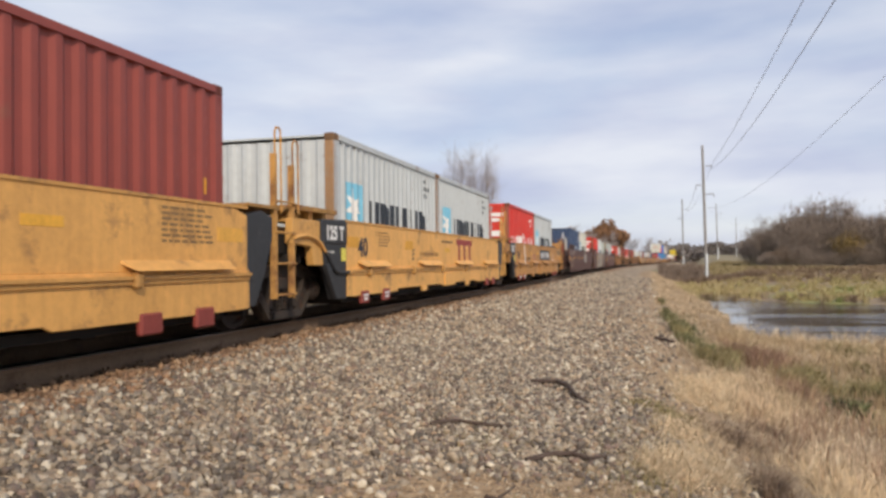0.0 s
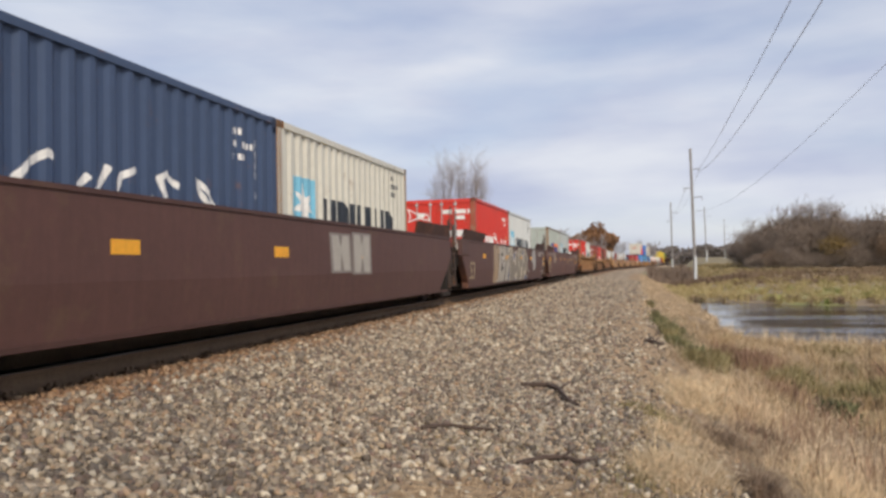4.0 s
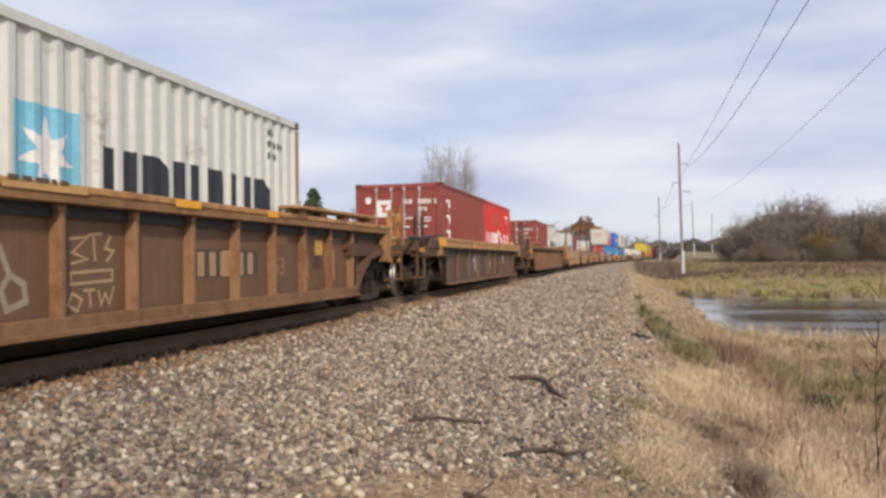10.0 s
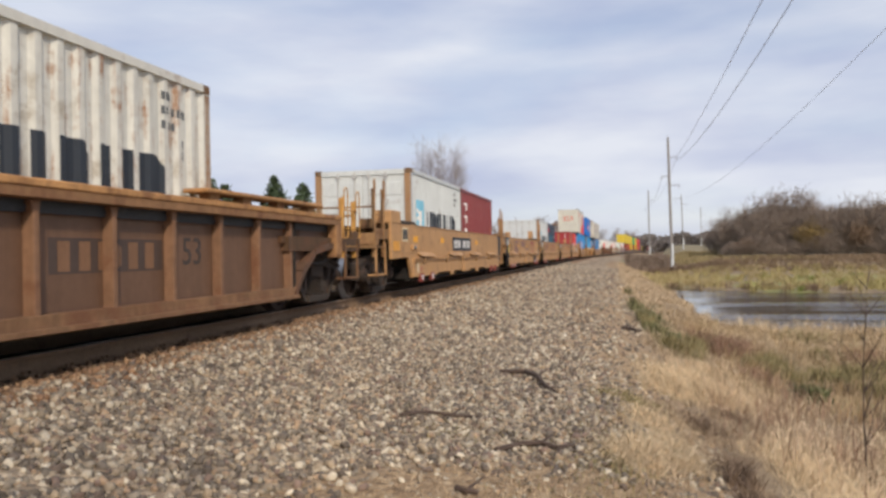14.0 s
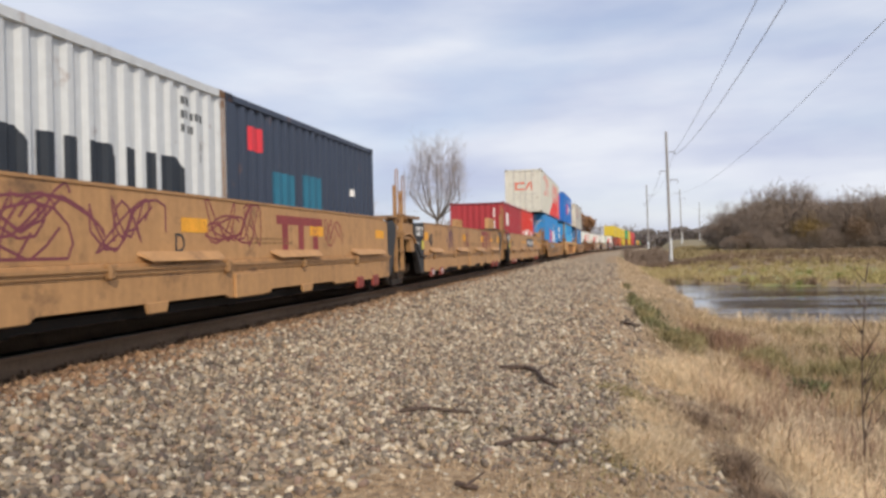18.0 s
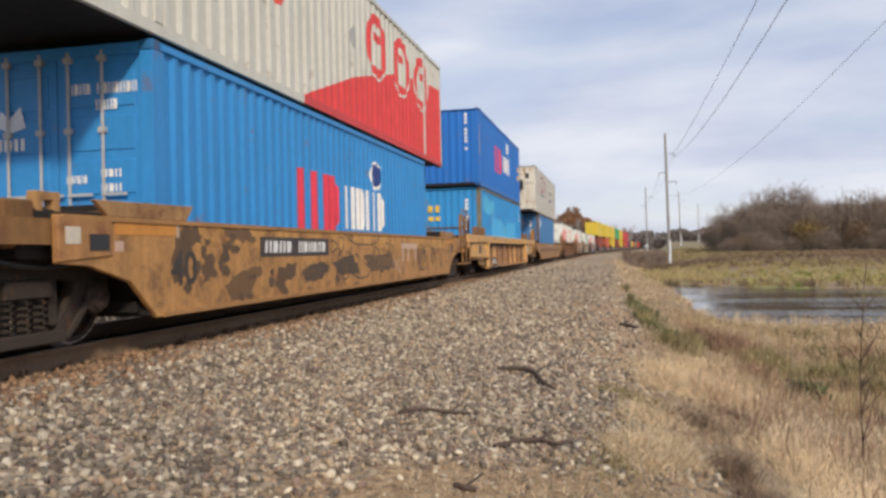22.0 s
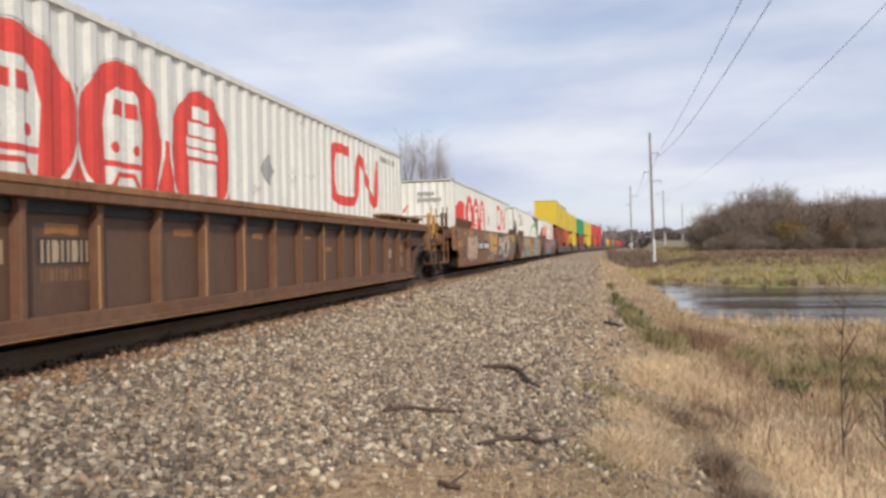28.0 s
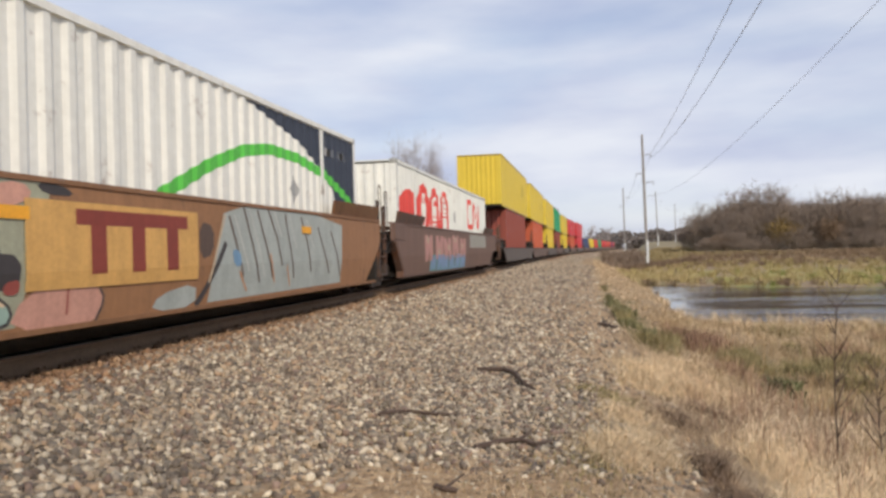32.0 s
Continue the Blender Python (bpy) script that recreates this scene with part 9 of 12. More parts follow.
top, prof, BX = plain_box(97.26, 12.192, 2.896, (0.012, 0.155, 0.54), "strong blue container with red and white lettering blocks", "ribs", 3.25)
marks("red_blocks", glyphs(2, 3.7, 0.9, 2.15, 1.1), BX, (0.75, 0.05, 0.12), top, prof, "red lettering blocks")
marks("white_blocks", glyphs(4, 5.93, 1.1, 2.5, 0.75) + [blob(7.7, 2.3, 0.4, 0.26, 10)], BX, WHITE, top, prof, "white lettering blocks")
for q in (rect(-0.98, -0.55, 2.22, 2.36), rect(-0.98, -0.55, 1.98, 2.12)):
    end_marks(top, "yellow_plate", [q], (0.75, 0.45, 0.04), "yellow warning plate", 0.018)
end_marks(top, "serial_code", [rect(0.68, 0.78, 2.6 - i * 0.14, 2.7 - i * 0.14) for i in range(10) if i % 5 != 3], WHITE, "", 0.018)
marks("warning_strip", [rect(0.04, 0.12, 1.2, 2.3)], BX, (0.80, 0.42, 0.04), top, None)
for q in (rect(11.3, 11.9, 1.55, 1.85), rect(11.3, 11.9, 1.15, 1.4)):
    marks("yellow_plate", [q], BX, (0.75, 0.45, 0.04), top, prof, "yellow warning plate")

car, X = slab_unit(117.8, 16.4, TAN, "deck", "deck", 1.24, 0.24, "scuffed tan-brown well car with a dark lower band", 3.6, False, 1.9, 0.80, M_WORN)
part("dark_band", boxes((X + 0.001, X + 0.004, -0.6, 16.9, 0.70, 0.92)), M_GRIME, car, "brown weathered band", (0.25, 0.14, 0.075))
small_print(car, X, 5.5, 1.06, 1, 4.5, (0.55, 0.45, 0.34), 0.10)
top, prof, BX = plain_box(119.5, 12.192, 2.896, (0.055, 0.19, 0.42), "slate blue forty-foot container with rusty corner posts", "ribs", 0.33, frame_col=(0.14, 0.085, 0.06))
marks("white_plate", [rect(0.45, 1.0, 2.0, 2.5)], BX, WHITE, top, prof)
end_marks(top, "serial_code", [rect(0.62, 0.72, 2.3 - i * 0.14, 2.4 - i * 0.14) for i in range(12) if i % 5 != 3], WHITE, "", 0.018)
top, prof, BX = container(117.7, 3.25, 16.15, 2.896, (0.64, 0.62, 0.54), "cream refrigerated container with a stained cooling unit", "cooler", 8.0, 0.0, paint=M_RUSTY)
marks("monogram", stroke([(5.2, 2.45), (4.0, 2.45), (4.0, 1.55), (5.2, 1.55), (5.4, 2.4), (6.6, 1.6), (6.8, 2.4)], 0.18), BX, (0.42, 0.06, 0.10), top, None, "maroon bent-line monogram")
small_print(top, BX, 3.2, 1.22, 1, 4.3, (0.25, 0.22, 0.28), 0.16)
small_print(top, BX, 10.0, 1.7, 2, 3.0, (0.16, 0.18, 0.26), 0.16, 0.5)

# long white boxes
car, X = ribbed_unit(141.2, 16.4, OXB, (0.31, 0.155, 0.07), 17, 1.53, 1.35, 0.18, "rusty brown well car with close-set side posts", 3.05, True)
sign = part("sign_panel", boxes((X - 0.168, X - 0.1655, 3.42, 4.34, 0.78, 1.02)), M_MARK, car, "dark worn backing of a number", (0.052, 0.042, 0.038))
marks("number_bar", glyphs(6, 3.46, 0.80, 0.78, 0.20, weight=0.3), X - 0.1655, (0.50, 0.38, 0.26), sign)
marks("number_bar", glyphs(9, 3.46, 0.63, 0.86, 0.12, weight=0.3), X - 0.168, (0.24, 0.13, 0.07), car)
marks("number_bar", glyphs(3, 2.42, 0.80, 0.80, 0.20, weight=0.3), X - 0.168, (0.44, 0.31, 0.20), car)
for y0, y1, z0, z1 in ((3.52, 3.98, 1.05, 1.15), (5.62, 6.05, 1.06, 1.15), (7.64, 7.98, 1.05, 1.13), (9.60, 9.85, 1.06, 1.12), (10.55, 10.85, 0.86, 0.93)):
    marks("rust_patch", [ragged(rect(y0, y1, z0, z1), int(100 * y0), 0.012, 4)], X - 0.168, (0.36, 0.165, 0.06), car, None, "orange rusted patch on the panel")
part("rust_lip", boxes((X - 0.02, X + 0.037, 0.0, 16.4, 0.176, 0.186)), M_GRIME, car, "orange rusted lower lip", (0.42, 0.23, 0.09))
for k in (2, 4, 5, 8, 10):
    part("rust_edge", boxes((X - 0.0490, X - 0.0465, 2.12 + 1.0125 * k - 0.055, 2.12 + 1.0125 * k - 0.02, 0.35, 1.1 + 0.02 * k)), M_MARK, car, "orange worn edge of a post", (0.50, 0.28, 0.11))
for y0, y1, z0, z1, c in ((14.42, 14.93, 0.68, 0.88, (0.46, 0.36, 0.24)), (14.50, 14.81, 0.45, 0.54, (0.26, 0.15, 0.08)), (14.78, 14.95, 1.02, 1.16, (0.24, 0.15, 0.08)), (14.69, 14.90, 0.22, 0.33, (0.24, 0.14, 0.08)), (15.77, 16.02, 0.46, 0.70, (0.26, 0.16, 0.09)), (15.66, 15.98, 0.81, 0.98, (0.34, 0.18, 0.08)), (16.42, 16.62, 1.08, 1.18, (0.46, 0.22, 0.08)), (16.66, 17.22, 1.04, 1.13, (0.30, 0.20, 0.13)), (0.5, 0.9, 0.5, 0.9, (0.28, 0.17, 0.10)), (1.3, 1.8, 1.05, 1.18, (0.26, 0.14, 0.07)), (2.3, 2.75, 0.30, 0.42, (0.22, 0.13, 0.08))):
    part("stencil_patch", boxes((X - 0.168, X - 0.165, y0, y1, z0, z1)), M_MARK, car, "dusty painted stencil patch", c)
plate = part("framed_plate", boxes((X - 0.168, X - 0.164, 15.42, 15.76, 0.43, 0.79)), M_MARK, car, "white framed plate", (0.56, 0.47, 0.36))
for q in ((15.46, 15.56, 0.62, 0.75), (15.60, 15.72, 0.52, 0.75), (15.46, 15.54, 0.50, 0.56)):
    part("plate_print", boxes((X - 0.164, X - 0.161, *q)), M_MARK, plate, "", (0.10, 0.07, 0.055))
marks("round_stencil", [blob(15.51, 0.90, 0.10, 0.10, 10)], X - 0.168, (0.42, 0.32, 0.22), car, None, "pale round stencil")
top, prof, BX, mono = long_white(141.3, 0.36)
end_marks(top, "monogram", [rect(-0.95, -0.62, 1.98, 2.04), rect(-0.95, -0.88, 1.82, 2.04), rect(-0.95, -0.62, 1.80, 1.86), [(-0.60, 1.80), (-0.52, 1.80), (-0.36, 2.04), (-0.44, 2.04)]], (0.72, 0.12, 0.10), "", 0.018)
end_marks(top, "serial_code", [rect(-0.05 + 0.12 * i, 0.04 + 0.12 * i, 2.35, 2.47) for i in range(5)] + [rect(-0.05 + 0.12 * i, 0.04 + 0.12 * i, 2.14, 2.26) for i in range(7)], (0.30, 0.30, 0.30), "", 0.018)
marks("serial_code", glyphs(11, 14.15, 2.50, 1.45, 0.13, weight=0.3), BX, (0.30, 0.31, 0.30), top, prof)

MURAL = (0.28, 0.135, 0.064)
car, X = slab_unit(164.3, 17.0, MURAL, "deck", "joint", name_label="brown well car with pale and orange graffiti on its sides", out=2.65)
OCHRE = (0.64, 0.37, 0.115)
marks("graffiti", [[(6.70, 1.05), (6.66, 0.50), (6.80, 0.42), (7.05, 0.46), (7.30, 0.72), (7.30, 1.10)]], X, (0.20, 0.055, 0.04), car, None, "dark red sprayed blob", 0.002)
marks("graffiti_outline", stroke([(6.70, 1.12), (6.65, 0.77), (6.69, 0.43), (6.95, 0.42), (7.28, 0.62), (7.57, 0.64), (7.80, 0.44), (8.01, 0.42), (8.20, 0.60), (8.35, 0.68), (8.70, 0.66), (9.15, 0.62)], 0.10), X, (0.45, 0.46, 0.45), car, None, "silver sprayed swoosh", 0.004)
patch_ob = part("fresh_patch", boxes((X + 0.005, X + 0.010, 6.89, 9.35, 0.72, 1.57)), M_MARK, car, "fresh ochre repaint patch", OCHRE)
side_text("A", 0.32, 7.05, 0.88, X + 0.011, INK, patch_ob)
marks("round_stencil", stroke(blob(7.60, 0.99, 0.16, 0.16, 14) + [(7.76, 0.99)], 0.018), X + 0.010, INK, patch_ob, None, "black ring stencil")
small_print(patch_ob, X + 0.010, 8.06, 1.46, 2, 0.8, (0.2, 0.12, 0.05), 0.05, 0.07)
small_print(patch_ob, X + 0.010, 8.05, 0.95, 1, 1.1, (0.10, 0.06, 0.03), 0.08)
marks("graffiti", [[(1.35, 1.16), (1.53, 1.42), (2.63, 1.42), (3.55, 1.46), (3.9, 1.15), (3.67, 0.34), (3.0, 0.31), (1.78, 0.29), (1.34, 0.52)]], X, (0.20, 0.11, 0.10), car, None, "dark rim of sprayed bubble letters", 0.0015)
for q in ([(1.48, 1.16), (1.66, 1.34), (2.07, 1.28), (2.14, 0.91), (2.02, 0.49), (1.79, 0.48), (1.46, 0.58)], [(2.21, 1.24), (2.68, 1.33), (2.87, 0.9), (2.73, 0.45), (2.26, 0.41), (2.09, 0.5)], [(2.97, 1.31), (3.48, 1.35), (3.72, 1.13), (3.49, 0.46), (3.01, 0.41), (2.87, 0.9)]):
    marks("graffiti", [q], X, (0.62, 0.46, 0.32), car, None, "peach sprayed bubble letter", 0.004)
for q in ([(1.59, 0.87), (1.81, 0.91), (1.94, 0.77), (1.8, 0.69)], [(2.3, 1.09), (2.71, 1.02), (2.39, 0.9)], [(3.17, 1.09), (3.41, 1.15), (3.52, 0.95), (3.21, 0.82)], [(1.44, 0.51), (1.88, 0.46), (2.27, 0.52), (2.68, 0.42), (3.36, 0.44)]):
    marks("graffiti_outline", stroke(q, 0.05), X, (0.24, 0.10, 0.09), car, None, "dark red sprayed line", 0.006)
side_text("53", 0.60, 0.46, 0.55, X + 0.004, (0.05, 0.05, 0.055), car)
part("ochre_panel", boxes((X + 0.006, X + 0.009, 1.67, 2.66, 1.34, 1.53)), M_MARK, car, "ochre stencil panel", (0.42, 0.24, 0.07))
part("text_panel", boxes((X + 0.029, X + 0.032, -0.63, -0.10, 1.19, 1.50)), M_MARK, car, "dusty lettered panel", (0.33, 0.20, 0.12))
small_print(car, X + 0.032, -0.60, 1.44, 6, 0.46, (0.16, 0.09, 0.06), 0.02, 0.042)
tabs(car, X + 0.029, (-0.62,), 0.93, 0.44, 0.20, (0.60, 0.25, 0.06))
part("tag_card", boxes((X, X + 0.004, 0.22, 0.37, 0.93, 1.14)), M_MARK, car, "pale tag card", (0.46, 0.36, 0.20))
part("window_sign", boxes((X + 0.029, X + 0.034, -1.0, -0.76, 1.29, 1.44)), M_BLACK, car, "dark framed opening")
marks("graffiti_stroke", stroke([(0.72, 1.50), (0.82, 1.36), (0.92, 1.48), (1.02, 1.36), (1.10, 1.46), (1.24, 1.38)], 0.03), X, (0.55, 0.48, 0.38), car, None, "pale spray tag")
label_panel(car, X, 3.62, 6.79, 0.79, 1.15, (0.06, 0.045, 0.04))
for pts in ([(5.88, 1.54), (5.92, 1.18)], [(6.10, 1.50), (5.93, 1.36), (6.12, 1.20)], [(6.22, 1.28), (6.32, 1.46), (6.42, 1.30), (6.30, 1.22)], [(6.48, 1.22), (6.50, 1.46), (6.62, 1.24), (6.64, 1.46)], [(6.70, 1.22), (6.76, 1.44), (6.84, 1.24)]):
    marks("graffiti_stroke", stroke(pts, 0.045), X, (0.46, 0.45, 0.42), car, None, "silver spray stroke")
for pts in ([(5.15, 1.50), (5.30, 1.48)], [(5.24, 1.52), (5.26, 1.18)], [(5.38, 1.48), (5.40, 1.16)], [(5.40, 1.30), (5.54, 1.32)], [(5.56, 1.50), (5.60, 1.20)], [(5.50, 1.36), (5.66, 1.35)]):
    marks("graffiti_stroke", stroke(pts, 0.022), X, (0.60, 0.56, 0.48), car, None, "thin pale paint stroke")
for pts in ([(5.04, 0.46), (5.20, 0.80), (5.28, 0.90), (5.30, 0.70)], [(5.12, 0.66), (5.42, 0.68), (5.18, 0.44)], [(5.18, 0.44), (5.54, 0.42)], [(5.62, 0.70), (5.66, 0.44)], [(5.90, 0.72), (5.94, 0.46)], [(6.15, 0.70), (6.12, 0.52)]):
    marks("graffiti_stroke", stroke(pts, 0.045), X, (0.10, 0.24, 0.09), car, None, "green spray stroke")
marks("graffiti", [[(9.75, 0.36), (9.80, 1.52), (11.1, 1.56), (12.6, 1.54), (14.2, 1.42), (14.95, 1.20), (15.0, 0.75), (13.8, 0.36)]], X, (0.11, 0.08, 0.075), car, None, "dark sprayed backing of the letters", 0.0015)
wild(car, X, 9.95, 0.34, 2.0, 1.20, 2, (0.62, 0.55, 0.44), (0.045, 0.045, 0.05), 61, None, 0.30)
for q in ([(9.85, 0.86), (10.7, 0.80), (10.7, 0.92), (9.9, 0.98)], [(9.8, 0.33), (11.8, 0.31), (11.7, 0.40), (9.9, 0.44)], [(12.9, 0.62), (13.3, 0.60), (13.2, 0.80), (12.95, 0.80)]):
    marks("graffiti_shadow", [q], X + 0.006, (0.11, 0.17, 0.17), car, None, "teal sprayed shadow", 0.0045)
part("ochre_band", boxes((X + 0.001, X + 0.004, 14.24, 16.36, 1.32, 1.565)), M_MARK, car, "ochre repainted band", OCHRE)
for yy in (14.30, 14.98, 15.45):
    part("tick", boxes((X + 0.004, X + 0.007, yy, yy + 0.07, 1.38, 1.50)), M_MARK, car, col=(0.06, 0.045, 0.03))
small_print(car, X + 0.004, 14.45, 1.49, 5, 0.42, (0.28, 0.16, 0.06), 0.02, 0.035)
TEAL = (0.20, 0.38, 0.38)
CREAM, RIM = (0.72, 0.57, 0.43), (0.045, 0.042, 0.045)
marks("graffiti_shadow", [[(11.85, 0.32), (11.85, 1.57), (13.75, 1.57), (14.10, 1.34), (14.56, 1.14), (14.76, 0.88), (14.64, 0.62), (14.20, 0.42), (13.70, 0.30)]], X, (0.040, 0.040, 0.042), car, None, "dark sprayed halo of the letters", 0.004)
for q in ([(11.9, 0.72), (11.9, 1.56), (12.26, 1.56), (12.42, 1.34), (12.56, 1.12), (12.42, 0.96), (12.22, 1.18), (12.10, 0.98), (12.22, 0.74)], [(12.52, 1.55), (12.85, 1.46), (13.10, 1.24), (13.46, 1.10), (13.38, 0.90), (13.08, 0.72), (12.98, 0.96), (12.80, 1.26), (12.66, 1.20)], [(13.0, 1.50), (13.70, 1.54), (14.02, 1.30), (14.46, 1.10), (14.62, 0.92), (14.18, 1.02), (13.82, 1.02), (13.48, 1.12), (13.16, 1.26)], [(13.42, 0.92), (13.62, 1.02), (14.10, 0.98), (14.58, 0.86), (14.10, 0.78), (13.82, 0.50), (13.70, 0.42), (13.62, 0.74)], [(11.9, 0.40), (11.9, 0.68), (12.18, 0.68), (12.42, 0.56), (12.60, 0.40), (12.3, 0.37)], [(12.68, 0.86), (12.96, 0.78), (13.36, 0.80), (13.52, 0.56), (13.34, 0.38), (12.78, 0.42), (12.66, 0.62)]):
    g = marks("graffiti", [q], X, RIM, car, None, "cream sprayed letter with a dark outline", 0.006)
    q = soften(q, True, 1)
    marks("graffiti_outline", stroke(q + [q[0]], 0.06), X, RIM, g, None, "", 0.0075)
    marks("fill", [q], X, CREAM, g, None, "", 0.009)
for q, c in (([(12.16, 1.02), (12.37, 0.94), (12.54, 1.02), (12.48, 0.80), (12.28, 0.80)], (0.05, 0.09, 0.10)), ([(12.80, 1.16), (12.96, 0.97), (12.88, 0.82), (12.74, 1.0)], (0.07, 0.15, 0.16)), ([(13.95, 0.56), (14.60, 0.76), (14.46, 0.58), (14.04, 0.48)], (0.06, 0.15, 0.17)), (blob(13.74, 1.27, 0.15, 0.10, 10), RIM), (blob(13.76, 1.26, 0.08, 0.055, 10), (0.10, 0.25, 0.26)), (blob(13.80, 0.76, 0.12, 0.06, 10), (0.08, 0.20, 0.22)), (blob(12.65, 0.34, 0.16, 0.06, 10), (0.12, 0.24, 0.25))):
    marks("graffiti_spot", [soften(q)], X + 0.006, c, car, None, "dark teal sprayed accent", 0.006)
marks("graffiti_spot", [[(12.05, 1.40), (12.16, 1.48), (12.20, 1.30), (12.10, 1.24)], [(13.30, 1.42), (13.46, 1.46), (13.40, 1.30)], [(12.86, 0.60), (13.06, 0.66), (13.0, 0.52)], [(14.1, 1.16), (14.3, 1.10), (14.12, 1.06)]], X + 0.008, RIM, car, None, "black sprayed accent", 0.006)
for pts in ([(14.53, 1.26), (14.56, 0.95)], [(14.53, 1.24), (14.68, 1.21), (14.58, 1.13), (14.73, 1.06), (14.59, 0.94)], [(14.79, 1.24), (14.78, 0.96), (14.90, 1.00)], [(14.95, 1.23), (14.92, 1.00)], [(14.92, 1.21), (15.07, 1.22), (15.06, 1.10), (14.94, 1.09)], [(15.07, 1.22), (15.08, 1.01)], [(15.15, 1.24), (15.17, 0.99)], [(15.33, 1.26), (15.17, 1.12), (15.34, 0.98)], [(15.36, 1.25), (15.38, 0.99)], [(15.53, 1.14), (15.54, 0.80)], [(15.53, 1.14), (15.69, 1.11), (15.54, 1.01), (15.71, 0.98), (15.63, 0.81)]):
    marks("graffiti_stroke", stroke(soften(pts, pts[0] == pts[-1], 1), 0.042), X + 0.006, TEAL, car, None, "teal sprayed letter stroke", 0.004)
for pts in ([(14.57, 0.90), (14.71, 0.65), (14.84, 0.91)], [(14.72, 0.81), (14.56, 0.58), (14.67, 0.56)], [(14.89, 0.76), (14.93, 0.83), (14.99, 0.73), (14.92, 0.64), (14.89, 0.76)], [(15.08, 0.58), (15.07, 0.85), (15.19, 0.63), (15.26, 0.85), (15.28, 0.62)], [(15.33, 0.91), (15.39, 0.62), (15.56, 0.85), (15.46, 0.56)], [(15.17, 0.52), (15.21, 0.63)], [(14.73, 0.51), (14.71, 0.65)]):
    marks("graffiti_stroke", stroke(soften(pts, pts[0] == pts[-1], 1), 0.042), X + 0.006, TEAL, car, None, "teal sprayed letter stroke", 0.004)
for pts in ([(16.42, 1.58), (16.50, 1.32), (16.63, 1.56)], [(16.32, 1.32), (16.62, 1.36)], [(16.47, 1.29), (16.49, 1.19), (16.71, 1.26), (16.61, 1.09)], [(16.52, 1.09), (16.80, 1.08), (16.75, 0.89)], [(16.06, 1.12), (16.29, 1.15), (16.14, 1.06), (16.22, 1.01)], [(16.09, 1.02), (16.16, 0.80)], [(16.22, 1.01), (16.24, 0.88)]):
    marks("graffiti_stroke", stroke(soften(pts, pts[0] == pts[-1], 1), 0.045), X + 0.012, TEAL, car, None, "teal sprayed letter stroke", 0.004)
for pts in ([(14.43, 1.63), (14.61, 1.66), (14.62, 1.59)], [(14.70, 1.60), (14.75, 1.65), (14.87, 1.62), (14.85, 1.57)], [(14.95, 1.65), (15.03, 1.62), (15.13, 1.67), (15.15, 1.59)], [(15.20, 1.66), (15.26, 1.60), (15.40, 1.67), (15.46, 1.60)], [(15.70, 1.59), (15.78, 1.73), (15.85, 1.62)], [(15.98, 1.58), (16.07, 1.71), (16.20, 1.61)], [(16.29, 1.59), (16.38, 1.74), (16.50, 1.80)]):
    marks("graffiti_stroke", stroke(soften(pts, pts[0] == pts[-1], 1), 0.040), X + 0.055, (0.10, 0.22, 0.23), car, None, "teal sprayed letter stroke", 0.004)
tabs(car, X + 0.004, (15.42,), 1.215, 0.91, 0.095)
tabs(car, X + 0.013, (10.0, 13.3), 1.16, 0.42, 0.12)
tabs(car, X, (-1.05, 6.20), 1.18, 0.42, 0.13, (0.55, 0.24, 0.06))
top, prof, BX, mono = long_white(164.5, 0.36)
marks("serial_code", glyphs(11, 14.15, 2.50, 1.45, 0.13, weight=0.3), BX, (0.25, 0.26, 0.26), top, prof)
end_marks(top, "serial_code", [rect(-0.05 + 0.12 * i, 0.04 + 0.12 * i, 2.35, 2.47) for i in range(5)] + [rect(-0.05 + 0.12 * i, 0.04 + 0.12 * i, 2.14, 2.26) for i in range(7)], (0.30, 0.30, 0.30), "", 0.018)
end_marks(top, "monogram", [rect(-0.95, -0.62, 1.98, 2.04), rect(-0.95, -0.88, 1.82, 2.04), [(-0.60, 1.80), (-0.52, 1.80), (-0.36, 2.04), (-0.44, 2.04)]], (0.72, 0.12, 0.10), "", 0.018)

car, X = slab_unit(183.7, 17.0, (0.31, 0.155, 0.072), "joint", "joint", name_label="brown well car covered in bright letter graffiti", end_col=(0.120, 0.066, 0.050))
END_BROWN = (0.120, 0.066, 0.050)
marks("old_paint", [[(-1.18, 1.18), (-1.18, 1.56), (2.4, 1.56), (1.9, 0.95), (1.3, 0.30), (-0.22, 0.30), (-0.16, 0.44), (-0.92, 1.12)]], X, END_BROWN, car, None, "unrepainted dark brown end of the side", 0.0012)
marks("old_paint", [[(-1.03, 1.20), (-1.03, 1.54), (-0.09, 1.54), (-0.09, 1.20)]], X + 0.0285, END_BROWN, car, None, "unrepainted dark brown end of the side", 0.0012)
PINK, OLIVE, PATINA, CORAL, INKY, STEEL = (0.58, 0.31, 0.24), (0.56, 0.48, 0.30), (0.33, 0.47, 0.41), (0.30, 0.07, 0.055), (0.050, 0.044, 0.046), (0.38, 0.42, 0.40)
marks("graffiti", [[(2.35, 1.54), (3.23, 1.54), (4.44, 1.54), (5.15, 1.54), (6.8, 1.54), (6.51, 0.73), (6.37, 0.33), (3.89, 0.3), (2.18, 0.3), (2.38, 0.45), (2.48, 0.98)]], X, (0.36, 0.37, 0.27), car, None, "pale olive sprayed backing of the letters", 0.002)
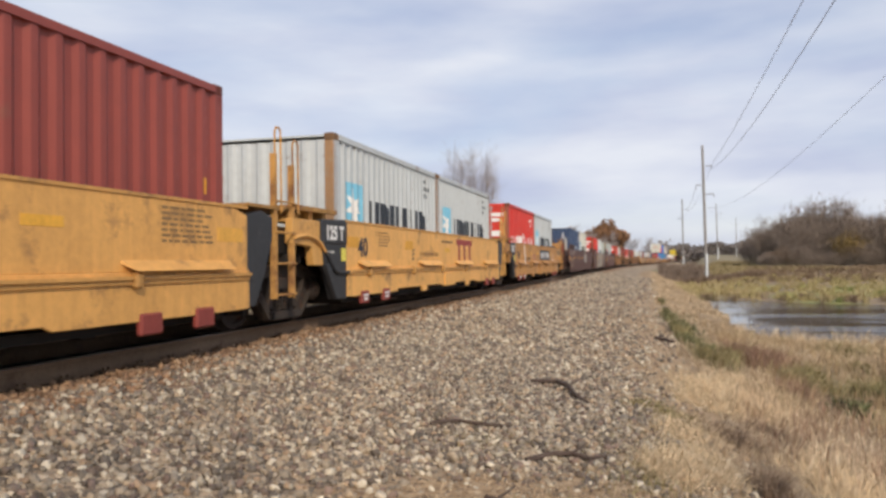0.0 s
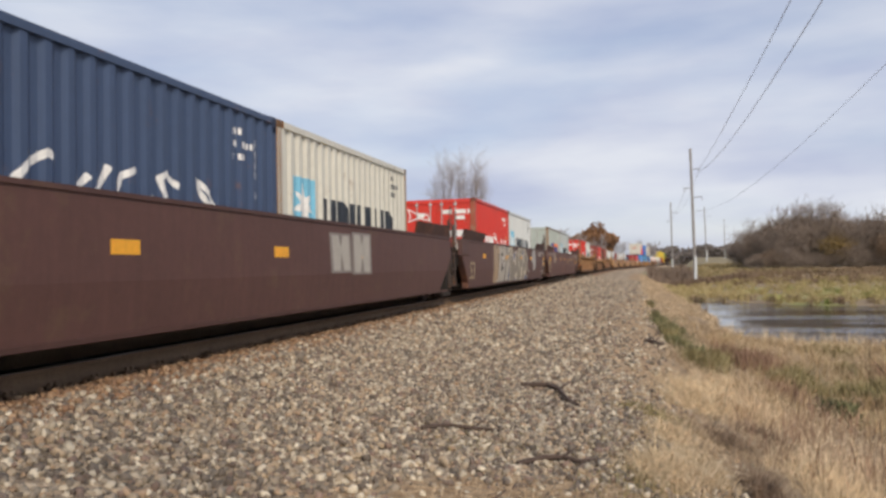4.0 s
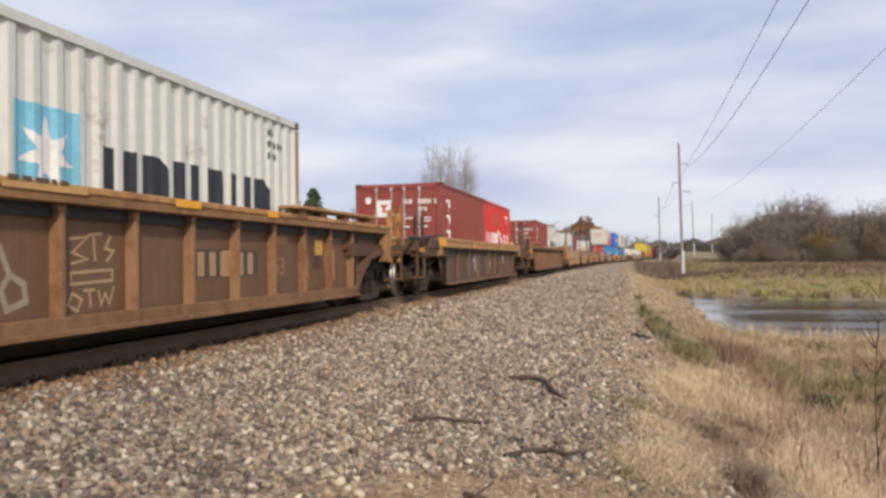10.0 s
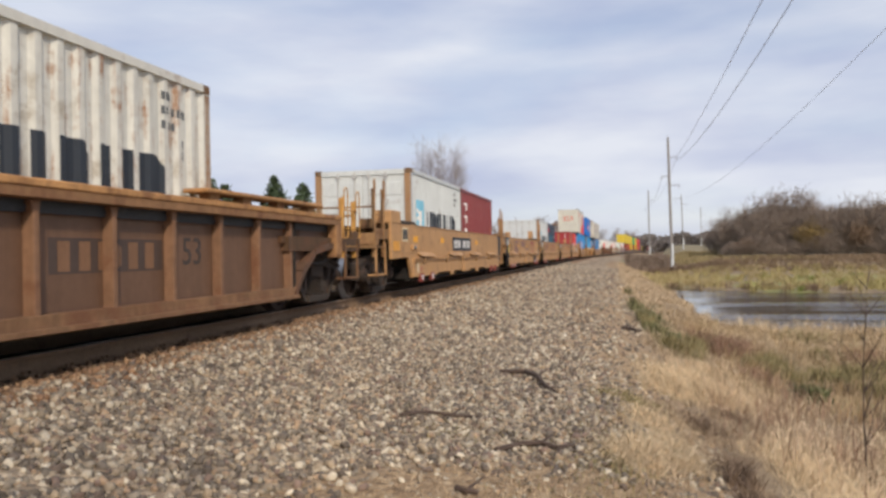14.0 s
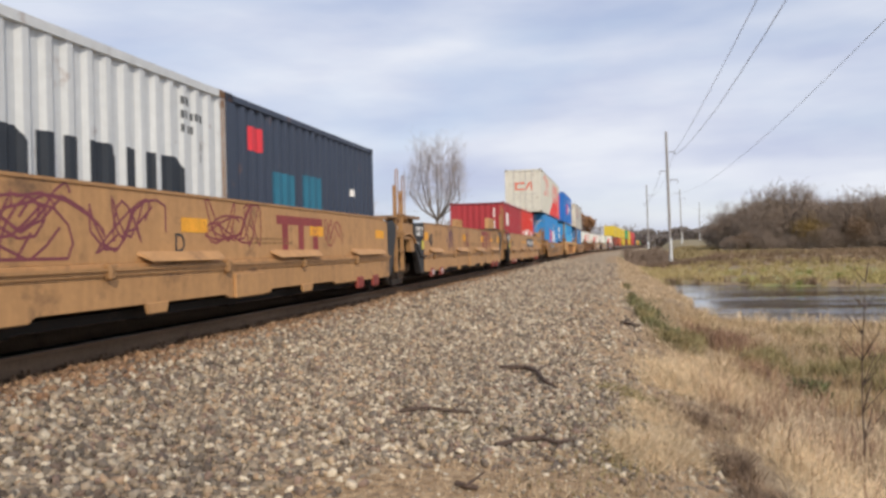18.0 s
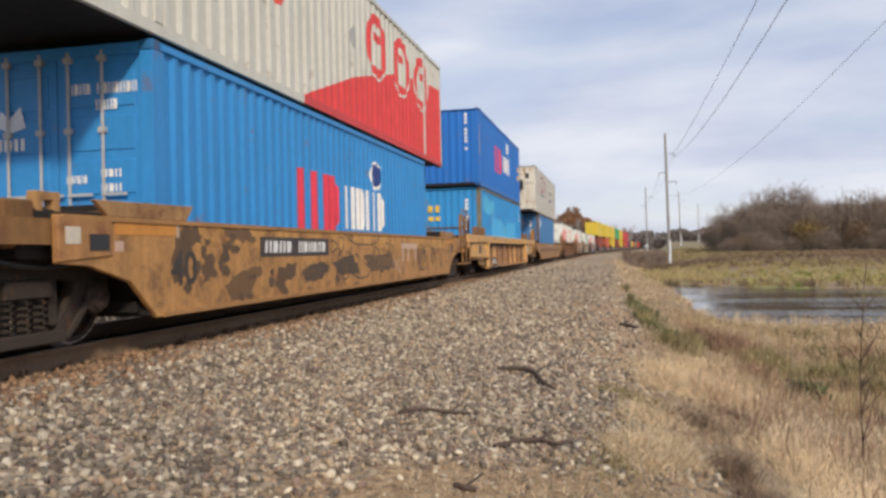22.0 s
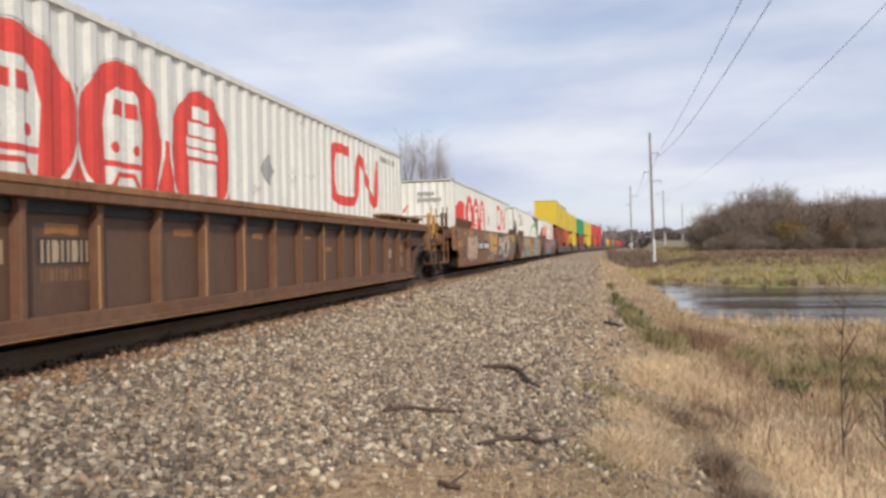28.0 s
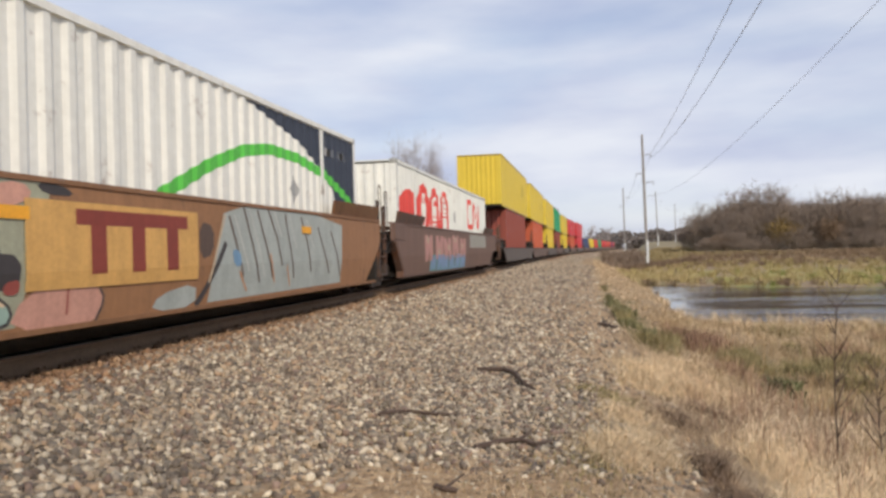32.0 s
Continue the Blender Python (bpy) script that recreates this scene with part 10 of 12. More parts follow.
marks("graffiti", [soften([(1.23, 0.3), (1.28, 0.56), (1.51, 0.73), (1.85, 0.76), (2.1, 1.05), (1.99, 1.27), (2.15, 1.46), (2.31, 1.24), (2.46, 0.91), (2.46, 0.58), (2.13, 0.3)], True, 1)], X, PINK, car, None, "pink sprayed swoosh", 0.004)
marks("graffiti", [soften([(2.44, 1.54), (2.66, 1.32), (2.98, 1.25), (3.21, 1.34), (3.22, 0.97), (2.83, 0.9), (2.61, 1.01), (2.52, 1.25)], True, 1)], X, OLIVE, car, None, "pale olive sprayed letter", 0.006)
marks("graffiti_outline", stroke((lambda q: q + [q[0]])(soften([(2.44, 1.54), (2.66, 1.32), (2.98, 1.25), (3.21, 1.34), (3.22, 0.97), (2.83, 0.9), (2.61, 1.01), (2.52, 1.25)], True, 1)), 0.030), X, INKY, car, None, "black sprayed outline", 0.0075)
marks("graffiti", [soften([(3.26, 1.52), (3.98, 1.54), (3.7, 1.4), (3.4, 1.33), (3.36, 1.16), (3.59, 0.98), (4.05, 1.33), (4.15, 1.14), (3.83, 0.75), (3.5, 0.79), (3.27, 0.98)], True, 1)], X, OLIVE, car, None, "pale olive sprayed letter", 0.006)
marks("graffiti_outline", stroke((lambda q: q + [q[0]])(soften([(3.26, 1.52), (3.98, 1.54), (3.7, 1.4), (3.4, 1.33), (3.36, 1.16), (3.59, 0.98), (4.05, 1.33), (4.15, 1.14), (3.83, 0.75), (3.5, 0.79), (3.27, 0.98)], True, 1)), 0.030), X, INKY, car, None, "black sprayed outline", 0.0075)
marks("graffiti", [soften([(2.18, 0.3), (2.48, 0.5), (2.8, 0.57), (3.17, 0.55), (3.23, 0.3), (2.37, 0.3)], True, 1)], X, PATINA, car, None, "teal-grey sprayed letter foot", 0.006)
marks("graffiti_outline", stroke((lambda q: q + [q[0]])(soften([(2.18, 0.3), (2.48, 0.5), (2.8, 0.57), (3.17, 0.55), (3.23, 0.3), (2.37, 0.3)], True, 1)), 0.030), X, INKY, car, None, "black sprayed outline", 0.0075)
marks("graffiti", [soften([(3.31, 0.89), (3.66, 0.68), (3.81, 0.37), (3.28, 0.31), (3.22, 0.62)], True, 1)], X, PATINA, car, None, "teal-grey sprayed letter foot", 0.006)
marks("graffiti_outline", stroke((lambda q: q + [q[0]])(soften([(3.31, 0.89), (3.66, 0.68), (3.81, 0.37), (3.28, 0.31), (3.22, 0.62)], True, 1)), 0.030), X, INKY, car, None, "black sprayed outline", 0.0075)
marks("graffiti", [soften([(3.92, 0.73), (4.2, 0.9), (4.8, 0.98), (4.68, 0.48), (4.55, 0.3), (3.91, 0.3)], True, 1)], X, PATINA, car, None, "teal-grey sprayed letter foot", 0.006)
marks("graffiti_outline", stroke((lambda q: q + [q[0]])(soften([(3.92, 0.73), (4.2, 0.9), (4.8, 0.98), (4.68, 0.48), (4.55, 0.3), (3.91, 0.3)], True, 1)), 0.030), X, INKY, car, None, "black sprayed outline", 0.0075)
marks("graffiti_spot", [soften([(2.64, 1.53), (2.9, 1.54), (3.1, 1.47), (2.86, 1.36), (2.71, 1.41)], True, 1)], X, PINK, car, None, "pink sprayed accent", 0.009)
marks("graffiti_spot", [soften([(2.86, 0.8), (3.06, 0.87), (3.05, 0.63), (2.87, 0.62)], True, 1)], X, CORAL, car, None, "dark red sprayed accent", 0.009)
marks("graffiti", [soften([(3.99, 1.2), (4.06, 1.44), (4.25, 1.54), (4.32, 1.5), (4.29, 1.07), (4.1, 0.98), (3.99, 1.02)], True, 1)], X, OLIVE, car, None, "pale olive sprayed letter", 0.006)
marks("graffiti_outline", stroke((lambda q: q + [q[0]])(soften([(3.99, 1.2), (4.06, 1.44), (4.25, 1.54), (4.32, 1.5), (4.29, 1.07), (4.1, 0.98), (3.99, 1.02)], True, 1)), 0.030), X, INKY, car, None, "black sprayed outline", 0.0075)
marks("graffiti", [soften([(4.67, 1.45), (5.06, 1.54), (5.11, 1.54), (5.05, 1.24), (4.88, 1.16), (4.62, 1.2), (4.57, 1.32)], True, 1)], X, OLIVE, car, None, "pale olive sprayed letter", 0.006)
marks("graffiti_outline", stroke((lambda q: q + [q[0]])(soften([(4.67, 1.45), (5.06, 1.54), (5.11, 1.54), (5.05, 1.24), (4.88, 1.16), (4.62, 1.2), (4.57, 1.32)], True, 1)), 0.030), X, INKY, car, None, "black sprayed outline", 0.0075)
marks("graffiti", [soften([(5.4, 1.5), (5.64, 1.54), (5.84, 1.54), (5.94, 1.33), (5.82, 1.23), (5.53, 1.23), (5.4, 1.03), (5.3, 1.2), (5.35, 1.36)], True, 1)], X, OLIVE, car, None, "pale olive sprayed letter", 0.006)
marks("graffiti_outline", stroke((lambda q: q + [q[0]])(soften([(5.4, 1.5), (5.64, 1.54), (5.84, 1.54), (5.94, 1.33), (5.82, 1.23), (5.53, 1.23), (5.4, 1.03), (5.3, 1.2), (5.35, 1.36)], True, 1)), 0.030), X, INKY, car, None, "black sprayed outline", 0.0075)
marks("graffiti", [soften([(4.33, 0.99), (4.63, 0.98), (4.7, 0.92), (4.56, 0.68), (4.38, 0.4), (4.34, 0.3), (3.97, 0.3), (3.93, 0.51), (4.1, 0.8)], True, 1)], X, PATINA, car, None, "teal-grey sprayed letter", 0.006)
marks("graffiti_outline", stroke((lambda q: q + [q[0]])(soften([(4.33, 0.99), (4.63, 0.98), (4.7, 0.92), (4.56, 0.68), (4.38, 0.4), (4.34, 0.3), (3.97, 0.3), (3.93, 0.51), (4.1, 0.8)], True, 1)), 0.030), X, INKY, car, None, "black sprayed outline", 0.0075)
marks("graffiti", [soften([(4.76, 1.12), (4.96, 1.03), (5.2, 0.87), (5.41, 0.65), (5.46, 0.3), (4.6, 0.3), (4.55, 0.38), (4.64, 0.48), (4.95, 0.51), (4.94, 0.72), (4.81, 0.82), (4.73, 0.93)], True, 1)], X, PATINA, car, None, "teal-grey sprayed letter", 0.006)
marks("graffiti_outline", stroke((lambda q: q + [q[0]])(soften([(4.76, 1.12), (4.96, 1.03), (5.2, 0.87), (5.41, 0.65), (5.46, 0.3), (4.6, 0.3), (4.55, 0.38), (4.64, 0.48), (4.95, 0.51), (4.94, 0.72), (4.81, 0.82), (4.73, 0.93)], True, 1)), 0.030), X, INKY, car, None, "black sprayed outline", 0.0075)
marks("graffiti", [soften([(5.33, 0.87), (5.77, 1.12), (6.13, 1.07), (6.17, 0.92), (5.85, 0.88), (5.7, 0.69), (5.61, 0.63), (6.1, 0.62), (6.33, 0.48), (6.26, 0.33), (5.53, 0.3), (5.5, 0.53)], True, 1)], X, PATINA, car, None, "teal-grey sprayed letter", 0.006)
marks("graffiti_outline", stroke((lambda q: q + [q[0]])(soften([(5.33, 0.87), (5.77, 1.12), (6.13, 1.07), (6.17, 0.92), (5.85, 0.88), (5.7, 0.69), (5.61, 0.63), (6.1, 0.62), (6.33, 0.48), (6.26, 0.33), (5.53, 0.3), (5.5, 0.53)], True, 1)), 0.030), X, INKY, car, None, "black sprayed outline", 0.0075)
marks("graffiti_spot", [soften([(4.34, 1.17), (4.51, 1.24), (4.76, 1.13), (4.72, 1.02), (4.34, 1.03)], True, 1)], X, (0.66, 0.52, 0.36), car, None, "cream sprayed highlight", 0.009)
marks("graffiti_spot", [soften([(4.7, 0.53), (4.94, 0.54), (4.95, 0.46), (4.69, 0.45)], True, 1)], X, (0.66, 0.52, 0.36), car, None, "cream sprayed highlight", 0.009)
marks("graffiti_spot", [soften([(4.96, 1.02), (5.2, 0.91), (5.41, 0.65), (5.44, 0.34), (5.38, 0.34), (5.33, 0.62), (5.13, 0.86)], True, 1)], X, (0.66, 0.52, 0.36), car, None, "cream sprayed highlight", 0.009)
marks("graffiti_spot", [soften([(5.71, 1.06), (6.05, 1.1), (5.99, 1.03), (5.52, 0.92)], True, 1)], X, (0.66, 0.52, 0.36), car, None, "cream sprayed highlight", 0.009)
marks("graffiti_spot", [soften([(5.6, 0.61), (6.1, 0.6), (6.29, 0.5), (6.05, 0.53), (5.62, 0.54)], True, 1)], X, (0.66, 0.52, 0.36), car, None, "cream sprayed highlight", 0.009)
marks("graffiti_spot", [soften([(5.44, 0.76), (5.91, 0.84), (5.73, 0.7), (5.55, 0.69)], True, 1)], X, (0.33, 0.56, 0.62), car, None, "pale blue sprayed accent", 0.009)
marks("graffiti_spot", [soften([(4.66, 0.88), (4.73, 0.78), (4.49, 0.39), (4.41, 0.39)], True, 1)], X, CORAL, car, None, "dark red sprayed accent", 0.0105)
marks("graffiti_spot", [soften([(6.21, 0.7), (6.39, 0.73), (6.38, 0.6), (6.21, 0.6)], True, 1)], X, CORAL, car, None, "dark red sprayed accent", 0.0105)
marks("graffiti_spot", [soften([(5.12, 1.02), (5.3, 1.11), (5.29, 0.95)], True, 1)], X, CORAL, car, None, "dark red sprayed accent", 0.0105)
marks("graffiti_spot", [soften([(4.35, 1.24), (4.53, 1.27), (4.45, 1.12), (4.34, 1.12)], True, 1)], X, PINK, car, None, "pink sprayed accent", 0.009)
marks("graffiti_spot", [soften([(6.03, 1.48), (6.43, 1.54), (6.57, 1.42), (6.3, 1.31), (6.09, 1.36)], True, 1)], X, PINK, car, None, "pink sprayed accent", 0.009)
marks("stencil_panel", [[(4.8, 1.12), (5.08, 1.14), (5.07, 0.8), (4.79, 0.8)]], X, OCHRE, car, None, "ochre stencil panel", 0.012)
marks("graffiti", [soften([(6.27, 0.3), (6.45, 0.6), (6.9, 0.65), (7.45, 0.63), (7.55, 0.49), (7.4, 0.3), (7.19, 0.3)], True, 1)], X, PINK, car, None, "pink sprayed shape", 0.004)
marks("graffiti_outline", stroke(soften([(7.44, 0.61), (7.53, 0.49), (7.4, 0.3)], False, 1), 0.03), X, INKY, car, None, "dark sprayed outline", 0.0055)
marks("graffiti_outline", stroke(soften([(6.99, 0.63), (6.99, 0.39)], False, 0), 0.03), X, CORAL, car, None, "dark red sprayed line", 0.0055)
marks("graffiti", [soften([(8.47, 0.48), (9.26, 0.58), (9.27, 0.3), (8.32, 0.3)], True, 1)], X, STEEL, car, None, "grey-blue sprayed field", 0.004)
marks("graffiti", [[(9.55, 0.32), (9.69, 0.77), (9.95, 1.42), (10.52, 1.54), (11.87, 1.54), (13.31, 1.54), (14.64, 1.4), (14.55, 0.35)]], X, STEEL, car, None, "grey sprayed letter mass", 0.003)
marks("graffiti_outline", stroke(soften([(10.1, 1.4), (10.29, 1.05), (10.5, 0.6)], False, 0), 0.05), X, (0.13, 0.10, 0.085), car, None, "dark sprayed gap between strokes", 0.006)
marks("graffiti_outline", stroke(soften([(10.52, 1.54), (10.77, 1.06), (11.02, 0.5)], False, 0), 0.05), X, (0.13, 0.10, 0.085), car, None, "dark sprayed gap between strokes", 0.006)
marks("graffiti_outline", stroke(soften([(10.96, 1.51), (11.21, 1.06), (11.46, 0.56)], False, 0), 0.05), X, (0.13, 0.10, 0.085), car, None, "dark sprayed gap between strokes", 0.006)
marks("graffiti_outline", stroke(soften([(11.32, 1.54), (11.62, 1.14), (11.8, 0.72)], False, 0), 0.05), X, (0.13, 0.10, 0.085), car, None, "dark sprayed gap between strokes", 0.006)
marks("graffiti_outline", stroke(soften([(11.94, 1.49), (12.13, 0.98), (12.28, 0.52)], False, 0), 0.05), X, (0.13, 0.10, 0.085), car, None, "dark sprayed gap between strokes", 0.006)
marks("graffiti_outline", stroke(soften([(12.59, 1.48), (12.85, 1.07), (13.02, 0.58)], False, 0), 0.05), X, (0.13, 0.10, 0.085), car, None, "dark sprayed gap between strokes", 0.006)
marks("graffiti_outline", stroke(soften([(13.35, 1.34), (13.6, 0.98), (13.91, 0.54)], False, 0), 0.05), X, (0.13, 0.10, 0.085), car, None, "dark sprayed gap between strokes", 0.006)
marks("graffiti_outline", stroke(soften([(14, 1.28), (14.31, 0.87), (14.53, 0.47)], False, 0), 0.05), X, (0.13, 0.10, 0.085), car, None, "dark sprayed gap between strokes", 0.006)
marks("graffiti_outline", stroke(soften([(10.25, 1.42), (10.46, 1.05), (10.66, 0.67)], False, 0), 0.03), X, (0.52, 0.53, 0.50), car, None, "pale sprayed highlight", 0.006)
marks("graffiti_outline", stroke(soften([(10.69, 1.54), (10.95, 1.06), (11.18, 0.57)], False, 0), 0.03), X, (0.52, 0.53, 0.50), car, None, "pale sprayed highlight", 0.006)
marks("graffiti_outline", stroke(soften([(11.52, 1.54), (11.79, 1.15)], False, 0), 0.03), X, (0.52, 0.53, 0.50), car, None, "pale sprayed highlight", 0.006)
marks("graffiti_outline", stroke(soften([(12.12, 1.48), (12.36, 0.98)], False, 0), 0.03), X, (0.52, 0.53, 0.50), car, None, "pale sprayed highlight", 0.006)
marks("graffiti_outline", stroke(soften([(12.83, 1.46), (13.11, 0.98)], False, 0), 0.03), X, (0.52, 0.53, 0.50), car, None, "pale sprayed highlight", 0.006)
marks("graffiti_outline", stroke(soften([(11.36, 0.9), (11.53, 0.48)], False, 0), 0.04), X, (0.50, 0.25, 0.12), car, None, "orange sprayed streak", 0.0075)
marks("graffiti_outline", stroke(soften([(10.38, 0.68), (10.62, 0.4)], False, 0), 0.04), X, (0.50, 0.25, 0.12), car, None, "orange sprayed streak", 0.0075)
marks("graffiti_outline", stroke(soften([(11.98, 0.72), (12.13, 0.41)], False, 0), 0.04), X, (0.50, 0.25, 0.12), car, None, "orange sprayed streak", 0.0075)
marks("graffiti_outline", stroke(soften([(10, 1.05), (9.76, 0.77), (9.5, 0.49), (9.27, 0.3)], False, 1), 0.09), X, INKY, car, None, "dark sprayed diagonal", 0.005)
marks("graffiti_outline", stroke(soften([(9.99, 1.41), (9.76, 0.98), (9.56, 0.56)], False, 1), 0.05), X, (0.50, 0.40, 0.28), car, None, "tan sprayed outline", 0.0065)
marks("graffiti_spot", [soften([(9.33, 1.3), (9.69, 1.26), (9.67, 0.91), (9.33, 0.84)], True, 1)], X, (0.10, 0.065, 0.05), car, None, "dark brown sprayed shape", 0.004)
marks("graffiti_spot", [soften([(10.16, 0.98), (10.4, 0.94), (10.44, 0.75), (10.22, 0.74)], True, 1)], X, (0.17, 0.31, 0.47), car, None, "blue sprayed spot", 0.0075)
marks("graffiti_spot", [soften([(6.58, 1.54), (6.93, 1.54), (7.12, 1.45), (6.71, 1.44)], True, 1)], X, INKY, car, None, "dark sprayed shape above the patch", 0.004)
for q in ([(2.52, 1.24), (2.66, 0.92), (3.0, 0.86), (3.2, 0.92), (3.2, 0.60), (2.85, 0.60), (2.5, 0.52), (2.42, 0.9)], [(3.98, 1.50), (4.3, 1.46), (4.2, 1.12), (4.06, 1.30)], [(4.25, 0.95), (4.55, 0.86), (4.5, 0.40), (4.25, 0.36)], [(6.05, 0.95), (6.42, 0.92), (6.38, 0.62), (6.02, 0.66)]):
    marks("graffiti_gap", [soften(q, True, 1)], X, INKY, car, None, "black sprayed wedge between letters", 0.0045)
patch_ob = part("fresh_patch", boxes((X + 0.014, X + 0.018, 6.45, 9.27, 0.62, 1.40)), M_MARK, car, "fresh ochre repaint patch", OCHRE)
marks("red_blocks", comb(3, 7.08, 0.74, 1.95, 0.60), X + 0.018, (0.24, 0.045, 0.03), patch_ob, None, "dark red block of a painted sign")
side_text("125 T", 0.20, -0.72, 1.31, X + 0.030, (0.5, 0.46, 0.38), car)
part("orange_strip", boxes((X + 0.001, X + 0.004, 0.06, 0.92, 1.16, 1.26)), M_MARK, car, "faded orange strip", (0.34, 0.13, 0.05))
scribble(car, X, 0.95, 0.95, 0.9, 0.35, (0.40, 0.33, 0.24), 164, 3, 0.025)
tabs(car, X, (-0.2,), 0.95, 0.2, 0.22, (0.45, 0.20, 0.05))
tabs(car, X + 0.016, (4.2, 6.1, 12.6), 1.22, 0.4, 0.11)
for k in range(3):
    part("lock_block", boxes((X - 0.35, X - 0.10, -1.02 - 0.03 * k, -0.66, 1.58 + 0.065 * k, 1.64 + 0.065 * k), bevel=0.008), M_CAR, car, "orange-yellow stacked block", (0.62, 0.32, 0.05))
top, prof, BX, mono = long_white(183.85, 0.36, False, (0.80, 0.81, 0.755), "doors", "white container with a navy corner and a green painted curve")
mono(2.2, 1.92, 1.75, 0.55, INK)
marks("navy_corner", [[(16.0, 0.3), (16.0, 2.78), (11.0, 2.78), (13.1, 2.42), (14.4, 1.95), (15.1, 1.4), (15.6, 0.3)]], BX, (0.035, 0.045, 0.070), top, prof, "navy painted corner")
marks("green_curve", stroke([(8.2, 0.95), (8.85, 1.27), (9.95, 1.71), (10.95, 2.02), (11.85, 2.15), (13.0, 2.14), (14.3, 1.98), (15.25, 1.72), (16.0, 1.45)], 0.17), BX, (0.10, 0.52, 0.07), top, prof, "bright green painted curve", 0.006)
marks("diamond", [[(12.6, 1.6), (12.8, 1.35), (13.0, 1.6), (12.8, 1.85)]], BX, (0.35, 0.36, 0.36), top, prof)
end_marks(top, "serial_code", glyphs(4, 0.30, 2.08, 0.42, 0.15, weight=0.3), (0.42, 0.43, 0.42))
end_marks(top, "serial_code", glyphs(6, 0.30, 1.86, 0.62, 0.15, weight=0.3), (0.42, 0.43, 0.42))
part("dark_header", boxes((-1.19, 1.19, -0.004, 0.0, 2.80, 2.87)), M_MARK, top, "dark weathered door header", (0.05, 0.045, 0.045))
for gx in (-1.075, 0.0, 1.075):
    part("door_seal", boxes((gx - 0.022, gx + 0.022, -0.008, -0.004, 0.16, 2.74)), M_MARK, top, "dark rubber door seal", (0.05, 0.048, 0.05))
id_bars(top, prof, BX, 14.3, 2.35, (1.0,), WHITE, 1.3, 0.14)

car, X = slab_unit(203.2, 17.0, (0.17, 0.10, 0.075), "joint", "deck", name_label="rusty brown well car with pink and blue graffiti")
piece(car, X, 2.2, 0.55, 7.0, 0.9, 5, (0.48, 0.25, 0.22), (0.18, 0.11, 0.08), 66, sub=(0.45, 0.35, 0.25))
piece(car, X, 3.0, 0.28, 6.0, 0.55, 6, (0.20, 0.30, 0.48), (0.10, 0.28, 0.24), 67)
marks("graffiti", [rect(10.2, 14.5, 1.0, 1.5)], X, (0.33, 0.32, 0.28), car, None, "grey roller-painted patch")
top, prof, BX, mono = long_white(203.4, 0.36)

# further cars, mixed stacks
YC, GC, RC, OC, NC, BC = (0.66, 0.50, 0.05), (0.02, 0.32, 0.14), (0.55, 0.05, 0.06), (0.50, 0.11, 0.05), (0.05, 0.07, 0.16), (0.26, 0.06, 0.04)
FAR = [(226.0, BC, YC), (245.5, OC, YC), (265.0, YC, YC), (284.5, BC, GC), (304.0, YC, YC), (323.5, OC, RC), (343.0, RC, RC), (362.5, NC, None), (382.0, YC, None), (401.5, RC, None),
       (421.0, GC, None), (440.5, RC, None), (460.0, RC, None), (479.5, OC, None), (499.0, RC, None), (518.5, NC, None), (538.0, RC, None)]
WORDS = {YC: "golden yellow", GC: "green", RC: "red", OC: "orange-red", NC: "navy", BC: "brown-red"}
for k, (y, low, up) in enumerate(FAR):
    car, X = slab_unit(y, 17.0, (0.15, 0.10, 0.08) if k % 2 else (0.12, 0.10, 0.09), "joint", "deck" if k % 3 == 2 else "joint", 1.0, 0.25, "grimy dark well car in the distance", 3.0, False)
    z = 0.36 if low not in (YC,) or k > 7 else 0.36
    container(y + 0.6 + (1.6 if up else 0), z, 12.192 if up else 16.15, 2.896, low, WORDS[low] + " container low in a well car", "ribs", detail=False)
    if up:
        t2, prof, BX = container(y + 0.4, 3.27, 16.15, 2.896, up, WORDS[up] + " long container stacked on top", "ribs", 0.34, 0.028, detail=False)
        marks("dark_mark", [rect(12.0, 12.5, 1.2, 2.0)], BX, INK if up == YC else WHITE, t2, prof)


for car in FOLDED:
    tuck(car)


# ---------------------------------------------------------------- plants
def blades(name, pts, h, w, lean, mat, seed, droop=0.35):
    """Grass blades at pts, each a bent tapered strip."""
    rng = np.random.default_rng(seed)
    n = len(pts)
    hh = rng.uniform(h[0], h[1], n)
    ww = rng.uniform(w[0], w[1], n)
    a = rng.uniform(0, 2 * np.pi, n)
    d = rng.uniform(0, lean, n) * hh
    b = rng.uniform(0, 2 * np.pi, n)
    lx, ly = np.cos(b) * d, np.sin(b) * d
    wx, wy = np.cos(a) * ww, np.sin(a) * ww
    z = np.zeros(n)
    v = np.empty((n, 5, 3))
    v[:, 0] = pts + np.stack([-wx, -wy, z - 0.03], 1)
    v[:, 1] = pts + np.stack([wx, wy, z - 0.03], 1)
    v[:, 2] = pts + np.stack([lx * 0.4 - wx * 0.8, ly * 0.4 - wy * 0.8, hh * 0.6], 1)
    v[:, 3] = pts + np.stack([lx * 0.4 + wx * 0.8, ly * 0.4 + wy * 0.8, hh * 0.6], 1)
    v[:, 4] = pts + np.stack([lx, ly, hh * np.maximum(0.05, 1 - droop * rng.random(n) * lean)], 1)
    f = np.array([(0, 1, 2), (1, 3, 2), (2, 3, 4)])[None] + (np.arange(n) * 5)[:, None, None]
    return from_arrays(name, v.reshape(-1, 3), f.reshape(-1, 3), mat)


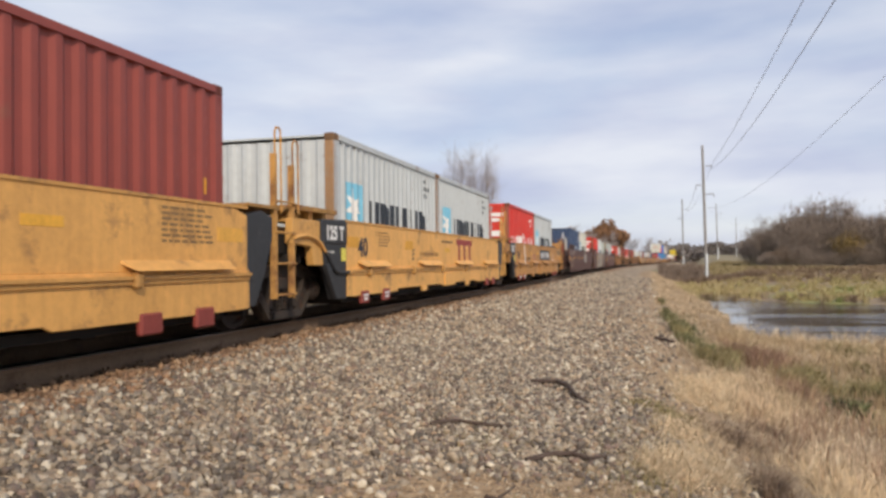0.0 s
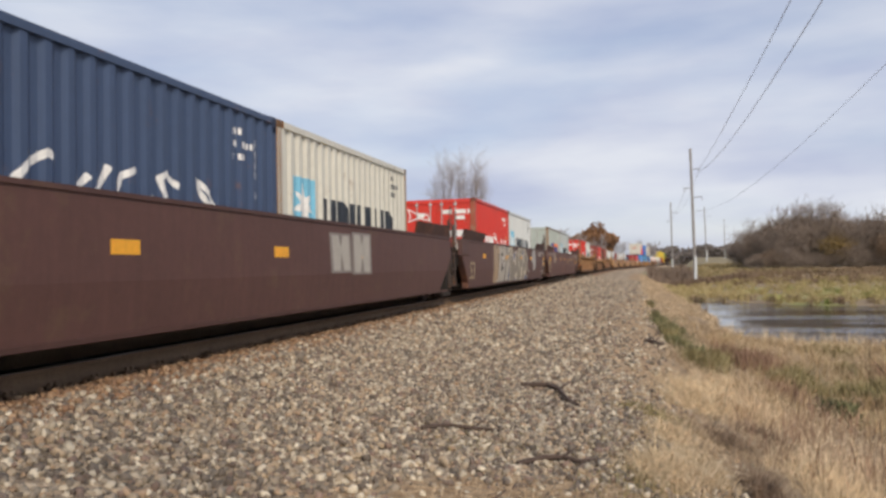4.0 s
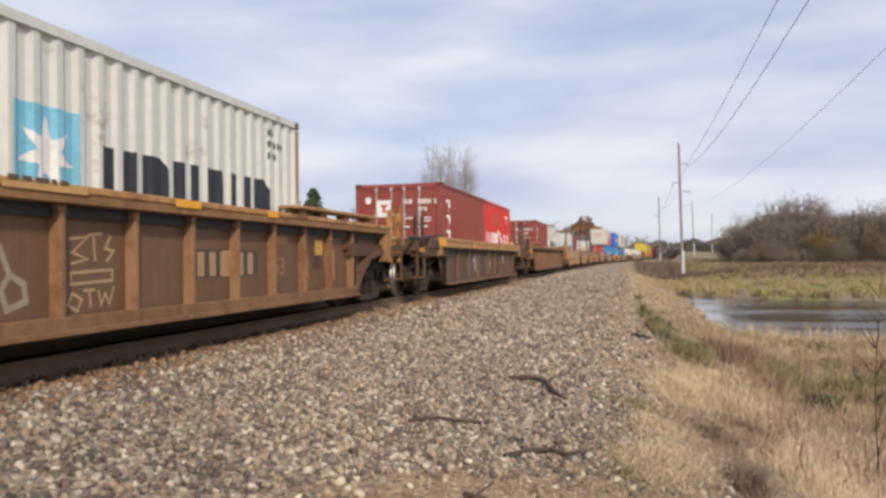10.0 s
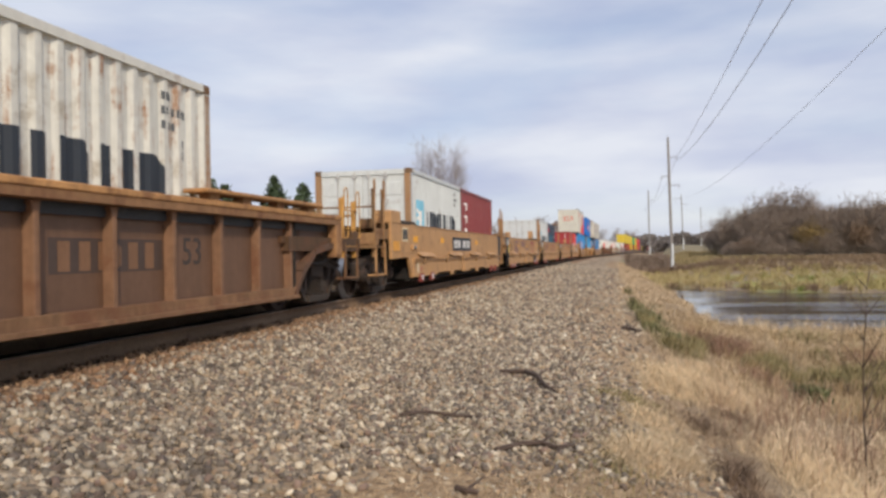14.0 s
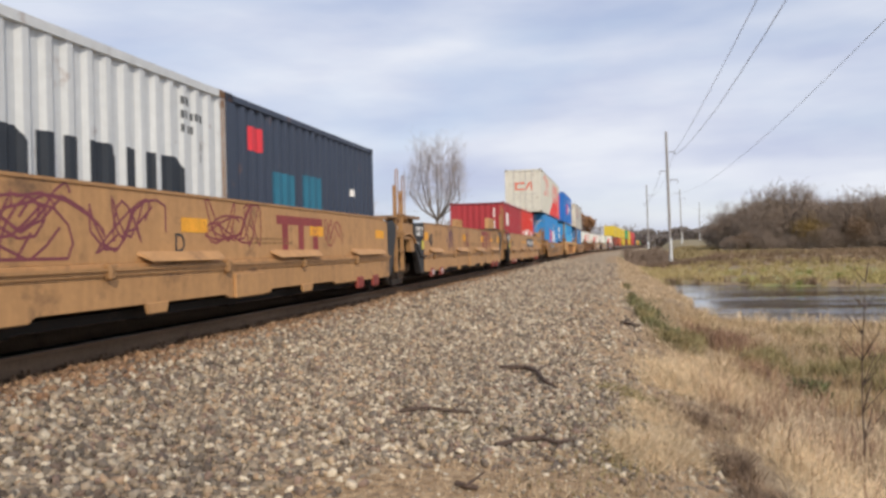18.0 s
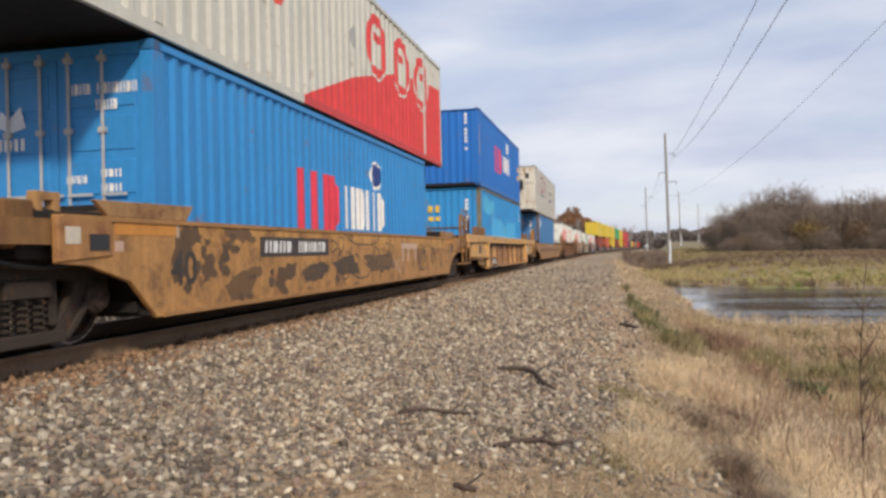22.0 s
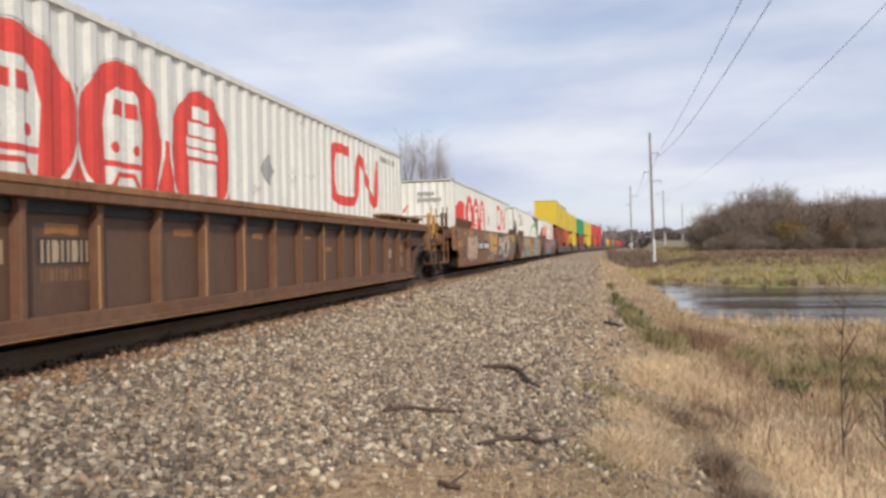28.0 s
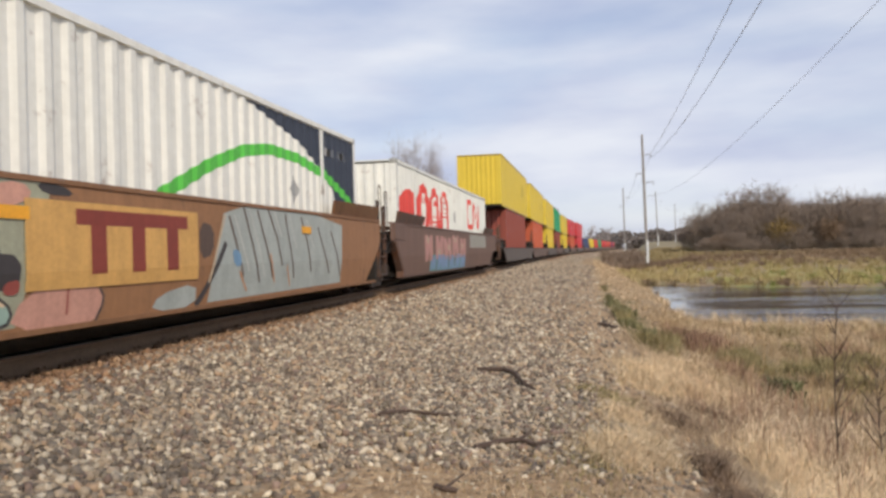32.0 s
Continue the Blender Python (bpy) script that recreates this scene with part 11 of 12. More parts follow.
def patch(n, x0, x1, y0, y1, seed, keep=None, clump=0):
    """Points on the ground inside a stretch, gathered into clumps."""
    rng = np.random.default_rng(seed)
    if clump:
        cx, cy = rng.uniform(x0, x1, clump), rng.uniform(y0, y1, clump)
        k = rng.integers(0, clump, n)
        r = rng.normal(0, 0.16, (n, 2)) * rng.uniform(0.5, 2.0, clump)[k][:, None]
        x, y = cx[k] + r[:, 0], cy[k] + r[:, 1]
    else:
        x, y = rng.uniform(x0, x1, n), rng.uniform(y0, y1, n)
    out = []
    for a, b in zip(x, y):
        if keep is None or keep(a, b, rng.random()):
            out.append((a, b, ground_z(a, b)))
    return np.array(out)


def verge(a, b, r):
    """Where grass grows: thin at the ballast, patchy, bare on the footpath."""
    u = a - bend(b)
    edge = 0.10 + 0.45 * noise.noise((b * 0.45, 0.3, 1)) + (0.35 if b > 9 else 0.0)
    path = math.exp(-((a - 0.95) / 0.26) ** 2 - ((b - 6.3) / 1.4) ** 2)
    patchy = 0.5 + 0.9 * noise.noise((a * 0.75, b * 0.5, 7))
    return u > edge and r > path * 1.2 and r < patchy * min(1.0, (u - edge) / 0.5 + 0.25) and pond_shape(a, b) < -0.2


def grass(me, label, cat="grass"):
    return tagged(new(me.name, me), label, cat, kind="stuff")


def mound(cx, cy, rx, ry, n, seed):
    """Points of a thick tuft."""
    rg = np.random.default_rng(seed)
    q = rg.normal(0, 0.5, (n, 2)) * np.array([rx, ry]) + np.array([cx, cy])
    return np.array([(a, b, ground_z(a, b)) for a, b in q])


M_STRAW = material("bleached_straw", (0.74, 0.575, 0.36), 0.9, 0, 0.25, 3, 0.8, island=0.35)
M_TAN = material("tan_dead_grass", (0.47, 0.345, 0.235), 0.9, 0, 0.25, 3, 0.5, (0.27, 0.175, 0.115), 0.5, island=0.45)
M_WEED = material("brown_weeds", (0.20, 0.14, 0.095), 0.95, 0, 0.3, 3, 0.8, island=0.45)
M_RED = material("reddish_dead_weeds", (0.27, 0.165, 0.115), 0.95, 0, 0.3, 3, 0.8, island=0.45)
M_OLIVE = material("olive_weeds", (0.265, 0.225, 0.108), 0.9, 0, 0.3, 3, 0.8, (0.24, 0.165, 0.09), 0.4, island=0.5)
M_DARKG = material("dark_green_scrub", (0.165, 0.158, 0.072), 0.9, 0, 0.3, 3, 0.8, (0.19, 0.15, 0.07), 0.35, island=0.5)
M_FIELD = material("rough_field_grass", (0.31, 0.25, 0.125), 0.9, 0, 0.3, 1.0, 0.1, (0.24, 0.175, 0.105), 0.5, island=0.35)
M_MARSH = material("marsh_grass", (0.37, 0.315, 0.13), 0.9, 0, 0.3, 1.0, 0.12, (0.42, 0.32, 0.18), 0.75, island=0.4)


def mounds(rows, seed):
    """Points of several tufts: centre, half-widths and count of each."""
    return np.concatenate([mound(x, y, rx, ry, n, seed + k) for k, (x, y, rx, ry, n) in enumerate(rows)])


# the low mat
grass(blades("dry_grass", patch(70000, 0.0, 4.8, 4.0, 15, 1, verge, 1300), (0.03, 0.12), (0.0012, 0.003), 3.4, M_DRY, 2, 0.45), "matted straw-coloured dry grass on the verge")
grass(blades("tan_grass", patch(46000, 0.0, 5.4, 4.0, 16, 101, verge, 700), (0.04, 0.16), (0.0014, 0.0035), 3.0, M_TAN, 102, 0.45), "dull tan dead grass matted on the verge")
grass(blades("dry_grass", patch(34000, 0.2, 9.0, 12, 27, 3, verge, 900), (0.10, 0.25), (0.003, 0.006), 2.2, M_DRY, 4, 0.42), "straw-coloured grass on the bank slope")
# pale tufts
grass(blades("straw_tufts", mounds([(0.12, 6.3, 0.22, 0.42, 3600), (0.40, 6.7, 0.22, 0.40, 2600), (0.28, 7.7, 0.26, 0.5, 1500), (1.05, 11.0, 0.60, 0.8, 7000), (1.55, 12.4, 0.60, 0.9, 4600), (0.60, 9.9, 0.30, 0.5, 1700), (1.75, 8.0, 0.35, 0.7, 1700), (2.35, 9.4, 0.5, 0.9, 1900), (1.40, 5.7, 0.30, 0.5, 1500)], 50), (0.05, 0.15), (0.0012, 0.003), 3.0, M_STRAW, 56, 0.42), "bleached pale straw tufts on the verge")
grass(blades("straw_tufts", mounds([(1.05, 11.0, 0.55, 0.7, 5600), (1.5, 12.3, 0.55, 0.8, 3400), (0.62, 10.1, 0.30, 0.6, 900), (0.15, 6.4, 0.18, 0.35, 260), (0.42, 6.75, 0.15, 0.3, 200), (1.75, 7.9, 0.4, 0.8, 1300), (2.2, 6.8, 0.45, 0.8, 1300), (2.9, 8.4, 0.5, 0.8, 900), (1.6, 6.2, 0.3, 0.5, 900)], 150), (0.15, 0.36), (0.001, 0.0022), 2.2, M_STRAW, 156, 0.55), "tall pale straw tufts bending over on the verge")
grass(blades("seed_stems", patch(5200, 1.1, 5.0, 4.6, 13, 158, verge, 160), (0.24, 0.50), (0.001, 0.002), 1.0, M_TAN, 159, 0.5), "fine tan grass stems standing in the verge")
grass(blades("curled_blades", np.concatenate([patch(2600, 0.9, 4.6, 4.8, 12.5, 301, verge, 240), mounds([(1.5, 6.0, 0.35, 0.6, 260), (2.2, 7.2, 0.5, 0.8, 300), (1.8, 9.0, 0.5, 0.8, 220), (0.25, 6.6, 0.3, 0.4, 160), (3.2, 10.5, 0.6, 0.9, 220)], 302)]), (0.10, 0.26), (0.002, 0.0055), 2.6, material("pale_leaf_straw", (0.86, 0.70, 0.47), 0.85, 0, 0.2, 3, 0.8, island=0.3), 303, 0.7), "broad pale curled dead leaves in the dry grass")
# withered weeds and the trodden hollow
grass(blades("brown_weeds", np.concatenate([mounds([(0.92, 6.9, 0.16, 0.35, 1100), (0.98, 5.8, 0.16, 0.5, 900), (0.75, 8.2, 0.25, 0.25, 500), (1.30, 9.3, 0.35, 0.3, 400), (2.05, 12.9, 0.25, 0.3, 600), (2.85, 15.0, 0.35, 0.5, 900), (3.9, 15.2, 0.5, 0.4, 900), (5.0, 17.4, 0.5, 0.6, 600)], 57), patch(9000, 0.4, 9.0, 4.5, 24, 61, verge, 260)]), (0.06, 0.24), (0.0016, 0.004), 1.9, M_WEED, 62), "dark brown withered weeds in the grass", "weeds")
grass(blades("reddish_weeds", np.concatenate([mounds([(2.05, 17.9, 0.5, 0.8, 1900), (2.7, 18.6, 0.5, 0.8, 900), (2.15, 13.2, 0.25, 0.35, 500), (5.4, 19.0, 0.7, 1.0, 800), (8.0, 22.0, 0.9, 1.2, 700)], 257), patch(2600, 1.2, 6.0, 5, 13, 258, verge, 110)]), (0.18, 0.55), (0.002, 0.006), 0.9, M_RED, 259), "reddish-brown dead weeds standing on the bank", "weeds")
grass(blades("dead_reeds", patch(28000, 1.6, 27.0, 12, 27.3, 5, lambda a, b, r: verge(a, b, r * 0.7), 620), (0.20, 0.50), (0.003, 0.008), 1.1, M_REED, 6), "brown dead reeds along the pond edge", "reeds")
grass(blades("shore_grass", patch(22000, 2.2, 27.0, 18.5, 27.6, 105, lambda a, b, r: pond_shape(a, b) < 0.0, 900), (0.16, 0.46), (0.003, 0.007), 1.4, M_DRY, 106, 0.5), "tan grass along the near shore of the pond")
grass(blades("shore_grass", patch(1500, 2.6, 24.0, 24.5, 27.8, 205, lambda a, b, r: pond_shape(a, b) < 0.0, 60), (0.35, 0.75), (0.003, 0.007), 0.9, M_STRAW, 206, 0.5), "a few tall pale stems on the near shore of the pond")
grass(blades("dead_reeds", patch(8000, 3.0, 10.0, 6.5, 15, 15, verge, 170), (0.25, 0.55), (0.002, 0.004), 0.9, M_REED, 16), "brown dead weeds on the bank", "weeds")
# green growth
grass(blades("olive_weeds", np.concatenate([mounds([(2.75, 16.2, 0.30, 0.5, 1000), (3.15, 17.6, 0.30, 0.5, 700), (3.05, 15.4, 0.22, 0.3, 500), (3.85, 16.0, 0.35, 0.4, 900), (4.7, 16.9, 0.35, 0.6, 800), (4.45, 14.8, 0.30, 0.35, 700), (5.5, 17.8, 0.4, 0.6, 700), (6.6, 16.6, 0.5, 0.7, 800), (2.0, 18.2, 0.30, 0.5, 500), (1.5, 17.0, 0.25, 0.5, 420), (4.6, 19.4, 0.4, 0.6, 450), (5.1, 23.6, 0.7, 0.8, 500), (0.95, 14.5, 0.22, 0.4, 800), (1.3, 15.3, 0.25, 0.5, 350), (0.66, 18.8, 0.15, 0.7, 330), (7.4, 19.5, 0.8, 1.0, 600)], 63), patch(3600, 2.2, 14.0, 15, 26, 64, None, 170)]), (0.14, 0.46), (0.003, 0.009), 1.1, M_OLIVE, 68), "olive-green weeds standing in dead grass", "weeds")
grass(blades("dark_scrub", mounds([(0.42, 22.0, 0.12, 0.4, 260), (0.56, 19.6, 0.14, 0.4, 330), (0.78, 17.1, 0.20, 0.4, 1000), (0.40, 25.0, 0.12, 0.6, 120), (0.34, 31.0, 0.12, 0.9, 140), (3.95, 15.6, 0.25, 0.25, 300), (4.6, 15.0, 0.3, 0.3, 300), (2.9, 17.2, 0.25, 0.3, 260)], 163), (0.12, 0.36), (0.004, 0.011), 1.1, M_DARKG, 168), "dark green scrub along the foot of the ballast", "weeds")
grass(blades("green_weeds", np.concatenate([patch(420, 0.55, 1.2, 14, 27, 11, None, 12), mound(3.0, 13.75, 0.20, 0.22, 260, 12)]), (0.12, 0.32), (0.005, 0.012), 1.0, M_GREEN, 13), "green weeds along the foot of the ballast", "weeds")
grass(blades("green_tufts", np.concatenate([patch(260, -1.75, -0.95, 6.2, 6.9, 17, None, 9), patch(900, -0.45, 0.25, 4.8, 8.8, 19, None, 40), mound(-0.02, 8.75, 0.28, 0.35, 900, 219), mound(0.30, 8.5, 0.25, 0.3, 600, 220), mound(-0.02, 5.9, 0.3, 0.4, 500, 221), mound(-0.16, 6.15, 0.1, 0.2, 160, 222), patch(240, 0.2, 0.7, 9.5, 12.5, 20, None, 10)]), (0.02, 0.07), (0.002, 0.005), 1.4, M_OLIVE, 18), "small green tufts between the stones", "weeds")
# beyond the pond
grass(blades("marsh_grass", patch(44000, 2.2, 54, 46, 84, 7, lambda a, b, r: verge(a, b, r * 0.5), 1500), (0.22, 0.62), (0.012, 0.028), 1.1, M_MARSH, 8), "yellow-green marsh grass beyond the pond")
grass(blades("green_marsh", patch(5000, 9.0, 54, 48, 70, 207, lambda a, b, r: pond_shape(a, b) < -0.6, 90), (0.25, 0.55), (0.012, 0.028), 1.0, material("fresh_marsh_grass", (0.22, 0.25, 0.075), 0.9, 0, 0.3, 1.0, 0.1, island=0.4), 208), "patches of fresh green marsh grass beyond the pond")
grass(blades("shore_sedge", patch(9000, 3.0, 52, 44, 62, 107, lambda a, b, r: -2.6 < pond_shape(a, b) < 0.1, 240), (0.30, 0.70), (0.012, 0.025), 1.0, M_WEED, 108), "dark brown sedge along the far shore of the pond", "sedge")
grass(blades("brown_sedge", patch(42000, 4, 68, 78, 118, 9, lambda a, b, r: a > 6 + 0.16 * (b - 74) + 3 * r, 2600), (0.22, 0.62), (0.02, 0.045), 1.2, material("brown_sedge", (0.20, 0.14, 0.09), 0.95, 0, 0.3, 1.0, 0.1, (0.30, 0.22, 0.12), 0.5, island=0.35), 10), "brown sedge in front of the woods", "sedge")
grass(blades("brown_sedge", mounds([(5.6, 86.0, 2.2, 2.0, 1800), (9.0, 87.0, 3.0, 2.0, 1500)], 312), (0.35, 0.85), (0.015, 0.035), 0.9, M_WEED, 313), "brown sedge round the foot of the utility pole", "sedge")
grass(blades("field_grass", patch(16000, 5.0, 24, 96, 170, 109, lambda a, b, r: a - bend(b) > 4.5 + r, 800), (0.25, 0.6), (0.025, 0.05), 1.2, M_FIELD, 110), "olive-tan rough grass on the rise beside the curve")
grass(blades("bank_grass", patch(26000, -0.2, 4.4, 26, 108, 23, lambda a, b, r: a - bend(b) > -0.1 + 0.5 * noise.noise((b * 0.3, 2, 2)) + 0.5 * r and pond_shape(a, b) < 0.1, 900), (0.10, 0.28), (0.006, 0.013), 2.0, M_DRY, 24, 0.42), "tan dry grass along the foot of the bank")
grass(blades("stubble", mound(-0.3, 4.6, 1.3, 0.9, 2200, 70), (0.02, 0.07), (0.0012, 0.003), 2.5, M_DRY, 71, 0.35), "thin trodden grass on bare dirt")
# added dark blades that hide sunlit ground beyond, so gaps under the cars stay dark
grass(blades("trackside_weeds", patch(9000, -11.5, -8.2, -4, 70, 25, None, 700), (0.25, 0.75), (0.008, 0.02), 0.8, M_WEED, 26), "dark weeds added on the far shoulder to screen the bright ground under the cars", "weeds")
grass(blades("field_grass", patch(7000, -60, -11, 30, 160, 21, None, 400), (0.3, 0.7), (0.03, 0.06), 0.6, M_REED, 22), "dry grass behind the track")


def weed_clump(x, y, h, n, seed, label):
    """A leafy green clump."""
    rng = np.random.default_rng(seed)
    pts = np.stack([x + rng.normal(0, 0.13, n), y + rng.normal(0, 0.13, n), np.full(n, ground_z(x, y))], 1)
    base = tagged(new("weed_clump"), label, "weed")
    base.location = (x, y, ground_z(x, y))
    part("leaves", blades("leaves", pts - np.array([x, y, ground_z(x, y)]), (h * 0.5, h), (0.012, 0.035), 0.9, M_GREEN, seed), M_GREEN, base)


weed_clump(3.0, 13.6, 0.34, 300, 31, "bright green leafy weed in dry grass")
weed_clump(0.95, 16.4, 0.28, 90, 32, "green weed at the foot of the ballast")
weed_clump(0.75, 20.5, 0.28, 80, 33, "green weed at the foot of the ballast")


def ribbon_mesh(segs, mat, name="crown"):
    """Fine twigs as narrow tapered strips, turned at random, from (p, q, r0, r1) rows."""
    P = np.array([s[0] for s in segs])
    Q = np.array([s[1] for s in segs])
    r0 = np.array([s[2] for s in segs])[:, None]
    r1 = np.array([s[3] for s in segs])[:, None]
    w = np.cross(Q - P, np.random.default_rng(len(segs)).normal(size=P.shape))
    w /= np.linalg.norm(w, axis=1)[:, None] + 1e-9
    v = np.stack([P - w * r0, P + w * r0, Q + w * r1, Q - w * r1], 1)
    return from_arrays(name, v.reshape(-1, 3), np.arange(len(v) * 4).reshape(-1, 4), mat)


def twig_mesh(segs, mat, name="crown"):
    """Three-sided tapered twigs from (p, q, r0, r1) rows."""
    P = np.array([s[0] for s in segs])
    Q = np.array([s[1] for s in segs])
    r0 = np.array([s[2] for s in segs])[:, None]
    r1 = np.array([s[3] for s in segs])[:, None]
    d = Q - P
    d /= np.linalg.norm(d, axis=1)[:, None] + 1e-9
    ref = np.where(np.abs(d[:, 2:3]) > 0.9, np.array([[1.0, 0, 0]]), np.array([[0, 0, 1.0]]))
    u = np.cross(d, ref)
    u /= np.linalg.norm(u, axis=1)[:, None]
    w = np.cross(d, u)
    n = len(segs)
    v = np.empty((n, 6, 3))
    for k in range(3):
        a = 2 * math.pi * k / 3
        o = u * math.cos(a) + w * math.sin(a)
        v[:, k] = P + o * r0
        v[:, 3 + k] = Q + o * r1
    f = np.array([(0, 1, 4), (0, 4, 3), (1, 2, 5), (1, 5, 4), (2, 0, 3), (2, 3, 5)])[None] + (np.arange(n) * 6)[:, None, None]
    return from_arrays(name, v.reshape(-1, 3), f.reshape(-1, 3), mat)


def grow(rng, height, spread, levels, kids, up=0.5, twig=0.012, trunk=0.03, fork=0.25):
    """Limbs and twigs of a bare tree as two lists of segments."""
    limbs, twigs = [], []

    def branch(p, d, L, r, lev):
        q = p + d * L
        (limbs if lev < 2 else twigs).append((p, q, r, max(twig, r * 0.6)))
        if lev >= levels:
            return
        for k in range(kids[lev]):
            t = rng.uniform(fork, 1.0) if k else 1.0
            nd = d + rng.normal(0, spread, 3) + np.array([0, 0, up * 0.35])
            nd /= np.linalg.norm(nd)
            branch(p + d * L * t, nd, L * rng.uniform(0.55, 0.8), max(twig, r * 0.58), lev + 1)
    branch(np.zeros(3), np.array([rng.normal(0, 0.03), rng.normal(0, 0.03), 1.0]), height * 0.30, height * trunk * 0.5, 0)
    return limbs, twigs


def bare_tree(x, y, height, seed, label, spread=0.5, levels=5, kids=(5, 5, 4, 4, 4), twig=0.012, mats=None, cat="tree", up=0.5, fork=0.25, z=None):
    rng = np.random.default_rng(seed)
    limbs, twigs = grow(rng, height, spread, levels, kids, up, twig, 0.028, fork)
    top = max(s[1][2] for s in limbs + twigs)
    k = height / top
    limbs = [(a * k, b * k, c, d) for a, b, c, d in limbs]
    twigs = [(a * k, b * k, c, d) for a, b, c, d in twigs]
    t = tagged(new("bare_tree"), label, cat)
    t.location = (x, y, ground_z(x, y) - 0.1 if z is None else z)
    part("trunk", twig_mesh(limbs, M_BARK, "trunk"), M_BARK, t)
    part("crown", ribbon_mesh(twigs, mats or M_TWIG), mats or M_TWIG, t)
    return t


def haze_tree(x, y, height, width, seed, label, z=0.2, n=1500, r=0.012, low=0.30, mat=None, limb=0.15, sub=3, loose=0.03):
    """Forked trunk, rising limbs and a fine upright haze of twigs in an uneven oval crown."""
    rng = np.random.default_rng(seed)
    limbs, twigs = [], []
    fork = np.array([0.1, 0, height * low])
    limbs.append((np.zeros(3), fork, height * 0.017, height * 0.012))
    tips = []
    for k in range(13):
        a = 2 * math.pi * k / 13 + rng.normal(0, 0.2)
        R = width / 2 * rng.uniform(0.35, 0.95)
        top = height * (1.0 - 0.42 * (R / (width / 2)) ** 2) * rng.uniform(0.86, 1.0)
        p = fork.copy()
        for i in range(5):
            f = (i + 1) / 5
            q = np.array([math.cos(a) * R * math.sin(2.05 * f ** 0.7), math.sin(a) * R * math.sin(2.05 * f ** 0.7), fork[2] + (top - fork[2]) * f]) + rng.normal(0, 0.18, 3)
            limbs.append((p, q, limb * (1 - 0.17 * i), limb * (1 - 0.17 * (i + 1))))
            if i:
                tips += [(p, q)] * (i + 1)
            p = q
    for k in range(n):
        a, b = tips[rng.integers(len(tips))]
        p = a + (b - a) * rng.random() + rng.normal(0, loose * height, 3) * np.array([1, 1, 0.7])
        out = np.array([p[0], p[1], 0]) / (np.hypot(p[0], p[1]) + 0.5)
        d = out * rng.uniform(0.1, 0.7) + rng.normal(0, 0.40, 3) + np.array([0, 0, 0.85])
        d /= np.linalg.norm(d)
        L = rng.uniform(0.7, 1.9) * height / 18
        q = p + d * L
        twigs.append((p, q, r * 1.5, r))
        for m in range(sub):
            e = d + rng.normal(0, 0.4, 3)
            s = p + (q - p) * rng.uniform(0.3, 1.0)
            twigs.append((s, s + e / np.linalg.norm(e) * L * 0.6, r, r * 0.6))
    t = tagged(new("bare_tree"), label, "tree")
    t.location = (x, y, z)
    part("trunk", twig_mesh(limbs, M_BARK, "trunk"), M_BARK, t)
    part("crown", ribbon_mesh(twigs, mat or M_TWIG), mat or M_TWIG, t)
    return t


haze_tree(-25.6, 110, 19.6, 8.4, 4, "tall leafless tree with a fine rounded crown", n=1700, r=0.0085, low=0.26, limb=0.15, loose=0.020)
bare_tree(-31.8, 92, 9.0, 5, "small leafless tree behind the track", 0.5, 4, (5, 5, 5, 5), 0.02, z=0.3)
for k, (bx, by, bh) in enumerate(((-19, 180, 9.5), (-23, 176, 9.0), (-27, 182, 10), (-15, 196, 9.5), (-33, 186, 9.0), (-40, 178, 9.5), (-12, 236, 10), (-2, 330, 11), (-8, 300, 10.5), (4, 352, 11))):
    bare_tree(bx, by, bh, 20 + k, "grey leafless shrub tree beyond the track", 0.55, 4, (6, 5, 5, 5), 0.035, cat="tree", fork=0.1, z=0.2)


def leaf_cloud(rng, n, rx, ry, rz, cz, size, mat, hollow=0.5, flat=1.0):
    """A crown of many small leaf clumps with gaps."""
    d = rng.normal(size=(n, 3))
    d /= np.linalg.norm(d, axis=1)[:, None]
    lobes = 1 + 0.25 * np.sin(d[:, 0] * 5 + 1) * np.cos(d[:, 1] * 4) + 0.15 * np.sin(d[:, 2] * 7)
    r = (hollow + (1 - hollow) * rng.random(n)) * lobes
    c = d * r[:, None] * np.array([rx, ry, rz]) + np.array([0, 0, cz])
    a = rng.normal(size=(n, 3)) * size
    b = rng.normal(size=(n, 3)) * size
    v = np.stack([c - a * 0.5, c + b * 0.7, c + a * 0.6, c - b * 0.5], 1)
    f = np.arange(n * 4).reshape(n, 4)
    return from_arrays("crown", v.reshape(-1, 3), f, mat)


def leafy_tree(x, y, height, width, mat, seed, label, size=0.35, n=1800):
    rng = np.random.default_rng(seed)
    t = tagged(new("leafy_tree"), label, "tree")
    t.location = (x, y, 0.3)
    limbs, _ = grow(rng, height * 0.85, 0.5, 2, (5, 4), 0.4)
    part("trunk", twig_mesh(limbs, M_BARK, "trunk"), M_BARK, t)
    part("crown", leaf_cloud(rng, n, width / 2, width / 2, height * 0.42, height * 0.57, size, mat), mat, t)


leafy_tree(-14.5, 262, 13.4, 15, M_RUSSET, 41, "russet autumn tree beyond the curve", 0.42, 9000)
leafy_tree(-24.5, 270, 9.5, 10, M_AUTUMN, 42, "brown autumn tree beyond the curve", 0.36, 5000)


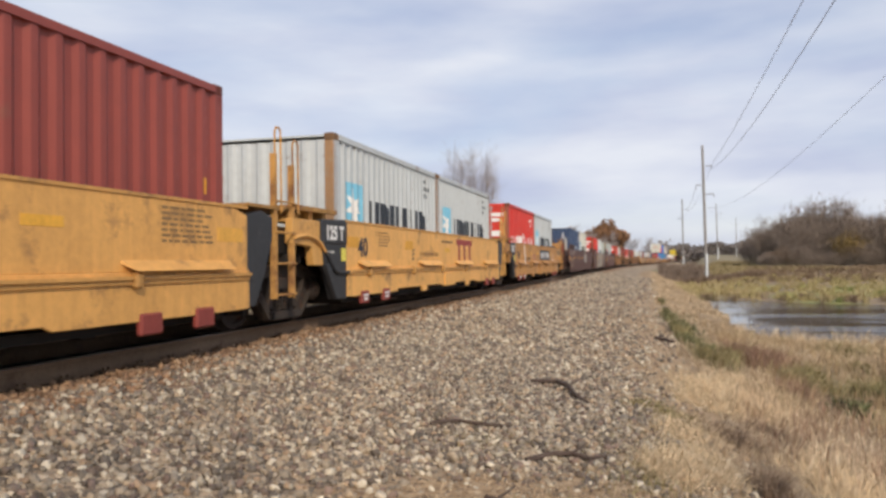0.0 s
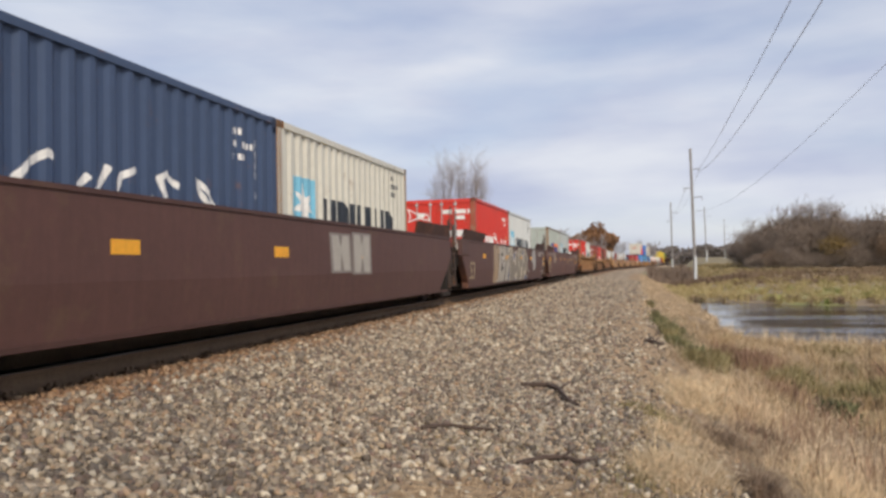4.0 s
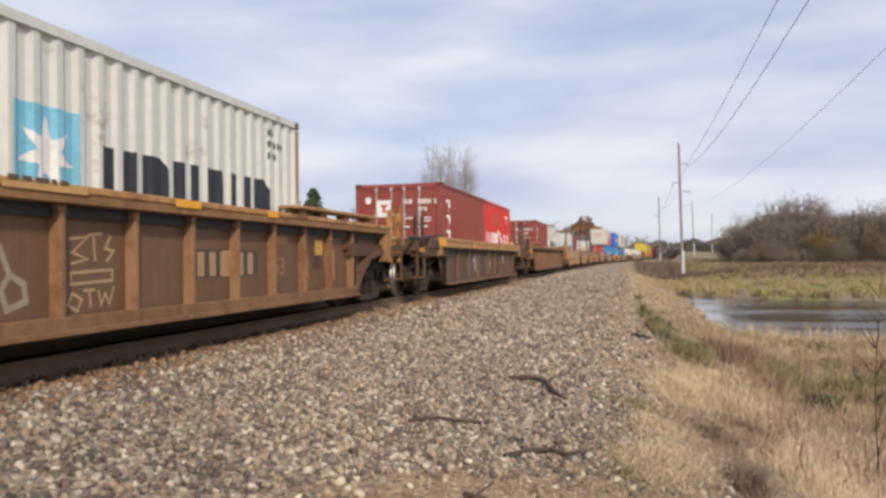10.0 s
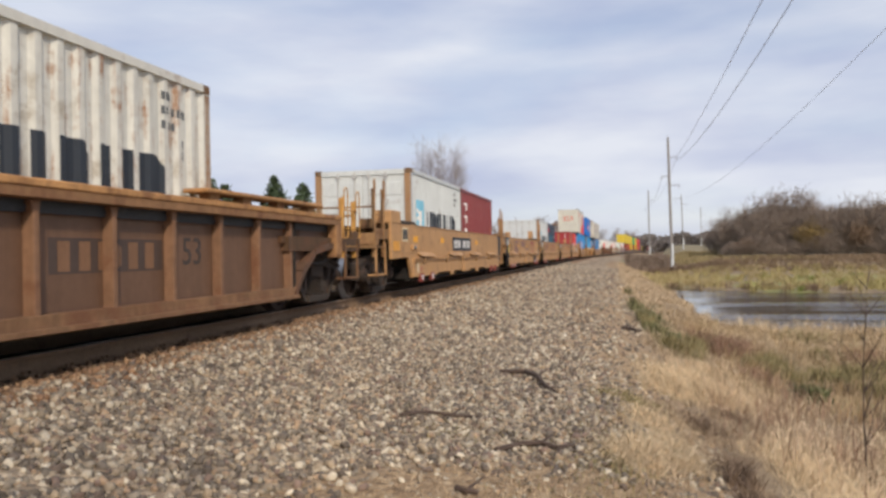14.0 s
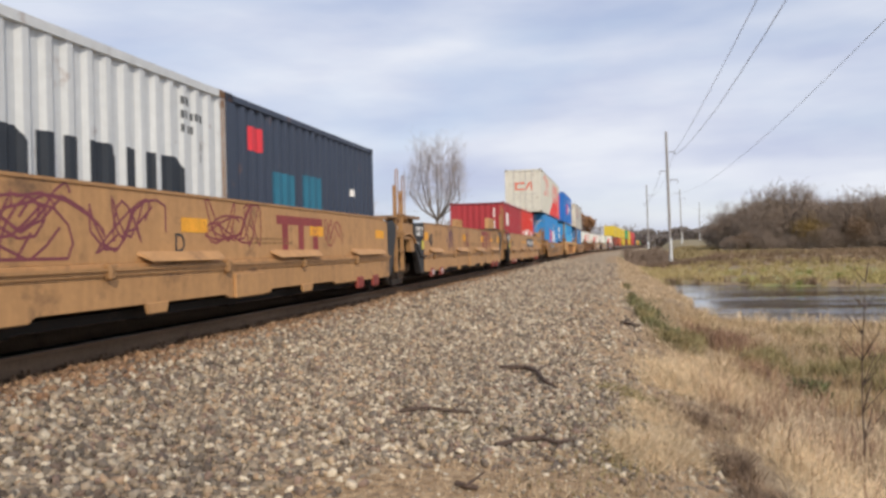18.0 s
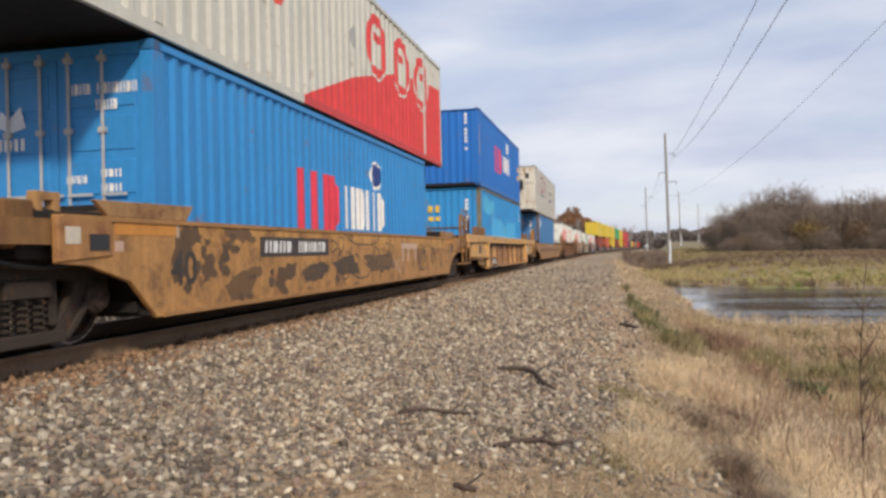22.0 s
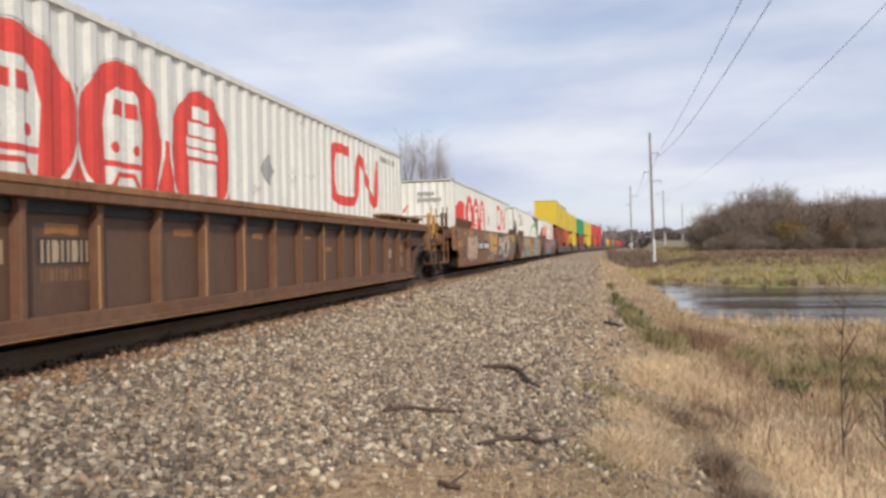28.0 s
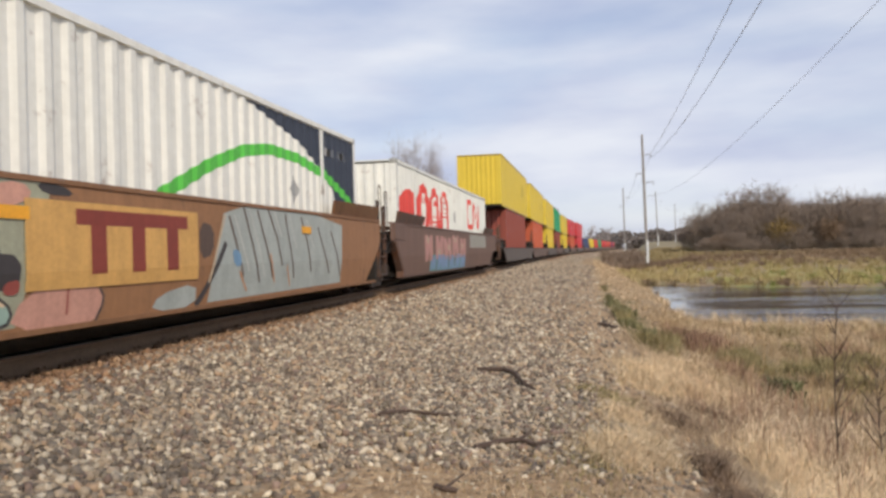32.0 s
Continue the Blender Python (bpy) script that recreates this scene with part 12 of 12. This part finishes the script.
def conifer(x, y, height, width, seed, label, irregular=0.15):
    """Trunk with whorls of drooping boughs built of needle sprays."""
    rng = np.random.default_rng(seed)
    t = tagged(new("conifer"), label, "tree")
    t.location = (x, y, 0.2)
    part("trunk", twig_mesh([(np.zeros(3), np.array([0, 0, height * 0.97]), height * 0.016, 0.03)], M_BARK, "trunk"), M_BARK, t)
    V = []
    rows = int(height / 0.34)
    for i in range(rows):
        f = i / rows
        z = height * (0.06 + 0.94 * f)
        R = width / 2 * ((1 - f) ** 0.95 if irregular < 0.2 else (1 - f ** 6) * (0.85 + 0.15 * math.sin(9 * f + seed))) * (1 + irregular * 0.6 * rng.normal()) + 0.12
        for k in range(int(16 + 18 * (1 - f))):
            a = rng.uniform(0, 2 * math.pi)
            Rb = R * rng.uniform(0.6, 1.12)
            m = max(2, int(Rb / 0.28))
            for j in range(m):
                q = (j + 0.6) / m
                c = np.array([math.cos(a) * Rb * q, math.sin(a) * Rb * q, z - 0.25 * Rb * q * q + 0.12 * q])
                s1, s2 = rng.normal(size=3) * 0.19, rng.normal(size=3) * 0.19
                o = np.array([math.cos(a), math.sin(a), -0.1]) * 0.24
                V.append([c - s1, c + o * 0.4 + s2, c + o, c - s2 - o * 0.2])
    V = np.array(V)
    part("crown", from_arrays("crown", V.reshape(-1, 3), np.arange(len(V) * 4).reshape(-1, 4), M_SPRUCE), M_SPRUCE, t)


for k, (cx, cy, ch, cw, irr) in enumerate(((-54.6, 60, 11.6, 6.5, 0.3), (-51.5, 61, 9.2, 5.0, 0.3), (-44.8, 65, 9.8, 4.0, 0.4), (-43.0, 66, 8.6, 4.6, 0.4), (-41.3, 65, 9.3, 4.2, 0.4), (-39.6, 66, 8.9, 4.2, 0.35), (-37.6, 65, 10.0, 9.5, 0.1), (-35.8, 66, 7.6, 3.0, 0.3), (-37.3, 80, 9.8, 10.0, 0.08), (-33.9, 80, 8.9, 8.5, 0.08), (-58, 58, 10.5, 6, 0.3), (-62, 62, 11, 6, 0.3))):
    conifer(cx, cy, ch, cw, 60 + k, "dark green spruce beyond the track" if irr < 0.2 else "dark green ragged pine beyond the track", irr)

# the woods beyond the pond: four bare trees grown once, then set out in a thicket
protos = []
for k in range(5):
    protos.append(haze_tree(17.5 + 2.4 * k, 131 + 1.5 * (k % 2), (6.2, 7.6, 9.0, 8.4, 7.0)[k], (5.5, 6.5, 7.0, 7.5, 6.0)[k], 80 + k, "bare grey-brown tree in a dense thicket", ground_z(17.5 + 2.4 * k, 131) - 0.2, 2500, 0.013, 0.06, M_WOODS, 0.06, 2, 0.075))
    tagged(protos[-1], group="thicket trees")
rw = random.Random(8)
for k in range(70):
    x = 17.3 + 56 * (k / 70) + rw.uniform(-1.2, 1.2)
    y = 124 + rw.uniform(0, 16) + 0.10 * (x - 15)
    hmax = float(np.interp(x, [15, 18, 22, 25, 30, 36, 44, 75], [0.60, 0.88, 1.14, 1.26, 1.12, 1.10, 1.02, 0.98]))
    c = copy_thing(protos[rw.randrange(5)], Matrix.Translation((x, y, ground_z(x, y) - 0.3)))
    c.matrix_basis = Matrix.LocRotScale((x, y, ground_z(x, y) - 0.3), Euler((0, 0, rw.uniform(0, 6.28))), Vector((1.15, 1.15, 1)) * hmax * rw.uniform(0.85, 1.08))
for k in range(34):
    x = 16.0 + 59 * (k / 34) + rw.uniform(-1, 1)
    y = 119.5 + rw.uniform(0, 5) + 0.08 * (x - 15)
    s = rw.uniform(0.32, 0.5)
    c = copy_thing(protos[k % 5], Matrix.Translation((x, y, 0)))
    c.matrix_basis = Matrix.LocRotScale((x, y, ground_z(x, y) - 0.4), Euler((0, 0, rw.uniform(0, 6.28))), Vector((1.5, 1.5, 1)) * s)
    tagged(c, "low bare shrub at the edge of the thicket", "shrub", "thicket shrubs")


def shrub(x, y, h, w, mat, seed, label):
    rng = np.random.default_rng(seed)
    t = tagged(new("shrub"), label, "shrub")
    t.location = (x, y, ground_z(x, y))
    limbs, _ = grow(rng, h * 0.8, 0.6, 2, (6, 4), 0.3)
    part("stem_cluster", twig_mesh(limbs, M_BARK, "stems"), M_BARK, t)
    part("crown", leaf_cloud(rng, 3600, w / 2, w / 2, h * 0.40, h * 0.58, 0.085, mat, 0.1), mat, t)


shrub(27.4, 122, 5.6, 5.2, M_SHRUB, 91, "yellow-leaved shrub in front of the thicket")
shrub(34.0, 122, 5.4, 4.4, M_AUTUMN, 92, "rusty-leaved shrub in front of the thicket")
shrub(18.5, 122, 3.0, 3.6, M_AUTUMN, 93, "brown-leaved shrub at the thicket's end")

# distant woods on the horizon
rng = np.random.default_rng(77)
n = 42000
wx = rng.uniform(-260, 330, n)
wy = 430 + 0.25 * np.abs(wx) + rng.uniform(-20, 40, n)
hm = 8.5 + 3.0 * np.sin(wx * 0.035 + 1) + 1.8 * np.sin(wx * 0.13) + 1.0 * np.sin(wx * 0.41)
base = np.array([ground_z(a, b) for a, b in zip(wx, wy)])
cz = base + np.maximum(2.0, hm - 3.5) * rng.random(n) ** 0.7
c = np.stack([wx, wy, cz], 1)
a, b = rng.normal(size=(n, 3)) * 0.55, rng.normal(size=(n, 3)) * 0.55
V = np.stack([c - a, c + b, c + a, c - b], 1)
tagged(new("far_woods", from_arrays("far_woods", V.reshape(-1, 3), np.arange(n * 4).reshape(-1, 4), M_FARW)), "dark distant tree line on the horizon", "woods", kind="stuff")
# a scrubby rise right of the curve
M_SCRUB = material("grey_scrub", (0.20, 0.15, 0.115), 0.95, 0, 0.3, 1, 0.1, island=0.4)
rng = np.random.default_rng(78)
n = 7000
sy = 90 + 55 * rng.random(n) ** 1.3
sx = rng.uniform(0.9, 6.5, n) + np.array([bend(v) for v in sy])
tall = np.clip((sx - 0.2) / 2.5, 0.25, 1) * (0.75 + 0.5 * np.sin(sy * 0.31) * np.sin(sx * 1.1 + 2))
keep = rng.random(n) < np.clip(1.3 * tall, 0, 1)
sx, sy = sx[keep], sy[keep]
sz = np.array([ground_z(p, q) for p, q in zip(sx, sy)])
near = sy < 98
for sel, hs in ((near, (0.3, 1.0)), (~near, (0.7, 2.3))):
    grass(blades("scrub", np.stack([sx, sy, sz], 1)[sel], hs, (0.02, 0.045), 0.8, M_SCRUB, 79), "grey-brown scrub beside the curve", "scrub")


# ---------------------------------------------------------------- poles and wires
def utility_pole(x, y, z0, z1, label, arms=(), wrap=True, r=0.17, lean=0.0):
    t = tagged(new("utility_pole"), label, "utility pole", "power line poles")
    t.location = (x, y, z0)
    bm = bmesh.new()
    rod(bm, (0, 0, -0.3), (lean, 0, z1 - z0), r, 12, r * 0.72)
    part("pole", bm, M_WOOD, t)
    if wrap:
        bm = bmesh.new()
        rod(bm, (0, 0, 0.0), (0, 0, 3.1), r + 0.012, 12, r + 0.002)
        part("pole_guard", bm, M_MARK, t, "pale guard sleeve round the foot", (0.62, 0.66, 0.68))
    for ax, az in arms:
        part("bracket_arm", rods([((0, 0, az - z0), (ax, 0, az - z0 + 0.08))], 0.06, 8), M_WIRE, t)
        bm = bmesh.new()
        for k in range(4):
            rod(bm, (ax, 0, az - z0 - 0.02 - 0.09 * k), (ax, 0, az - z0 - 0.06 - 0.09 * k), 0.09, 8)
        part("insulator", bm, M_WIRE, t, "grey stacked insulator")
    return t


utility_pole(5.80, 89, ground_z(5.8, 89) - 0.1, 13.39, "tall weathered wooden utility pole with bracket arms", ((0.70, 11.1), (-0.95, 9.0), (0.9, 8.0)), lean=-0.22)
utility_pole(6.60, 172, ground_z(6.6, 172), 13.8, "weathered wooden utility pole by the curve", ((1.2, 11.6), (-0.9, 9.8)), lean=-0.1)
utility_pole(17.7, 225, ground_z(17.7, 225), 16.3, "wooden utility pole on the field", ((-2.4, 15.2), (1.2, 13.6)), lean=-0.3)
utility_pole(33.0, 330, ground_z(33, 330), 18.0, "distant wooden utility pole", ((1.2, 15.0),))
utility_pole(7.4, -14, ground_z(7.4, -14), 14.2, "wooden utility pole with a broad arm", ((-1.99, 12.6), (-1.73, 11.9)))
utility_pole(14.6, -20, ground_z(14.6, -20), 20.6, "wooden utility pole standing by the field", ((1.45, 19.7),))


def wire(p, q, sag, label="thin sagging overhead wire"):
    cu = bpy.data.curves.new("overhead_wire", "CURVE")
    cu.dimensions = "3D"
    cu.bevel_depth = 0.019
    cu.bevel_resolution = 1
    sp = cu.splines.new("POLY")
    sp.points.add(24)
    p, q = Vector(p), Vector(q)
    for i in range(25):
        f = i / 24
        v = p.lerp(q, f)
        sp.points[i].co = (v.x, v.y, v.z - 4 * sag * f * (1 - f), 1)
    ob = bpy.data.objects.new("overhead_wire", cu)
    me = bpy.data.meshes.new_from_object(ob)
    bpy.data.objects.remove(ob)
    me.materials.append(M_WIRE)
    tagged(new("overhead_wire", me), label, "wire", "overhead wires")


wire((5.41, -14, 12.6), (6.45, 89, 11.1), 0.99)
wire((5.67, -14, 11.94), (6.60, 89, 10.85), 2.1)
wire((16.05, -20, 19.75), (15.3, 225, 15.1), 5.54)
wire((6.45, 89, 11.1), (7.75, 172, 11.3), 1.0)
wire((4.85, 89, 8.7), (5.7, 172, 9.5), 1.0)
wire((15.3, 225, 15.0), (34.0, 330, 14.8), 1.2)


# ---------------------------------------------------------------- small things on the ballast
def fallen_branch(points, r, label):
    base = Vector(points[0])
    t = tagged(new("fallen_branch"), label, "branch")
    t.location = (base.x, base.y, ground_z(base.x, base.y))
    bm = bmesh.new()
    vs = [Vector((x - base.x, y - base.y, ground_z(x, y) - ground_z(base.x, base.y) + dz)) for x, y, dz in points]
    for k, (p, q) in enumerate(zip(vs, vs[1:])):
        rod(bm, p, q, r * (1 - 0.12 * k), 7, r * (1 - 0.12 * (k + 1)))
    me = bpy.data.meshes.new("fallen_branch")
    bm.to_mesh(me)
    bm.free()
    part("stem", me, M_DEAD, t)
    bm = bmesh.new()
    m = vs[len(vs) // 2]
    rod(bm, m, m + Vector((0.10, 0.16, 0.05)), r * 0.5, 6, r * 0.3)
    part("twig", bm, M_DEAD, t)


fallen_branch([(-1.47, 9.56, 0.03), (-1.13, 9.48, 0.06), (-0.96, 9.14, 0.07), (-0.82, 8.68, 0.05), (-0.68, 8.46, 0.02)], 0.034, "dark crooked dead branch lying on ballast")
fallen_branch([(-1.95, 6.72, 0.03), (-1.72, 6.86, 0.05), (-1.5, 6.82, 0.05), (-1.28, 6.92, 0.03)], 0.020, "thin dead stick lying on ballast")
fallen_branch([(-0.95, 5.90, 0.02), (-0.77, 6.06, 0.04), (-0.62, 6.12, 0.04), (-0.50, 6.05, 0.04), (-0.33, 6.28, 0.02)], 0.026, "grey dead stick lying on ballast")
fallen_branch([(-1.05, 4.9, 0.02), (-0.98, 4.84, 0.03), (-0.9, 4.84, 0.02)], 0.022, "short dark stick on bare dirt")
fallen_branch([(0.05, 16.4, 0.03), (0.22, 16.2, 0.04), (0.40, 15.7, 0.03)], 0.04, "dark stick at the ballast edge")


def sapling(x, y, h, seed):
    rng = np.random.default_rng(seed)
    limbs, twigs = [], []
    p = np.zeros(3)
    for i in range(7):
        q = p + np.array([rng.normal(0, 0.018), rng.normal(0, 0.018), h / 7])
        limbs.append((p, q, 0.013 * (1 - i / 9), 0.013 * (1 - (i + 1) / 9)))
        for k in range(3):
            a = rng.uniform(0, 6.28)
            e = q + np.array([math.cos(a), math.sin(a), 1.3]) * rng.uniform(0.14, 0.34) * (1.1 - 0.08 * i)
            twigs.append((q, e, 0.0065, 0.004))
            twigs.append((e, e + np.array([rng.normal(0, 0.05), rng.normal(0, 0.05), 0.10]), 0.004, 0.002))
        p = q
    t = tagged(new("sapling"), "thin leafless sapling in the dry grass", "sapling")
    t.location = (x, y, ground_z(x, y) - 0.02)
    part("stem", twig_mesh(limbs, M_DEAD, "stem"), M_DEAD, t)
    part("twig_spray", twig_mesh(twigs, M_DEAD, "twig_spray"), M_DEAD, t)


sapling(2.50, 8.95, 1.95, 1)
sapling(3.2, 9.9, 1.0, 3)


# ---------------------------------------------------------------- how the train travels
def travelled(t):
    u = (t - 16) / 16
    return 16 * (11.4414 * u + 0.285 * u ** 2 - 0.0612 * u ** 3 - 0.1297 * u ** 4)


def motions():
    """Every car and container rides along the track together."""
    times = [32 * i / 16 for i in range(17)]
    for thing, y in MOVERS:
        z = thing.get("base_z", 0.0)
        rows = []
        for t in times:
            s = y - travelled(t)
            x, yy, a = along(s)
            rows.append((t, pose(x, yy, z, 0, 0, -math.degrees(a))))
        walk(thing, rows)


motions()
